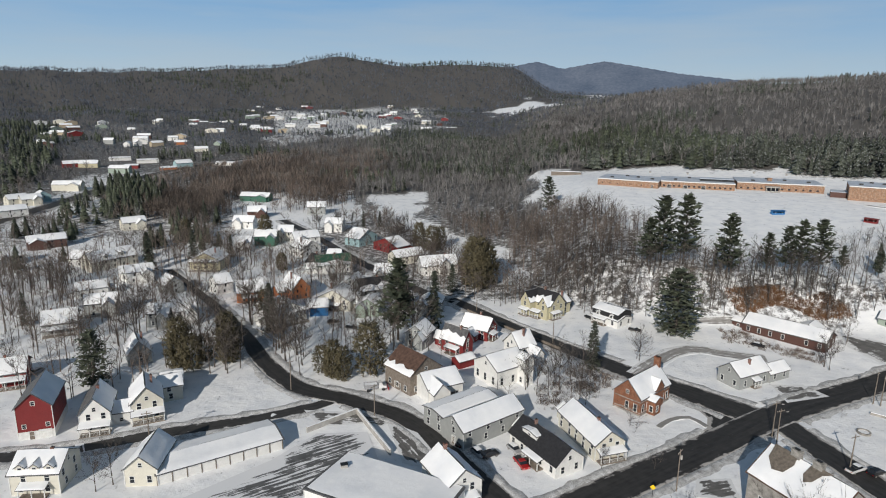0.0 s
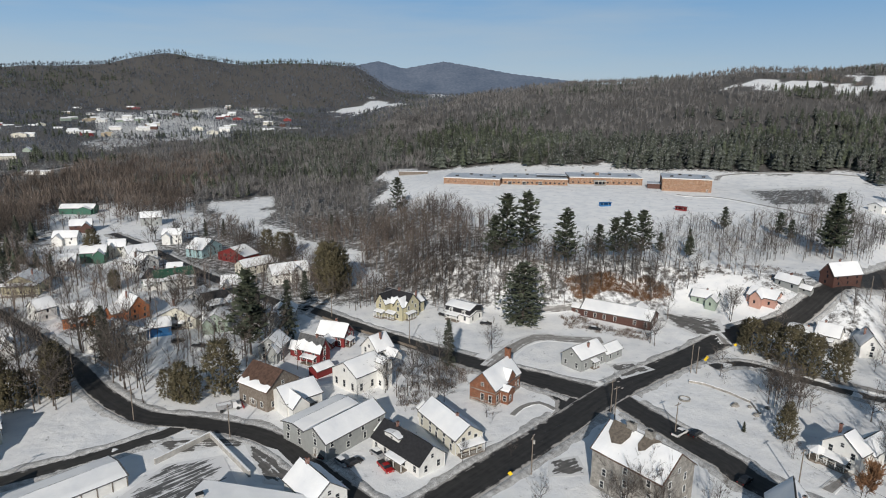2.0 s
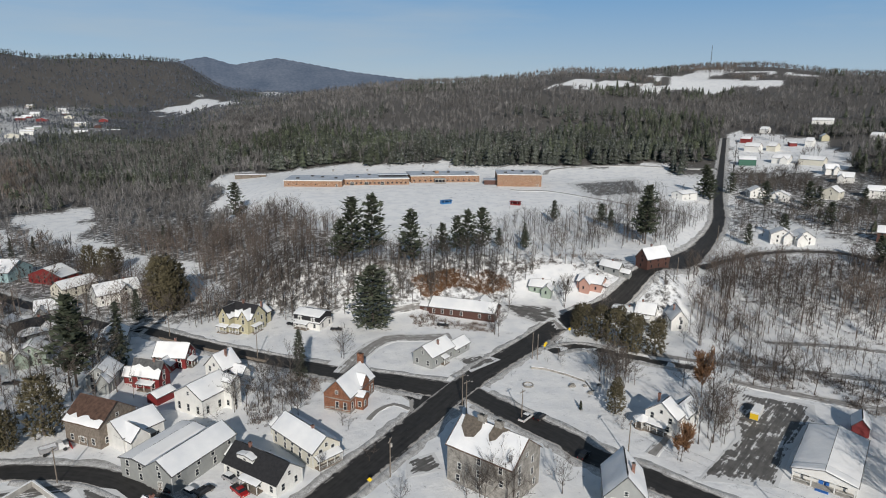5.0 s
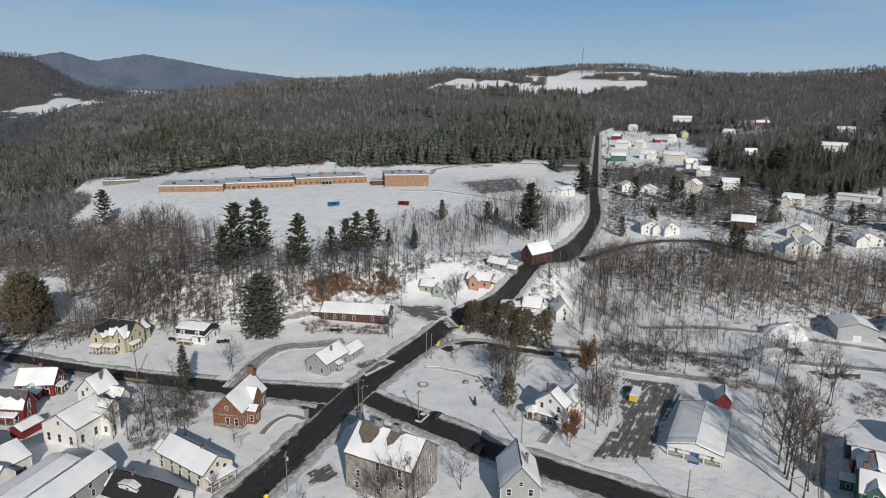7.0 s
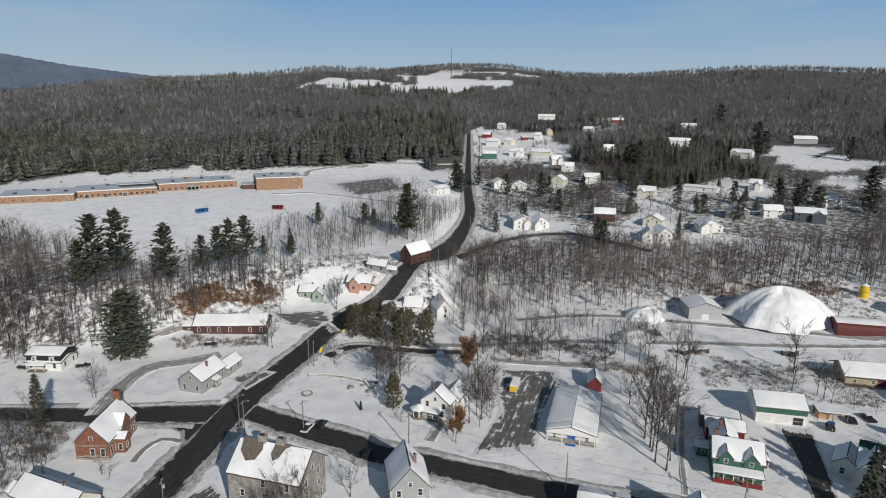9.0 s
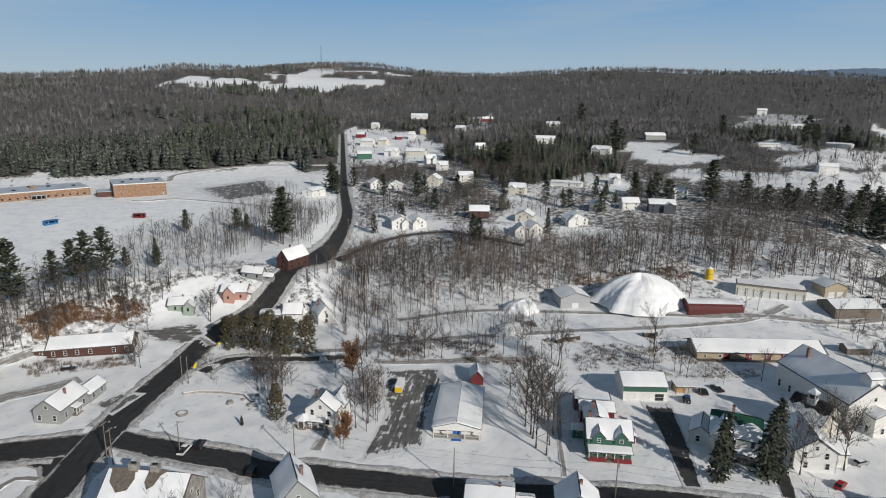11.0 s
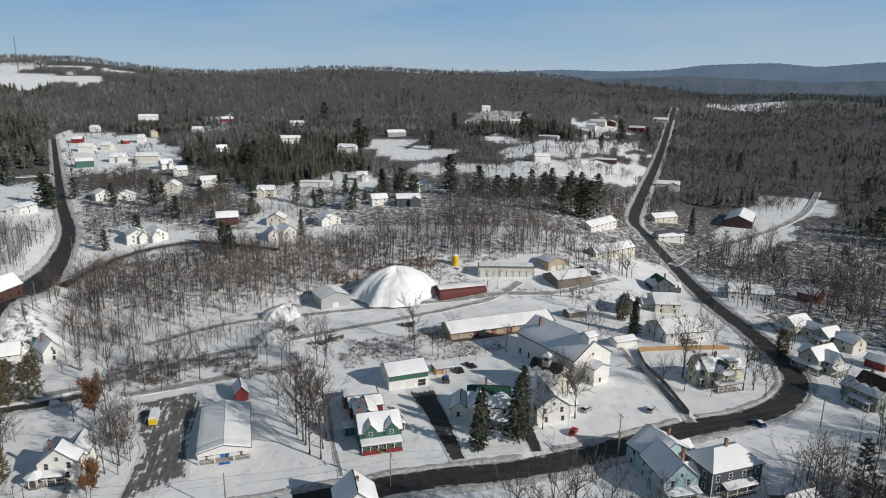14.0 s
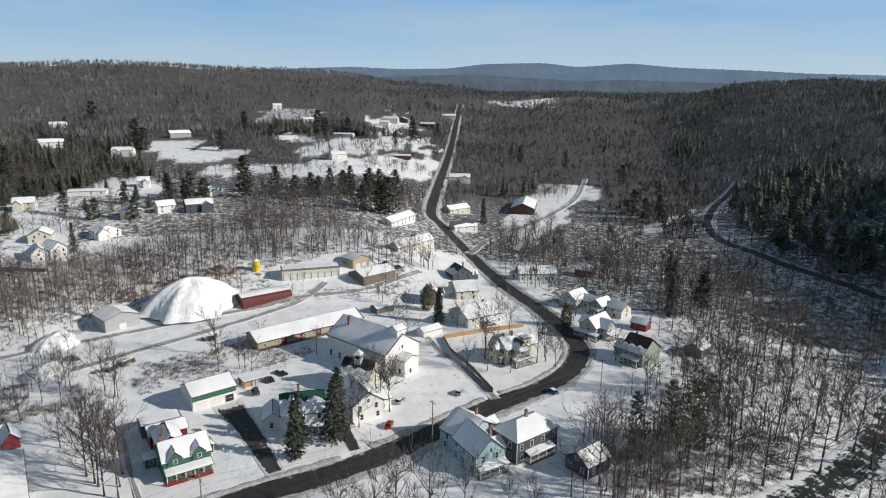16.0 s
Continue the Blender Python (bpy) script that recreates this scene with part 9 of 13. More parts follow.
block(b, 0, 0, 24.0, 10.4, 4.8, 2.7, 'y', siding('cream_clapboard', (0.66, 0.63, 0.54)), shingle_grey, floors=2, faces='f', trim=False, win=None)


# ---- sheds, piles, poles, cars and other things of the village ----
def snow_pile(x, y, radius, height, label, turn=0.0, steep=3.2):
    """A ploughed heap with slumped, lumpy sides."""
    rng = np.random.RandomState(int(radius * 10))
    verts, faces, n = [], [], 64
    rows = 22
    base = ground_z(x, y)
    for j in range(rows + 1):
        t = j / rows
        for i in range(n):
            a = math.tau * i / n
            wob = 1 + 0.12 * math.sin(3 * a + 1) + 0.05 * math.sin(7 * a) + 0.03 * math.sin(13 * a + 2) + rng.uniform(-0.02, 0.02)
            r = radius * wob * t
            z = height * (1 - t ** steep) * (1 + 0.1 * math.sin(2 * a + 2)) + (0.35 * math.sin(r * 1.3 + 4 * a) * math.sin(9 * a + t * 5) + 0.25 * math.sin(17 * a + r)) * min(1, 3 * t) * height / 28 + rng.uniform(-0.05, 0.05)
            u, v = r * math.cos(a) * 1.25, r * math.sin(a)
            c, q = math.cos(math.radians(turn)), math.sin(math.radians(turn))
            verts.append((x + u * c - v * q, y + u * q + v * c, base + z - 0.25))
    for j in range(rows):
        for i in range(n):
            a, b = j * n + i, j * n + (i + 1) % n
            faces.append((a, a + n, b + n, b))
    return tagged(mesh_object("snowbank", verts, faces, heap_snow, None, True), label, "snowbank")


snow_pile(290.0, 61.0, 18.0, 13.0, "big heap of ploughed white snow beside the sheds", -53, 1.9)
snow_pile(255.2, 105.2, 8, 4, "low heap of snow by the steel garage")
snow_pile(227.1, 98.0, 7, 3, "small heap of snow beside the rail bed")

# red arched storehouse
b = thing("arched_storehouse", "red metal storehouse with a rounded snowy roof", "storehouse", 292.3, 27.8, -62)
arc = [(math.cos(a), math.sin(a)) for a in np.linspace(0, math.pi, 13)]
wide, deep, tall = 24.0, 11.0, 3.0
v = [(x, deep / 2 - c * deep / 2, tall * 0.6 + s * 3.2) for x in (-wide / 2, wide / 2) for c, s in arc]
v += [(x, yy, -1) for x in (-wide / 2, wide / 2) for yy in (0, deep)]
f = [(i, i + 1, i + 14, i + 13) for i in range(12)]
f += [tuple(range(12, -1, -1)) + (26, 27), tuple(range(13, 26)) + (29, 28), (26, 28, 13, 0), (27, 12, 25, 29)]
mesh_object("wall", v, f, siding("rusty_red", (0.12, 0.026, 0.024)), b)
v = [(x, deep / 2 - c * deep * 0.52, tall * 0.6 + 0.1 + s * 3.35) for x in np.linspace(-wide / 2 - 0.2, wide / 2 + 0.2, 9) for c, s in arc[3:10]]
mesh_object("roof_snow", v, [(j * 7 + i, j * 7 + i + 1, j * 7 + i + 8, j * 7 + i + 7) for j in range(8) for i in range(6)], snow, b, True)

b = thing("storage_bin", "bright yellow steel bin standing in snow", "bin", 324.8, 36.0, 20)
tube("body", [(0, 0, -0.4), (0, 0, 5.2)], 1.8, siding("bin_yellow", (0.75, 0.5, 0.02), 0.6), b, 16)
tube("lid", [(0, 0, 5.2), (0, 0, 5.5), (0, 0, 6.1)], 1.9, snow, b, 16, 0.2)
tube("hoop", [(0, 0, 2.4), (0, 0, 2.55)], 1.84, dark_metal, b, 16)
b = thing("box_trailer", "white trailer with a yellow end panel", "trailer", 155.4, 104.7, -66)
boxes("body", [(-1.15, 1.15, 0, 6.5, 0.5, 2.7)], trim_white, b)
boxes("end_panel", [(-1.1, 1.1, -0.06, 0.0, 0.6, 2.3)], siding("bin_yellow", (0.75, 0.5, 0.02), 0.6), b)
boxes("roof_snow", [(-1.1, 1.1, 0.1, 6.4, 2.7, 2.85)], snow, b)
for yy in (1.2, 5.2):
    for xx in (-1.0, 1.0):
        tube("wheel", [(xx - 0.12, yy, 0.4), (xx + 0.12, yy, 0.4)], 0.42, dark_metal, b, 12)


def pole(x, y, height, turn, lamp=False, box=False):
    """A wooden utility pole with a crossarm and insulators."""
    b = thing("utility_pole", "grey wooden utility pole with a crossarm", "utility pole", x, y, turn, None, "utility poles")
    tube("mast", [(0, 0, -0.8), (0, 0, height)], 0.17, bare_wood, b, 8, 0.65)
    boxes("crossarm", [(-1.25, 1.25, -0.06, 0.06, height - 0.75, height - 0.6)], bare_wood, b)
    for x0 in (-1.1, -0.5, 0.5, 1.1):
        boxes("insulator", [(x0 - 0.05, x0 + 0.05, -0.05, 0.05, height - 0.6, height - 0.42)], concrete, b)
    if lamp:
        arm = tube("lamp_arm", [(0, 0, height - 1.6), (0.9, 0, height - 1.2), (2.0, 0, height - 1.15)], 0.05, dark_metal, b)
        boxes("lamp_head", [(1.9, 2.6, -0.14, 0.14, height - 1.25, height - 1.1)], concrete, arm)
    if box:
        tube("transformer", [(0, -0.36, height - 2.3), (0, -0.36, height - 1.4)], 0.24, concrete, b, 10)
    return b


for x, y, tall, turn, lamp, drum in (
        (52.8, 126.5, 10.5, 50, 0, 1), (84.8, 145.8, 10.5, 20, 1, 0), (126.2, 168.4, 9.5, 50, 1, 0), (124.9, 169.6, 10, 50, 1, 0), (110.1, 106.8, 10.5, 25, 0, 0),
        (121.7, 65.6, 10.5, 25, 0, 0), (137.8, 30.1, 10.5, 25, 0, 1), (166.6, -29.2, 10.5, 30, 0, 0), (156.9, -27.6, 10.5, 30, 0, 1), (188.7, -91.6, 10.5, 60, 1, 0),
        (-71.1, 140.9, 10.5, 20, 0, 0), (-44.5, 174.5, 9.5, 40, 0, 0), (-18.1, 159.1, 9.5, 50, 0, 0), (86.3, 150.8, 10, 20, 1, 0), (97.0, 135.4, 9.5, 20, 0, 0), (14.1, 247.9, 10, 40, 0, 0),
        (39.5, 213.5, 9.5, 40, 0, 0), (-69.4, 208.9, 9.5, 20, 0, 0), (281.9, -85.0, 10, 60, 0, 0), (374.9, -82.2, 10, 60, 0, 0), (217.3, 191.6, 10, 50, 0, 0), (298.6, 237.6, 10, 60, 0, 0)):
    pole(x, y, tall, turn, bool(lamp), bool(drum))


def wire(a, b, height, sag=0.8):
    pa, pb = Vector((*a, ground_z(*a) + height)), Vector((*b, ground_z(*b) + height))
    pts = [pa.lerp(pb, t) - Vector((0, 0, sag * 4 * t * (1 - t))) for t in np.linspace(0, 1, 9)]
    return tagged(tube("power_line", pts, 0.022, dark_metal, None, 4), "thin dark overhead power line between poles", "power line", "power lines")


for a, b in (((110.1, 106.8), (121.7, 65.6)), ((121.7, 65.6), (137.8, 30.1)), ((137.8, 30.1), (156.9, -27.6)), ((156.9, -27.6), (188.7, -91.6)), ((52.8, 126.5), (84.8, 145.8)), ((84.8, 145.8), (126.2, 168.4))):
    for high in (9.6, 7.6):
        wire(a, b, high)


def car(x, y, turn, paint, label, kind="car", roof_white=0.0):
    """A parked car: body with wheel arches, glazed cabin, wheels and lamps. Its nose points to +x before turning."""
    b = thing("pickup_truck" if kind == "pickup" else "car", label, "pickup truck" if kind == "pickup" else "car", x, y, turn)
    long, wide = (5.4, 1.95) if kind == "pickup" else (4.6, 1.82)
    side = [(-long / 2, 0.45), (-long / 2, 0.95), (-long / 2 + 0.2, 1.02), (long / 2 - 1.3, 1.0), (long / 2 - 0.1, 0.85), (long / 2, 0.65), (long / 2, 0.4)]
    n = len(side)
    verts = [(px, s * wide / 2 * (0.94 if pz > 0.9 else 1), pz) for s in (-1, 1) for px, pz in side]
    faces = [tuple(range(n - 1, -1, -1)), tuple(range(n, 2 * n))] + [(i, (i + 1) % n, (i + 1) % n + n, i + n) for i in range(n)]
    mesh_object("body", verts, faces, paint, b)
    c0, c1, c2, c3 = ((-0.4, -0.25, 0.9, 1.45) if kind == "pickup" else (-2.0, -1.45, 0.45, 1.15))
    ring = [(c0, 1.0), (c1, 1.55), (c2, 1.55), (c3, 1.0)]
    verts = [(px, s * wide / 2 * (0.78 if pz > 1.2 else 0.9), pz) for s in (-1, 1) for px, pz in ring]
    mesh_object("cabin_glass", verts, [(3, 2, 1, 0), (4, 5, 6, 7), (0, 1, 5, 4), (1, 2, 6, 5), (2, 3, 7, 6)], glass, b)
    boxes("cabin_roof", [(c1 - 0.03, c2 + 0.03, -wide / 2 * 0.79, wide / 2 * 0.79, 1.53, 1.6)], snow if roof_white else paint, b)
    if kind == "pickup":
        boxes("cargo_bed", [(-long / 2 + 0.1, -0.5, -wide / 2 + 0.12, wide / 2 - 0.12, 1.0, 1.06)], dark_metal, b)
    for wx in (-long / 2 + 0.95, long / 2 - 0.95):
        for s in (-1, 1):
            tyre = tube("wheel", [(wx, s * wide / 2 - 0.1 * s - 0.09, 0.33), (wx, s * wide / 2 - 0.1 * s + 0.12, 0.33)], 0.34, dark_metal, b, 14)
            tube("rim", [(wx, s * (wide / 2 + 0.03) - 0.01, 0.33), (wx, s * (wide / 2 + 0.03) + 0.01, 0.33)], 0.19, concrete, tyre, 10)
    for s in (-1, 1):
        boxes("headlight", [(long / 2 - 0.06, long / 2 + 0.02, s * 0.65 - 0.18, s * 0.65 + 0.18, 0.6, 0.75)], trim_white, b)
        boxes("tail_light", [(-long / 2 - 0.02, -long / 2 + 0.04, s * 0.72 - 0.12, s * 0.72 + 0.12, 0.7, 0.9)], PAINTS["red"], b)
    return b


PAINTS = {n: grained("car_" + n, c, c2, 0.6, 0.35) for n, c, c2 in (("red", (0.3, 0.012, 0.012), (0.42, 0.02, 0.02)), ("black", (0.008, 0.008, 0.01), (0.02, 0.02, 0.022)), ("white", (0.6, 0.6, 0.6), (0.72, 0.72, 0.72)), ("silver", (0.25, 0.25, 0.26), (0.36, 0.36, 0.37)), ("blue", (0.01, 0.06, 0.2), (0.02, 0.1, 0.3)))}
car(19.3, 136.3, -70, PAINTS["red"], "red pickup truck parked on snowy ground", "pickup")
car(12.1, 139.9, 30, PAINTS["black"], "black car parked beside the grey store", "car")
car(9.3, 140.5, -60, PAINTS["silver"], "snow-dusted car parked beside the grey store", "car", 1)
car(-41.6, 231.3, 20, PAINTS["black"], "black car parked in a snowy yard")
car(-33.9, 225.5, -20, PAINTS["black"], "dark car parked in a snowy yard", "car", 1)
car(-125.8, 184.1, 80, PAINTS["silver"], "grey car parked beside the red house", "car", 1)
b = thing("dump_truck", "white work truck with a tipping body and plough", "truck", -19.6, 175.1, 15)
boxes("chassis", [(-3.2, 3.0, -0.5, 0.5, 0.6, 0.85)], dark_metal, b)
cab = mesh_object("cab", [(x, s * 1.1, z) for s in (-1, 1) for x, z in ((0.9, 0.7), (0.9, 2.5), (1.9, 2.5), (2.3, 1.6), (3.2, 1.45), (3.3, 0.7))], [(5, 4, 3, 2, 1, 0), (6, 7, 8, 9, 10, 11)] + [(i, (i + 1) % 6, (i + 1) % 6 + 6, i + 6) for i in range(6)], PAINTS["white"], b)
mesh_object("windscreen", [(1.98, -0.95, 2.4), (1.98, 0.95, 2.4), (2.34, 0.95, 1.68), (2.34, -0.95, 1.68)], [(0, 3, 2, 1)], glass, cab)
boxes("tipping_body", [(-3.3, 0.7, -1.2, 1.2, 0.95, 1.05), (-3.3, 0.7, -1.2, -1.1, 1.05, 2.2), (-3.3, 0.7, 1.1, 1.2, 1.05, 2.2), (0.6, 0.7, -1.1, 1.1, 1.05, 2.4), (-3.3, -3.2, -1.1, 1.1, 1.05, 2.0)], PAINTS["silver"], b)
boxes("load", [(-3.15, 0.55, -1.05, 1.05, 1.05, 1.9)], snow, b)
boxes("plough", [(3.7, 3.85, -1.5, 1.5, 0.1, 1.0), (3.2, 3.75, -0.1, 0.1, 0.4, 0.6)], PAINTS["red"], b)
for wx in (-2.2, 2.3):
    for s in (-1, 1):
        tube("wheel", [(wx, s * 1.05 - 0.15, 0.48), (wx, s * 1.05 + 0.15, 0.48)], 0.5, dark_metal, b, 14)
car(98.4, 135.3, 25, PAINTS["white"], "white pickup truck parked at the road's edge", "pickup", 1)
car(102.2, 133.9, 25, PAINTS["black"], "dark car parked at the road's edge")
car(100.4, 112.3, 25, PAINTS["black"], "dark car standing on the road")
car(186.8, -22.0, -40, PAINTS["silver"], "silver car parked before the church", "car", 1)
car(171.9, -17.0, -20, PAINTS["red"], "small red car beside the road")
b = thing("tractor", "blue farm tractor standing before the green garage", "tractor", 199.0, 24.2, 15)
boxes("hood", [(0.2, 2.1, -0.4, 0.4, 0.9, 1.6)], PAINTS["blue"], b)
boxes("chassis", [(-1.2, 2.0, -0.3, 0.3, 0.6, 0.95)], dark_metal, b)
boxes("cab", [(-1.1, 0.2, -0.75, 0.75, 1.0, 2.4)], glass, b)
boxes("cab_roof", [(-1.25, 0.35, -0.85, 0.85, 2.4, 2.55)], PAINTS["blue"], b)
boxes("front_bucket", [(2.7, 3.3, -0.95, 0.95, 0.15, 0.8), (2.0, 2.8, -0.6, -0.5, 0.5, 0.7), (2.0, 2.8, 0.5, 0.6, 0.5, 0.7)], dark_metal, b)
for wx, wr in ((-0.7, 0.8), (1.6, 0.48)):
    for sy in (-1, 1):
        tube("wheel", [(wx, sy * 0.85 - 0.2, wr), (wx, sy * 0.85 + 0.2, wr)], wr, dark_metal, b, 16)
car(208.5, 20.6, 30, PAINTS["black"], "dark car parked beside the lean-to")
car(213.6, 17.0, 40, PAINTS["black"], "dark truck parked under the lean-to", "pickup", 1)
car(-18.0, 236.0, -30, PAINTS["silver"], "grey car parked on a village drive", "car", 1)
car(333.5, -30.5, -30, PAINTS["black"], "dark car parked behind the tan garage")


def log_pile(x, y, turn, long, label):
    """Stacked logs with snow lying on top."""
    b = thing("log_pile", label, "log pile", x, y, turn)
    for row, count in ((0, 4), (1, 3), (2, 2)):
        for i in range(count):
            yy = (i - (count - 1) / 2) * 0.62
            tube("log", [(-long / 2 + 0.1 * i, yy, 0.28 + row * 0.5), (long / 2 + 0.12 * row, yy, 0.28 + row * 0.5)], 0.3, bark, b, 8)
    boxes("snow_cap", [(-long / 2 + 0.2, long / 2 - 0.2, -0.4, 0.4, 1.52, 1.72)], snow, b)


log_pile(231.1, 72.6, -40, 5.5, "stack of dark logs beside the rail bed")
log_pile(238.5, 92.5, 35, 4.5, "stack of dark logs on the snowy slope")
log_pile(252.0, 47.5, -45, 6.0, "stack of dark logs under snow")
log_pile(226.0, 76.5, -20, 4.0, "short stack of dark logs in snow")
car(187.0, -73.5, 20, PAINTS["blue"], "blue car standing on the bend", "car", 1)
car(190.8, -42.3, -30, PAINTS["silver"], "snowed-over vehicle on the church lawn", "car", 1)
car(330.9, -37.4, 10, PAINTS["black"], "dark truck beside the plank barn", "pickup", 1)
car(251.7, 46.4, 20, PAINTS["black"], "dark flatbed beside the rail bed", "pickup", 1)
car(111.5, 211.4, -40, PAINTS["black"], "dark car half buried in snow", "car", 1)
car(58.3, 239.0, -60, PAINTS["black"], "dark car beside the white cottage", "car", 1)
car(72.3, 226.1, -30, PAINTS["black"], "dark car beside the white cottage", "car", 1)
car(5.7, 144.9, 50, PAINTS["black"], "dark car parked by the grey store")
car(18.3, 142.4, -60, PAINTS["silver"], "grey car parked beside the store", "car", 1)


def fence(points, height, material, label):
    """A board fence: posts and boards along a line."""
    first = thing("board_fence", label, "fence", *points[0])
    inv = first.matrix_world.inverted()
    for (x0, y0), (x1, y1) in zip(points, points[1:]):
        length, turn = math.hypot(x1 - x0, y1 - y0), math.degrees(math.atan2(y1 - y0, x1 - x0))
        n = max(1, int(length / 2.4))
        for i in range(n):
            cx, cy = x0 + (x1 - x0) * i / n, y0 + (y1 - y0) * i / n
            m = inv @ pose(cx, cy, ground_z(cx, cy), 0, 0, turn)
            w = length / n
            p0 = boxes("post", [(-0.06, 0.06, -0.06, 0.06, -0.3, height + 0.1)], material, first)
            p1 = boxes("fence_panel", [(0.0, w, 0.0, 0.03, 0.05, height)], material, first)
            p0.matrix_basis = p1.matrix_basis = m
    return first


fence([(240.7, -45.9), (247.1, -64.4), (250.8, -83.1)], 1.9, new_wood, "fresh wooden board fence round a garden")
fence([(240.7, -45.9), (227.1, -46.2), (211.0, -50.5), (190.1, -53.7)], 1.7, bare_wood, "weathered board fence beside the church lawn")
fence([(60.4, 184.8), (41.1, 207.3), (22.8, 229.5), (10.2, 246.8)][1:], 1.0, bare_wood, "low weathered fence along the street")


def low_wall(name, points, thick, height, material, label, category="wall"):
    """A wall along a line with a snow cap."""
    first = thing(name, label, category, *points[0])
    inv = first.matrix_world.inverted()
    for (x0, y0), (x1, y1) in zip(points, points[1:]):
        length, turn = math.hypot(x1 - x0, y1 - y0), math.degrees(math.atan2(y1 - y0, x1 - x0))
        m = inv @ pose(x0, y0, ground_z(x0, y0), 0, 0, turn)
        a = boxes("wall_run", [(-thick / 2, length + thick / 2, -thick / 2, thick / 2, -0.8, height)], material, first)
        c = boxes("snow_cap", [(-thick / 2 + 0.03, length + thick / 2 - 0.03, -thick / 2 + 0.03, thick / 2 - 0.03, height, height + 0.15)], snow, first)
        a.matrix_basis = c.matrix_basis = m
    return first


low_wall("retaining_wall", [(-34.5, 150.3), (-23.1, 160.5), (-12.3, 140.1)], 0.5, 1.5, concrete, "concrete foundation wall of a sunken yard")
low_wall("garden_wall", [(120.3, 163.2), (123.8, 160.4), (127.3, 153.9), (129.6, 146.6), (127.3, 140.3)], 0.6, 0.7, stone_mat, "low curved stone wall in the park")
low_wall("roadside_wall", [(-50.8, 205.4), (-61.0, 214.5), (-68.4, 222.7)], 0.4, 0.9, concrete, "low concrete wall beside the curved street")

# park stones, ring, flagpoles and signs
b = thing("stone_ring", "round snow-filled stone planter in the park", "planter", 111.6, 153.0)
ring_v = [(r * math.cos(a), r * math.sin(a), z) for r, z in ((1.7, -0.2), (1.7, 0.55), (1.35, 0.55), (1.35, 0.3)) for a in np.arange(20) * math.tau / 20]
mesh_object("rim", ring_v, [(j * 20 + i, j * 20 + (i + 1) % 20, (j + 1) * 20 + (i + 1) % 20, (j + 1) * 20 + i) for j in range(3) for i in range(20)], stone_mat, b)
mesh_object("snow_fill", ring_v[60:], [tuple(range(20))], snow, b)


def boulder(x, y, size, label="dark boulder capped with snow"):
    rng = np.random.RandomState(int(abs(x * 7 + y * 3)))
    bm = bmesh.new()
    bmesh.ops.create_icosphere(bm, subdivisions=2, radius=size)
    for v in bm.verts:
        v.co *= rng.uniform(0.8, 1.15)
        v.co.z *= 0.75
    me = bpy.data.meshes.new("boulder")
    bm.to_mesh(me)
    bm.free()
    me.materials.append(stone_mat)
    ob = new("boulder", me)
    ob.location = (x, y, ground_z(x, y) + size * 0.3)
    return tagged(ob, label, "boulder", "park boulders")


for x, y, size in ((123.9, 146.1, 1.0), (125.5, 139.5, 0.9), (127.2, 144.2, 0.7), (131.6, 142.4, 0.8), (122.9, 146.0, 0.6), (283.9, -129.3, 0.8), (238.5, 93.8, 1.6), (229.8, 71.9, 1.2), (224.5, 80.8, 1.1)):
    boulder(x, y, size)


def sign(x, y, turn, label="yellow diamond road sign on a post"):
    b = thing("road_sign", label, "road sign", x, y, turn, None, "road signs")
    tube("post", [(0, 0, -0.4), (0, 0, 2.6)], 0.05, dark_metal, b)
    mesh_object("plate", [(px, yy, 2.5 + pz) for yy in (-0.08, -0.05) for px, pz in ((0, -0.65), (0.65, 0), (0, 0.65), (-0.65, 0))], [(0, 1, 2, 3), (7, 6, 5, 4), (0, 4, 5, 1), (1, 5, 6, 2), (2, 6, 7, 3), (3, 7, 4, 0)], siding("sign_yellow", (0.8, 0.55, 0.01), 2.0), b)
    return b


for x, y in ((46.7, 124.3), (134.3, 174.5), (151.0, 182.0), (132.6, 173.0)):
    sign(x, y, -25)
for x, y in ((130.1, 139.7), (129.2, 137.3), (130.9, 137.7)):
    b = thing("flagpole", "slim white flagpole in the park", "flagpole", x, y)
    tube("mast", [(0, 0, -0.4), (0, 0, 8)], 0.06, trim_white, b, 6, 0.5)
    tube("finial", [(0, 0, 8), (0, 0, 8.2)], 0.09, trim_white, b, 6)
b = thing("radio_mast", "thin lattice radio mast on the hilltop", "mast", 1120.2, 956.4)
for k in range(3):
    a = k * math.tau / 3
    tube("leg", [(1.2 * math.cos(a), 1.2 * math.sin(a), -1), (0.5 * math.cos(a), 0.5 * math.sin(a), 62)], 0.22, dark_metal, b, 4)
for k in range(10):
    tube("brace", [(1.1 * math.cos(k * 2.1) * (1 - k * 0.05), 1.1 * math.sin(k * 2.1) * (1 - k * 0.05), k * 6.0), (1.1 * math.cos(k * 2.1 + 2.1) * (1 - k * 0.05), 1.1 * math.sin(k * 2.1 + 2.1) * (1 - k * 0.05), k * 6.0 + 6)], 0.12, dark_metal, b, 4)

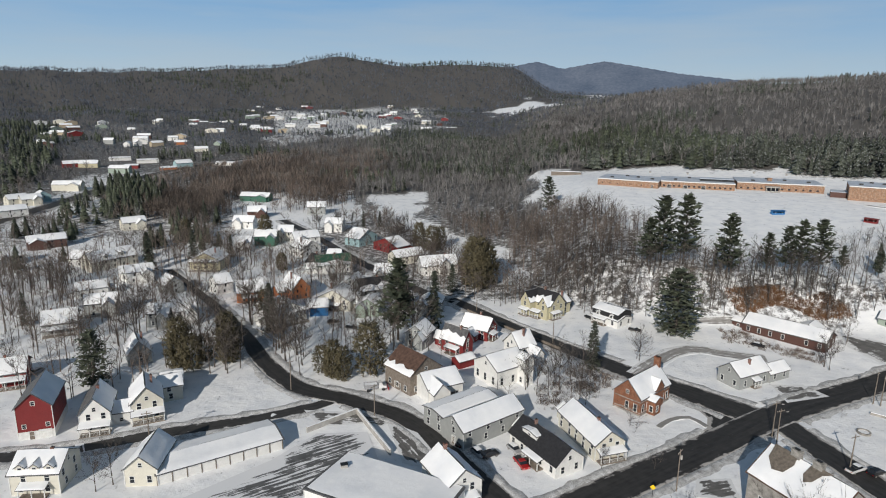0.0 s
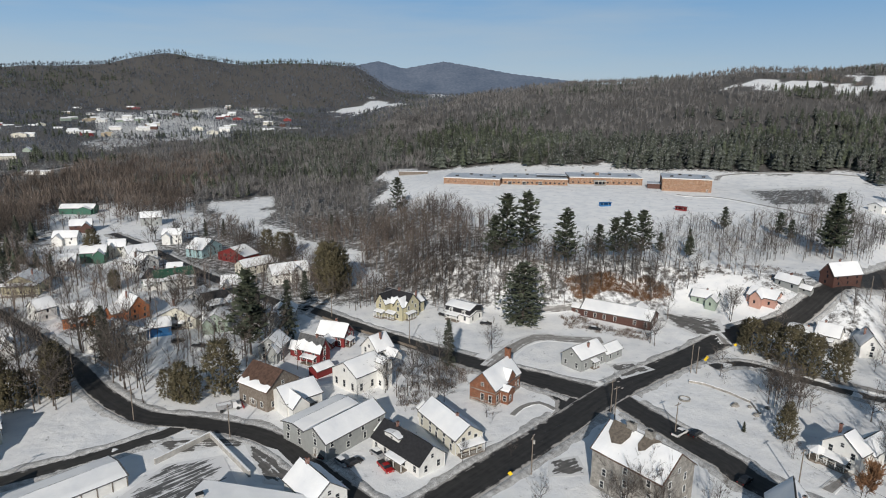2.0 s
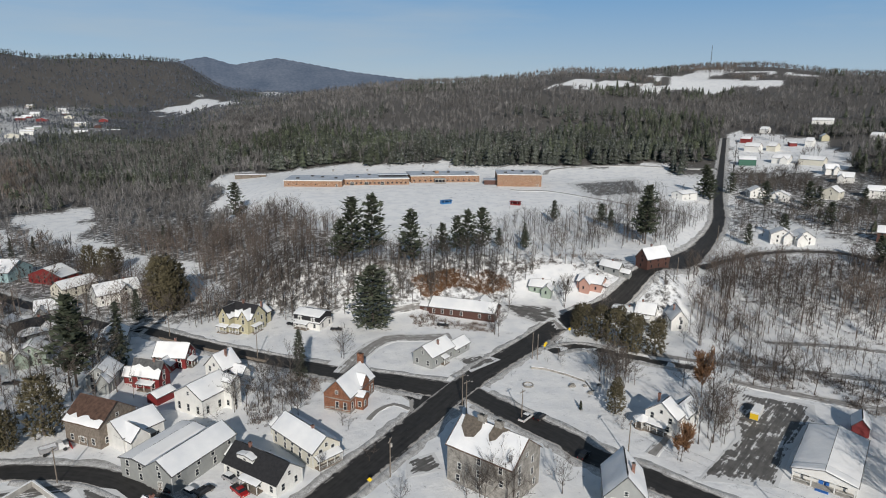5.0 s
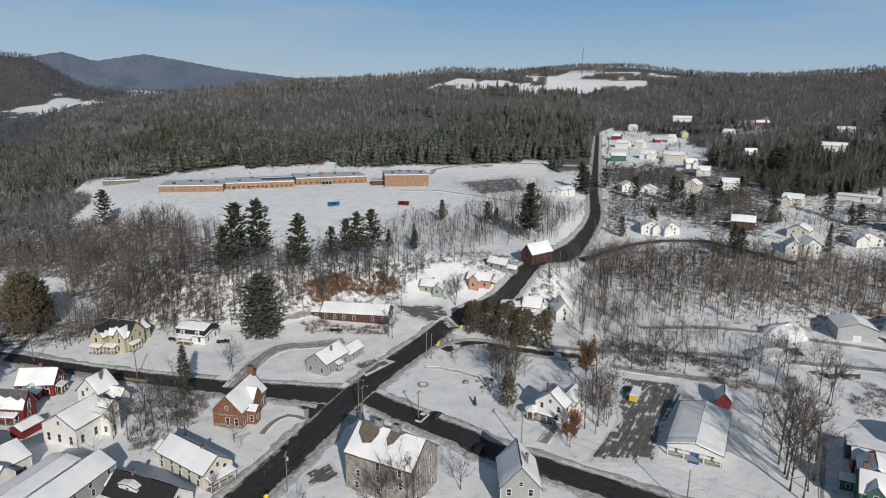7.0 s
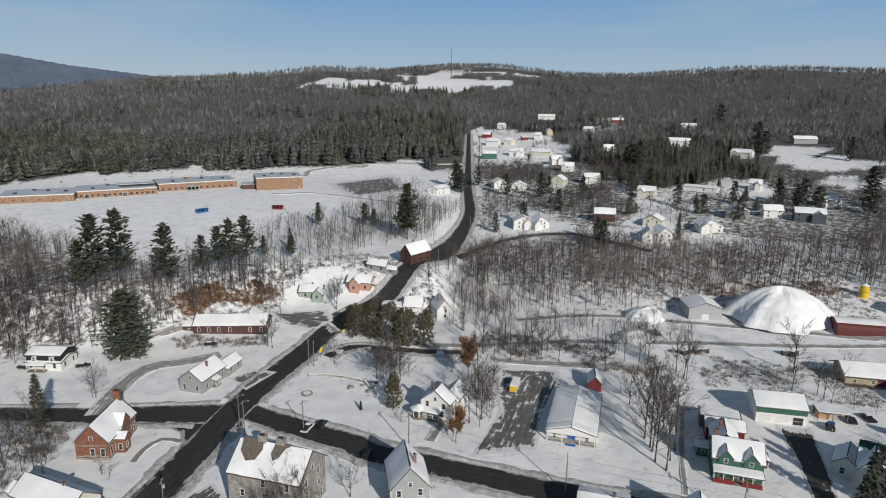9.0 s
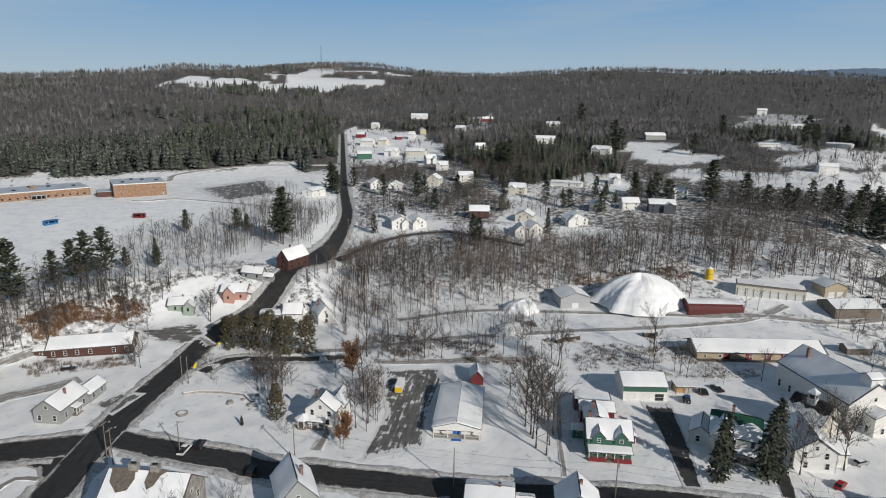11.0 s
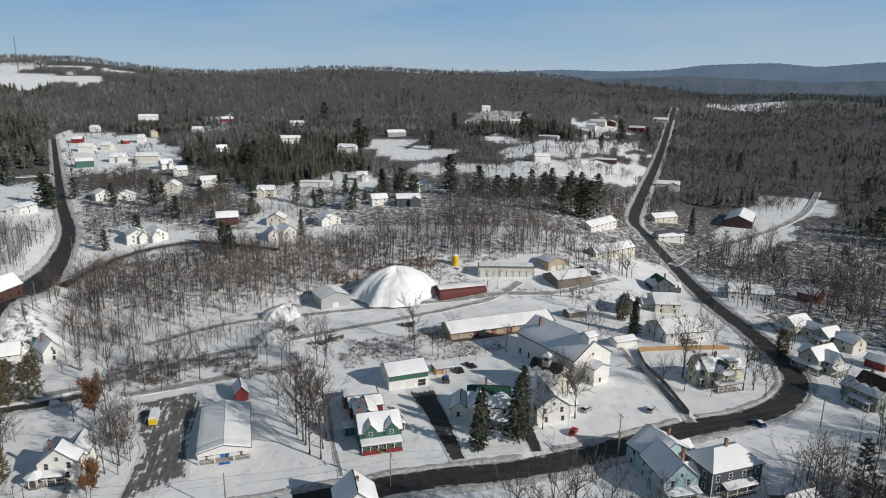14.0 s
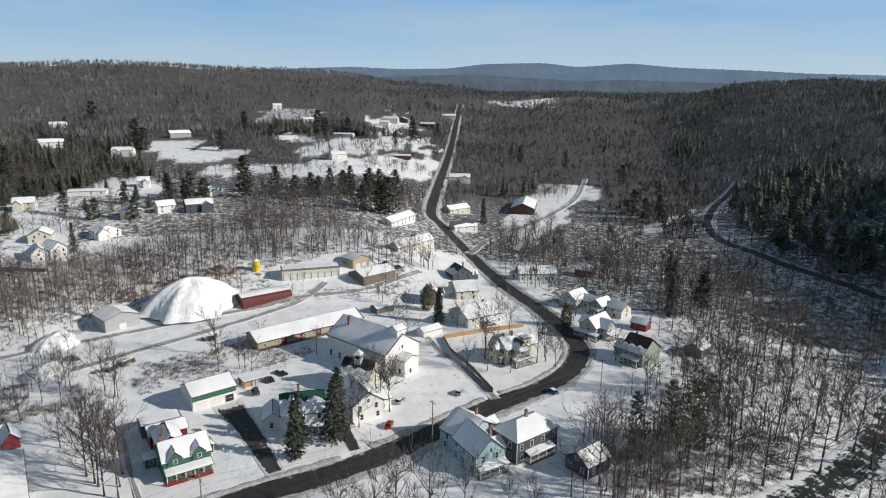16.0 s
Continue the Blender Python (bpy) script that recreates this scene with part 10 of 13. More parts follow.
# lean-to with a wood pile behind the green garage
b = thing("lean_to_shed", "open lean-to with a snowy roof and firewood inside", "shed", 205.0, 24.8, -62)
boxes("roof", [(-4.2, 4.2, -0.4, 5.0, 2.6, 2.8)], shingle_grey, b)
boxes("roof_snow", [(-4.1, 4.1, -0.3, 4.9, 2.8, 3.0)], snow, b)
boxes("back_wall", [(-4.0, 4.0, 4.5, 4.7, -0.5, 2.6)], bare_wood, b)
for px in (-3.9, 0.0, 3.9):
    boxes("post", [(px - 0.1, px + 0.1, -0.1, 0.1, -0.5, 2.6)], bare_wood, b)
boxes("firewood", [(-3.6, -0.4, 1.2, 4.0, -0.3, 1.7)], new_wood, b)
# vents and cooling boxes on flat roofs
for x, y, z in ((170.7, 529.0, 4.2), (195.7, 513.0, 4.2), (245.8, 507.1, 4.8), (266.2, 496.3, 4.8), (-21.1, 125.5, 5.6)):
    b = thing("roof_vent", "small grey vent box on a flat snowy roof", "vent", x, y, 20, ground_z(x, y) + z, "roof vents")
    boxes("body", [(-0.7, 0.7, -0.5, 0.5, -0.6, 0.9)], concrete, b)
    boxes("hood", [(-0.8, 0.8, -0.6, 0.6, 0.9, 1.05)], dark_metal, b)


# ---- open ground among the woods: bearings, distances and share of wood; clearings; footprints ----
WOODS = [
    (-48, 12, 2350, 4100, 1.0),
    (7, 52, 590, 1900, 1.0),
    (46, 104, 800, 1950, 1.0),
    (-12, 13, 300, 1100, 1.0),
    (-6, 18, 262, 420, 0.9),
    (-6, 13, 1050, 2500, 1.0),
    (8, 49, 255, 300, 0.75),
    (53, 98, 296, 372, 0.62),
    (52, 103, 385, 820, 0.92),
    (-47, -1, 420, 2350, 0.75),
    (120, 150, 140, 330, 0.6),
    (110, 150, 300, 430, 0.9),
    (136, 175, 300, 900, 1.0),
    (98, 140, 380, 1500, 1.0),
    (110, 150, 700, 1900, 1.0),
    (96, 140, 1800, 3800, 1.0),
]
CLEARINGS = [
    [(295.6, 34.0), (333.0, 28.9), (346.3, -17.7), (305.4, -22.2)],
    [(149.9, 222.7), (167.7, 233.8), (184.1, 224.5), (193.3, 203.0), (194.7, 193.8), (179.1, 189.9), (142.4, 200.0)],
    [(84.2, 605.7), (151.3, 617.4), (311.1, 500.6), (463.4, 430.6), (426.2, 360.8), (343.0, 278.9), (260.8, 232.8), (176.9, 260.0), (126.5, 285.1), (97.9, 349.0), (70.7, 459.7)],
    [(652, 885), (716, 925), (844, 950), (881, 893), (813, 814), (752, 820), (740, 853)],
    [(847, 844), (1115, 1072), (1189, 1068), (1175, 977), (1101, 750), (1038, 784), (905, 803), (864, 816)],
    [(1315, 1016), (1330, 871), (1293, 850), (1220, 921)],
    [(1192, 1022), (1311, 1030), (1330, 1090), (1230, 1110)],
    [(554, 112), (578, 88), (600, 8), (652, -39), (748, -101), (845, -143), (654, -109), (588, -84), (597, -61), (578, -41), (550, 2), (556, 29), (548, 84)],
    [(698, 172), (732, 144), (678, 121), (658, 78), (612, 94), (620, 150)],
    [(974, -52), (1015, -104), (992, -119), (930, -64)],
    [(515, 167), (536, 128), (490, 112), (464, 138)],
    [(346, 239), (357, 212), (333, 186), (310, 207), (302, 225)],
    [(149.8, 2369.1), (447.0, 2753.7), (270.0, 1572.3), (188.6, 1921.5)],
    [(396.6, 355.7), (413.2, 336.0), (381.3, 307.0), (284.3, 237.4), (255.7, 229.5)],
    [(425, -226), (443, -247), (470, -294), (462, -292), (436, -262), (418, -236)],
    [(-60, 540), (-22, 543), (-16, 447), (16, 388), (37, 355), (42, 304), (31, 274), (22, 308), (-1, 355), (-32, 417)],
    [(490.6, -143.6), (626.2, -219.3), (634.2, -280.2), (572.5, -257.9), (509.1, -209.9), (440.7, -156.4), (394.8, -119.4)],
]
RAIL_WOOD = [(-253.4, 487.5), (-277.8, 606.2), (-237.5, 755.9), (-194.3, 978.8), (-109.7, 990.9), (-55.3, 729.8), (-73.3, 566.4), (-137.4, 581.7), (-165.6, 521.8), (-184.0, 450.1), (-206.4, 412.3)]
# thinly wooded ground and the share of its trees
THIN = [
    ([(667, 537), (694, 528), (671, 411), (577, 324), (516, 317), (481, 374)], 0.1),
    ([(771, 62), (811, 34), (746, -4), (900, -107), (903, -144), (879, -153), (769, -94), (646, -20), (646, 15), (710, 23)], 0.22),
    ([(417, 190), (441, 173), (419, 145), (371, 134), (357, 163)], 0.25),
    ([(835, 460), (877, 409), (778, 360), (718, 367), (728, 396)], 0.4),
    ([(433.1, -277.5), (469.9, -312.8), (542.5, -390.8), (514.8, -380.6), (451.4, -315.6), (416.9, -283.9), (364.3, -261.4), (305.7, -264.1), (282.8, -272.7), (278.1, -248.8), (306.7, -233.2), (369.1, -244.4)], 0.75),
    ([(986.4, -72.0), (1110.8, -142.8), (965.9, -131.8), (864.5, -75.5)], 0.25),
    ([(-554.1, 2082.0), (-474.8, 2416.0), (-6.9, 2581.4), (-2.9, 1328.0), (-148.5, 1159.7), (-213.5, 1077.4), (-251.4, 934.8)], 0.5),
    ([(-688.0, 1129.3), (-751.3, 1353.2), (-610.4, 1535.5), (-446.9, 1258.7), (-327.7, 1080.4), (-244.5, 778.7), (-276.8, 685.9), (-324.5, 671.0), (-390.4, 693.6), (-498.6, 825.0)], 0.85),
    ([(-272.5, 383.6), (-319.8, 453.3), (-329.4, 522.7), (-366.0, 638.8), (-324.5, 671.0), (-285.3, 613.4), (-266.4, 513.5), (-246.8, 411.4)], 0.55),
    ([(-163.3, 499.8), (-137.4, 581.7), (-99.3, 571.0), (-68.1, 413.7), (-125.0, 401.4)], 0.15),
    ([(-92.8, 574.9), (-78.6, 576.1), (-55.9, 429.6), (-71.3, 428.7)], 0),
    ([(-60.8, 544.9), (-25.2, 563.5), (-17.6, 492.1), (-38.8, 455.5)], 0.1),
    ([(419.8, 321.7), (457.6, 281.5), (421.2, 236.9), (331.5, 190.7), (311.2, 207.7), (307.4, 229.1)], 0.85),
    ([(467.0, 215.7), (485.8, 176.3), (361.6, 126.8), (325.6, 127.3), (330.4, 150.5)], 0.75),
    ([(553.1, 227.7), (601.9, 130.9), (444.4, 92.8), (402.1, 133.3), (425.3, 171.5)], 0.85),
    ([(549.2, 311.6), (628.2, 260.9), (713.2, 185.5), (668.2, 173.4), (573.0, 226.0), (500.9, 278.7)], 0.9),
    ([(1024.5, 111.3), (1089.1, 17.6), (946.9, 5.7), (892.6, 87.8)], 0.4),
]
FOOTPRINTS = []
for ob in [o for o in scene.objects if o.parent is None and o.type == 'EMPTY']:
    reach = max((max(abs(c[0]), abs(c[1])) for o in ob.children if o.type == 'MESH' and o.name.startswith('wall') for c in o.bound_box), default=0)
    middle = ob.matrix_world @ Vector((0, reach / 2, 0))
    gap = 17.0 if middle.length > 380 else 0.0
    back = middle - middle.normalized() * gap
    FOOTPRINTS.append((back.x, back.y, reach * 0.75 + gap))
FOOTPRINTS += [(324.8, 36.0, 8.0), (314.0, 34.0, 8.0), (290.0, 61.0, 20.0)]


# ---- the ground: one sheet to the horizon ----
def inside(px, py, corners):
    """Which points lie in a polygon."""
    hit = np.zeros(np.shape(px), bool)
    c = list(corners)
    for (x0, y0), (x1, y1) in zip(c, c[1:] + c[:1]):
        cross = (y0 > py) != (y1 > py)
        hit ^= cross & (px < (x1 - x0) * (py - y0) / (y1 - y0 + 1e-12) + x0)
    return hit


def near_road(px, py, margin):
    hit = np.zeros(np.shape(px), bool)
    for line, wide in ROADS:
        lo, hi = line.min(0) - 30, line.max(0) + 30
        k = np.where((px > lo[0]) & (px < hi[0]) & (py > lo[1]) & (py < hi[1]) & ~hit)[0]
        for part in np.array_split(k, max(1, len(k) // 4000)):
            if len(part):
                d = ((px[part, None] - line[None, ::3, 0]) ** 2 + (py[part, None] - line[None, ::3, 1]) ** 2).min(1)
                hit[part] |= d < (wide.max() / 2 + margin) ** 2
    return hit


def wobbled(px, py):
    """Points shifted a little, for ragged borders."""
    reach = np.hypot(px, py) * 0.014
    return px + reach * (np.sin(px / 17 + py / 29) + 0.7 * np.sin(px / 7 - py / 11)), py + reach * (np.sin(py / 19 - px / 23 + 1) + 0.7 * np.sin(py / 6 + px / 13))


def woodland(px, py):
    """How wooded the land is, 0 to 1."""
    d, b = np.hypot(px, py), np.degrees(np.arctan2(px, py))
    w = np.zeros(np.shape(px))
    for b0, b1, d0, d1, share in WOODS:
        w = np.maximum(w, share * smooth(b0 - 1.5, b0 + 1.5, b) * (1 - smooth(b1 - 1.5, b1 + 1.5, b)) * smooth(d0 * 0.985, d0 * 1.015, d) * (1 - smooth(d1 * 0.97, d1 * 1.03, d)))
    for corners in CLEARINGS:
        w[inside(*wobbled(px, py), corners)] = 0
    for corners, share in THIN:
        w[inside(*wobbled(px, py), corners)] *= share
    return w


def make_ground():
    bearings = np.radians(np.concatenate([np.arange(-60, 146, 0.6), np.arange(146, 300, 4.0)]))
    rings = np.concatenate([np.arange(4, 60, 8), np.arange(60, 430, 3.2), 430 * 1.032 ** np.arange(0, 78)])
    b, d = np.meshgrid(bearings, rings)
    x, y = d * np.sin(b), d * np.cos(b)
    z = land(x, y)
    z = slope_noise(x, y, z)
    d1 = np.hypot(x, y)
    z = z + np.where(d1 > 380, 0, 0.10) * (np.sin(x * 0.9) * np.sin(y * 0.8 + 1) + np.sin(x * 0.37 + y * 0.51)) * 0.25
    # the bed under roads lies a little lower
    z = z - 0.16 * near_road(x.ravel(), y.ravel(), 0.4).reshape(x.shape)
    verts = np.stack([x, y, z], -1).reshape(-1, 3)
    nb = len(bearings)
    i, j = np.meshgrid(np.arange(len(rings) - 1), np.arange(nb), indexing="ij")
    a, bb = i * nb + j, i * nb + (j + 1) % nb
    quads = np.stack([a, bb, bb + nb, a + nb], -1).reshape(-1, 4)
    tris = np.concatenate([quads[:, [0, 2, 1]], quads[:, [0, 3, 2]]])
    centre = np.array([[0, 0, ground_z(0, 0)]])
    verts = np.concatenate([verts, centre])
    fan = np.stack([np.full(nb, len(verts) - 1), np.arange(nb), (np.arange(nb) + 1) % nb], 1)
    ob = arrays_object("ground", verts, np.concatenate([tris, fan]), ground_mat, "snow-covered ground with leaf litter showing through under trees", "ground", "structure")
    ob.data.polygons.foreach_set("use_smooth", [True] * len(ob.data.polygons))
    w = woodland(verts[:, 0], verts[:, 1])
    attr = ob.data.attributes.new("litter", "FLOAT", "POINT")
    attr.data.foreach_set("value", (0.38 + w * (0.19 + 0.2 * smooth(380, 900, np.hypot(verts[:, 0], verts[:, 1])))).astype(np.float32))
    return ob


make_ground()


# ---- woods: many small trees joined by zone ----
def spike(base, tip, width, sides, turn=0.0):
    """A tapered stick as corners and triangles."""
    base, tip = np.asarray(base, float), np.asarray(tip, float)
    along = tip - base
    along = along / np.linalg.norm(along)
    u = np.cross(along, [0.3, 0.2, 1.0] if abs(along[2]) < 0.9 else [1.0, 0.1, 0])
    u /= np.linalg.norm(u)
    w = np.cross(along, u)
    ring = [base + width * (u * math.cos(a) + w * math.sin(a)) for a in turn + np.arange(sides) * math.tau / sides]
    v = ring + [tip]
    f = [(k, (k + 1) % sides, sides) for k in range(sides)] if sides > 2 else [(0, 1, 2)]
    return v, f


def gather(pieces):
    verts, faces = [], []
    for v, f in pieces:
        faces += [tuple(i + len(verts) for i in t) for t in f]
        verts += list(v)
    return np.array(verts), np.array(faces)


def far_hardwood(rng, sticks=14, stout=1.0):
    """A leafless rounded crown of height 1 in few slivers."""
    p = [spike((0, 0, 0), (rng.normal(0, 0.03), rng.normal(0, 0.03), 0.8), 0.016, 2, rng.uniform(0, 3)), spike((0, 0, 0), (0, 0, 0.8), 0.016, 2, rng.uniform(0, 3))]
    wide, middle = rng.uniform(0.22, 0.32), rng.uniform(0.58, 0.66)
    for i in range(sticks):
        a, up = rng.uniform(0, math.tau), rng.uniform(-0.55, 1.0)
        flat = math.sqrt(1 - up * up)
        out = rng.uniform(0.75, 1.08)
        tip = np.array((wide * flat * math.cos(a) * out, wide * flat * math.sin(a) * out, middle + 0.4 * up * out))
        root = np.array((0, 0, 0.36)) + (tip - (0, 0, 0.36)) * rng.uniform(0.1, 0.5)
        p.append(spike(root, tip, stout * rng.uniform(0.014, 0.03), 2, rng.uniform(0, 3)))
    return gather(p)


def mid_hardwood(rng, limbs=9, twigs=3):
    p = [spike((0, 0, 0), (rng.normal(0, 0.03), rng.normal(0, 0.03), 0.95), 0.013, 4)]
    for i in range(limbs):
        z, a = rng.uniform(0.25, 0.72), rng.uniform(0, math.tau)
        r, up = rng.uniform(0.14, 0.36), rng.uniform(0.13, 0.32)
        tip = np.array((r * math.cos(a), r * math.sin(a), min(1.0, z + up)))
        p.append(spike((0, 0, z), tip, 0.0055, 3))
        for k in range(twigs):
            s = np.array((0, 0, z)) + (tip - (0, 0, z)) * rng.uniform(0.35, 0.95)
            q = s + np.array((rng.normal(0, 0.06), rng.normal(0, 0.06), rng.uniform(0.03, 0.12)))
            p.append(spike(s, q, 0.0054, 2, rng.uniform(0, 3)))
    return gather(p)


def garden_hardwood(rng):
    """A broad leafless crown of height 1 with many twigs."""
    p = [spike((0, 0, 0), (rng.normal(0, 0.03), rng.normal(0, 0.03), 0.85), 0.016, 3)]
    for i in range(12):
        z, a = rng.uniform(0.2, 0.6), rng.uniform(0, math.tau)
        r, up = rng.uniform(0.18, 0.42), rng.uniform(0.16, 0.4)
        tip = np.array((r * math.cos(a), r * math.sin(a), min(1.0, z + up)))
        p.append(spike((0, 0, z), tip, 0.008, 2, rng.uniform(0, 3)))
        for k in range(6):
            s = np.array((0, 0, z)) + (tip - (0, 0, z)) * rng.uniform(0.3, 1.0)
            q = s + np.array((rng.normal(0, 0.07), rng.normal(0, 0.07), rng.uniform(0.02, 0.14)))
            p.append(spike(s, q, 0.0075, 2, rng.uniform(0, 3)))
    return gather(p)


def far_conifer(rng, layers=6, sides=7, slim=0.2):
    """A conifer of height 1 in ragged skirts."""
    p = [spike((0, 0, 0), (0, 0, 0.4), 0.02, 3)]
    for i in range(layers):
        t = i / layers
        z0, z1 = 0.1 + 0.84 * t, 0.1 + 0.84 * t + 0.26 * (1 - 0.45 * t)
        r = slim * (1 - t) ** 0.85 + 0.025
        ring = []
        for k in range(sides * 2):
            a = math.tau * k / (sides * 2) + i
            rr = r * (rng.uniform(0.8, 1.25) if k % 2 else rng.uniform(0.4, 0.62))
            ring.append((rr * math.cos(a), rr * math.sin(a), z0 + (rng.uniform(-0.035, 0.01) if k % 2 else 0.03)))
        v = ring + [(0, 0, min(1.0, z1))]
        p.append((v, [(k, (k + 1) % (sides * 2), sides * 2) for k in range(sides * 2)]))
    return gather(p)


def plant(name, px, py, heights, templates, material, label, category="woods", spread_xy=1.0):
    """Trees of some templates at many places, joined into one mesh."""
    rng = np.random.RandomState(len(px) + len(name))
    kind = rng.randint(0, len(templates), len(px))
    z = slope_noise(px, py, land(px, py)) - 0.3
    vs, fs, count = [], [], 0
    for k, (tv, tf) in enumerate(templates):
        sel = np.where(kind == k)[0]
        if not len(sel):
            continue
        a = rng.uniform(0, math.tau, len(sel))
        s = heights[sel]
        fat = s * spread_xy * rng.uniform(0.8, 1.25, len(sel))
        c, si = np.cos(a)[:, None], np.sin(a)[:, None]
        X = (tv[None, :, 0] * c - tv[None, :, 1] * si) * fat[:, None] + px[sel, None]
        Y = (tv[None, :, 0] * si + tv[None, :, 1] * c) * fat[:, None] + py[sel, None]
        Z = tv[None, :, 2] * s[:, None] + z[sel, None]
        vs.append(np.stack([X, Y, Z], -1).reshape(-1, 3))
        fs.append((tf[None] + (np.arange(len(sel)) * len(tv))[:, None, None] + count).reshape(-1, 3))
        count += len(sel) * len(tv)
    return arrays_object(name, np.concatenate(vs), np.concatenate(fs), material, label, category)


def scatter(rng, n, b0, b1, d0, d1):
    """Places spread evenly over a sector of the land."""
    b = np.radians(rng.uniform(b0, b1, n))
    d = np.sqrt(rng.uniform(d0 * d0, d1 * d1, n))
    return d * np.sin(b), d * np.cos(b)


def on_open_ground(px, py, corners):
    """In a clearing, or, far off, on the low edge before it where only scrub grows."""
    hit = inside(*wobbled(px, py), corners)
    d = np.hypot(px, py)
    for step in (0.045, 0.09):
        ahead = 1 + step * np.interp(d, [800, 1000], [1.0, 0.4])
        hit |= (d > 430) & inside(*wobbled(px * ahead, py * ahead), corners)
    return hit


def clear_of(px, py, margin=2.0, clearings=True):
    ok = ~near_road(px, py, margin)
    for corners in CLEARINGS if clearings else ():
        ok &= ~on_open_ground(px, py, corners)
    for x, y, r in FOOTPRINTS:
        ok &= (px - x) ** 2 + (py - y) ** 2 > (r + margin) ** 2
    return ok


RNG = np.random.RandomState(11)
FAR_HARD = [far_hardwood(RNG, 11, 1.2) for _ in range(6)]
HILL_HARD = [far_hardwood(RNG, 8, 1.9) for _ in range(6)]
HILL_CON = [far_conifer(RNG, 3, 4, 0.25) for _ in range(5)]
MID_HARD = [mid_hardwood(RNG) for _ in range(6)]
GARDEN_HARD = [garden_hardwood(np.random.RandomState(60 + i)) for i in range(6)]
FULL_HARD = [far_hardwood(RNG, 15, 0.76) for _ in range(6)]
FAR_CON = [far_conifer(RNG, 5, 5, 0.24) for _ in range(5)]
MID_CON = [far_conifer(RNG, 9, 7, 0.22) for _ in range(4)]


def wood(name, n, sector, conifer_share, height, fine=False, label="", snowy=False, margin=2.0, patchy=90.0, hard=None, only=None):
    px, py = scatter(RNG, n, *sector)
    # ragged borders
    b, d = np.degrees(np.arctan2(px, py)), np.hypot(px, py)
    ragged = 2.5 * np.sin(d / 37) + 1.5 * np.sin(d / 13 + 2) + RNG.uniform(-1.5, 1.5, n)
    deep = (sector[3] - sector[2]) * 0.06 * (np.sin(b * 1.1) + np.sin(b * 3.7 + 1) * 0.6 + RNG.uniform(-0.6, 0.6, n))
    ok = (b + ragged > sector[0] + 2) & (b + ragged < sector[1] - 2) & (d + deep > sector[2] + 4) & (d + deep < sector[3] - 4)
    ok &= clear_of(px, py, margin, only is None)
    if only:
        ok &= inside(*wobbled(px, py), only)
    for corners, share in THIN if only is None else ():
        ok &= ~(on_open_ground(px, py, corners) & (RNG.uniform(0, 1, n) > share))
    px, py = px[ok], py[ok]
    # conifers grow in stands
    stand = np.sin(px / patchy + 1.7) * np.cos(py / patchy * 1.3) * 0.35 + np.sin(px / 31 + py / 23) * 0.15 + RNG.uniform(-0.25, 0.25, len(px))
    con = stand + 0.5 < np.interp(conifer_share, [0, 1], [-0.3, 1.3])
    if conifer_share <= 0:
        con[:] = False
    h = RNG.uniform(0.7, 1.2, len(px)) * height
    if (~con).any():
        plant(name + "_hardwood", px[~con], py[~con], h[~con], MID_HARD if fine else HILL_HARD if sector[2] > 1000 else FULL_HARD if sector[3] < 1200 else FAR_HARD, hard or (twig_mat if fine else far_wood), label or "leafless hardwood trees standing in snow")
    if con.any():
        plant(name + "_conifer", px[con], py[con], h[con] * 1.1, MID_CON if fine else HILL_CON if sector[2] > 1000 else FAR_CON, frosted if snowy else needle_mat, "dark conifers lightly dusted with snow")


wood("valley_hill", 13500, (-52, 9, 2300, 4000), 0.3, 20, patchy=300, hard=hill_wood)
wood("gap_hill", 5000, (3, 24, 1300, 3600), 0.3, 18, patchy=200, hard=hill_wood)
wood("school_hill", 14000, (6, 55, 600, 1950), 0.26, 14, snowy=True)
wood("school_edge", 1150, (9, 49, 540, 720), 0.75, 17, snowy=True)
wood("farm_hill", 12000, (44, 107, 760, 2000), 0.17, 14)
wood("middle_wood", 6700, (-16, 15, 380, 1150), 0.2, 13)
wood("middle_wood_near", 1500, (-3, 21, 268, 430), 0.04, 13, True, hard=brown_wood)
wood("field_bank", 900, (5, 51, 250, 300), 0.05, 13, True)
wood("slope_wood", 1450, (49, 101, 298, 376), 0.0, 14, True, hard=brown_wood)
wood("hill_village_near", 6000, (50, 105, 368, 600), 0.2, 12, True, margin=4.0)
wood("hill_village_wood", 7000, (50, 105, 590, 900), 0.3, 13, margin=4.0)
wood("rail_wood", 5200, (-33, 6, 380, 900), 0.0, 13, hard=brown_wood, margin=3.0, only=RAIL_WOOD)
wood("valley_near_trees", 3600, (-49, 1, 420, 950), 0.28, 12, margin=4.0)
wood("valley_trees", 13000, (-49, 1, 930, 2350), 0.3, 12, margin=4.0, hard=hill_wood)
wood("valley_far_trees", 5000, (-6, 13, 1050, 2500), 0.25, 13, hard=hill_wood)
wood("village_trees", 1150, (-40, 2, 185, 420), 0.1, 14, True, margin=1.0, hard=brown_wood)
wood("river_wood", 420, (120, 148, 130, 330), 0.06, 15, True)
wood("river_thicket", 160, (111, 124, 128, 190), 0.1, 13, True)
wood("river_mid", 1100, (110, 150, 300, 430), 0.12, 14, True)
# trees on the unseen hill that was added to shade the valley
wood("bluff", 1500, (136, 172, 300, 900), 0.5, 15)
wood("river_far_wood", 9500, (98, 146, 320, 1700), 0.14, 14)
wood("dark_hill", 6500, (116, 152, 480, 1900), 0.3, 15)
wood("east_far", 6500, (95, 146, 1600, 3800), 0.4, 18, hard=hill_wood)


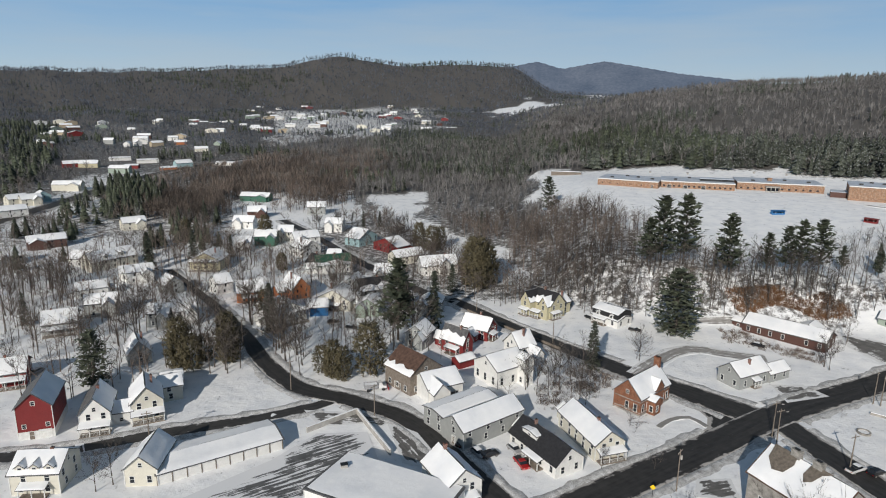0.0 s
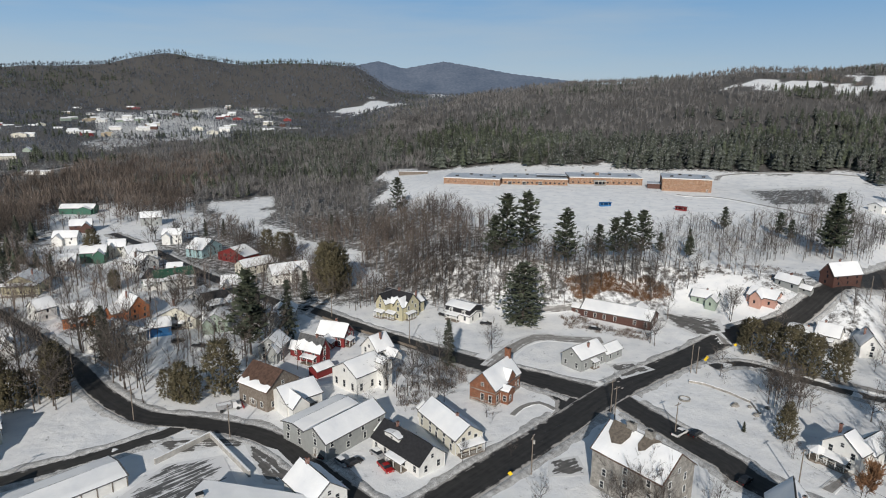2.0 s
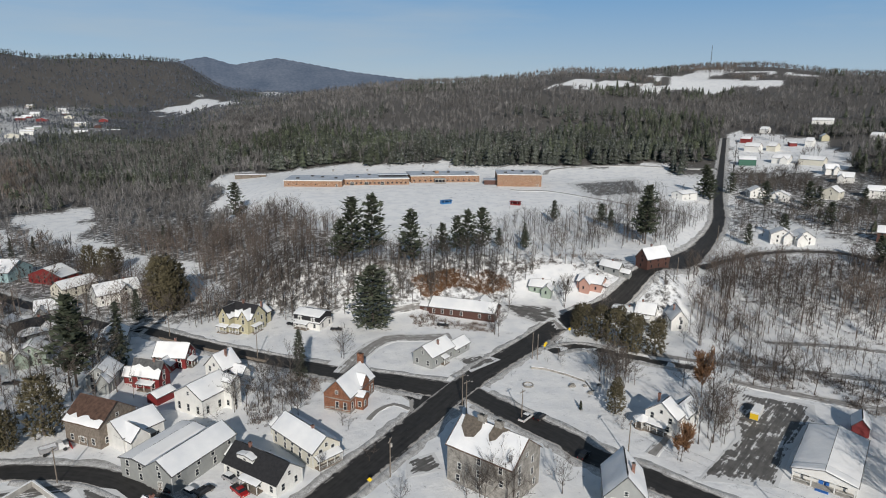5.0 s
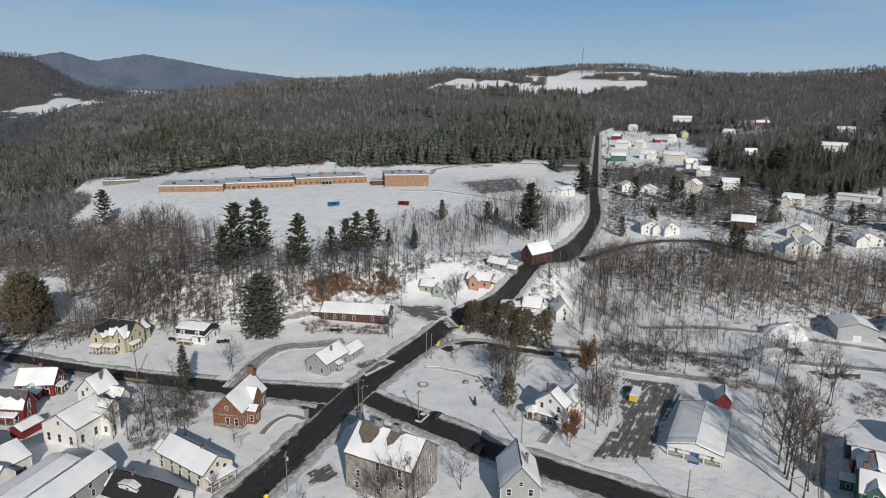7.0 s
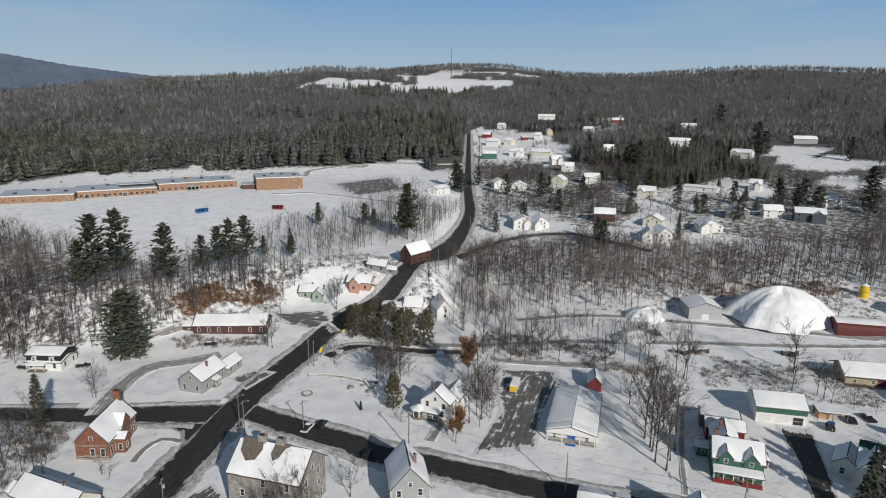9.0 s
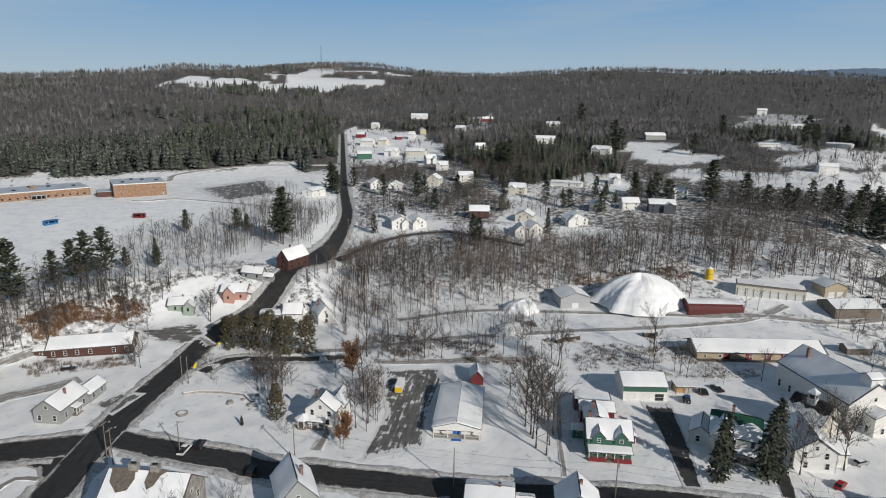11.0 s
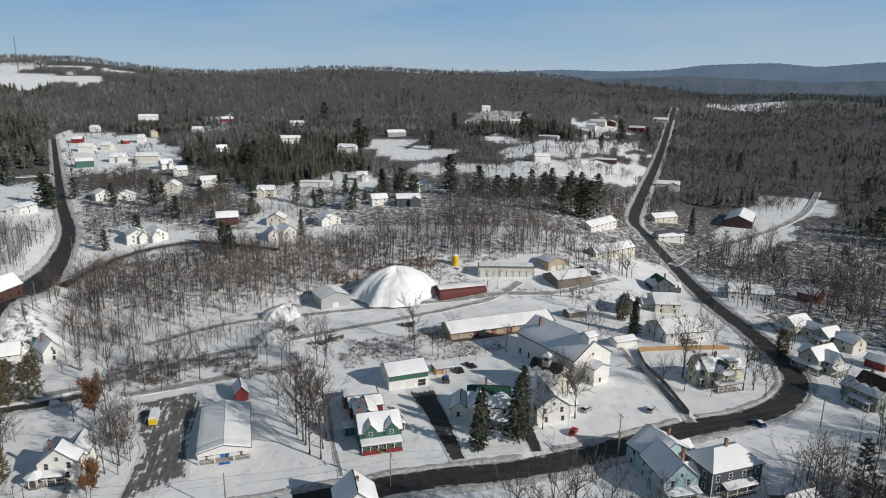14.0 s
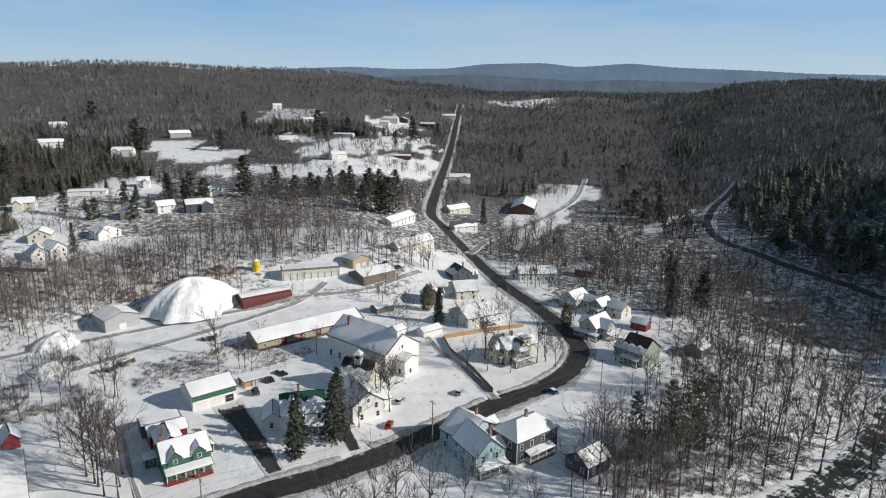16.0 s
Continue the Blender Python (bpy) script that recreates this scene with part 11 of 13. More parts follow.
def brush_model(rng):
    """A low twiggy thicket of height 1."""
    p = []
    for i in range(16):
        a, r, z = rng.uniform(0, math.tau), rng.uniform(0.1, 0.8), rng.uniform(0.5, 1.0)
        q = np.array((0.4 * r * math.cos(a), 0.4 * r * math.sin(a), 0))
        tip = np.array((r * math.cos(a), r * math.sin(a), z))
        p.append(spike(q, tip, 0.03, 2, rng.uniform(0, 3)))
        p.append(spike(q * 0.3 + tip * 0.7, tip + rng.normal(0, 0.2, 3), 0.025, 2, rng.uniform(0, 3)))
    return gather(p)


BRUSH_MODELS = [brush_model(RNG) for _ in range(5)]


def brush(name, corners, n, height, material, label):
    c = np.array(corners)
    px, py = RNG.uniform(c[:, 0].min(), c[:, 0].max(), n * 3), RNG.uniform(c[:, 1].min(), c[:, 1].max(), n * 3)
    clump = np.sin(px / 5.3) * np.cos(py / 6.1 + 1) + RNG.uniform(-0.6, 0.6, n * 3)
    ok = inside(px, py, corners) & clear_of(px, py, 0.5) & (clump > -0.35)
    px, py = px[ok][:n], py[ok][:n]
    plant(name, px, py, RNG.uniform(0.5, 1.2, len(px)) * height, BRUSH_MODELS, material, label, "brush", 1.1)



wood('slope_front', 1908, (42, 81, 230, 380), 0.0, 11, True, 'leafless trees on the snowy slope above the rail bed', only=[(185.3, 176.6), (213.8, 179.6), (274.2, 211.8), (303.0, 164.7), (360.9, 88.1), (310.1, 72.6), (288.3, 104.3), (256.4, 123.6), (217.4, 139.8), (182.1, 154.8)], hard=brown_wood)
wood('track_grove', 496, (49, 73, 204, 275), 0.0, 8, True, 'young leafless trees between the rail bed and the lane', only=[(210.4, 157.5), (232.9, 128.5), (241.0, 95.1), (219.6, 85.6), (194.4, 105.6), (172.2, 125.2)])
wood('field_edge', 1475, (28, 54, 291, 490), 0.06, 10, True, 'leafless trees along the school field', only=[(177.3, 284.8), (218.8, 320.3), (257.8, 308.8), (285.3, 294.2), (361.3, 317.0), (312.7, 261.6), (246.4, 236.6), (204.5, 230.4), (174.0, 244.7)])
wood('roadside_grove', 626, (97, 116, 306, 753), 0.08, 11, True, 'leafless trees beside the road', only=[(661.9, -128.8), (718.6, -192.6), (643.2, -241.6), (291.4, -119.0), (340.2, -119.5), (429.5, -121.6)])
wood('field_corner', 620, (37, 53, 308, 517), 0.12, 10, True, 'leafless trees at the corner of the school field', only=[(310.2, 352.0), (377.1, 339.8), (359.5, 312.4), (246.7, 224.6), (222.6, 225.7), (216.7, 245.2)])
wood('river_grove', 746, (112, 134, 144, 439), 0.1, 13, True, 'leafless trees on the river bank', only=[(137.9, -66.0), (178.2, -86.5), (200.7, -127.8), (250.4, -160.6), (295.2, -175.1), (341.5, -260.4), (143.5, -121.3)])
wood('bend_grove', 235, (100, 125, 307, 419), 0.0, 13, True, 'leafless trees behind the houses at the bend', only=[(330.4, -82.0), (385.3, -119.6), (372.0, -171.3), (295.2, -178.0), (277.4, -152.1), (312.6, -125.2), (311.5, -89.5)])
wood('yard_grove', 177, (46, 58, 150, 206), 0.0, 8, True, 'leafless trees and shrubs beside the white house', only=[(149.9, 122.5), (156.9, 118.7), (134.9, 98.4), (122.9, 101.1), (128.9, 108.9)])

def grove(name, corners, n, height, models, material, label):
    """Trees filling one stretch of ground."""
    c = np.array(corners)
    px, py = RNG.uniform(c[:, 0].min(), c[:, 0].max(), n), RNG.uniform(c[:, 1].min(), c[:, 1].max(), n)
    ok = inside(*wobbled(px, py), corners) & clear_of(px, py, 2.0, False)
    plant(name, px[ok], py[ok], RNG.uniform(0.65, 1.2, int(ok.sum())) * height, models, material, label)


grove("valley_pines", [(-873, 1272), (-808, 1319), (-460, 757), (-378, 586), (-385, 549)], 1500, 19, FAR_CON, needle_mat, "dark pines on the valley's edge")
grove("highway_pines", [(-289, 559), (-261, 562), (-201, 434), (-223, 424)], 260, 17, MID_CON, needle_mat, "dark pines beside the highway")
grove("garden_grove", [(-262, 369), (-263, 402), (-226, 388), (-155, 264), (-139, 213), (-150, 202)], 620, 15, MID_HARD, brown_wood, "brown leafless trees behind the houses")
grove("garden_pines", [(-262, 369), (-263, 402), (-226, 388), (-180, 300), (-200, 290)], 90, 12, MID_CON, needle_mat, "dark conifers behind the houses")
grove("rail_side_grove", [(-205, 567), (-225, 714), (-162, 813), (-106, 727), (-70, 477), (-134, 525), (-150, 472), (-186, 425), (-216, 467)], 2600, 14, FULL_HARD, brown_wood, "brown leafless trees along the old rail line")
grove("valley_conifers", [(-131, 953), (-78, 1341), (159, 1056), (122, 713), (76, 553), (-17, 732), (-68, 729)], 1800, 15, FAR_CON, frosted, "frosted conifers below the school hill")
grove("school_pines", [(124, 779), (209, 869), (285, 705), (279, 624), (226, 556), (153, 612), (111, 665)], 520, 19, FAR_CON, needle_mat, "dark pines standing behind the school")
grove("school_pines_end", [(457, 599), (532, 617), (476, 517), (388, 467), (377, 490)], 200, 18, FAR_CON, needle_mat, "dark pines behind the gymnasium")
grove("road_pines", [(608, 659), (690, 664), (706, 591), (503, 417), (460, 447), (450, 493)], 420, 18, FAR_CON, needle_mat, "dark pines beside the hill road")
grove("village_edge_grove", [(-221, 487), (-169, 561), (-71, 566), (-69, 480), (-137, 451), (-186, 405)], 700, 15, MID_HARD, brown_wood, "brown leafless trees at the edge of the village")
grove("highway_grove", [(-375, 534), (-363, 562), (-298, 526), (-238, 403), (-243, 370), (-244, 342)], 260, 14, MID_HARD, brown_wood, "leafless trees beyond the highway")
grove("roadside_pines", [(518, -381), (527, -438), (417, -421), (240, -256), (310, -275), (363, -277), (412, -289)], 330, 16, FAR_CON, pine_mat, "dark pines on the shaded hill above the road")
grove("bend_trees", [(411, -106), (450, -146), (473, -183), (326, -131), (360, -118), (379, -106)], 330, 16, MID_HARD, twig_mat, "leafless trees beyond the bend")
grove("bend_gardens", [(270, -94), (300, -122), (230, -112), (240, -97)], 60, 12, MID_HARD, twig_mat, "leafless garden trees at the bend")
grove("village_gardens", [(-207, 456), (-157, 461), (-107, 512), (-26, 400), (-18, 265), (-65, 299), (-94, 292), (-143, 305)], 420, 13, GARDEN_HARD, brown_wood, "broad leafless trees in the gardens among the houses")
grove("village_garden_firs", [(-188, 411), (-160, 430), (-120, 340), (-150, 323)], 60, 13, MID_CON, needle_mat, "dark conifers in the gardens beside the road")
grove("village_brown_edge", [(-221, 488), (-170, 496), (-155, 449), (-161, 418), (-180, 392)], 240, 14, GARDEN_HARD, brown_wood, "brown leafless trees along the village edge")
grove("hill_upper_gardens", [(501, 395), (656, 183), (532, 146), (433, 252), (414, 325)], 480, 13, GARDEN_HARD, twig_mat, "leafless trees among the upper hillside houses")
grove("hill_upper_firs", [(640, 360), (800, 261), (561, 154), (491, 249)], 200, 15, FAR_CON, needle_mat, "dark conifers among the upper hillside houses")
grove("hill_lower_gardens", [(440, 304), (542, 149), (354, 92), (322, 148), (364, 175), (318, 210)], 420, 12, GARDEN_HARD, twig_mat, "leafless trees among the lower hillside houses")
grove("hill_lower_firs", [(440, 304), (542, 149), (354, 92), (330, 148), (364, 175), (330, 210)], 55, 11, MID_CON, needle_mat, "dark conifers among the lower hillside houses")
grove("hill_road_trees", [(375, 297), (425, 288), (308, 207), (301, 237)], 160, 10, GARDEN_HARD, brown_wood, "brown leafless trees beside the hill road")
grove("road_shoulder_trees", [(232, 206), (272, 214), (255, 186), (215, 172), (204, 178)], 70, 7, GARDEN_HARD, brown_wood, "low leafless trees on the road's bank")
grove("house_shrubs", [(150, 122), (168, 121), (152, 106), (135, 105)], 60, 6.5, GARDEN_HARD, brown_wood, "dense brown shrubs behind the white house")
grove("lane_shrubs", [(142, 155), (160, 155), (145, 137), (131, 137)], 45, 8, GARDEN_HARD, brown_wood, "leafless trees and shrubs beside the lane")
grove("farm_hedgerow", [(931, 981), (986, 1014), (830, 802), (777, 770)], 330, 13, FULL_HARD, brown_wood, "leafless trees between two hill fields")
grove("farm_edge_pines", [(719, 846), (815, 808), (810, 783), (887, 787), (994, 780), (928, 727), (661, 774)], 330, 13, FAR_CON, needle_mat, "dark conifers along the foot of the hill field")
grove("farm_corner_trees", [(1221, 966), (1229, 949), (1081, 834), (1074, 843)], 300, 13, FULL_HARD, brown_wood, "leafless trees in the corner of the hill field")
grove("farm_top_trees", [(1180, 1087), (1248, 1151), (1346, 1060), (1246, 980), (1198, 1002)], 330, 15, FULL_HARD, brown_wood, "trees round the farm on the hilltop")
grove("farm_side_trees", [(884, 1003), (954, 999), (872, 913), (812, 893)], 110, 11, FULL_HARD, brown_wood, "scattered leafless trees beside the hill field")
grove("long_clearing_trees", [(554, 112), (600, 8), (748, -101), (654, -109), (578, -41), (550, 2)], 480, 12, GARDEN_HARD, twig_mat, "scattered leafless trees on the long clearing")
grove("river_bend_wood", [(455, -241), (486, -307), (404, -259), (404, -226)], 260, 12, FULL_HARD, twig_mat, "leafless trees along the shaded river bend")
grove("barn_field_trees", [(638, -220), (648, -268), (576, -222), (565, -194)], 170, 10, GARDEN_HARD, twig_mat, "leafless trees round the field behind the barn")
grove("barn_lane_trees", [(492, -138), (488, -178), (452, -154), (456, -125)], 120, 9, GARDEN_HARD, twig_mat, "leafless trees below the barn")

brush('trackside_brush', [(193.0, 146.0), (215.6, 83.4), (197.9, 76.3), (173.2, 131.5)], 900, 1.5, bush_mat, 'bare brown brush beside the rail bed')
brush('red_brush', [(227.7, 73.6), (256.1, 13.3), (231.2, 5.2), (211.1, 38.3), (203.6, 61.1)], 900, 1.3, bush_mat, 'reddish bare brush on the slope')
brush('earth_bank_brush', [(292, 92), (304, 98), (322, 70), (334, 46), (322, 44), (310, 62)], 800, 1.5, oak_mat, 'rust-brown brush on the cut bank behind the snow heap')
brush('slope_brush', [(221.0, 148.8), (257.9, 153.6), (288.1, 103.1), (335.7, 21.0), (349.4, -19.4), (336.8, -14.1), (305.1, 58.4), (261.3, 101.5)], 1100, 1.4, bush_mat, 'brown brush at the foot of the wooded slope')
brush('rust_brush', [(112.3, 245.1), (131.3, 245.2), (151.4, 239.3), (156.4, 228.1), (137.8, 229), (113.6, 235)], 1500, 1.5, oak_mat, 'rust-coloured dead brush on the bank')
brush('thicket', [(26, 190), (54, 197), (55, 172), (45, 162), (28, 164)], 240, 1.7, bush_mat, 'grey-brown thicket behind the houses')
brush('barracks_brush', [(103.6, 226.8), (111.9, 223.6), (129.8, 202.6), (126.4, 196.9), (101.4, 216.3)], 300, 1.4, bush_mat, 'bare brush in front of the long building')
brush('river_brush', [(158.6, -76.0), (163.6, -126.0), (148.2, -153.9), (127.3, -117.7), (126.8, -69.8)], 800, 1.8, bush_mat, 'bare brush under the riverside trees')
brush('bank_brush', [(52.0, 282.4), (84.4, 249.3), (155.4, 221.8), (207.1, 214.7), (205.5, 231.6), (112.5, 253.2), (63.2, 309.5)], 1500, 1.6, bush_mat, "bare brush on the field's bank")


# ---- single trees of the village ----
def hardwood_pieces(rng, reach=0.34, splits=(9, 5, 7), blade=0.0028):
    """Trunk and limbs, and twigs, of a leafless tree of height 1."""
    limbs, twigs = [], []
    lean = rng.normal(0, 0.03, 2)
    trunk = [np.array((lean[0] * t, lean[1] * t, t)) for t in (0, 0.22, 0.5, 0.8)]
    for a, b, w in zip(trunk, trunk[1:], (0.017, 0.013, 0.009)):
        limbs.append(spike(a, b + (b - a) * 0.35, w, 5))
    for i in range(splits[0]):
        t = rng.uniform(0.17, 0.72)
        start = np.array((lean[0] * t, lean[1] * t, t))
        a = i * 2.4 + rng.uniform(-0.4, 0.4)
        r = reach * rng.uniform(0.55, 1.0) * (1.15 - t * 0.7)
        tip = start + np.array((r * math.cos(a), r * math.sin(a), rng.uniform(0.12, 0.34) * (1.25 - t * 0.5)))
        limbs.append(spike(start, tip, 0.0056, 4))
        for j in range(splits[1]):
            s2 = start + (tip - start) * rng.uniform(0.3, 0.95)
            d2 = (tip - start) * rng.uniform(0.3, 0.5) + rng.normal(0, 0.055, 3) + (0, 0, 0.04)
            t2 = s2 + d2
            limbs.append(spike(s2, t2, 0.0024, 3))
            for k in range(splits[2]):
                s3 = s2 + d2 * rng.uniform(0.2, 1.0)
                d3 = d2 * rng.uniform(0.2, 0.45) + rng.normal(0, 0.035, 3) + (0, 0, 0.02)
                twigs.append(spike(s3, s3 + d3, blade, 2, rng.uniform(0, 3)))
                for q in range(2):
                    s4 = s3 + d3 * rng.uniform(0.3, 1.0)
                    twigs.append(spike(s4, s4 + d3 * 0.5 + rng.normal(0, 0.02, 3), blade * 0.72, 2, rng.uniform(0, 3)))
    return gather(limbs), gather(twigs)


def conifer_pieces(rng, boughs=100, wide=0.2, start=0.06, rise=0.0, peak=0.1, tufts=7, size=0.045, ragged=0.25, taper=0.8):
    """Trunk and boughs, and the tufts of needles that clothe them, of a conifer of height 1."""
    wood_parts, tuft_parts = [spike((0, 0, 0), (0, 0, 0.97), 0.015, 6)], []
    for i in range(boughs):
        t = (i + rng.uniform(-0.5, 0.5)) / boughs
        t = min(0.99, max(0.0, t)) ** 1.05
        z, a = start + (0.985 - start) * t, i * 2.4 + rng.uniform(-0.5, 0.5)
        reach = wide * min(1.0, 0.5 + 0.5 * t / peak) * (1 - t) ** taper * (1 + rng.uniform(-ragged, ragged)) + 0.014
        tilt = rise + rng.uniform(-0.3, 0.3) + 0.35 * t * t
        root, tip = np.array((0, 0, z)), np.array((reach * math.cos(a), reach * math.sin(a), z + reach * tilt))
        wood_parts.append(spike(root, tip, 0.0035, 2, rng.uniform(0, 3)))
        for k in range(tufts):
            c = root + (tip - root) * rng.uniform(0.25, 1.0) + rng.normal(0, reach * 0.11, 3) * (1, 1, 0.9)
            b = a + rng.uniform(-0.9, 0.9)
            d = np.array((math.cos(b), math.sin(b), rise + rng.uniform(-0.25, 0.5))) * size * rng.uniform(0.7, 1.5)
            side = np.array((-math.sin(b), math.cos(b), rng.uniform(-0.9, 0.9))) * size * rng.uniform(0.3, 0.6)
            tuft_parts.append(([c - d * 0.5 - side, c - d * 0.3 + side, c + d], [(0, 1, 2)]))
    tuft_parts.append(([(0.0, 0.0, 1.0), (0.012, 0.0, 0.93), (-0.006, 0.01, 0.93), (-0.006, -0.01, 0.93)], [(0, 1, 2), (0, 2, 3), (0, 3, 1)]))
    return gather(wood_parts), gather(tuft_parts)


def cedar_pieces(rng, clumps=150, wide=0.3, tuft=0.6):
    """A dense ragged crown of small tufts."""
    trunk = gather([spike((0, 0, 0), (0, 0, 0.7), 0.03, 5)])
    tufts = []
    for i in range(clumps):
        z = rng.uniform(0.03, 0.95)
        r = wide * math.sqrt(max(0.02, math.sin(math.pi * min(0.98, 0.16 + 0.84 * z)))) * rng.uniform(0.45, 1.05)
        a = rng.uniform(0, math.tau)
        c = np.array((r * math.cos(a), r * math.sin(a), z))
        for k in range(5):
            d = np.array((math.cos(a), math.sin(a), 0.7)) * 0.045 * tuft + rng.normal(0, 0.045 * tuft, 3)
            tufts.append(spike(c - d * 0.3, c + d * 1.5, tuft * rng.uniform(0.014, 0.028), 3))
    return trunk, gather(tufts)


def tree_model(name, label, category, pieces, wood_mat, leaf_mat):
    ob = new(name)
    tagged(ob, label, category)
    (tv, tf), (cv, cf) = pieces
    for part_name, v, f, m in (("trunk", tv, tf, wood_mat), ("crown", cv, cf, leaf_mat)):
        child = arrays_object(part_name, v, f, m, kind="")
        child.parent = ob
    return ob


TR = np.random.RandomState(21)
MODELS = {
    "H": [tree_model("hardwood_tree", "leafless grey-brown hardwood tree standing in snow", "tree", hardwood_pieces(TR, r, (n, 5, 5), 0.0027), bark, twig_mat) for r, n in ((0.34, 11), (0.28, 10), (0.4, 12), (0.24, 9), (0.36, 13))],
    "S": [tree_model("spruce_tree", "dark green conical spruce dusted with snow", "tree", conifer_pieces(TR, 120, s, 0.05, -0.3, 0.06, 7, 0.04, 0.18), bark, spruce_mat) for s in (0.17, 0.19, 0.15)],
    "P": [tree_model("pine_tree", "tall dark pine with uneven snowy boughs", "tree", conifer_pieces(TR, 95, s, 0.2, 0.12, 0.2, 8, 0.05, 0.42, 0.62), bark, pine_mat) for s in (0.23, 0.21, 0.26)],
    "Q": [tree_model("pine_tree", "tall dark pine among the far houses", "tree", conifer_pieces(TR, 80, s, 0.08, 0.05, 0.2, 7, 0.06, 0.38, 0.62), bark, pine_mat) for s in (0.29, 0.25, 0.33)],
    "K": [tree_model("hardwood_tree", "leafless hardwood tree among far houses", "tree", hardwood_pieces(TR, r, (n, 4, 4)), bark, twig_mat) for r, n in ((0.36, 10), (0.3, 9))],
    "W": [tree_model("spruce_tree", "broad old spruce with snow on its boughs", "tree", conifer_pieces(TR, 180, 0.35, 0.05, -0.02, 0.25, 10, 0.04, 0.36, 0.5), bark, old_spruce)],
    "G": [tree_model("pine_tree", "tall thin pine with sparse brownish-green boughs", "tree", conifer_pieces(TR, 70, s, 0.22, 0.2, 0.3, 10, 0.028, 0.5), bark, grove_pine) for s in (0.22, 0.26)],
    "C": [tree_model("cedar_tree", "dense brownish-green cedar tree", "tree", cedar_pieces(TR, 460, w, 0.5), bark, cedar_mat) for w in (0.24, 0.3)],
    "O": [tree_model("oak_tree", "tree holding rust-coloured dead leaves", "tree", hardwood_pieces(TR, 0.22, (18, 6, 8), 0.019), bark, oak_mat)],
    "B": [tree_model("bush", "bare twiggy bush in the snow", "bush", hardwood_pieces(TR, 0.6, (9, 5, 3)), bark, bush_mat)],
}
USED = set()


def tree(kind, x, y, height, turn=0.0, pick=0):
    models = MODELS[kind]
    first = models[pick % len(models)]
    m = pose(x, y, ground_z(x, y) - 0.1, 0, 0, turn)
    if first.name not in USED:
        USED.add(first.name)
        first.matrix_basis, first.scale = m, (height, height, height)
        return first
    ob = copy_thing(first, m)
    ob.scale = (height, height, height)
    return ob


# kind, place, height and turn, tree by tree
tree('W', -103.5, 176.0, 17.4, 121, 0)
tree('P', -15.6, 214.8, 30.5, 303, 1)
tree('S', -3.0, 228.9, 22.2, 278, 2)
tree('C', 15.6, 281.7, 24.5, 66, 3)
tree('C', 20.6, 283.7, 20.1, 189, 4)
tree('C', -22.4, 186.1, 17.7, 309, 5)
tree('C', -33.5, 183.8, 12.5, 242, 6)
tree('C', -37.6, 186.5, 9.5, 320, 7)
tree('C', -83.0, 188.7, 17.5, 297, 8)
tree('H', -77.8, 194.1, 26.9, 33, 9)
tree('C', -69.5, 194.4, 17.5, 310, 10)
tree('C', -78.9, 187.5, 12.4, 6, 11)
tree('H', -72.6, 189.9, 17.2, 240, 12)
tree('H', -77.9, 189.7, 17.2, 132, 13)
tree('H', -82.4, 191.8, 17.3, 282, 14)
tree('H', -68.3, 187.8, 18.0, 119, 15)
tree('C', -13.4, 351.3, 16.3, 98, 16)
tree('C', -6.0, 347.7, 15.2, 240, 17)
tree('C', -1.3, 354.6, 13.2, 276, 18)
tree('S', 48.8, 192.4, 16.3, 281, 19)
tree('W', 86.4, 222.9, 25.4, 243, 20).scale = (31.0, 31.0, 25.4)
tree('Q', 71.8, 432.6, 23.3, 203, 21)
tree('P', 93.3, 265.4, 30.5, 327, 22)
tree('P', 103.6, 267.0, 30.5, 77, 23)
tree('P', 115.6, 251.0, 26.7, 118, 24)
tree('P', 142.7, 257.8, 19.3, 325, 25)
tree('P', 147.6, 256.2, 22.0, 77, 26)
tree('P', 154.5, 254.0, 23.0, 267, 27)
tree('P', 134.8, 257.4, 16.4, 199, 28)
tree('P', 88.2, 266.8, 21.1, 7, 29)
tree('H', 68.5, 207.0, 9.7, 343, 30)
tree('H', 35.4, 176.6, 14.1, 32, 31)
tree('H', 42.6, 178.7, 15.5, 81, 32)
tree('H', 28.2, 173.4, 12.2, 302, 33)
tree('H', 31.5, 172.8, 10.7, 21, 34)
tree('H', 37.8, 171.1, 9.8, 154, 35)
tree('H', 25.2, 176.3, 9.1, 15, 36)
tree('B', 51.2, 152.2, 4.1, 137, 37)
tree('B', 19.8, 172.5, 4.5, 242, 38)
tree('B', 16.8, 176.1, 4.6, 304, 39)
tree('B', 43.1, 173.1, 6.3, 198, 40)
tree('H', -44.7, 249.2, 16.1, 218, 41)
tree('H', -73.5, 231.5, 16.3, 202, 42)
tree('H', -48.8, 200.6, 17.6, 295, 43)
tree('H', -49.0, 214.8, 16.9, 227, 44)
tree('H', -32.5, 244.7, 15.2, 68, 45)
tree('H', -111.6, 206.6, 18.8, 187, 46)
tree('H', -108.8, 213.0, 16.8, 49, 47)
tree('H', -139.5, 204.3, 14.2, 18, 48)
tree('H', -51.2, 194.9, 15.6, 69, 49)
tree('H', -56.4, 204.2, 15.3, 253, 50)
tree('H', -48.3, 190.5, 11.6, 111, 51)
tree('H', -73.1, 126.6, 10.3, 132, 52)
tree('H', -75.6, 124.0, 9.7, 344, 53)
tree('H', -106.3, 207.8, 16.5, 223, 54)
tree('K', -182.4, 263.1, 16.4, 320, 55)
tree('H', -169.5, 234.7, 20.5, 154, 56)
tree('K', -143.6, 347.2, 12.9, 215, 57)
tree('S', -143.5, 363.8, 11.1, 259, 58)
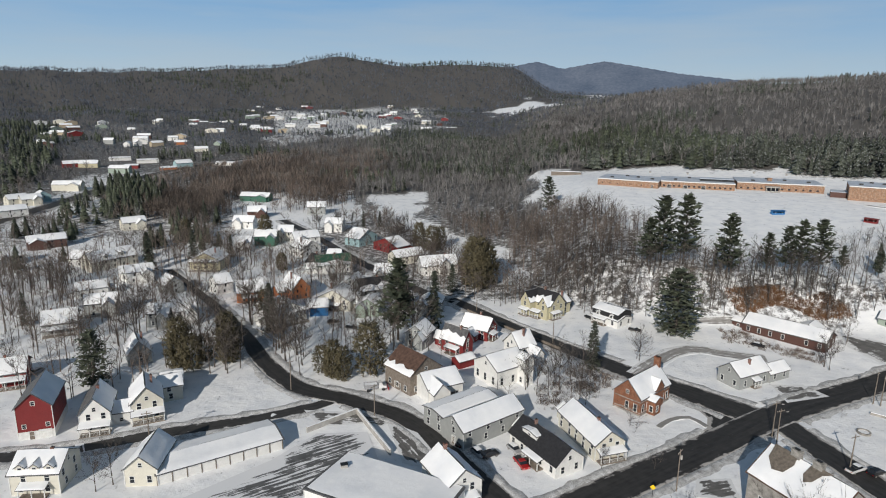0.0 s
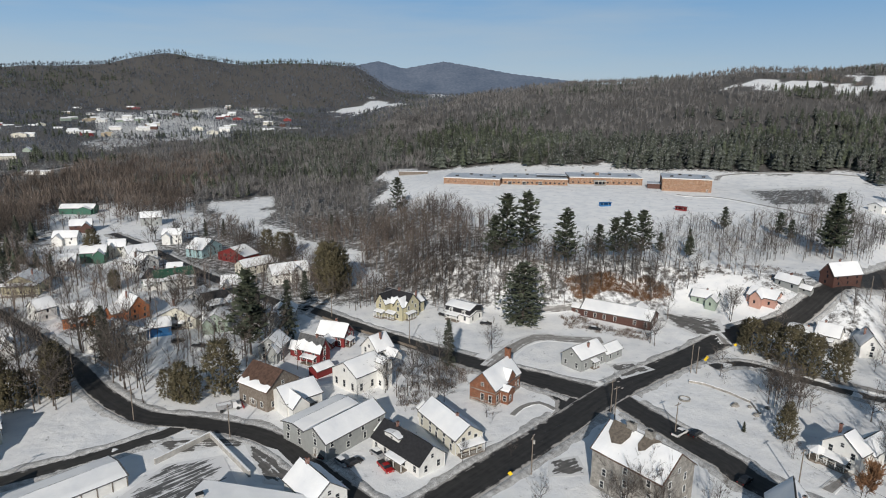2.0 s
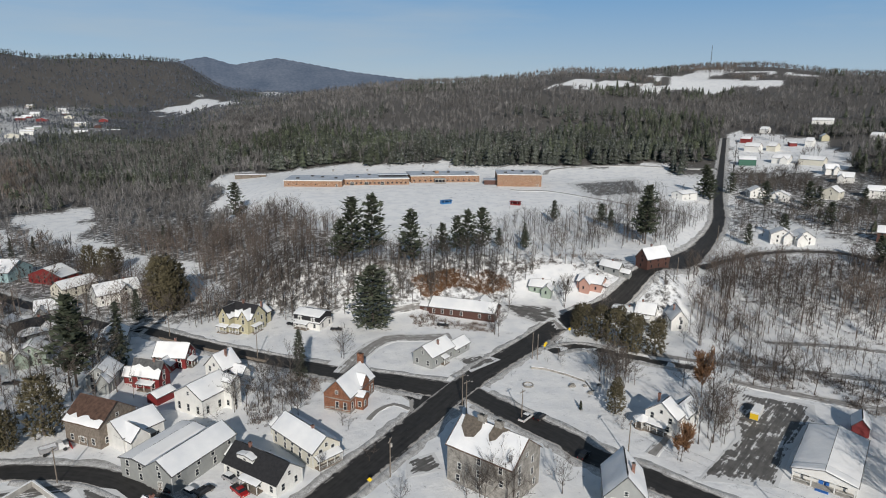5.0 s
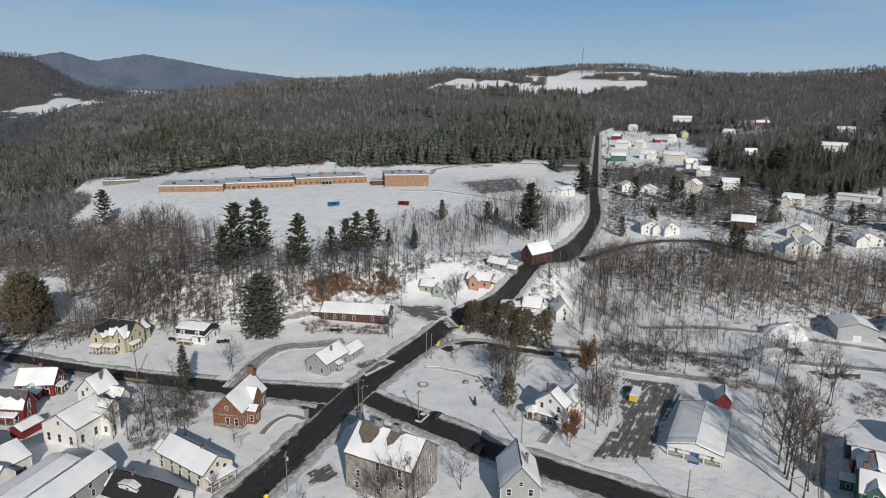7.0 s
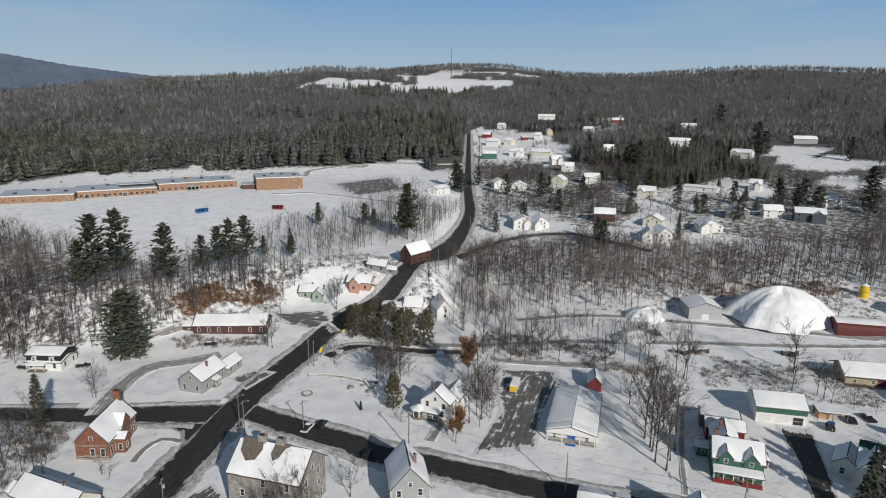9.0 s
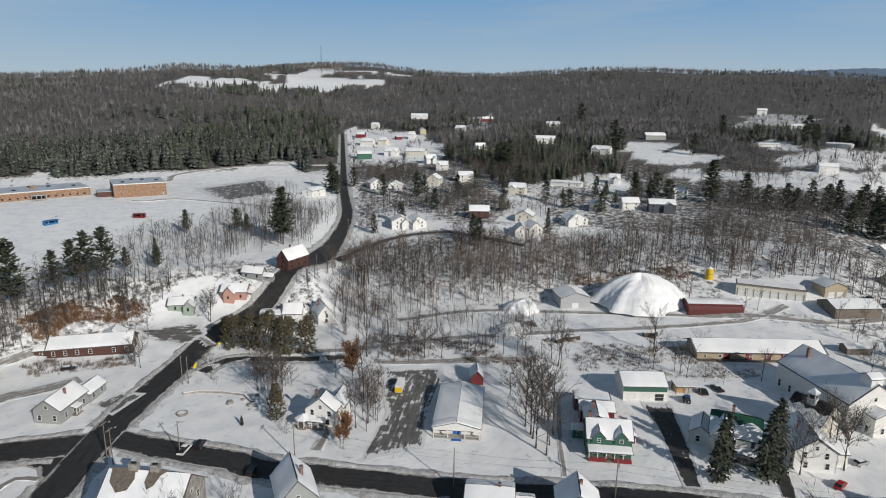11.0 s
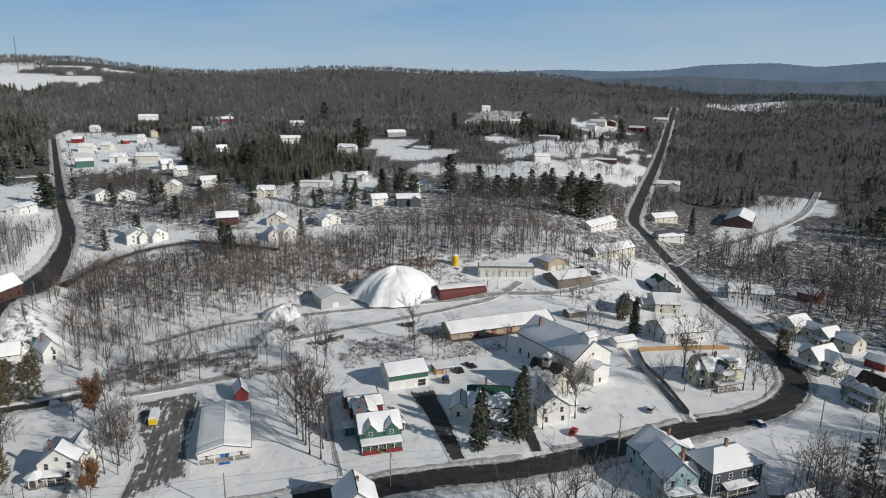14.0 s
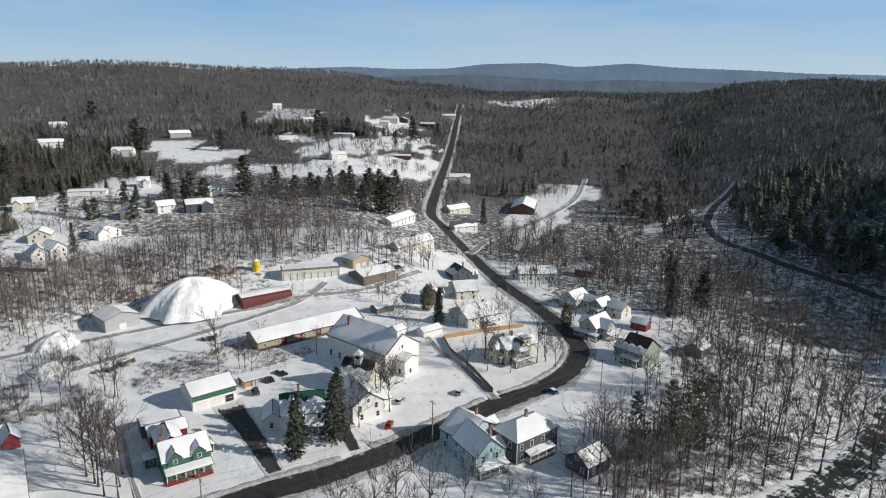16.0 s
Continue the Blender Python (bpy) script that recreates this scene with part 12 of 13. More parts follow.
tree('S', -137.6, 361.3, 12.7, 197, 59)
tree('H', 21.5, 266.7, 11.5, 293, 60)
tree('H', 13.9, 262.5, 12.6, 179, 61)
tree('K', -47.3, 315.8, 14.8, 273, 62)
tree('K', -62.3, 372.8, 17.2, 299, 63)
tree('K', -89.3, 441.6, 20.0, 208, 64)
tree('H', -139.3, 235.7, 13.8, 299, 65)
tree('K', -164.5, 263.7, 15.2, 118, 66)
tree('K', -108.2, 307.7, 15.9, 172, 67)
tree('H', -89.7, 274.9, 14.4, 349, 68)
tree('K', -84.5, 303.5, 14.3, 14, 69)
tree('H', -106.7, 236.8, 13.8, 143, 70)
tree('H', -119.3, 250.1, 14.5, 310, 71)
tree('S', -143.3, 300.9, 19.8, 343, 72)
tree('C', -103.6, 363.2, 13.4, 356, 73)
tree('C', -79.0, 303.7, 10.1, 83, 74)
tree('H', -18.4, 239.8, 14.0, 357, 75)
tree('H', -9.8, 221.7, 13.1, 167, 76)
tree('H', -21.8, 227.1, 17.8, 277, 77)
tree('C', -78.0, 213.9, 8.5, 292, 78)
tree('S', -67.3, 238.2, 12.8, 291, 79)
tree('B', 65.6, 200.4, 7.4, 335, 81)
tree('B', 50.8, 135.3, 4.8, 108, 82)
tree('H', 38.1, 134.9, 6.2, 324, 83)
tree('H', 70.9, 107.3, 12.8, 293, 84)
tree('H', 72.8, 103.3, 13.3, 136, 85)
tree('H', 66.4, 107.0, 12.0, 145, 86)
tree('H', 50.0, 113.6, 7.1, 63, 87)
tree('H', 147.1, 51.2, 18.5, 32, 88)
tree('H', 153.3, 57.7, 21.2, 246, 89)
tree('H', 158.4, 62.1, 18.3, 327, 90)
tree('H', 204.4, 68.9, 18.9, 247, 91)
tree('H', 209.2, 73.3, 16.0, 45, 92)
tree('S', 166.3, 9.2, 15.7, 176, 93)
tree('S', 171.2, -1.9, 20.7, 34, 94)
tree('H', 172.5, -8.1, 14.8, 210, 95)
tree('H', 185.9, -18.1, 17.1, 77, 96)
tree('H', 184.8, -15.7, 15.9, 10, 97)
tree('S', 259.8, -47.5, 16.6, 150, 98)
tree('C', 123.8, 126.6, 9.3, 218, 99)
tree('O', 153.8, 121.7, 13.0, 212, 100)
tree('C', 154.9, 178.9, 13.7, 60, 101)
tree('C', 158.4, 173.2, 14.4, 22, 102)
tree('C', 158.8, 165.7, 15.0, 309, 103)
tree('C', 160.2, 158.0, 15.0, 314, 104)
tree('C', 165.4, 152.5, 13.0, 23, 105)
tree('C', 157.4, 185.7, 9.9, 193, 106)
tree('H', 135.3, 101.8, 17.5, 300, 107)
tree('H', 131.3, 103.1, 14.7, 169, 108)
tree('H', 147.2, 112.4, 12.2, 282, 109)
tree('O', 120.6, 99.3, 8.2, 142, 110)
tree('H', 166.2, 204.6, 12.7, 258, 111)
tree('H', 134.3, 138.3, 13.0, 120, 112)
tree('H', 136.7, 137.2, 13.1, 18, 113)
tree('H', 134.4, 142.9, 11.3, 158, 114)
tree('P', 241.0, 235.2, 30.5, 3, 115)
tree('P', 244.4, 240.3, 23.5, 39, 116)
tree('Q', 381.7, 319.7, 23.3, 55, 117)
tree('Q', 469.9, 57.3, 30.5, 307, 118)
tree('Q', 481.4, 36.8, 20.5, 274, 119)
tree('Q', 540.3, 241.1, 23.2, 16, 120)
tree('Q', 524.8, 242.5, 22.7, 101, 121)
tree('S', 347.0, 128.6, 15.3, 208, 122)
tree('P', 316.7, 162.0, 14.8, 149, 123)
tree('Q', 463.8, 107.8, 18.9, 312, 124)
tree('Q', 469.4, 94.2, 18.9, 134, 125)
tree('Q', 495.6, -3.1, 16.4, 79, 126)
tree('Q', 487.1, -18.1, 20.7, 353, 127)
tree('Q', 493.9, -33.1, 20.0, 21, 128)
tree('Q', 437.4, -42.3, 26.6, 173, 129)
tree('Q', 435.9, -35.7, 23.1, 160, 130)
tree('Q', 429.7, -24.0, 19.5, 184, 131)
tree('S', 184.3, 261.8, 11.6, 70, 132)
tree('H', 185.0, 113.1, 14.1, 193, 133)
tree('H', 178.1, 115.8, 12.8, 192, 134)
tree('H', 175.9, 120.3, 13.8, 235, 135)
tree('H', 187.7, 107.6, 13.1, 266, 136)
tree('H', 171.4, 124.2, 11.6, 197, 137)
tree('H', 193.1, 96.6, 10.9, 329, 138)
tree('H', 204.5, 90.4, 12.4, 304, 139)
tree('B', 190.4, 90.7, 6.5, 348, 140)
tree('B', 190.7, 84.2, 5.4, 286, 141)
tree('S', 116.1, 132.6, 2.9, 52, 142)
tree('B', 132.3, 163.0, 2.9, 317, 143)
tree('B', 118.6, 118.4, 4.3, 259, 144)
tree('Q', 514.6, 233.9, 24.7, 138, 145)
tree('Q', 504.7, 226.2, 20.9, 220, 146)
tree('Q', 512.2, 239.4, 22.3, 324, 147)
tree('Q', 448.2, 190.3, 19.5, 121, 148)
tree('Q', 823.9, 268.5, 30.5, 154, 149)
tree('Q', 397.9, 180.6, 10.7, 223, 150)
tree('Q', 395.7, 250.0, 19.4, 132, 151)
tree('Q', 408.3, 251.4, 14.0, 266, 152)
tree('Q', 392.3, 278.1, 16.8, 155, 153)
tree('Q', 665.4, 180.0, 30.5, 280, 154)
tree('Q', 668.2, 173.4, 21.9, 173, 155)
tree('Q', 463.8, 107.8, 16.8, 5, 156)
tree('Q', 467.8, 98.1, 14.7, 212, 157)
tree('P', 307.9, 154.0, 17.5, 296, 158)
tree('Q', 410.6, 137.8, 13.3, 161, 159)
tree('Q', 408.8, 141.7, 10.2, 10, 160)
tree('Q', 383.1, 318.9, 20.4, 192, 161)
tree('Q', 377.8, 310.4, 16.8, 315, 162)
tree('Q', 793.8, 93.2, 26.3, 301, 163)
tree('Q', 773.5, 8.0, 30.5, 323, 164)
tree('Q', 775.8, -0.8, 21.6, 68, 165)
tree('Q', 867.0, -115.5, 30.5, 30, 166)
tree('Q', 850.0, -116.6, 24.4, 324, 167)
tree('Q', 913.4, -158.3, 21.8, 321, 168)
tree('Q', 778.2, -83.4, 17.9, 170, 169)
tree('Q', 549.2, 311.6, 13.7, 238, 170)
tree('Q', 537.4, 298.9, 13.4, 180, 171)
tree('Q', 609.3, 328.3, 14.9, 347, 172)
tree('Q', 445.5, 81.0, 19.1, 180, 173)
tree('Q', 471.6, 11.2, 17.8, 311, 174)
tree('Q', 470.0, 5.6, 15.7, 142, 175)
tree('Q', 613.2, -300.4, 22.2, 250, 176)
tree('Q', 484.2, -249.5, 21.2, 11, 177)
tree('Q', 450.6, -254.2, 22.3, 301, 178)
tree('Q', 463.0, -248.7, 18.2, 31, 179)
tree('Q', 750.9, -290.6, 18.7, 346, 180)
tree('Q', 781.9, -241.9, 22.7, 10, 181)
tree('Q', 807.1, -238.0, 16.8, 189, 182)
tree('Q', 545.7, -330.9, 14.4, 128, 183)
tree('Q', 524.9, -329.8, 12.9, 321, 184)
tree('Q', 382.6, -294.6, 23.5, 233, 185)
tree('Q', 344.6, -279.0, 21.6, 152, 186)
tree('Q', 325.3, -286.9, 24.1, 303, 187)
tree('Q', 304.0, -284.0, 22.9, 307, 188)
tree('Q', 291.6, -287.4, 25.4, 163, 189)
tree('Q', 381.2, -314.8, 21.6, 90, 190)
tree('Q', 438.6, -311.0, 19.9, 186, 191)
tree('H', 235.3, 42.3, 17.5, 94, 192)
tree('H', 221.9, 32.2, 11.0, 160, 193)
tree('H', 218.5, 27.6, 10.8, 189, 194)
tree('B', 218.5, 21.6, 6.5, 304, 195)
tree('B', 218.5, 15.8, 4.3, 135, 196)
tree('B', 216.8, 43.7, 7.7, 153, 197)
tree('B', 215.1, 53.9, 6.7, 193, 198)
tree('B', 210.0, 58.9, 5.5, 53, 199)
tree('H', 242.9, -14.0, 8.9, 13, 200)
tree('B', 249.6, -37.0, 6.7, 291, 201)
tree('B', 233.0, -44.0, 5.2, 350, 202)
tree('H', 292.6, -23.6, 9.0, 67, 203)
tree('C', 277.9, -44.9, 12.0, 158, 204)
tree('H', 85.9, 102.5, 10.5, 256, 205)
tree('H', 71.3, 115.5, 8.9, 113, 206)
tree('H', 39.9, 182.3, 10.6, 137, 208)
tree('H', 43.9, 173.9, 9.7, 122, 209)
tree('H', 40.2, 170.4, 9.5, 167, 210)
tree('B', 66.0, 199.0, 8.5, 95, 211)
tree('B', 50.6, 155.3, 6.3, 347, 212)
tree('H', 212.0, -76.3, 19.9, 222, 213)
tree('H', 217.0, -81.2, 14.7, 332, 214)
tree('S', 260.9, -46.9, 14.8, 357, 215)
tree('S', 159.1, 9.9, 17.0, 49, 216)
tree('S', 165.7, -0.6, 19.3, 52, 217)
tree('C', 249.7, -102.3, 10.3, 307, 218)
tree('H', 208.2, -56.2, 13.1, 164, 219)
tree('H', 211.0, -49.5, 12.1, 170, 220)
tree('G', 147.4, -93.4, 22.5, 345, 221)
tree('G', 139.3, -94.8, 27.0, 114, 222)
tree('G', 145.4, -82.0, 20.4, 86, 224)
tree('G', 147.5, -105.0, 24.5, 40, 225)
tree('H', 134.3, -67.2, 22.2, 332, 227)
tree('H', 127.1, -67.8, 24.4, 111, 228)
tree('H', 139.5, -107.8, 25.4, 291, 229)
tree('H', 132.1, -112.9, 26.3, 230, 230)
tree('H', 134.9, -123.8, 27.0, 138, 231)
tree('H', 137.8, -135.3, 26.0, 115, 232)
tree('H', 160.5, -125.9, 22.8, 61, 233)
tree('H', 173.6, -126.5, 24.0, 17, 234)
tree('H', 174.2, -139.6, 26.4, 271, 235)
tree('H', 170.9, -150.1, 26.3, 97, 236)
tree('H', 160.8, -152.6, 27.0, 161, 237)
tree('H', 154.3, -155.3, 26.6, 294, 238)
tree('H', 148.0, -155.7, 26.0, 93, 239)
tree('H', 139.4, -153.6, 27.0, 142, 240)
tree('H', 154.8, -133.7, 24.3, 174, 241)
tree('H', 129.5, -96.2, 20.8, 328, 242)
tree('H', 125.4, -84.2, 21.6, 43, 243)
tree('H', 123.9, -75.8, 21.3, 317, 244)
tree('S', 256.8, -155.7, 19.1, 176, 245)
tree('P', 256.3, -171.2, 22.0, 301, 246)
tree('H', 243.0, -138.4, 18.2, 66, 247)
tree('H', 208.2, -156.3, 18.8, 215, 248)
tree('H', 219.1, -176.8, 19.7, 149, 249)
tree('H', 208.7, -181.9, 21.5, 265, 250)
tree('H', 203.4, -193.0, 21.3, 138, 251)
tree('H', 188.9, -195.2, 22.5, 237, 252)
tree('H', 207.6, -138.7, 18.5, 177, 253)
tree('H', 181.4, -135.9, 20.9, 324, 254)
tree('H', 116.5, -20.4, 25.9, 213, 255)
tree('H', 121.7, -8.6, 21.0, 148, 256)
tree('H', 122.9, -13.7, 22.6, 214, 257)
tree('H', 124.7, -29.6, 19.0, 290, 258)
tree('H', 121.0, -1.1, 18.0, 209, 259)
tree('H', 129.1, -41.7, 10.7, 18, 260)
tree('H', 124.2, -45.8, 12.0, 211, 261)
tree('H', 131.0, -58.3, 14.1, 79, 262)
tree('H', 227.3, -60.5, 14.1, 102, 263)
tree('K', 353.2, -141.1, 17.5, 2, 264)
tree('K', 342.1, -122.9, 16.9, 244, 265)
tree('K', 315.1, -142.9, 19.2, 318, 266)
tree('K', 356.3, -117.1, 17.5, 261, 267)
tree('K', 275.6, -134.8, 17.1, 222, 268)
tree('S', 470.1, -118.4, 19.9, 286, 269)
tree('Q', 497.8, -53.5, 22.3, 113, 270)
tree('S', 488.8, -43.8, 17.5, 16, 271)
tree('H', 137.6, 137.5, 10.6, 233, 272)
tree('H', 137.4, 142.2, 8.8, 339, 273)
tree('B', 118.9, 118.1, 5.2, 265, 274)
tree('B', 120.3, 100.0, 6.7, 147, 275)
tree('B', 130.6, 160.1, 3.0, 278, 276)
tree('H', 132.6, 165.0, 10.0, 174, 277)
tree('B', 128.0, 164.9, 2.4, 116, 278)
tree('B', 110.7, 161.2, 2.8, 34, 279)
tree('H', 125.7, 195.6, 12.4, 301, 280)
tree('H', 126.0, 193.1, 10.7, 146, 281)
tree('H', 166.6, 205.9, 12.0, 61, 282)
tree('B', 108.3, 219.0, 3.1, 125, 283)
tree('B', 110.6, 213.5, 3.3, 23, 284)
tree('B', 115.2, 208.6, 3.1, 17, 285)
tree('B', 117.9, 202.2, 2.7, 355, 286)
tree('H', -18.2, 244.3, 20.0, 262, 287)
tree('H', -58.1, 206.9, 18.2, 101, 288)
tree('H', -54.0, 201.7, 19.7, 220, 289)
tree('H', -51.1, 195.2, 16.7, 295, 290)
tree('H', -45.3, 258.5, 12.5, 25, 291)
tree('H', -36.4, 249.6, 15.6, 6, 292)
tree('H', -72.0, 228.3, 17.6, 246, 293)
tree('H', -44.0, 184.3, 13.6, 61, 294)
tree('H', -10.6, 214.6, 18.1, 87, 295)
tree('C', -30.1, 181.8, 11.2, 257, 296)
tree('C', -34.1, 184.7, 8.7, 153, 297)
tree('C', -67.2, 231.6, 14.0, 122, 298)
tree('Q', 409.2, 319.2, 15.6, 339, 299)
tree('Q', 369.5, 218.9, 14.2, 10, 300)
tree('Q', 414.2, 225.9, 14.7, 268, 301)
tree('Q', 435.1, 222.5, 15.2, 274, 302)
tree('Q', 478.4, 228.8, 16.4, 211, 303)
tree('Q', 527.3, 207.8, 15.9, 27, 304)
tree('Q', 421.3, 159.0, 15.0, 313, 305)
tree('Q', 544.1, 171.1, 17.5, 58, 306)
tree('Q', 453.0, 132.9, 15.5, 174, 307)
tree('Q', 409.8, 115.8, 14.2, 64, 308)
tree('Q', 330.9, 220.7, 13.6, 129, 309)
tree('Q', 306.7, 224.5, 12.0, 276, 310)
tree('Q', 710.8, 56.4, 21.1, 244, 311)
tree('Q', 793.4, -27.1, 21.8, 31, 312)
tree('Q', 666.0, 101.8, 21.6, 180, 313)
tree('Q', 464.2, 22.0, 17.3, 113, 314)
tree('Q', 473.6, -12.5, 19.5, 101, 315)
tree('Q', 494.3, -40.5, 20.7, 62, 316)
tree('Q', 477.1, -28.8, 18.3, 273, 317)
tree('P', 176.3, 249.4, 11.1, 61, 318)
tree('P', 227.6, 294.2, 13.5, 87, 319)
tree('P', 245.3, 274.1, 13.8, 122, 320)
tree('P', 245.6, 266.4, 11.6, 140, 321)
tree('P', 167.2, 259.1, 10.9, 65, 322)
tree('H', 71.1, 103.6, 11.4, 3, 323)
tree('H', 67.1, 106.6, 10.0, 249, 324)
tree('H', 64.5, 109.8, 8.7, 321, 325)
tree('K', 13.3, 323.2, 15.3, 292, 326)
tree('C', 14.7, 292.0, 20.0, 204, 327)
tree('C', 17.2, 278.7, 20.5, 25, 328)
tree('H', 31.0, 295.1, 12.3, 138, 329)
tree('C', 131.2, 133.9, 6.8, 127, 330)
tree('S', 116.6, 133.4, 2.8, 137, 331)
tree('H', 235.4, 86.0, 8.6, 316, 332)
tree('H', 200.9, 83.5, 13.7, 269, 333)
tree('H', 208.2, 83.3, 13.9, 266, 334)
tree('H', 193.5, 115.7, 12.7, 216, 335)
tree('H', 188.4, 119.2, 14.8, 26, 336)
tree('H', 203.3, 67.6, 13.0, 242, 337)
tree('H', 158.3, 53.5, 22.8, 165, 338)
tree('H', 172.5, 62.4, 16.6, 0, 339)
tree('H', 179.3, 68.5, 15.7, 28, 340)
tree('H', 152.3, 52.3, 15.0, 64, 341)

for i, (x, y, h) in enumerate([(184, 156, 7.5), (179, 163, 8.5), (188, 153, 9.0), (175, 170, 8.0), (170, 176, 7.0), (176, 181, 8.0)]):
    tree('C' if i % 2 else 'H', x, y, h, 31 * i, i)

# more garden and street trees, kind by kind: place and height
for i, (x, y, h) in enumerate([(-138, 204, 16.8), (-109, 215, 21.5), (-74, 233, 16.8), (-104, 193, 12.9), (-105, 222, 12.7), (-189, 270, 21.1), (-168, 249, 18.0), (-174, 245, 16.6), (-171, 264, 17.3), (-44, 251, 16.6), (-34, 247, 15.1), (-58, 230, 17.9), (-55, 209, 19.9), (-46, 199, 12.1), (-11, 216, 23.7), (-9, 222, 16.8), (22, 257, 9.6), (-73, 315, 14.8), (-86, 332, 14.1), (-148, 265, 16.7)]):
    tree('H', x, y, h, 47 * i, i)
for i, (x, y, h) in enumerate([(-127, 212, 13.9), (-94, 238, 16.7), (-91, 214, 15.4), (-30, 354, 12.9), (-134, 184, 10.8), (-95, 284, 13.8), (-61, 285, 12.1), (-45, 259, 18.4), (-35, 244, 15.0), (-74, 234, 17.4), (-56, 206, 20.5), (-45, 192, 17.2), (-26, 220, 12.7), (26, 178, 12.4), (34, 179, 13.5), (41, 166, 10.2), (20, 183, 8.1), (69, 116, 10.0), (74, 113, 10.7), (170, 209, 12.5)]):
    tree('H', x, y, h, 47 * i, i)
for i, (x, y, h) in enumerate([(154, 129, 11.7), (156, 119, 17.1), (174, 131, 16.6), (181, -18, 17.3), (178, -8, 15.3), (207, -14, 12.1), (219, 39, 14.0), (193, 92, 10.4), (220, 30, 12.9), (270, -47, 15.4), (288, -25, 10.8), (253, -54, 13.5), (219, -58, 24.0), (229, 5, 12.1), (155, 59, 19.6), (174, 74, 13.2), (136, 104, 10.5), (134, 145, 13.6), (142, 146, 12.0), (205, -64, 9.4)]):
    tree('H', x, y, h, 47 * i, i)
for i, (x, y, h) in enumerate([(213, -80, 15.4), (207, -82, 13.0), (248, -32, 8.3), (197, -15, 14.6), (193, -19, 13.5), (210, -107, 13.6), (181, -104, 16.3), (194, -6, 11.5), (171, 67, 18.5), (161, 58, 15.8), (149, 55, 18.2), (267, -76, 10.4), (287, -193, 19.1), (255, -191, 20.7), (209, -170, 20.4), (315, -146, 14.4), (330, -125, 14.6)]):
    tree('H', x, y, h, 47 * i, i)
for i, (x, y, h) in enumerate([(-84, 191, 13.4), (-77, 194, 10.0), (-70, 196, 14.6), (-108, 379, 14.3), (-149, 362, 14.2)]):
    tree('C', x, y, h, 47 * i, i)
for i, (x, y, h) in enumerate([(-63, 221, 19.1), (-126, 313, 18.5), (-148, 311, 17.3), (-158, 418, 12.1), (290, -176, 18.8), (310, -185, 18.2)]):
    tree('S', x, y, h, 47 * i, i)
for i, (x, y, h) in enumerate([(-82, 394, 12.4), (-53, 348, 15.4), (-51, 456, 12.4)]):
    tree('K', x, y, h, 47 * i, i)
for i, (x, y, h) in enumerate([(155, 165, 8.6), (249, 28, 9.5)]):
    tree('B', x, y, h, 47 * i, i)
for i, (x, y, h) in enumerate([(127, 103, 6.7)]):
    tree('O', x, y, h, 47 * i, i)


# thin scatter of garden trees between the houses
SC = np.random.RandomState(77)
for kind, n, sector, low, high in (("H", 30, (-38, 4, 190, 300), 8, 14), ("K", 22, (-38, 4, 300, 420), 8, 14), ("C", 9, (-38, 2, 200, 420), 5, 10), ("S", 7, (-38, 4, 200, 430), 7, 15), ("H", 20, (96, 108, 230, 380), 8, 14), ("H", 13, (50, 70, 190, 300), 7, 12), ("H", 30, (120, 140, 110, 260), 9, 16)):
    gx, gy = scatter(SC, n, *sector)
    fit_here = clear_of(gx, gy, 2.5)
    for i in np.where(fit_here)[0]:
        tree(kind, float(gx[i]), float(gy[i]), float(SC.uniform(low, high)), float(SC.uniform(0, 360)), int(i))


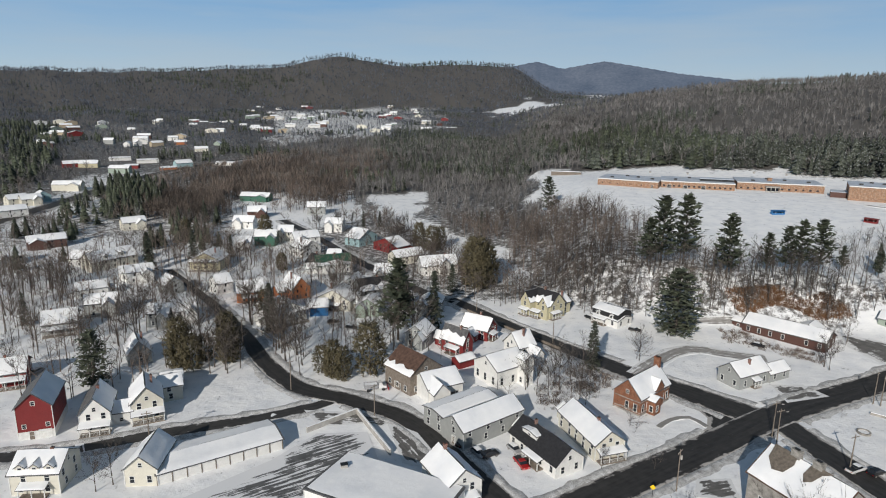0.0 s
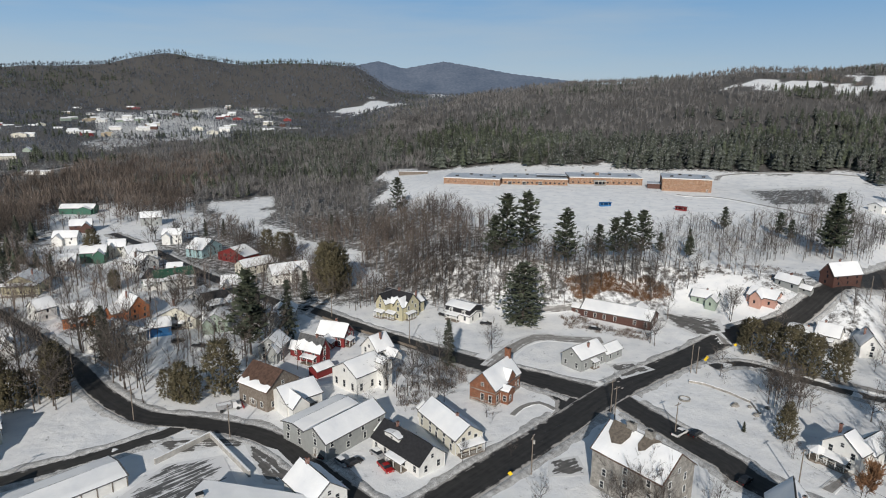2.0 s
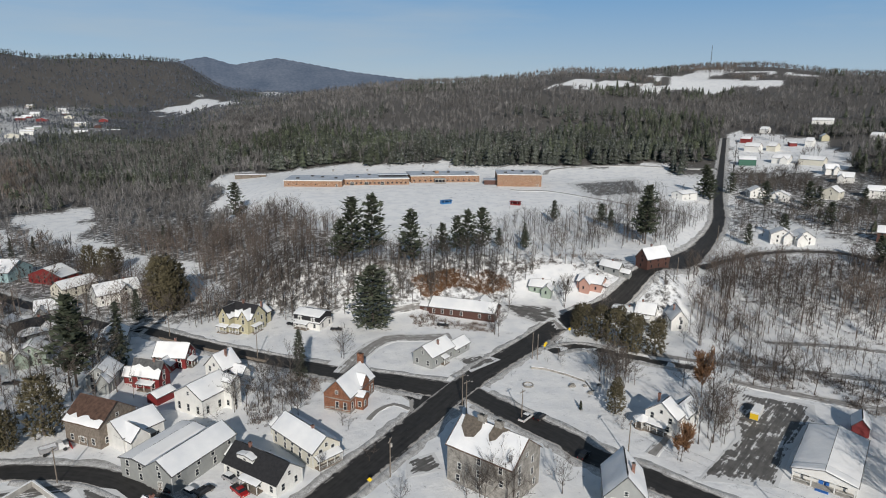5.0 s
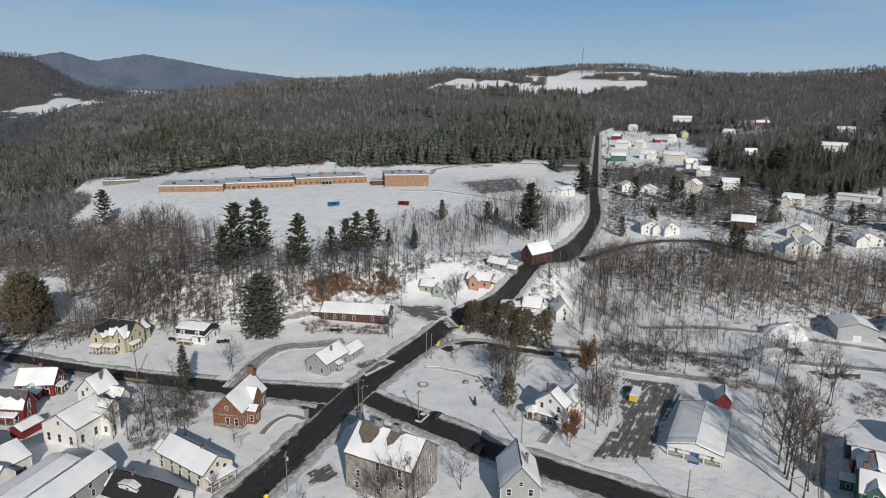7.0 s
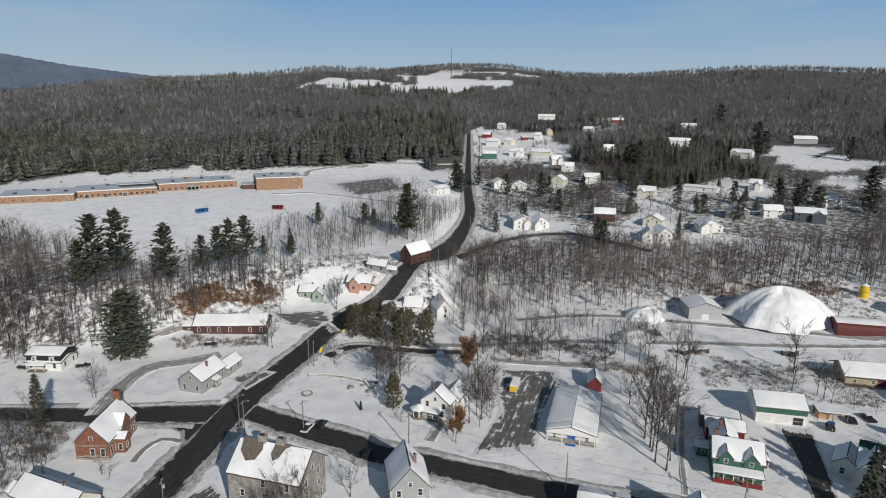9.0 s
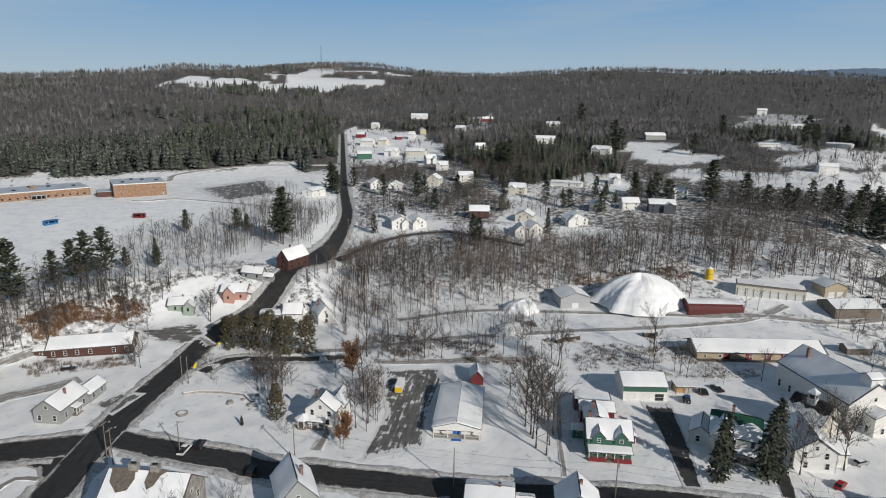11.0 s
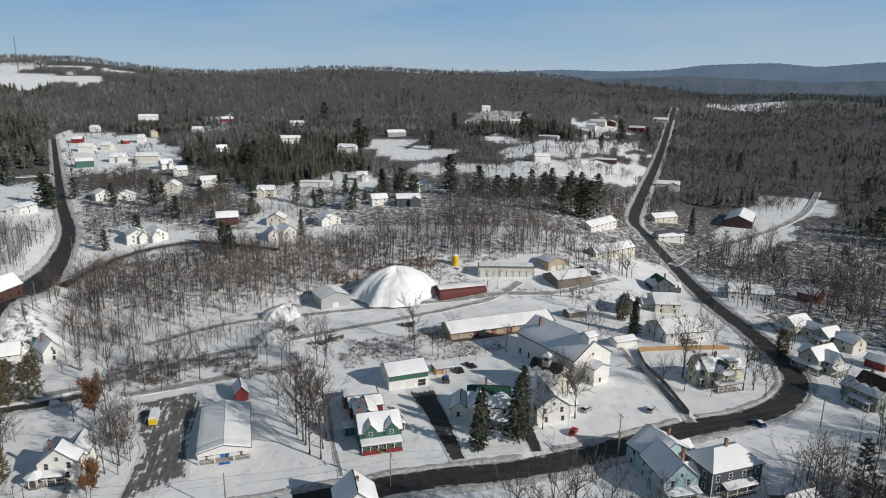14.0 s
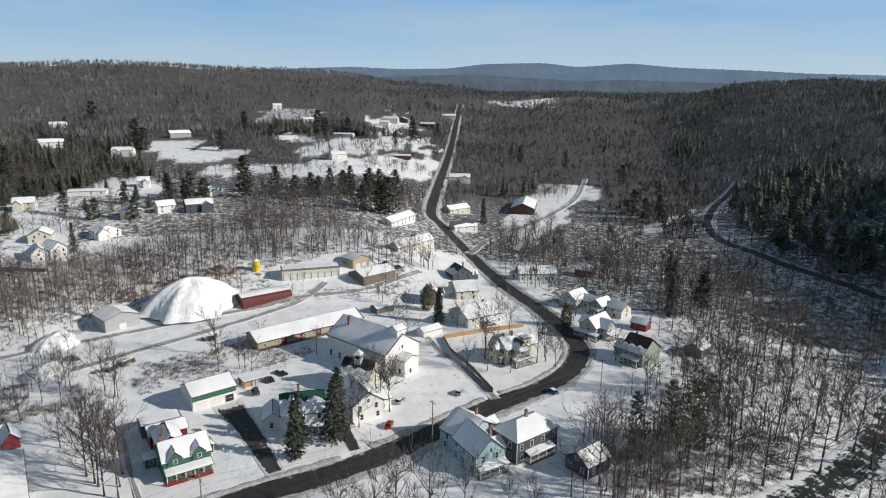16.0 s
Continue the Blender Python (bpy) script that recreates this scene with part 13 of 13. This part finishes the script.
# ---- mountains at the end of both valleys, range behind range, tinted blue for haze ----
def mountains(name, profile, label, near, far, foot, dim, glow):
    """A far wooded range: crest heights by bearing, with spurs and hollows down to its foot. Its glow stands in for
    haze.
    """
    m = grained(name + "_hazy_woods", [c * 0.25 for c in dim], dim, 0.006, 1.0, fine=0.5)
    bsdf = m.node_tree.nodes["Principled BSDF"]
    # blue emission paints the haze in; the slopes themselves give no light
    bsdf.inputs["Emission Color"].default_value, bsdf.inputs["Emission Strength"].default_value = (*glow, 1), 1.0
    n, rows = 220, 12
    b = np.linspace(profile[0][0], profile[-1][0], n)
    crest = np.interp(b, *zip(*profile))
    crest = np.convolve(np.pad(crest, 2, mode="edge"), np.ones(5) / 5, mode="valid") + 1.6 * np.sin(b * 9) + 1.2 * np.sin(b * 23)
    verts = []
    for step in range(rows):
        t = step / (rows - 1)
        d = near + (far - near) * t + 0 * b
        z = foot + (crest - foot) * t ** 0.9 + 5 * math.sin(math.pi * t) * (np.sin(b * 0.9 + t * 2) + 0.6 * np.sin(b * 2.3 - t * 3) + 0.3 * np.sin(b * 6.1 + t * 7))
        verts.append(np.stack([d * np.sin(np.radians(b)), d * np.cos(np.radians(b)), z], -1))
    verts = np.concatenate(verts)
    i, j = np.meshgrid(np.arange(rows - 1), np.arange(n - 1), indexing="ij")
    a = (i * n + j).ravel()
    tris = np.concatenate([np.stack([a, a + n + 1, a + 1], 1), np.stack([a, a + n, a + n + 1], 1)])
    ob = arrays_object(name, verts, tris, m, label, "mountains", "structure")
    ob.data.polygons.foreach_set("use_smooth", [True] * len(ob.data.polygons))
    return ob


mountains("backdrop_north", [(2, 190), (4.5, 250), (5.9, 285), (7.9, 318), (10.0, 268), (11.8, 296), (13.5, 321), (15.8, 291), (19.4, 240), (23.7, 200), (29, 150)], "distant wooded mountains beyond the valley, tinted blue for haze", 4250, 4750, 40, (0.1, 0.1, 0.105), (0.055, 0.095, 0.165))
mountains("backdrop_east", [(82, 240), (86.8, 260), (92.6, 283), (96.5, 271), (100.4, 277), (103.7, 314), (108.9, 322), (111.7, 296), (116, 320), (119.4, 293), (126.4, 264), (129.5, 249), (140, 215)], "distant wooded mountains beyond the river valley, tinted blue for haze", 4500, 4900, 120, (0.07, 0.075, 0.08), (0.095, 0.155, 0.24))
mountains("backdrop_foothills", [(84, 150), (92, 190), (97, 205), (102, 222), (107, 205), (112, 185), (116, 195), (121, 180), (128, 172), (136, 150)], "lower wooded hills before the mountains, tinted blue-grey for haze", 3900, 4300, 60, (0.07, 0.075, 0.075), (0.055, 0.085, 0.13))
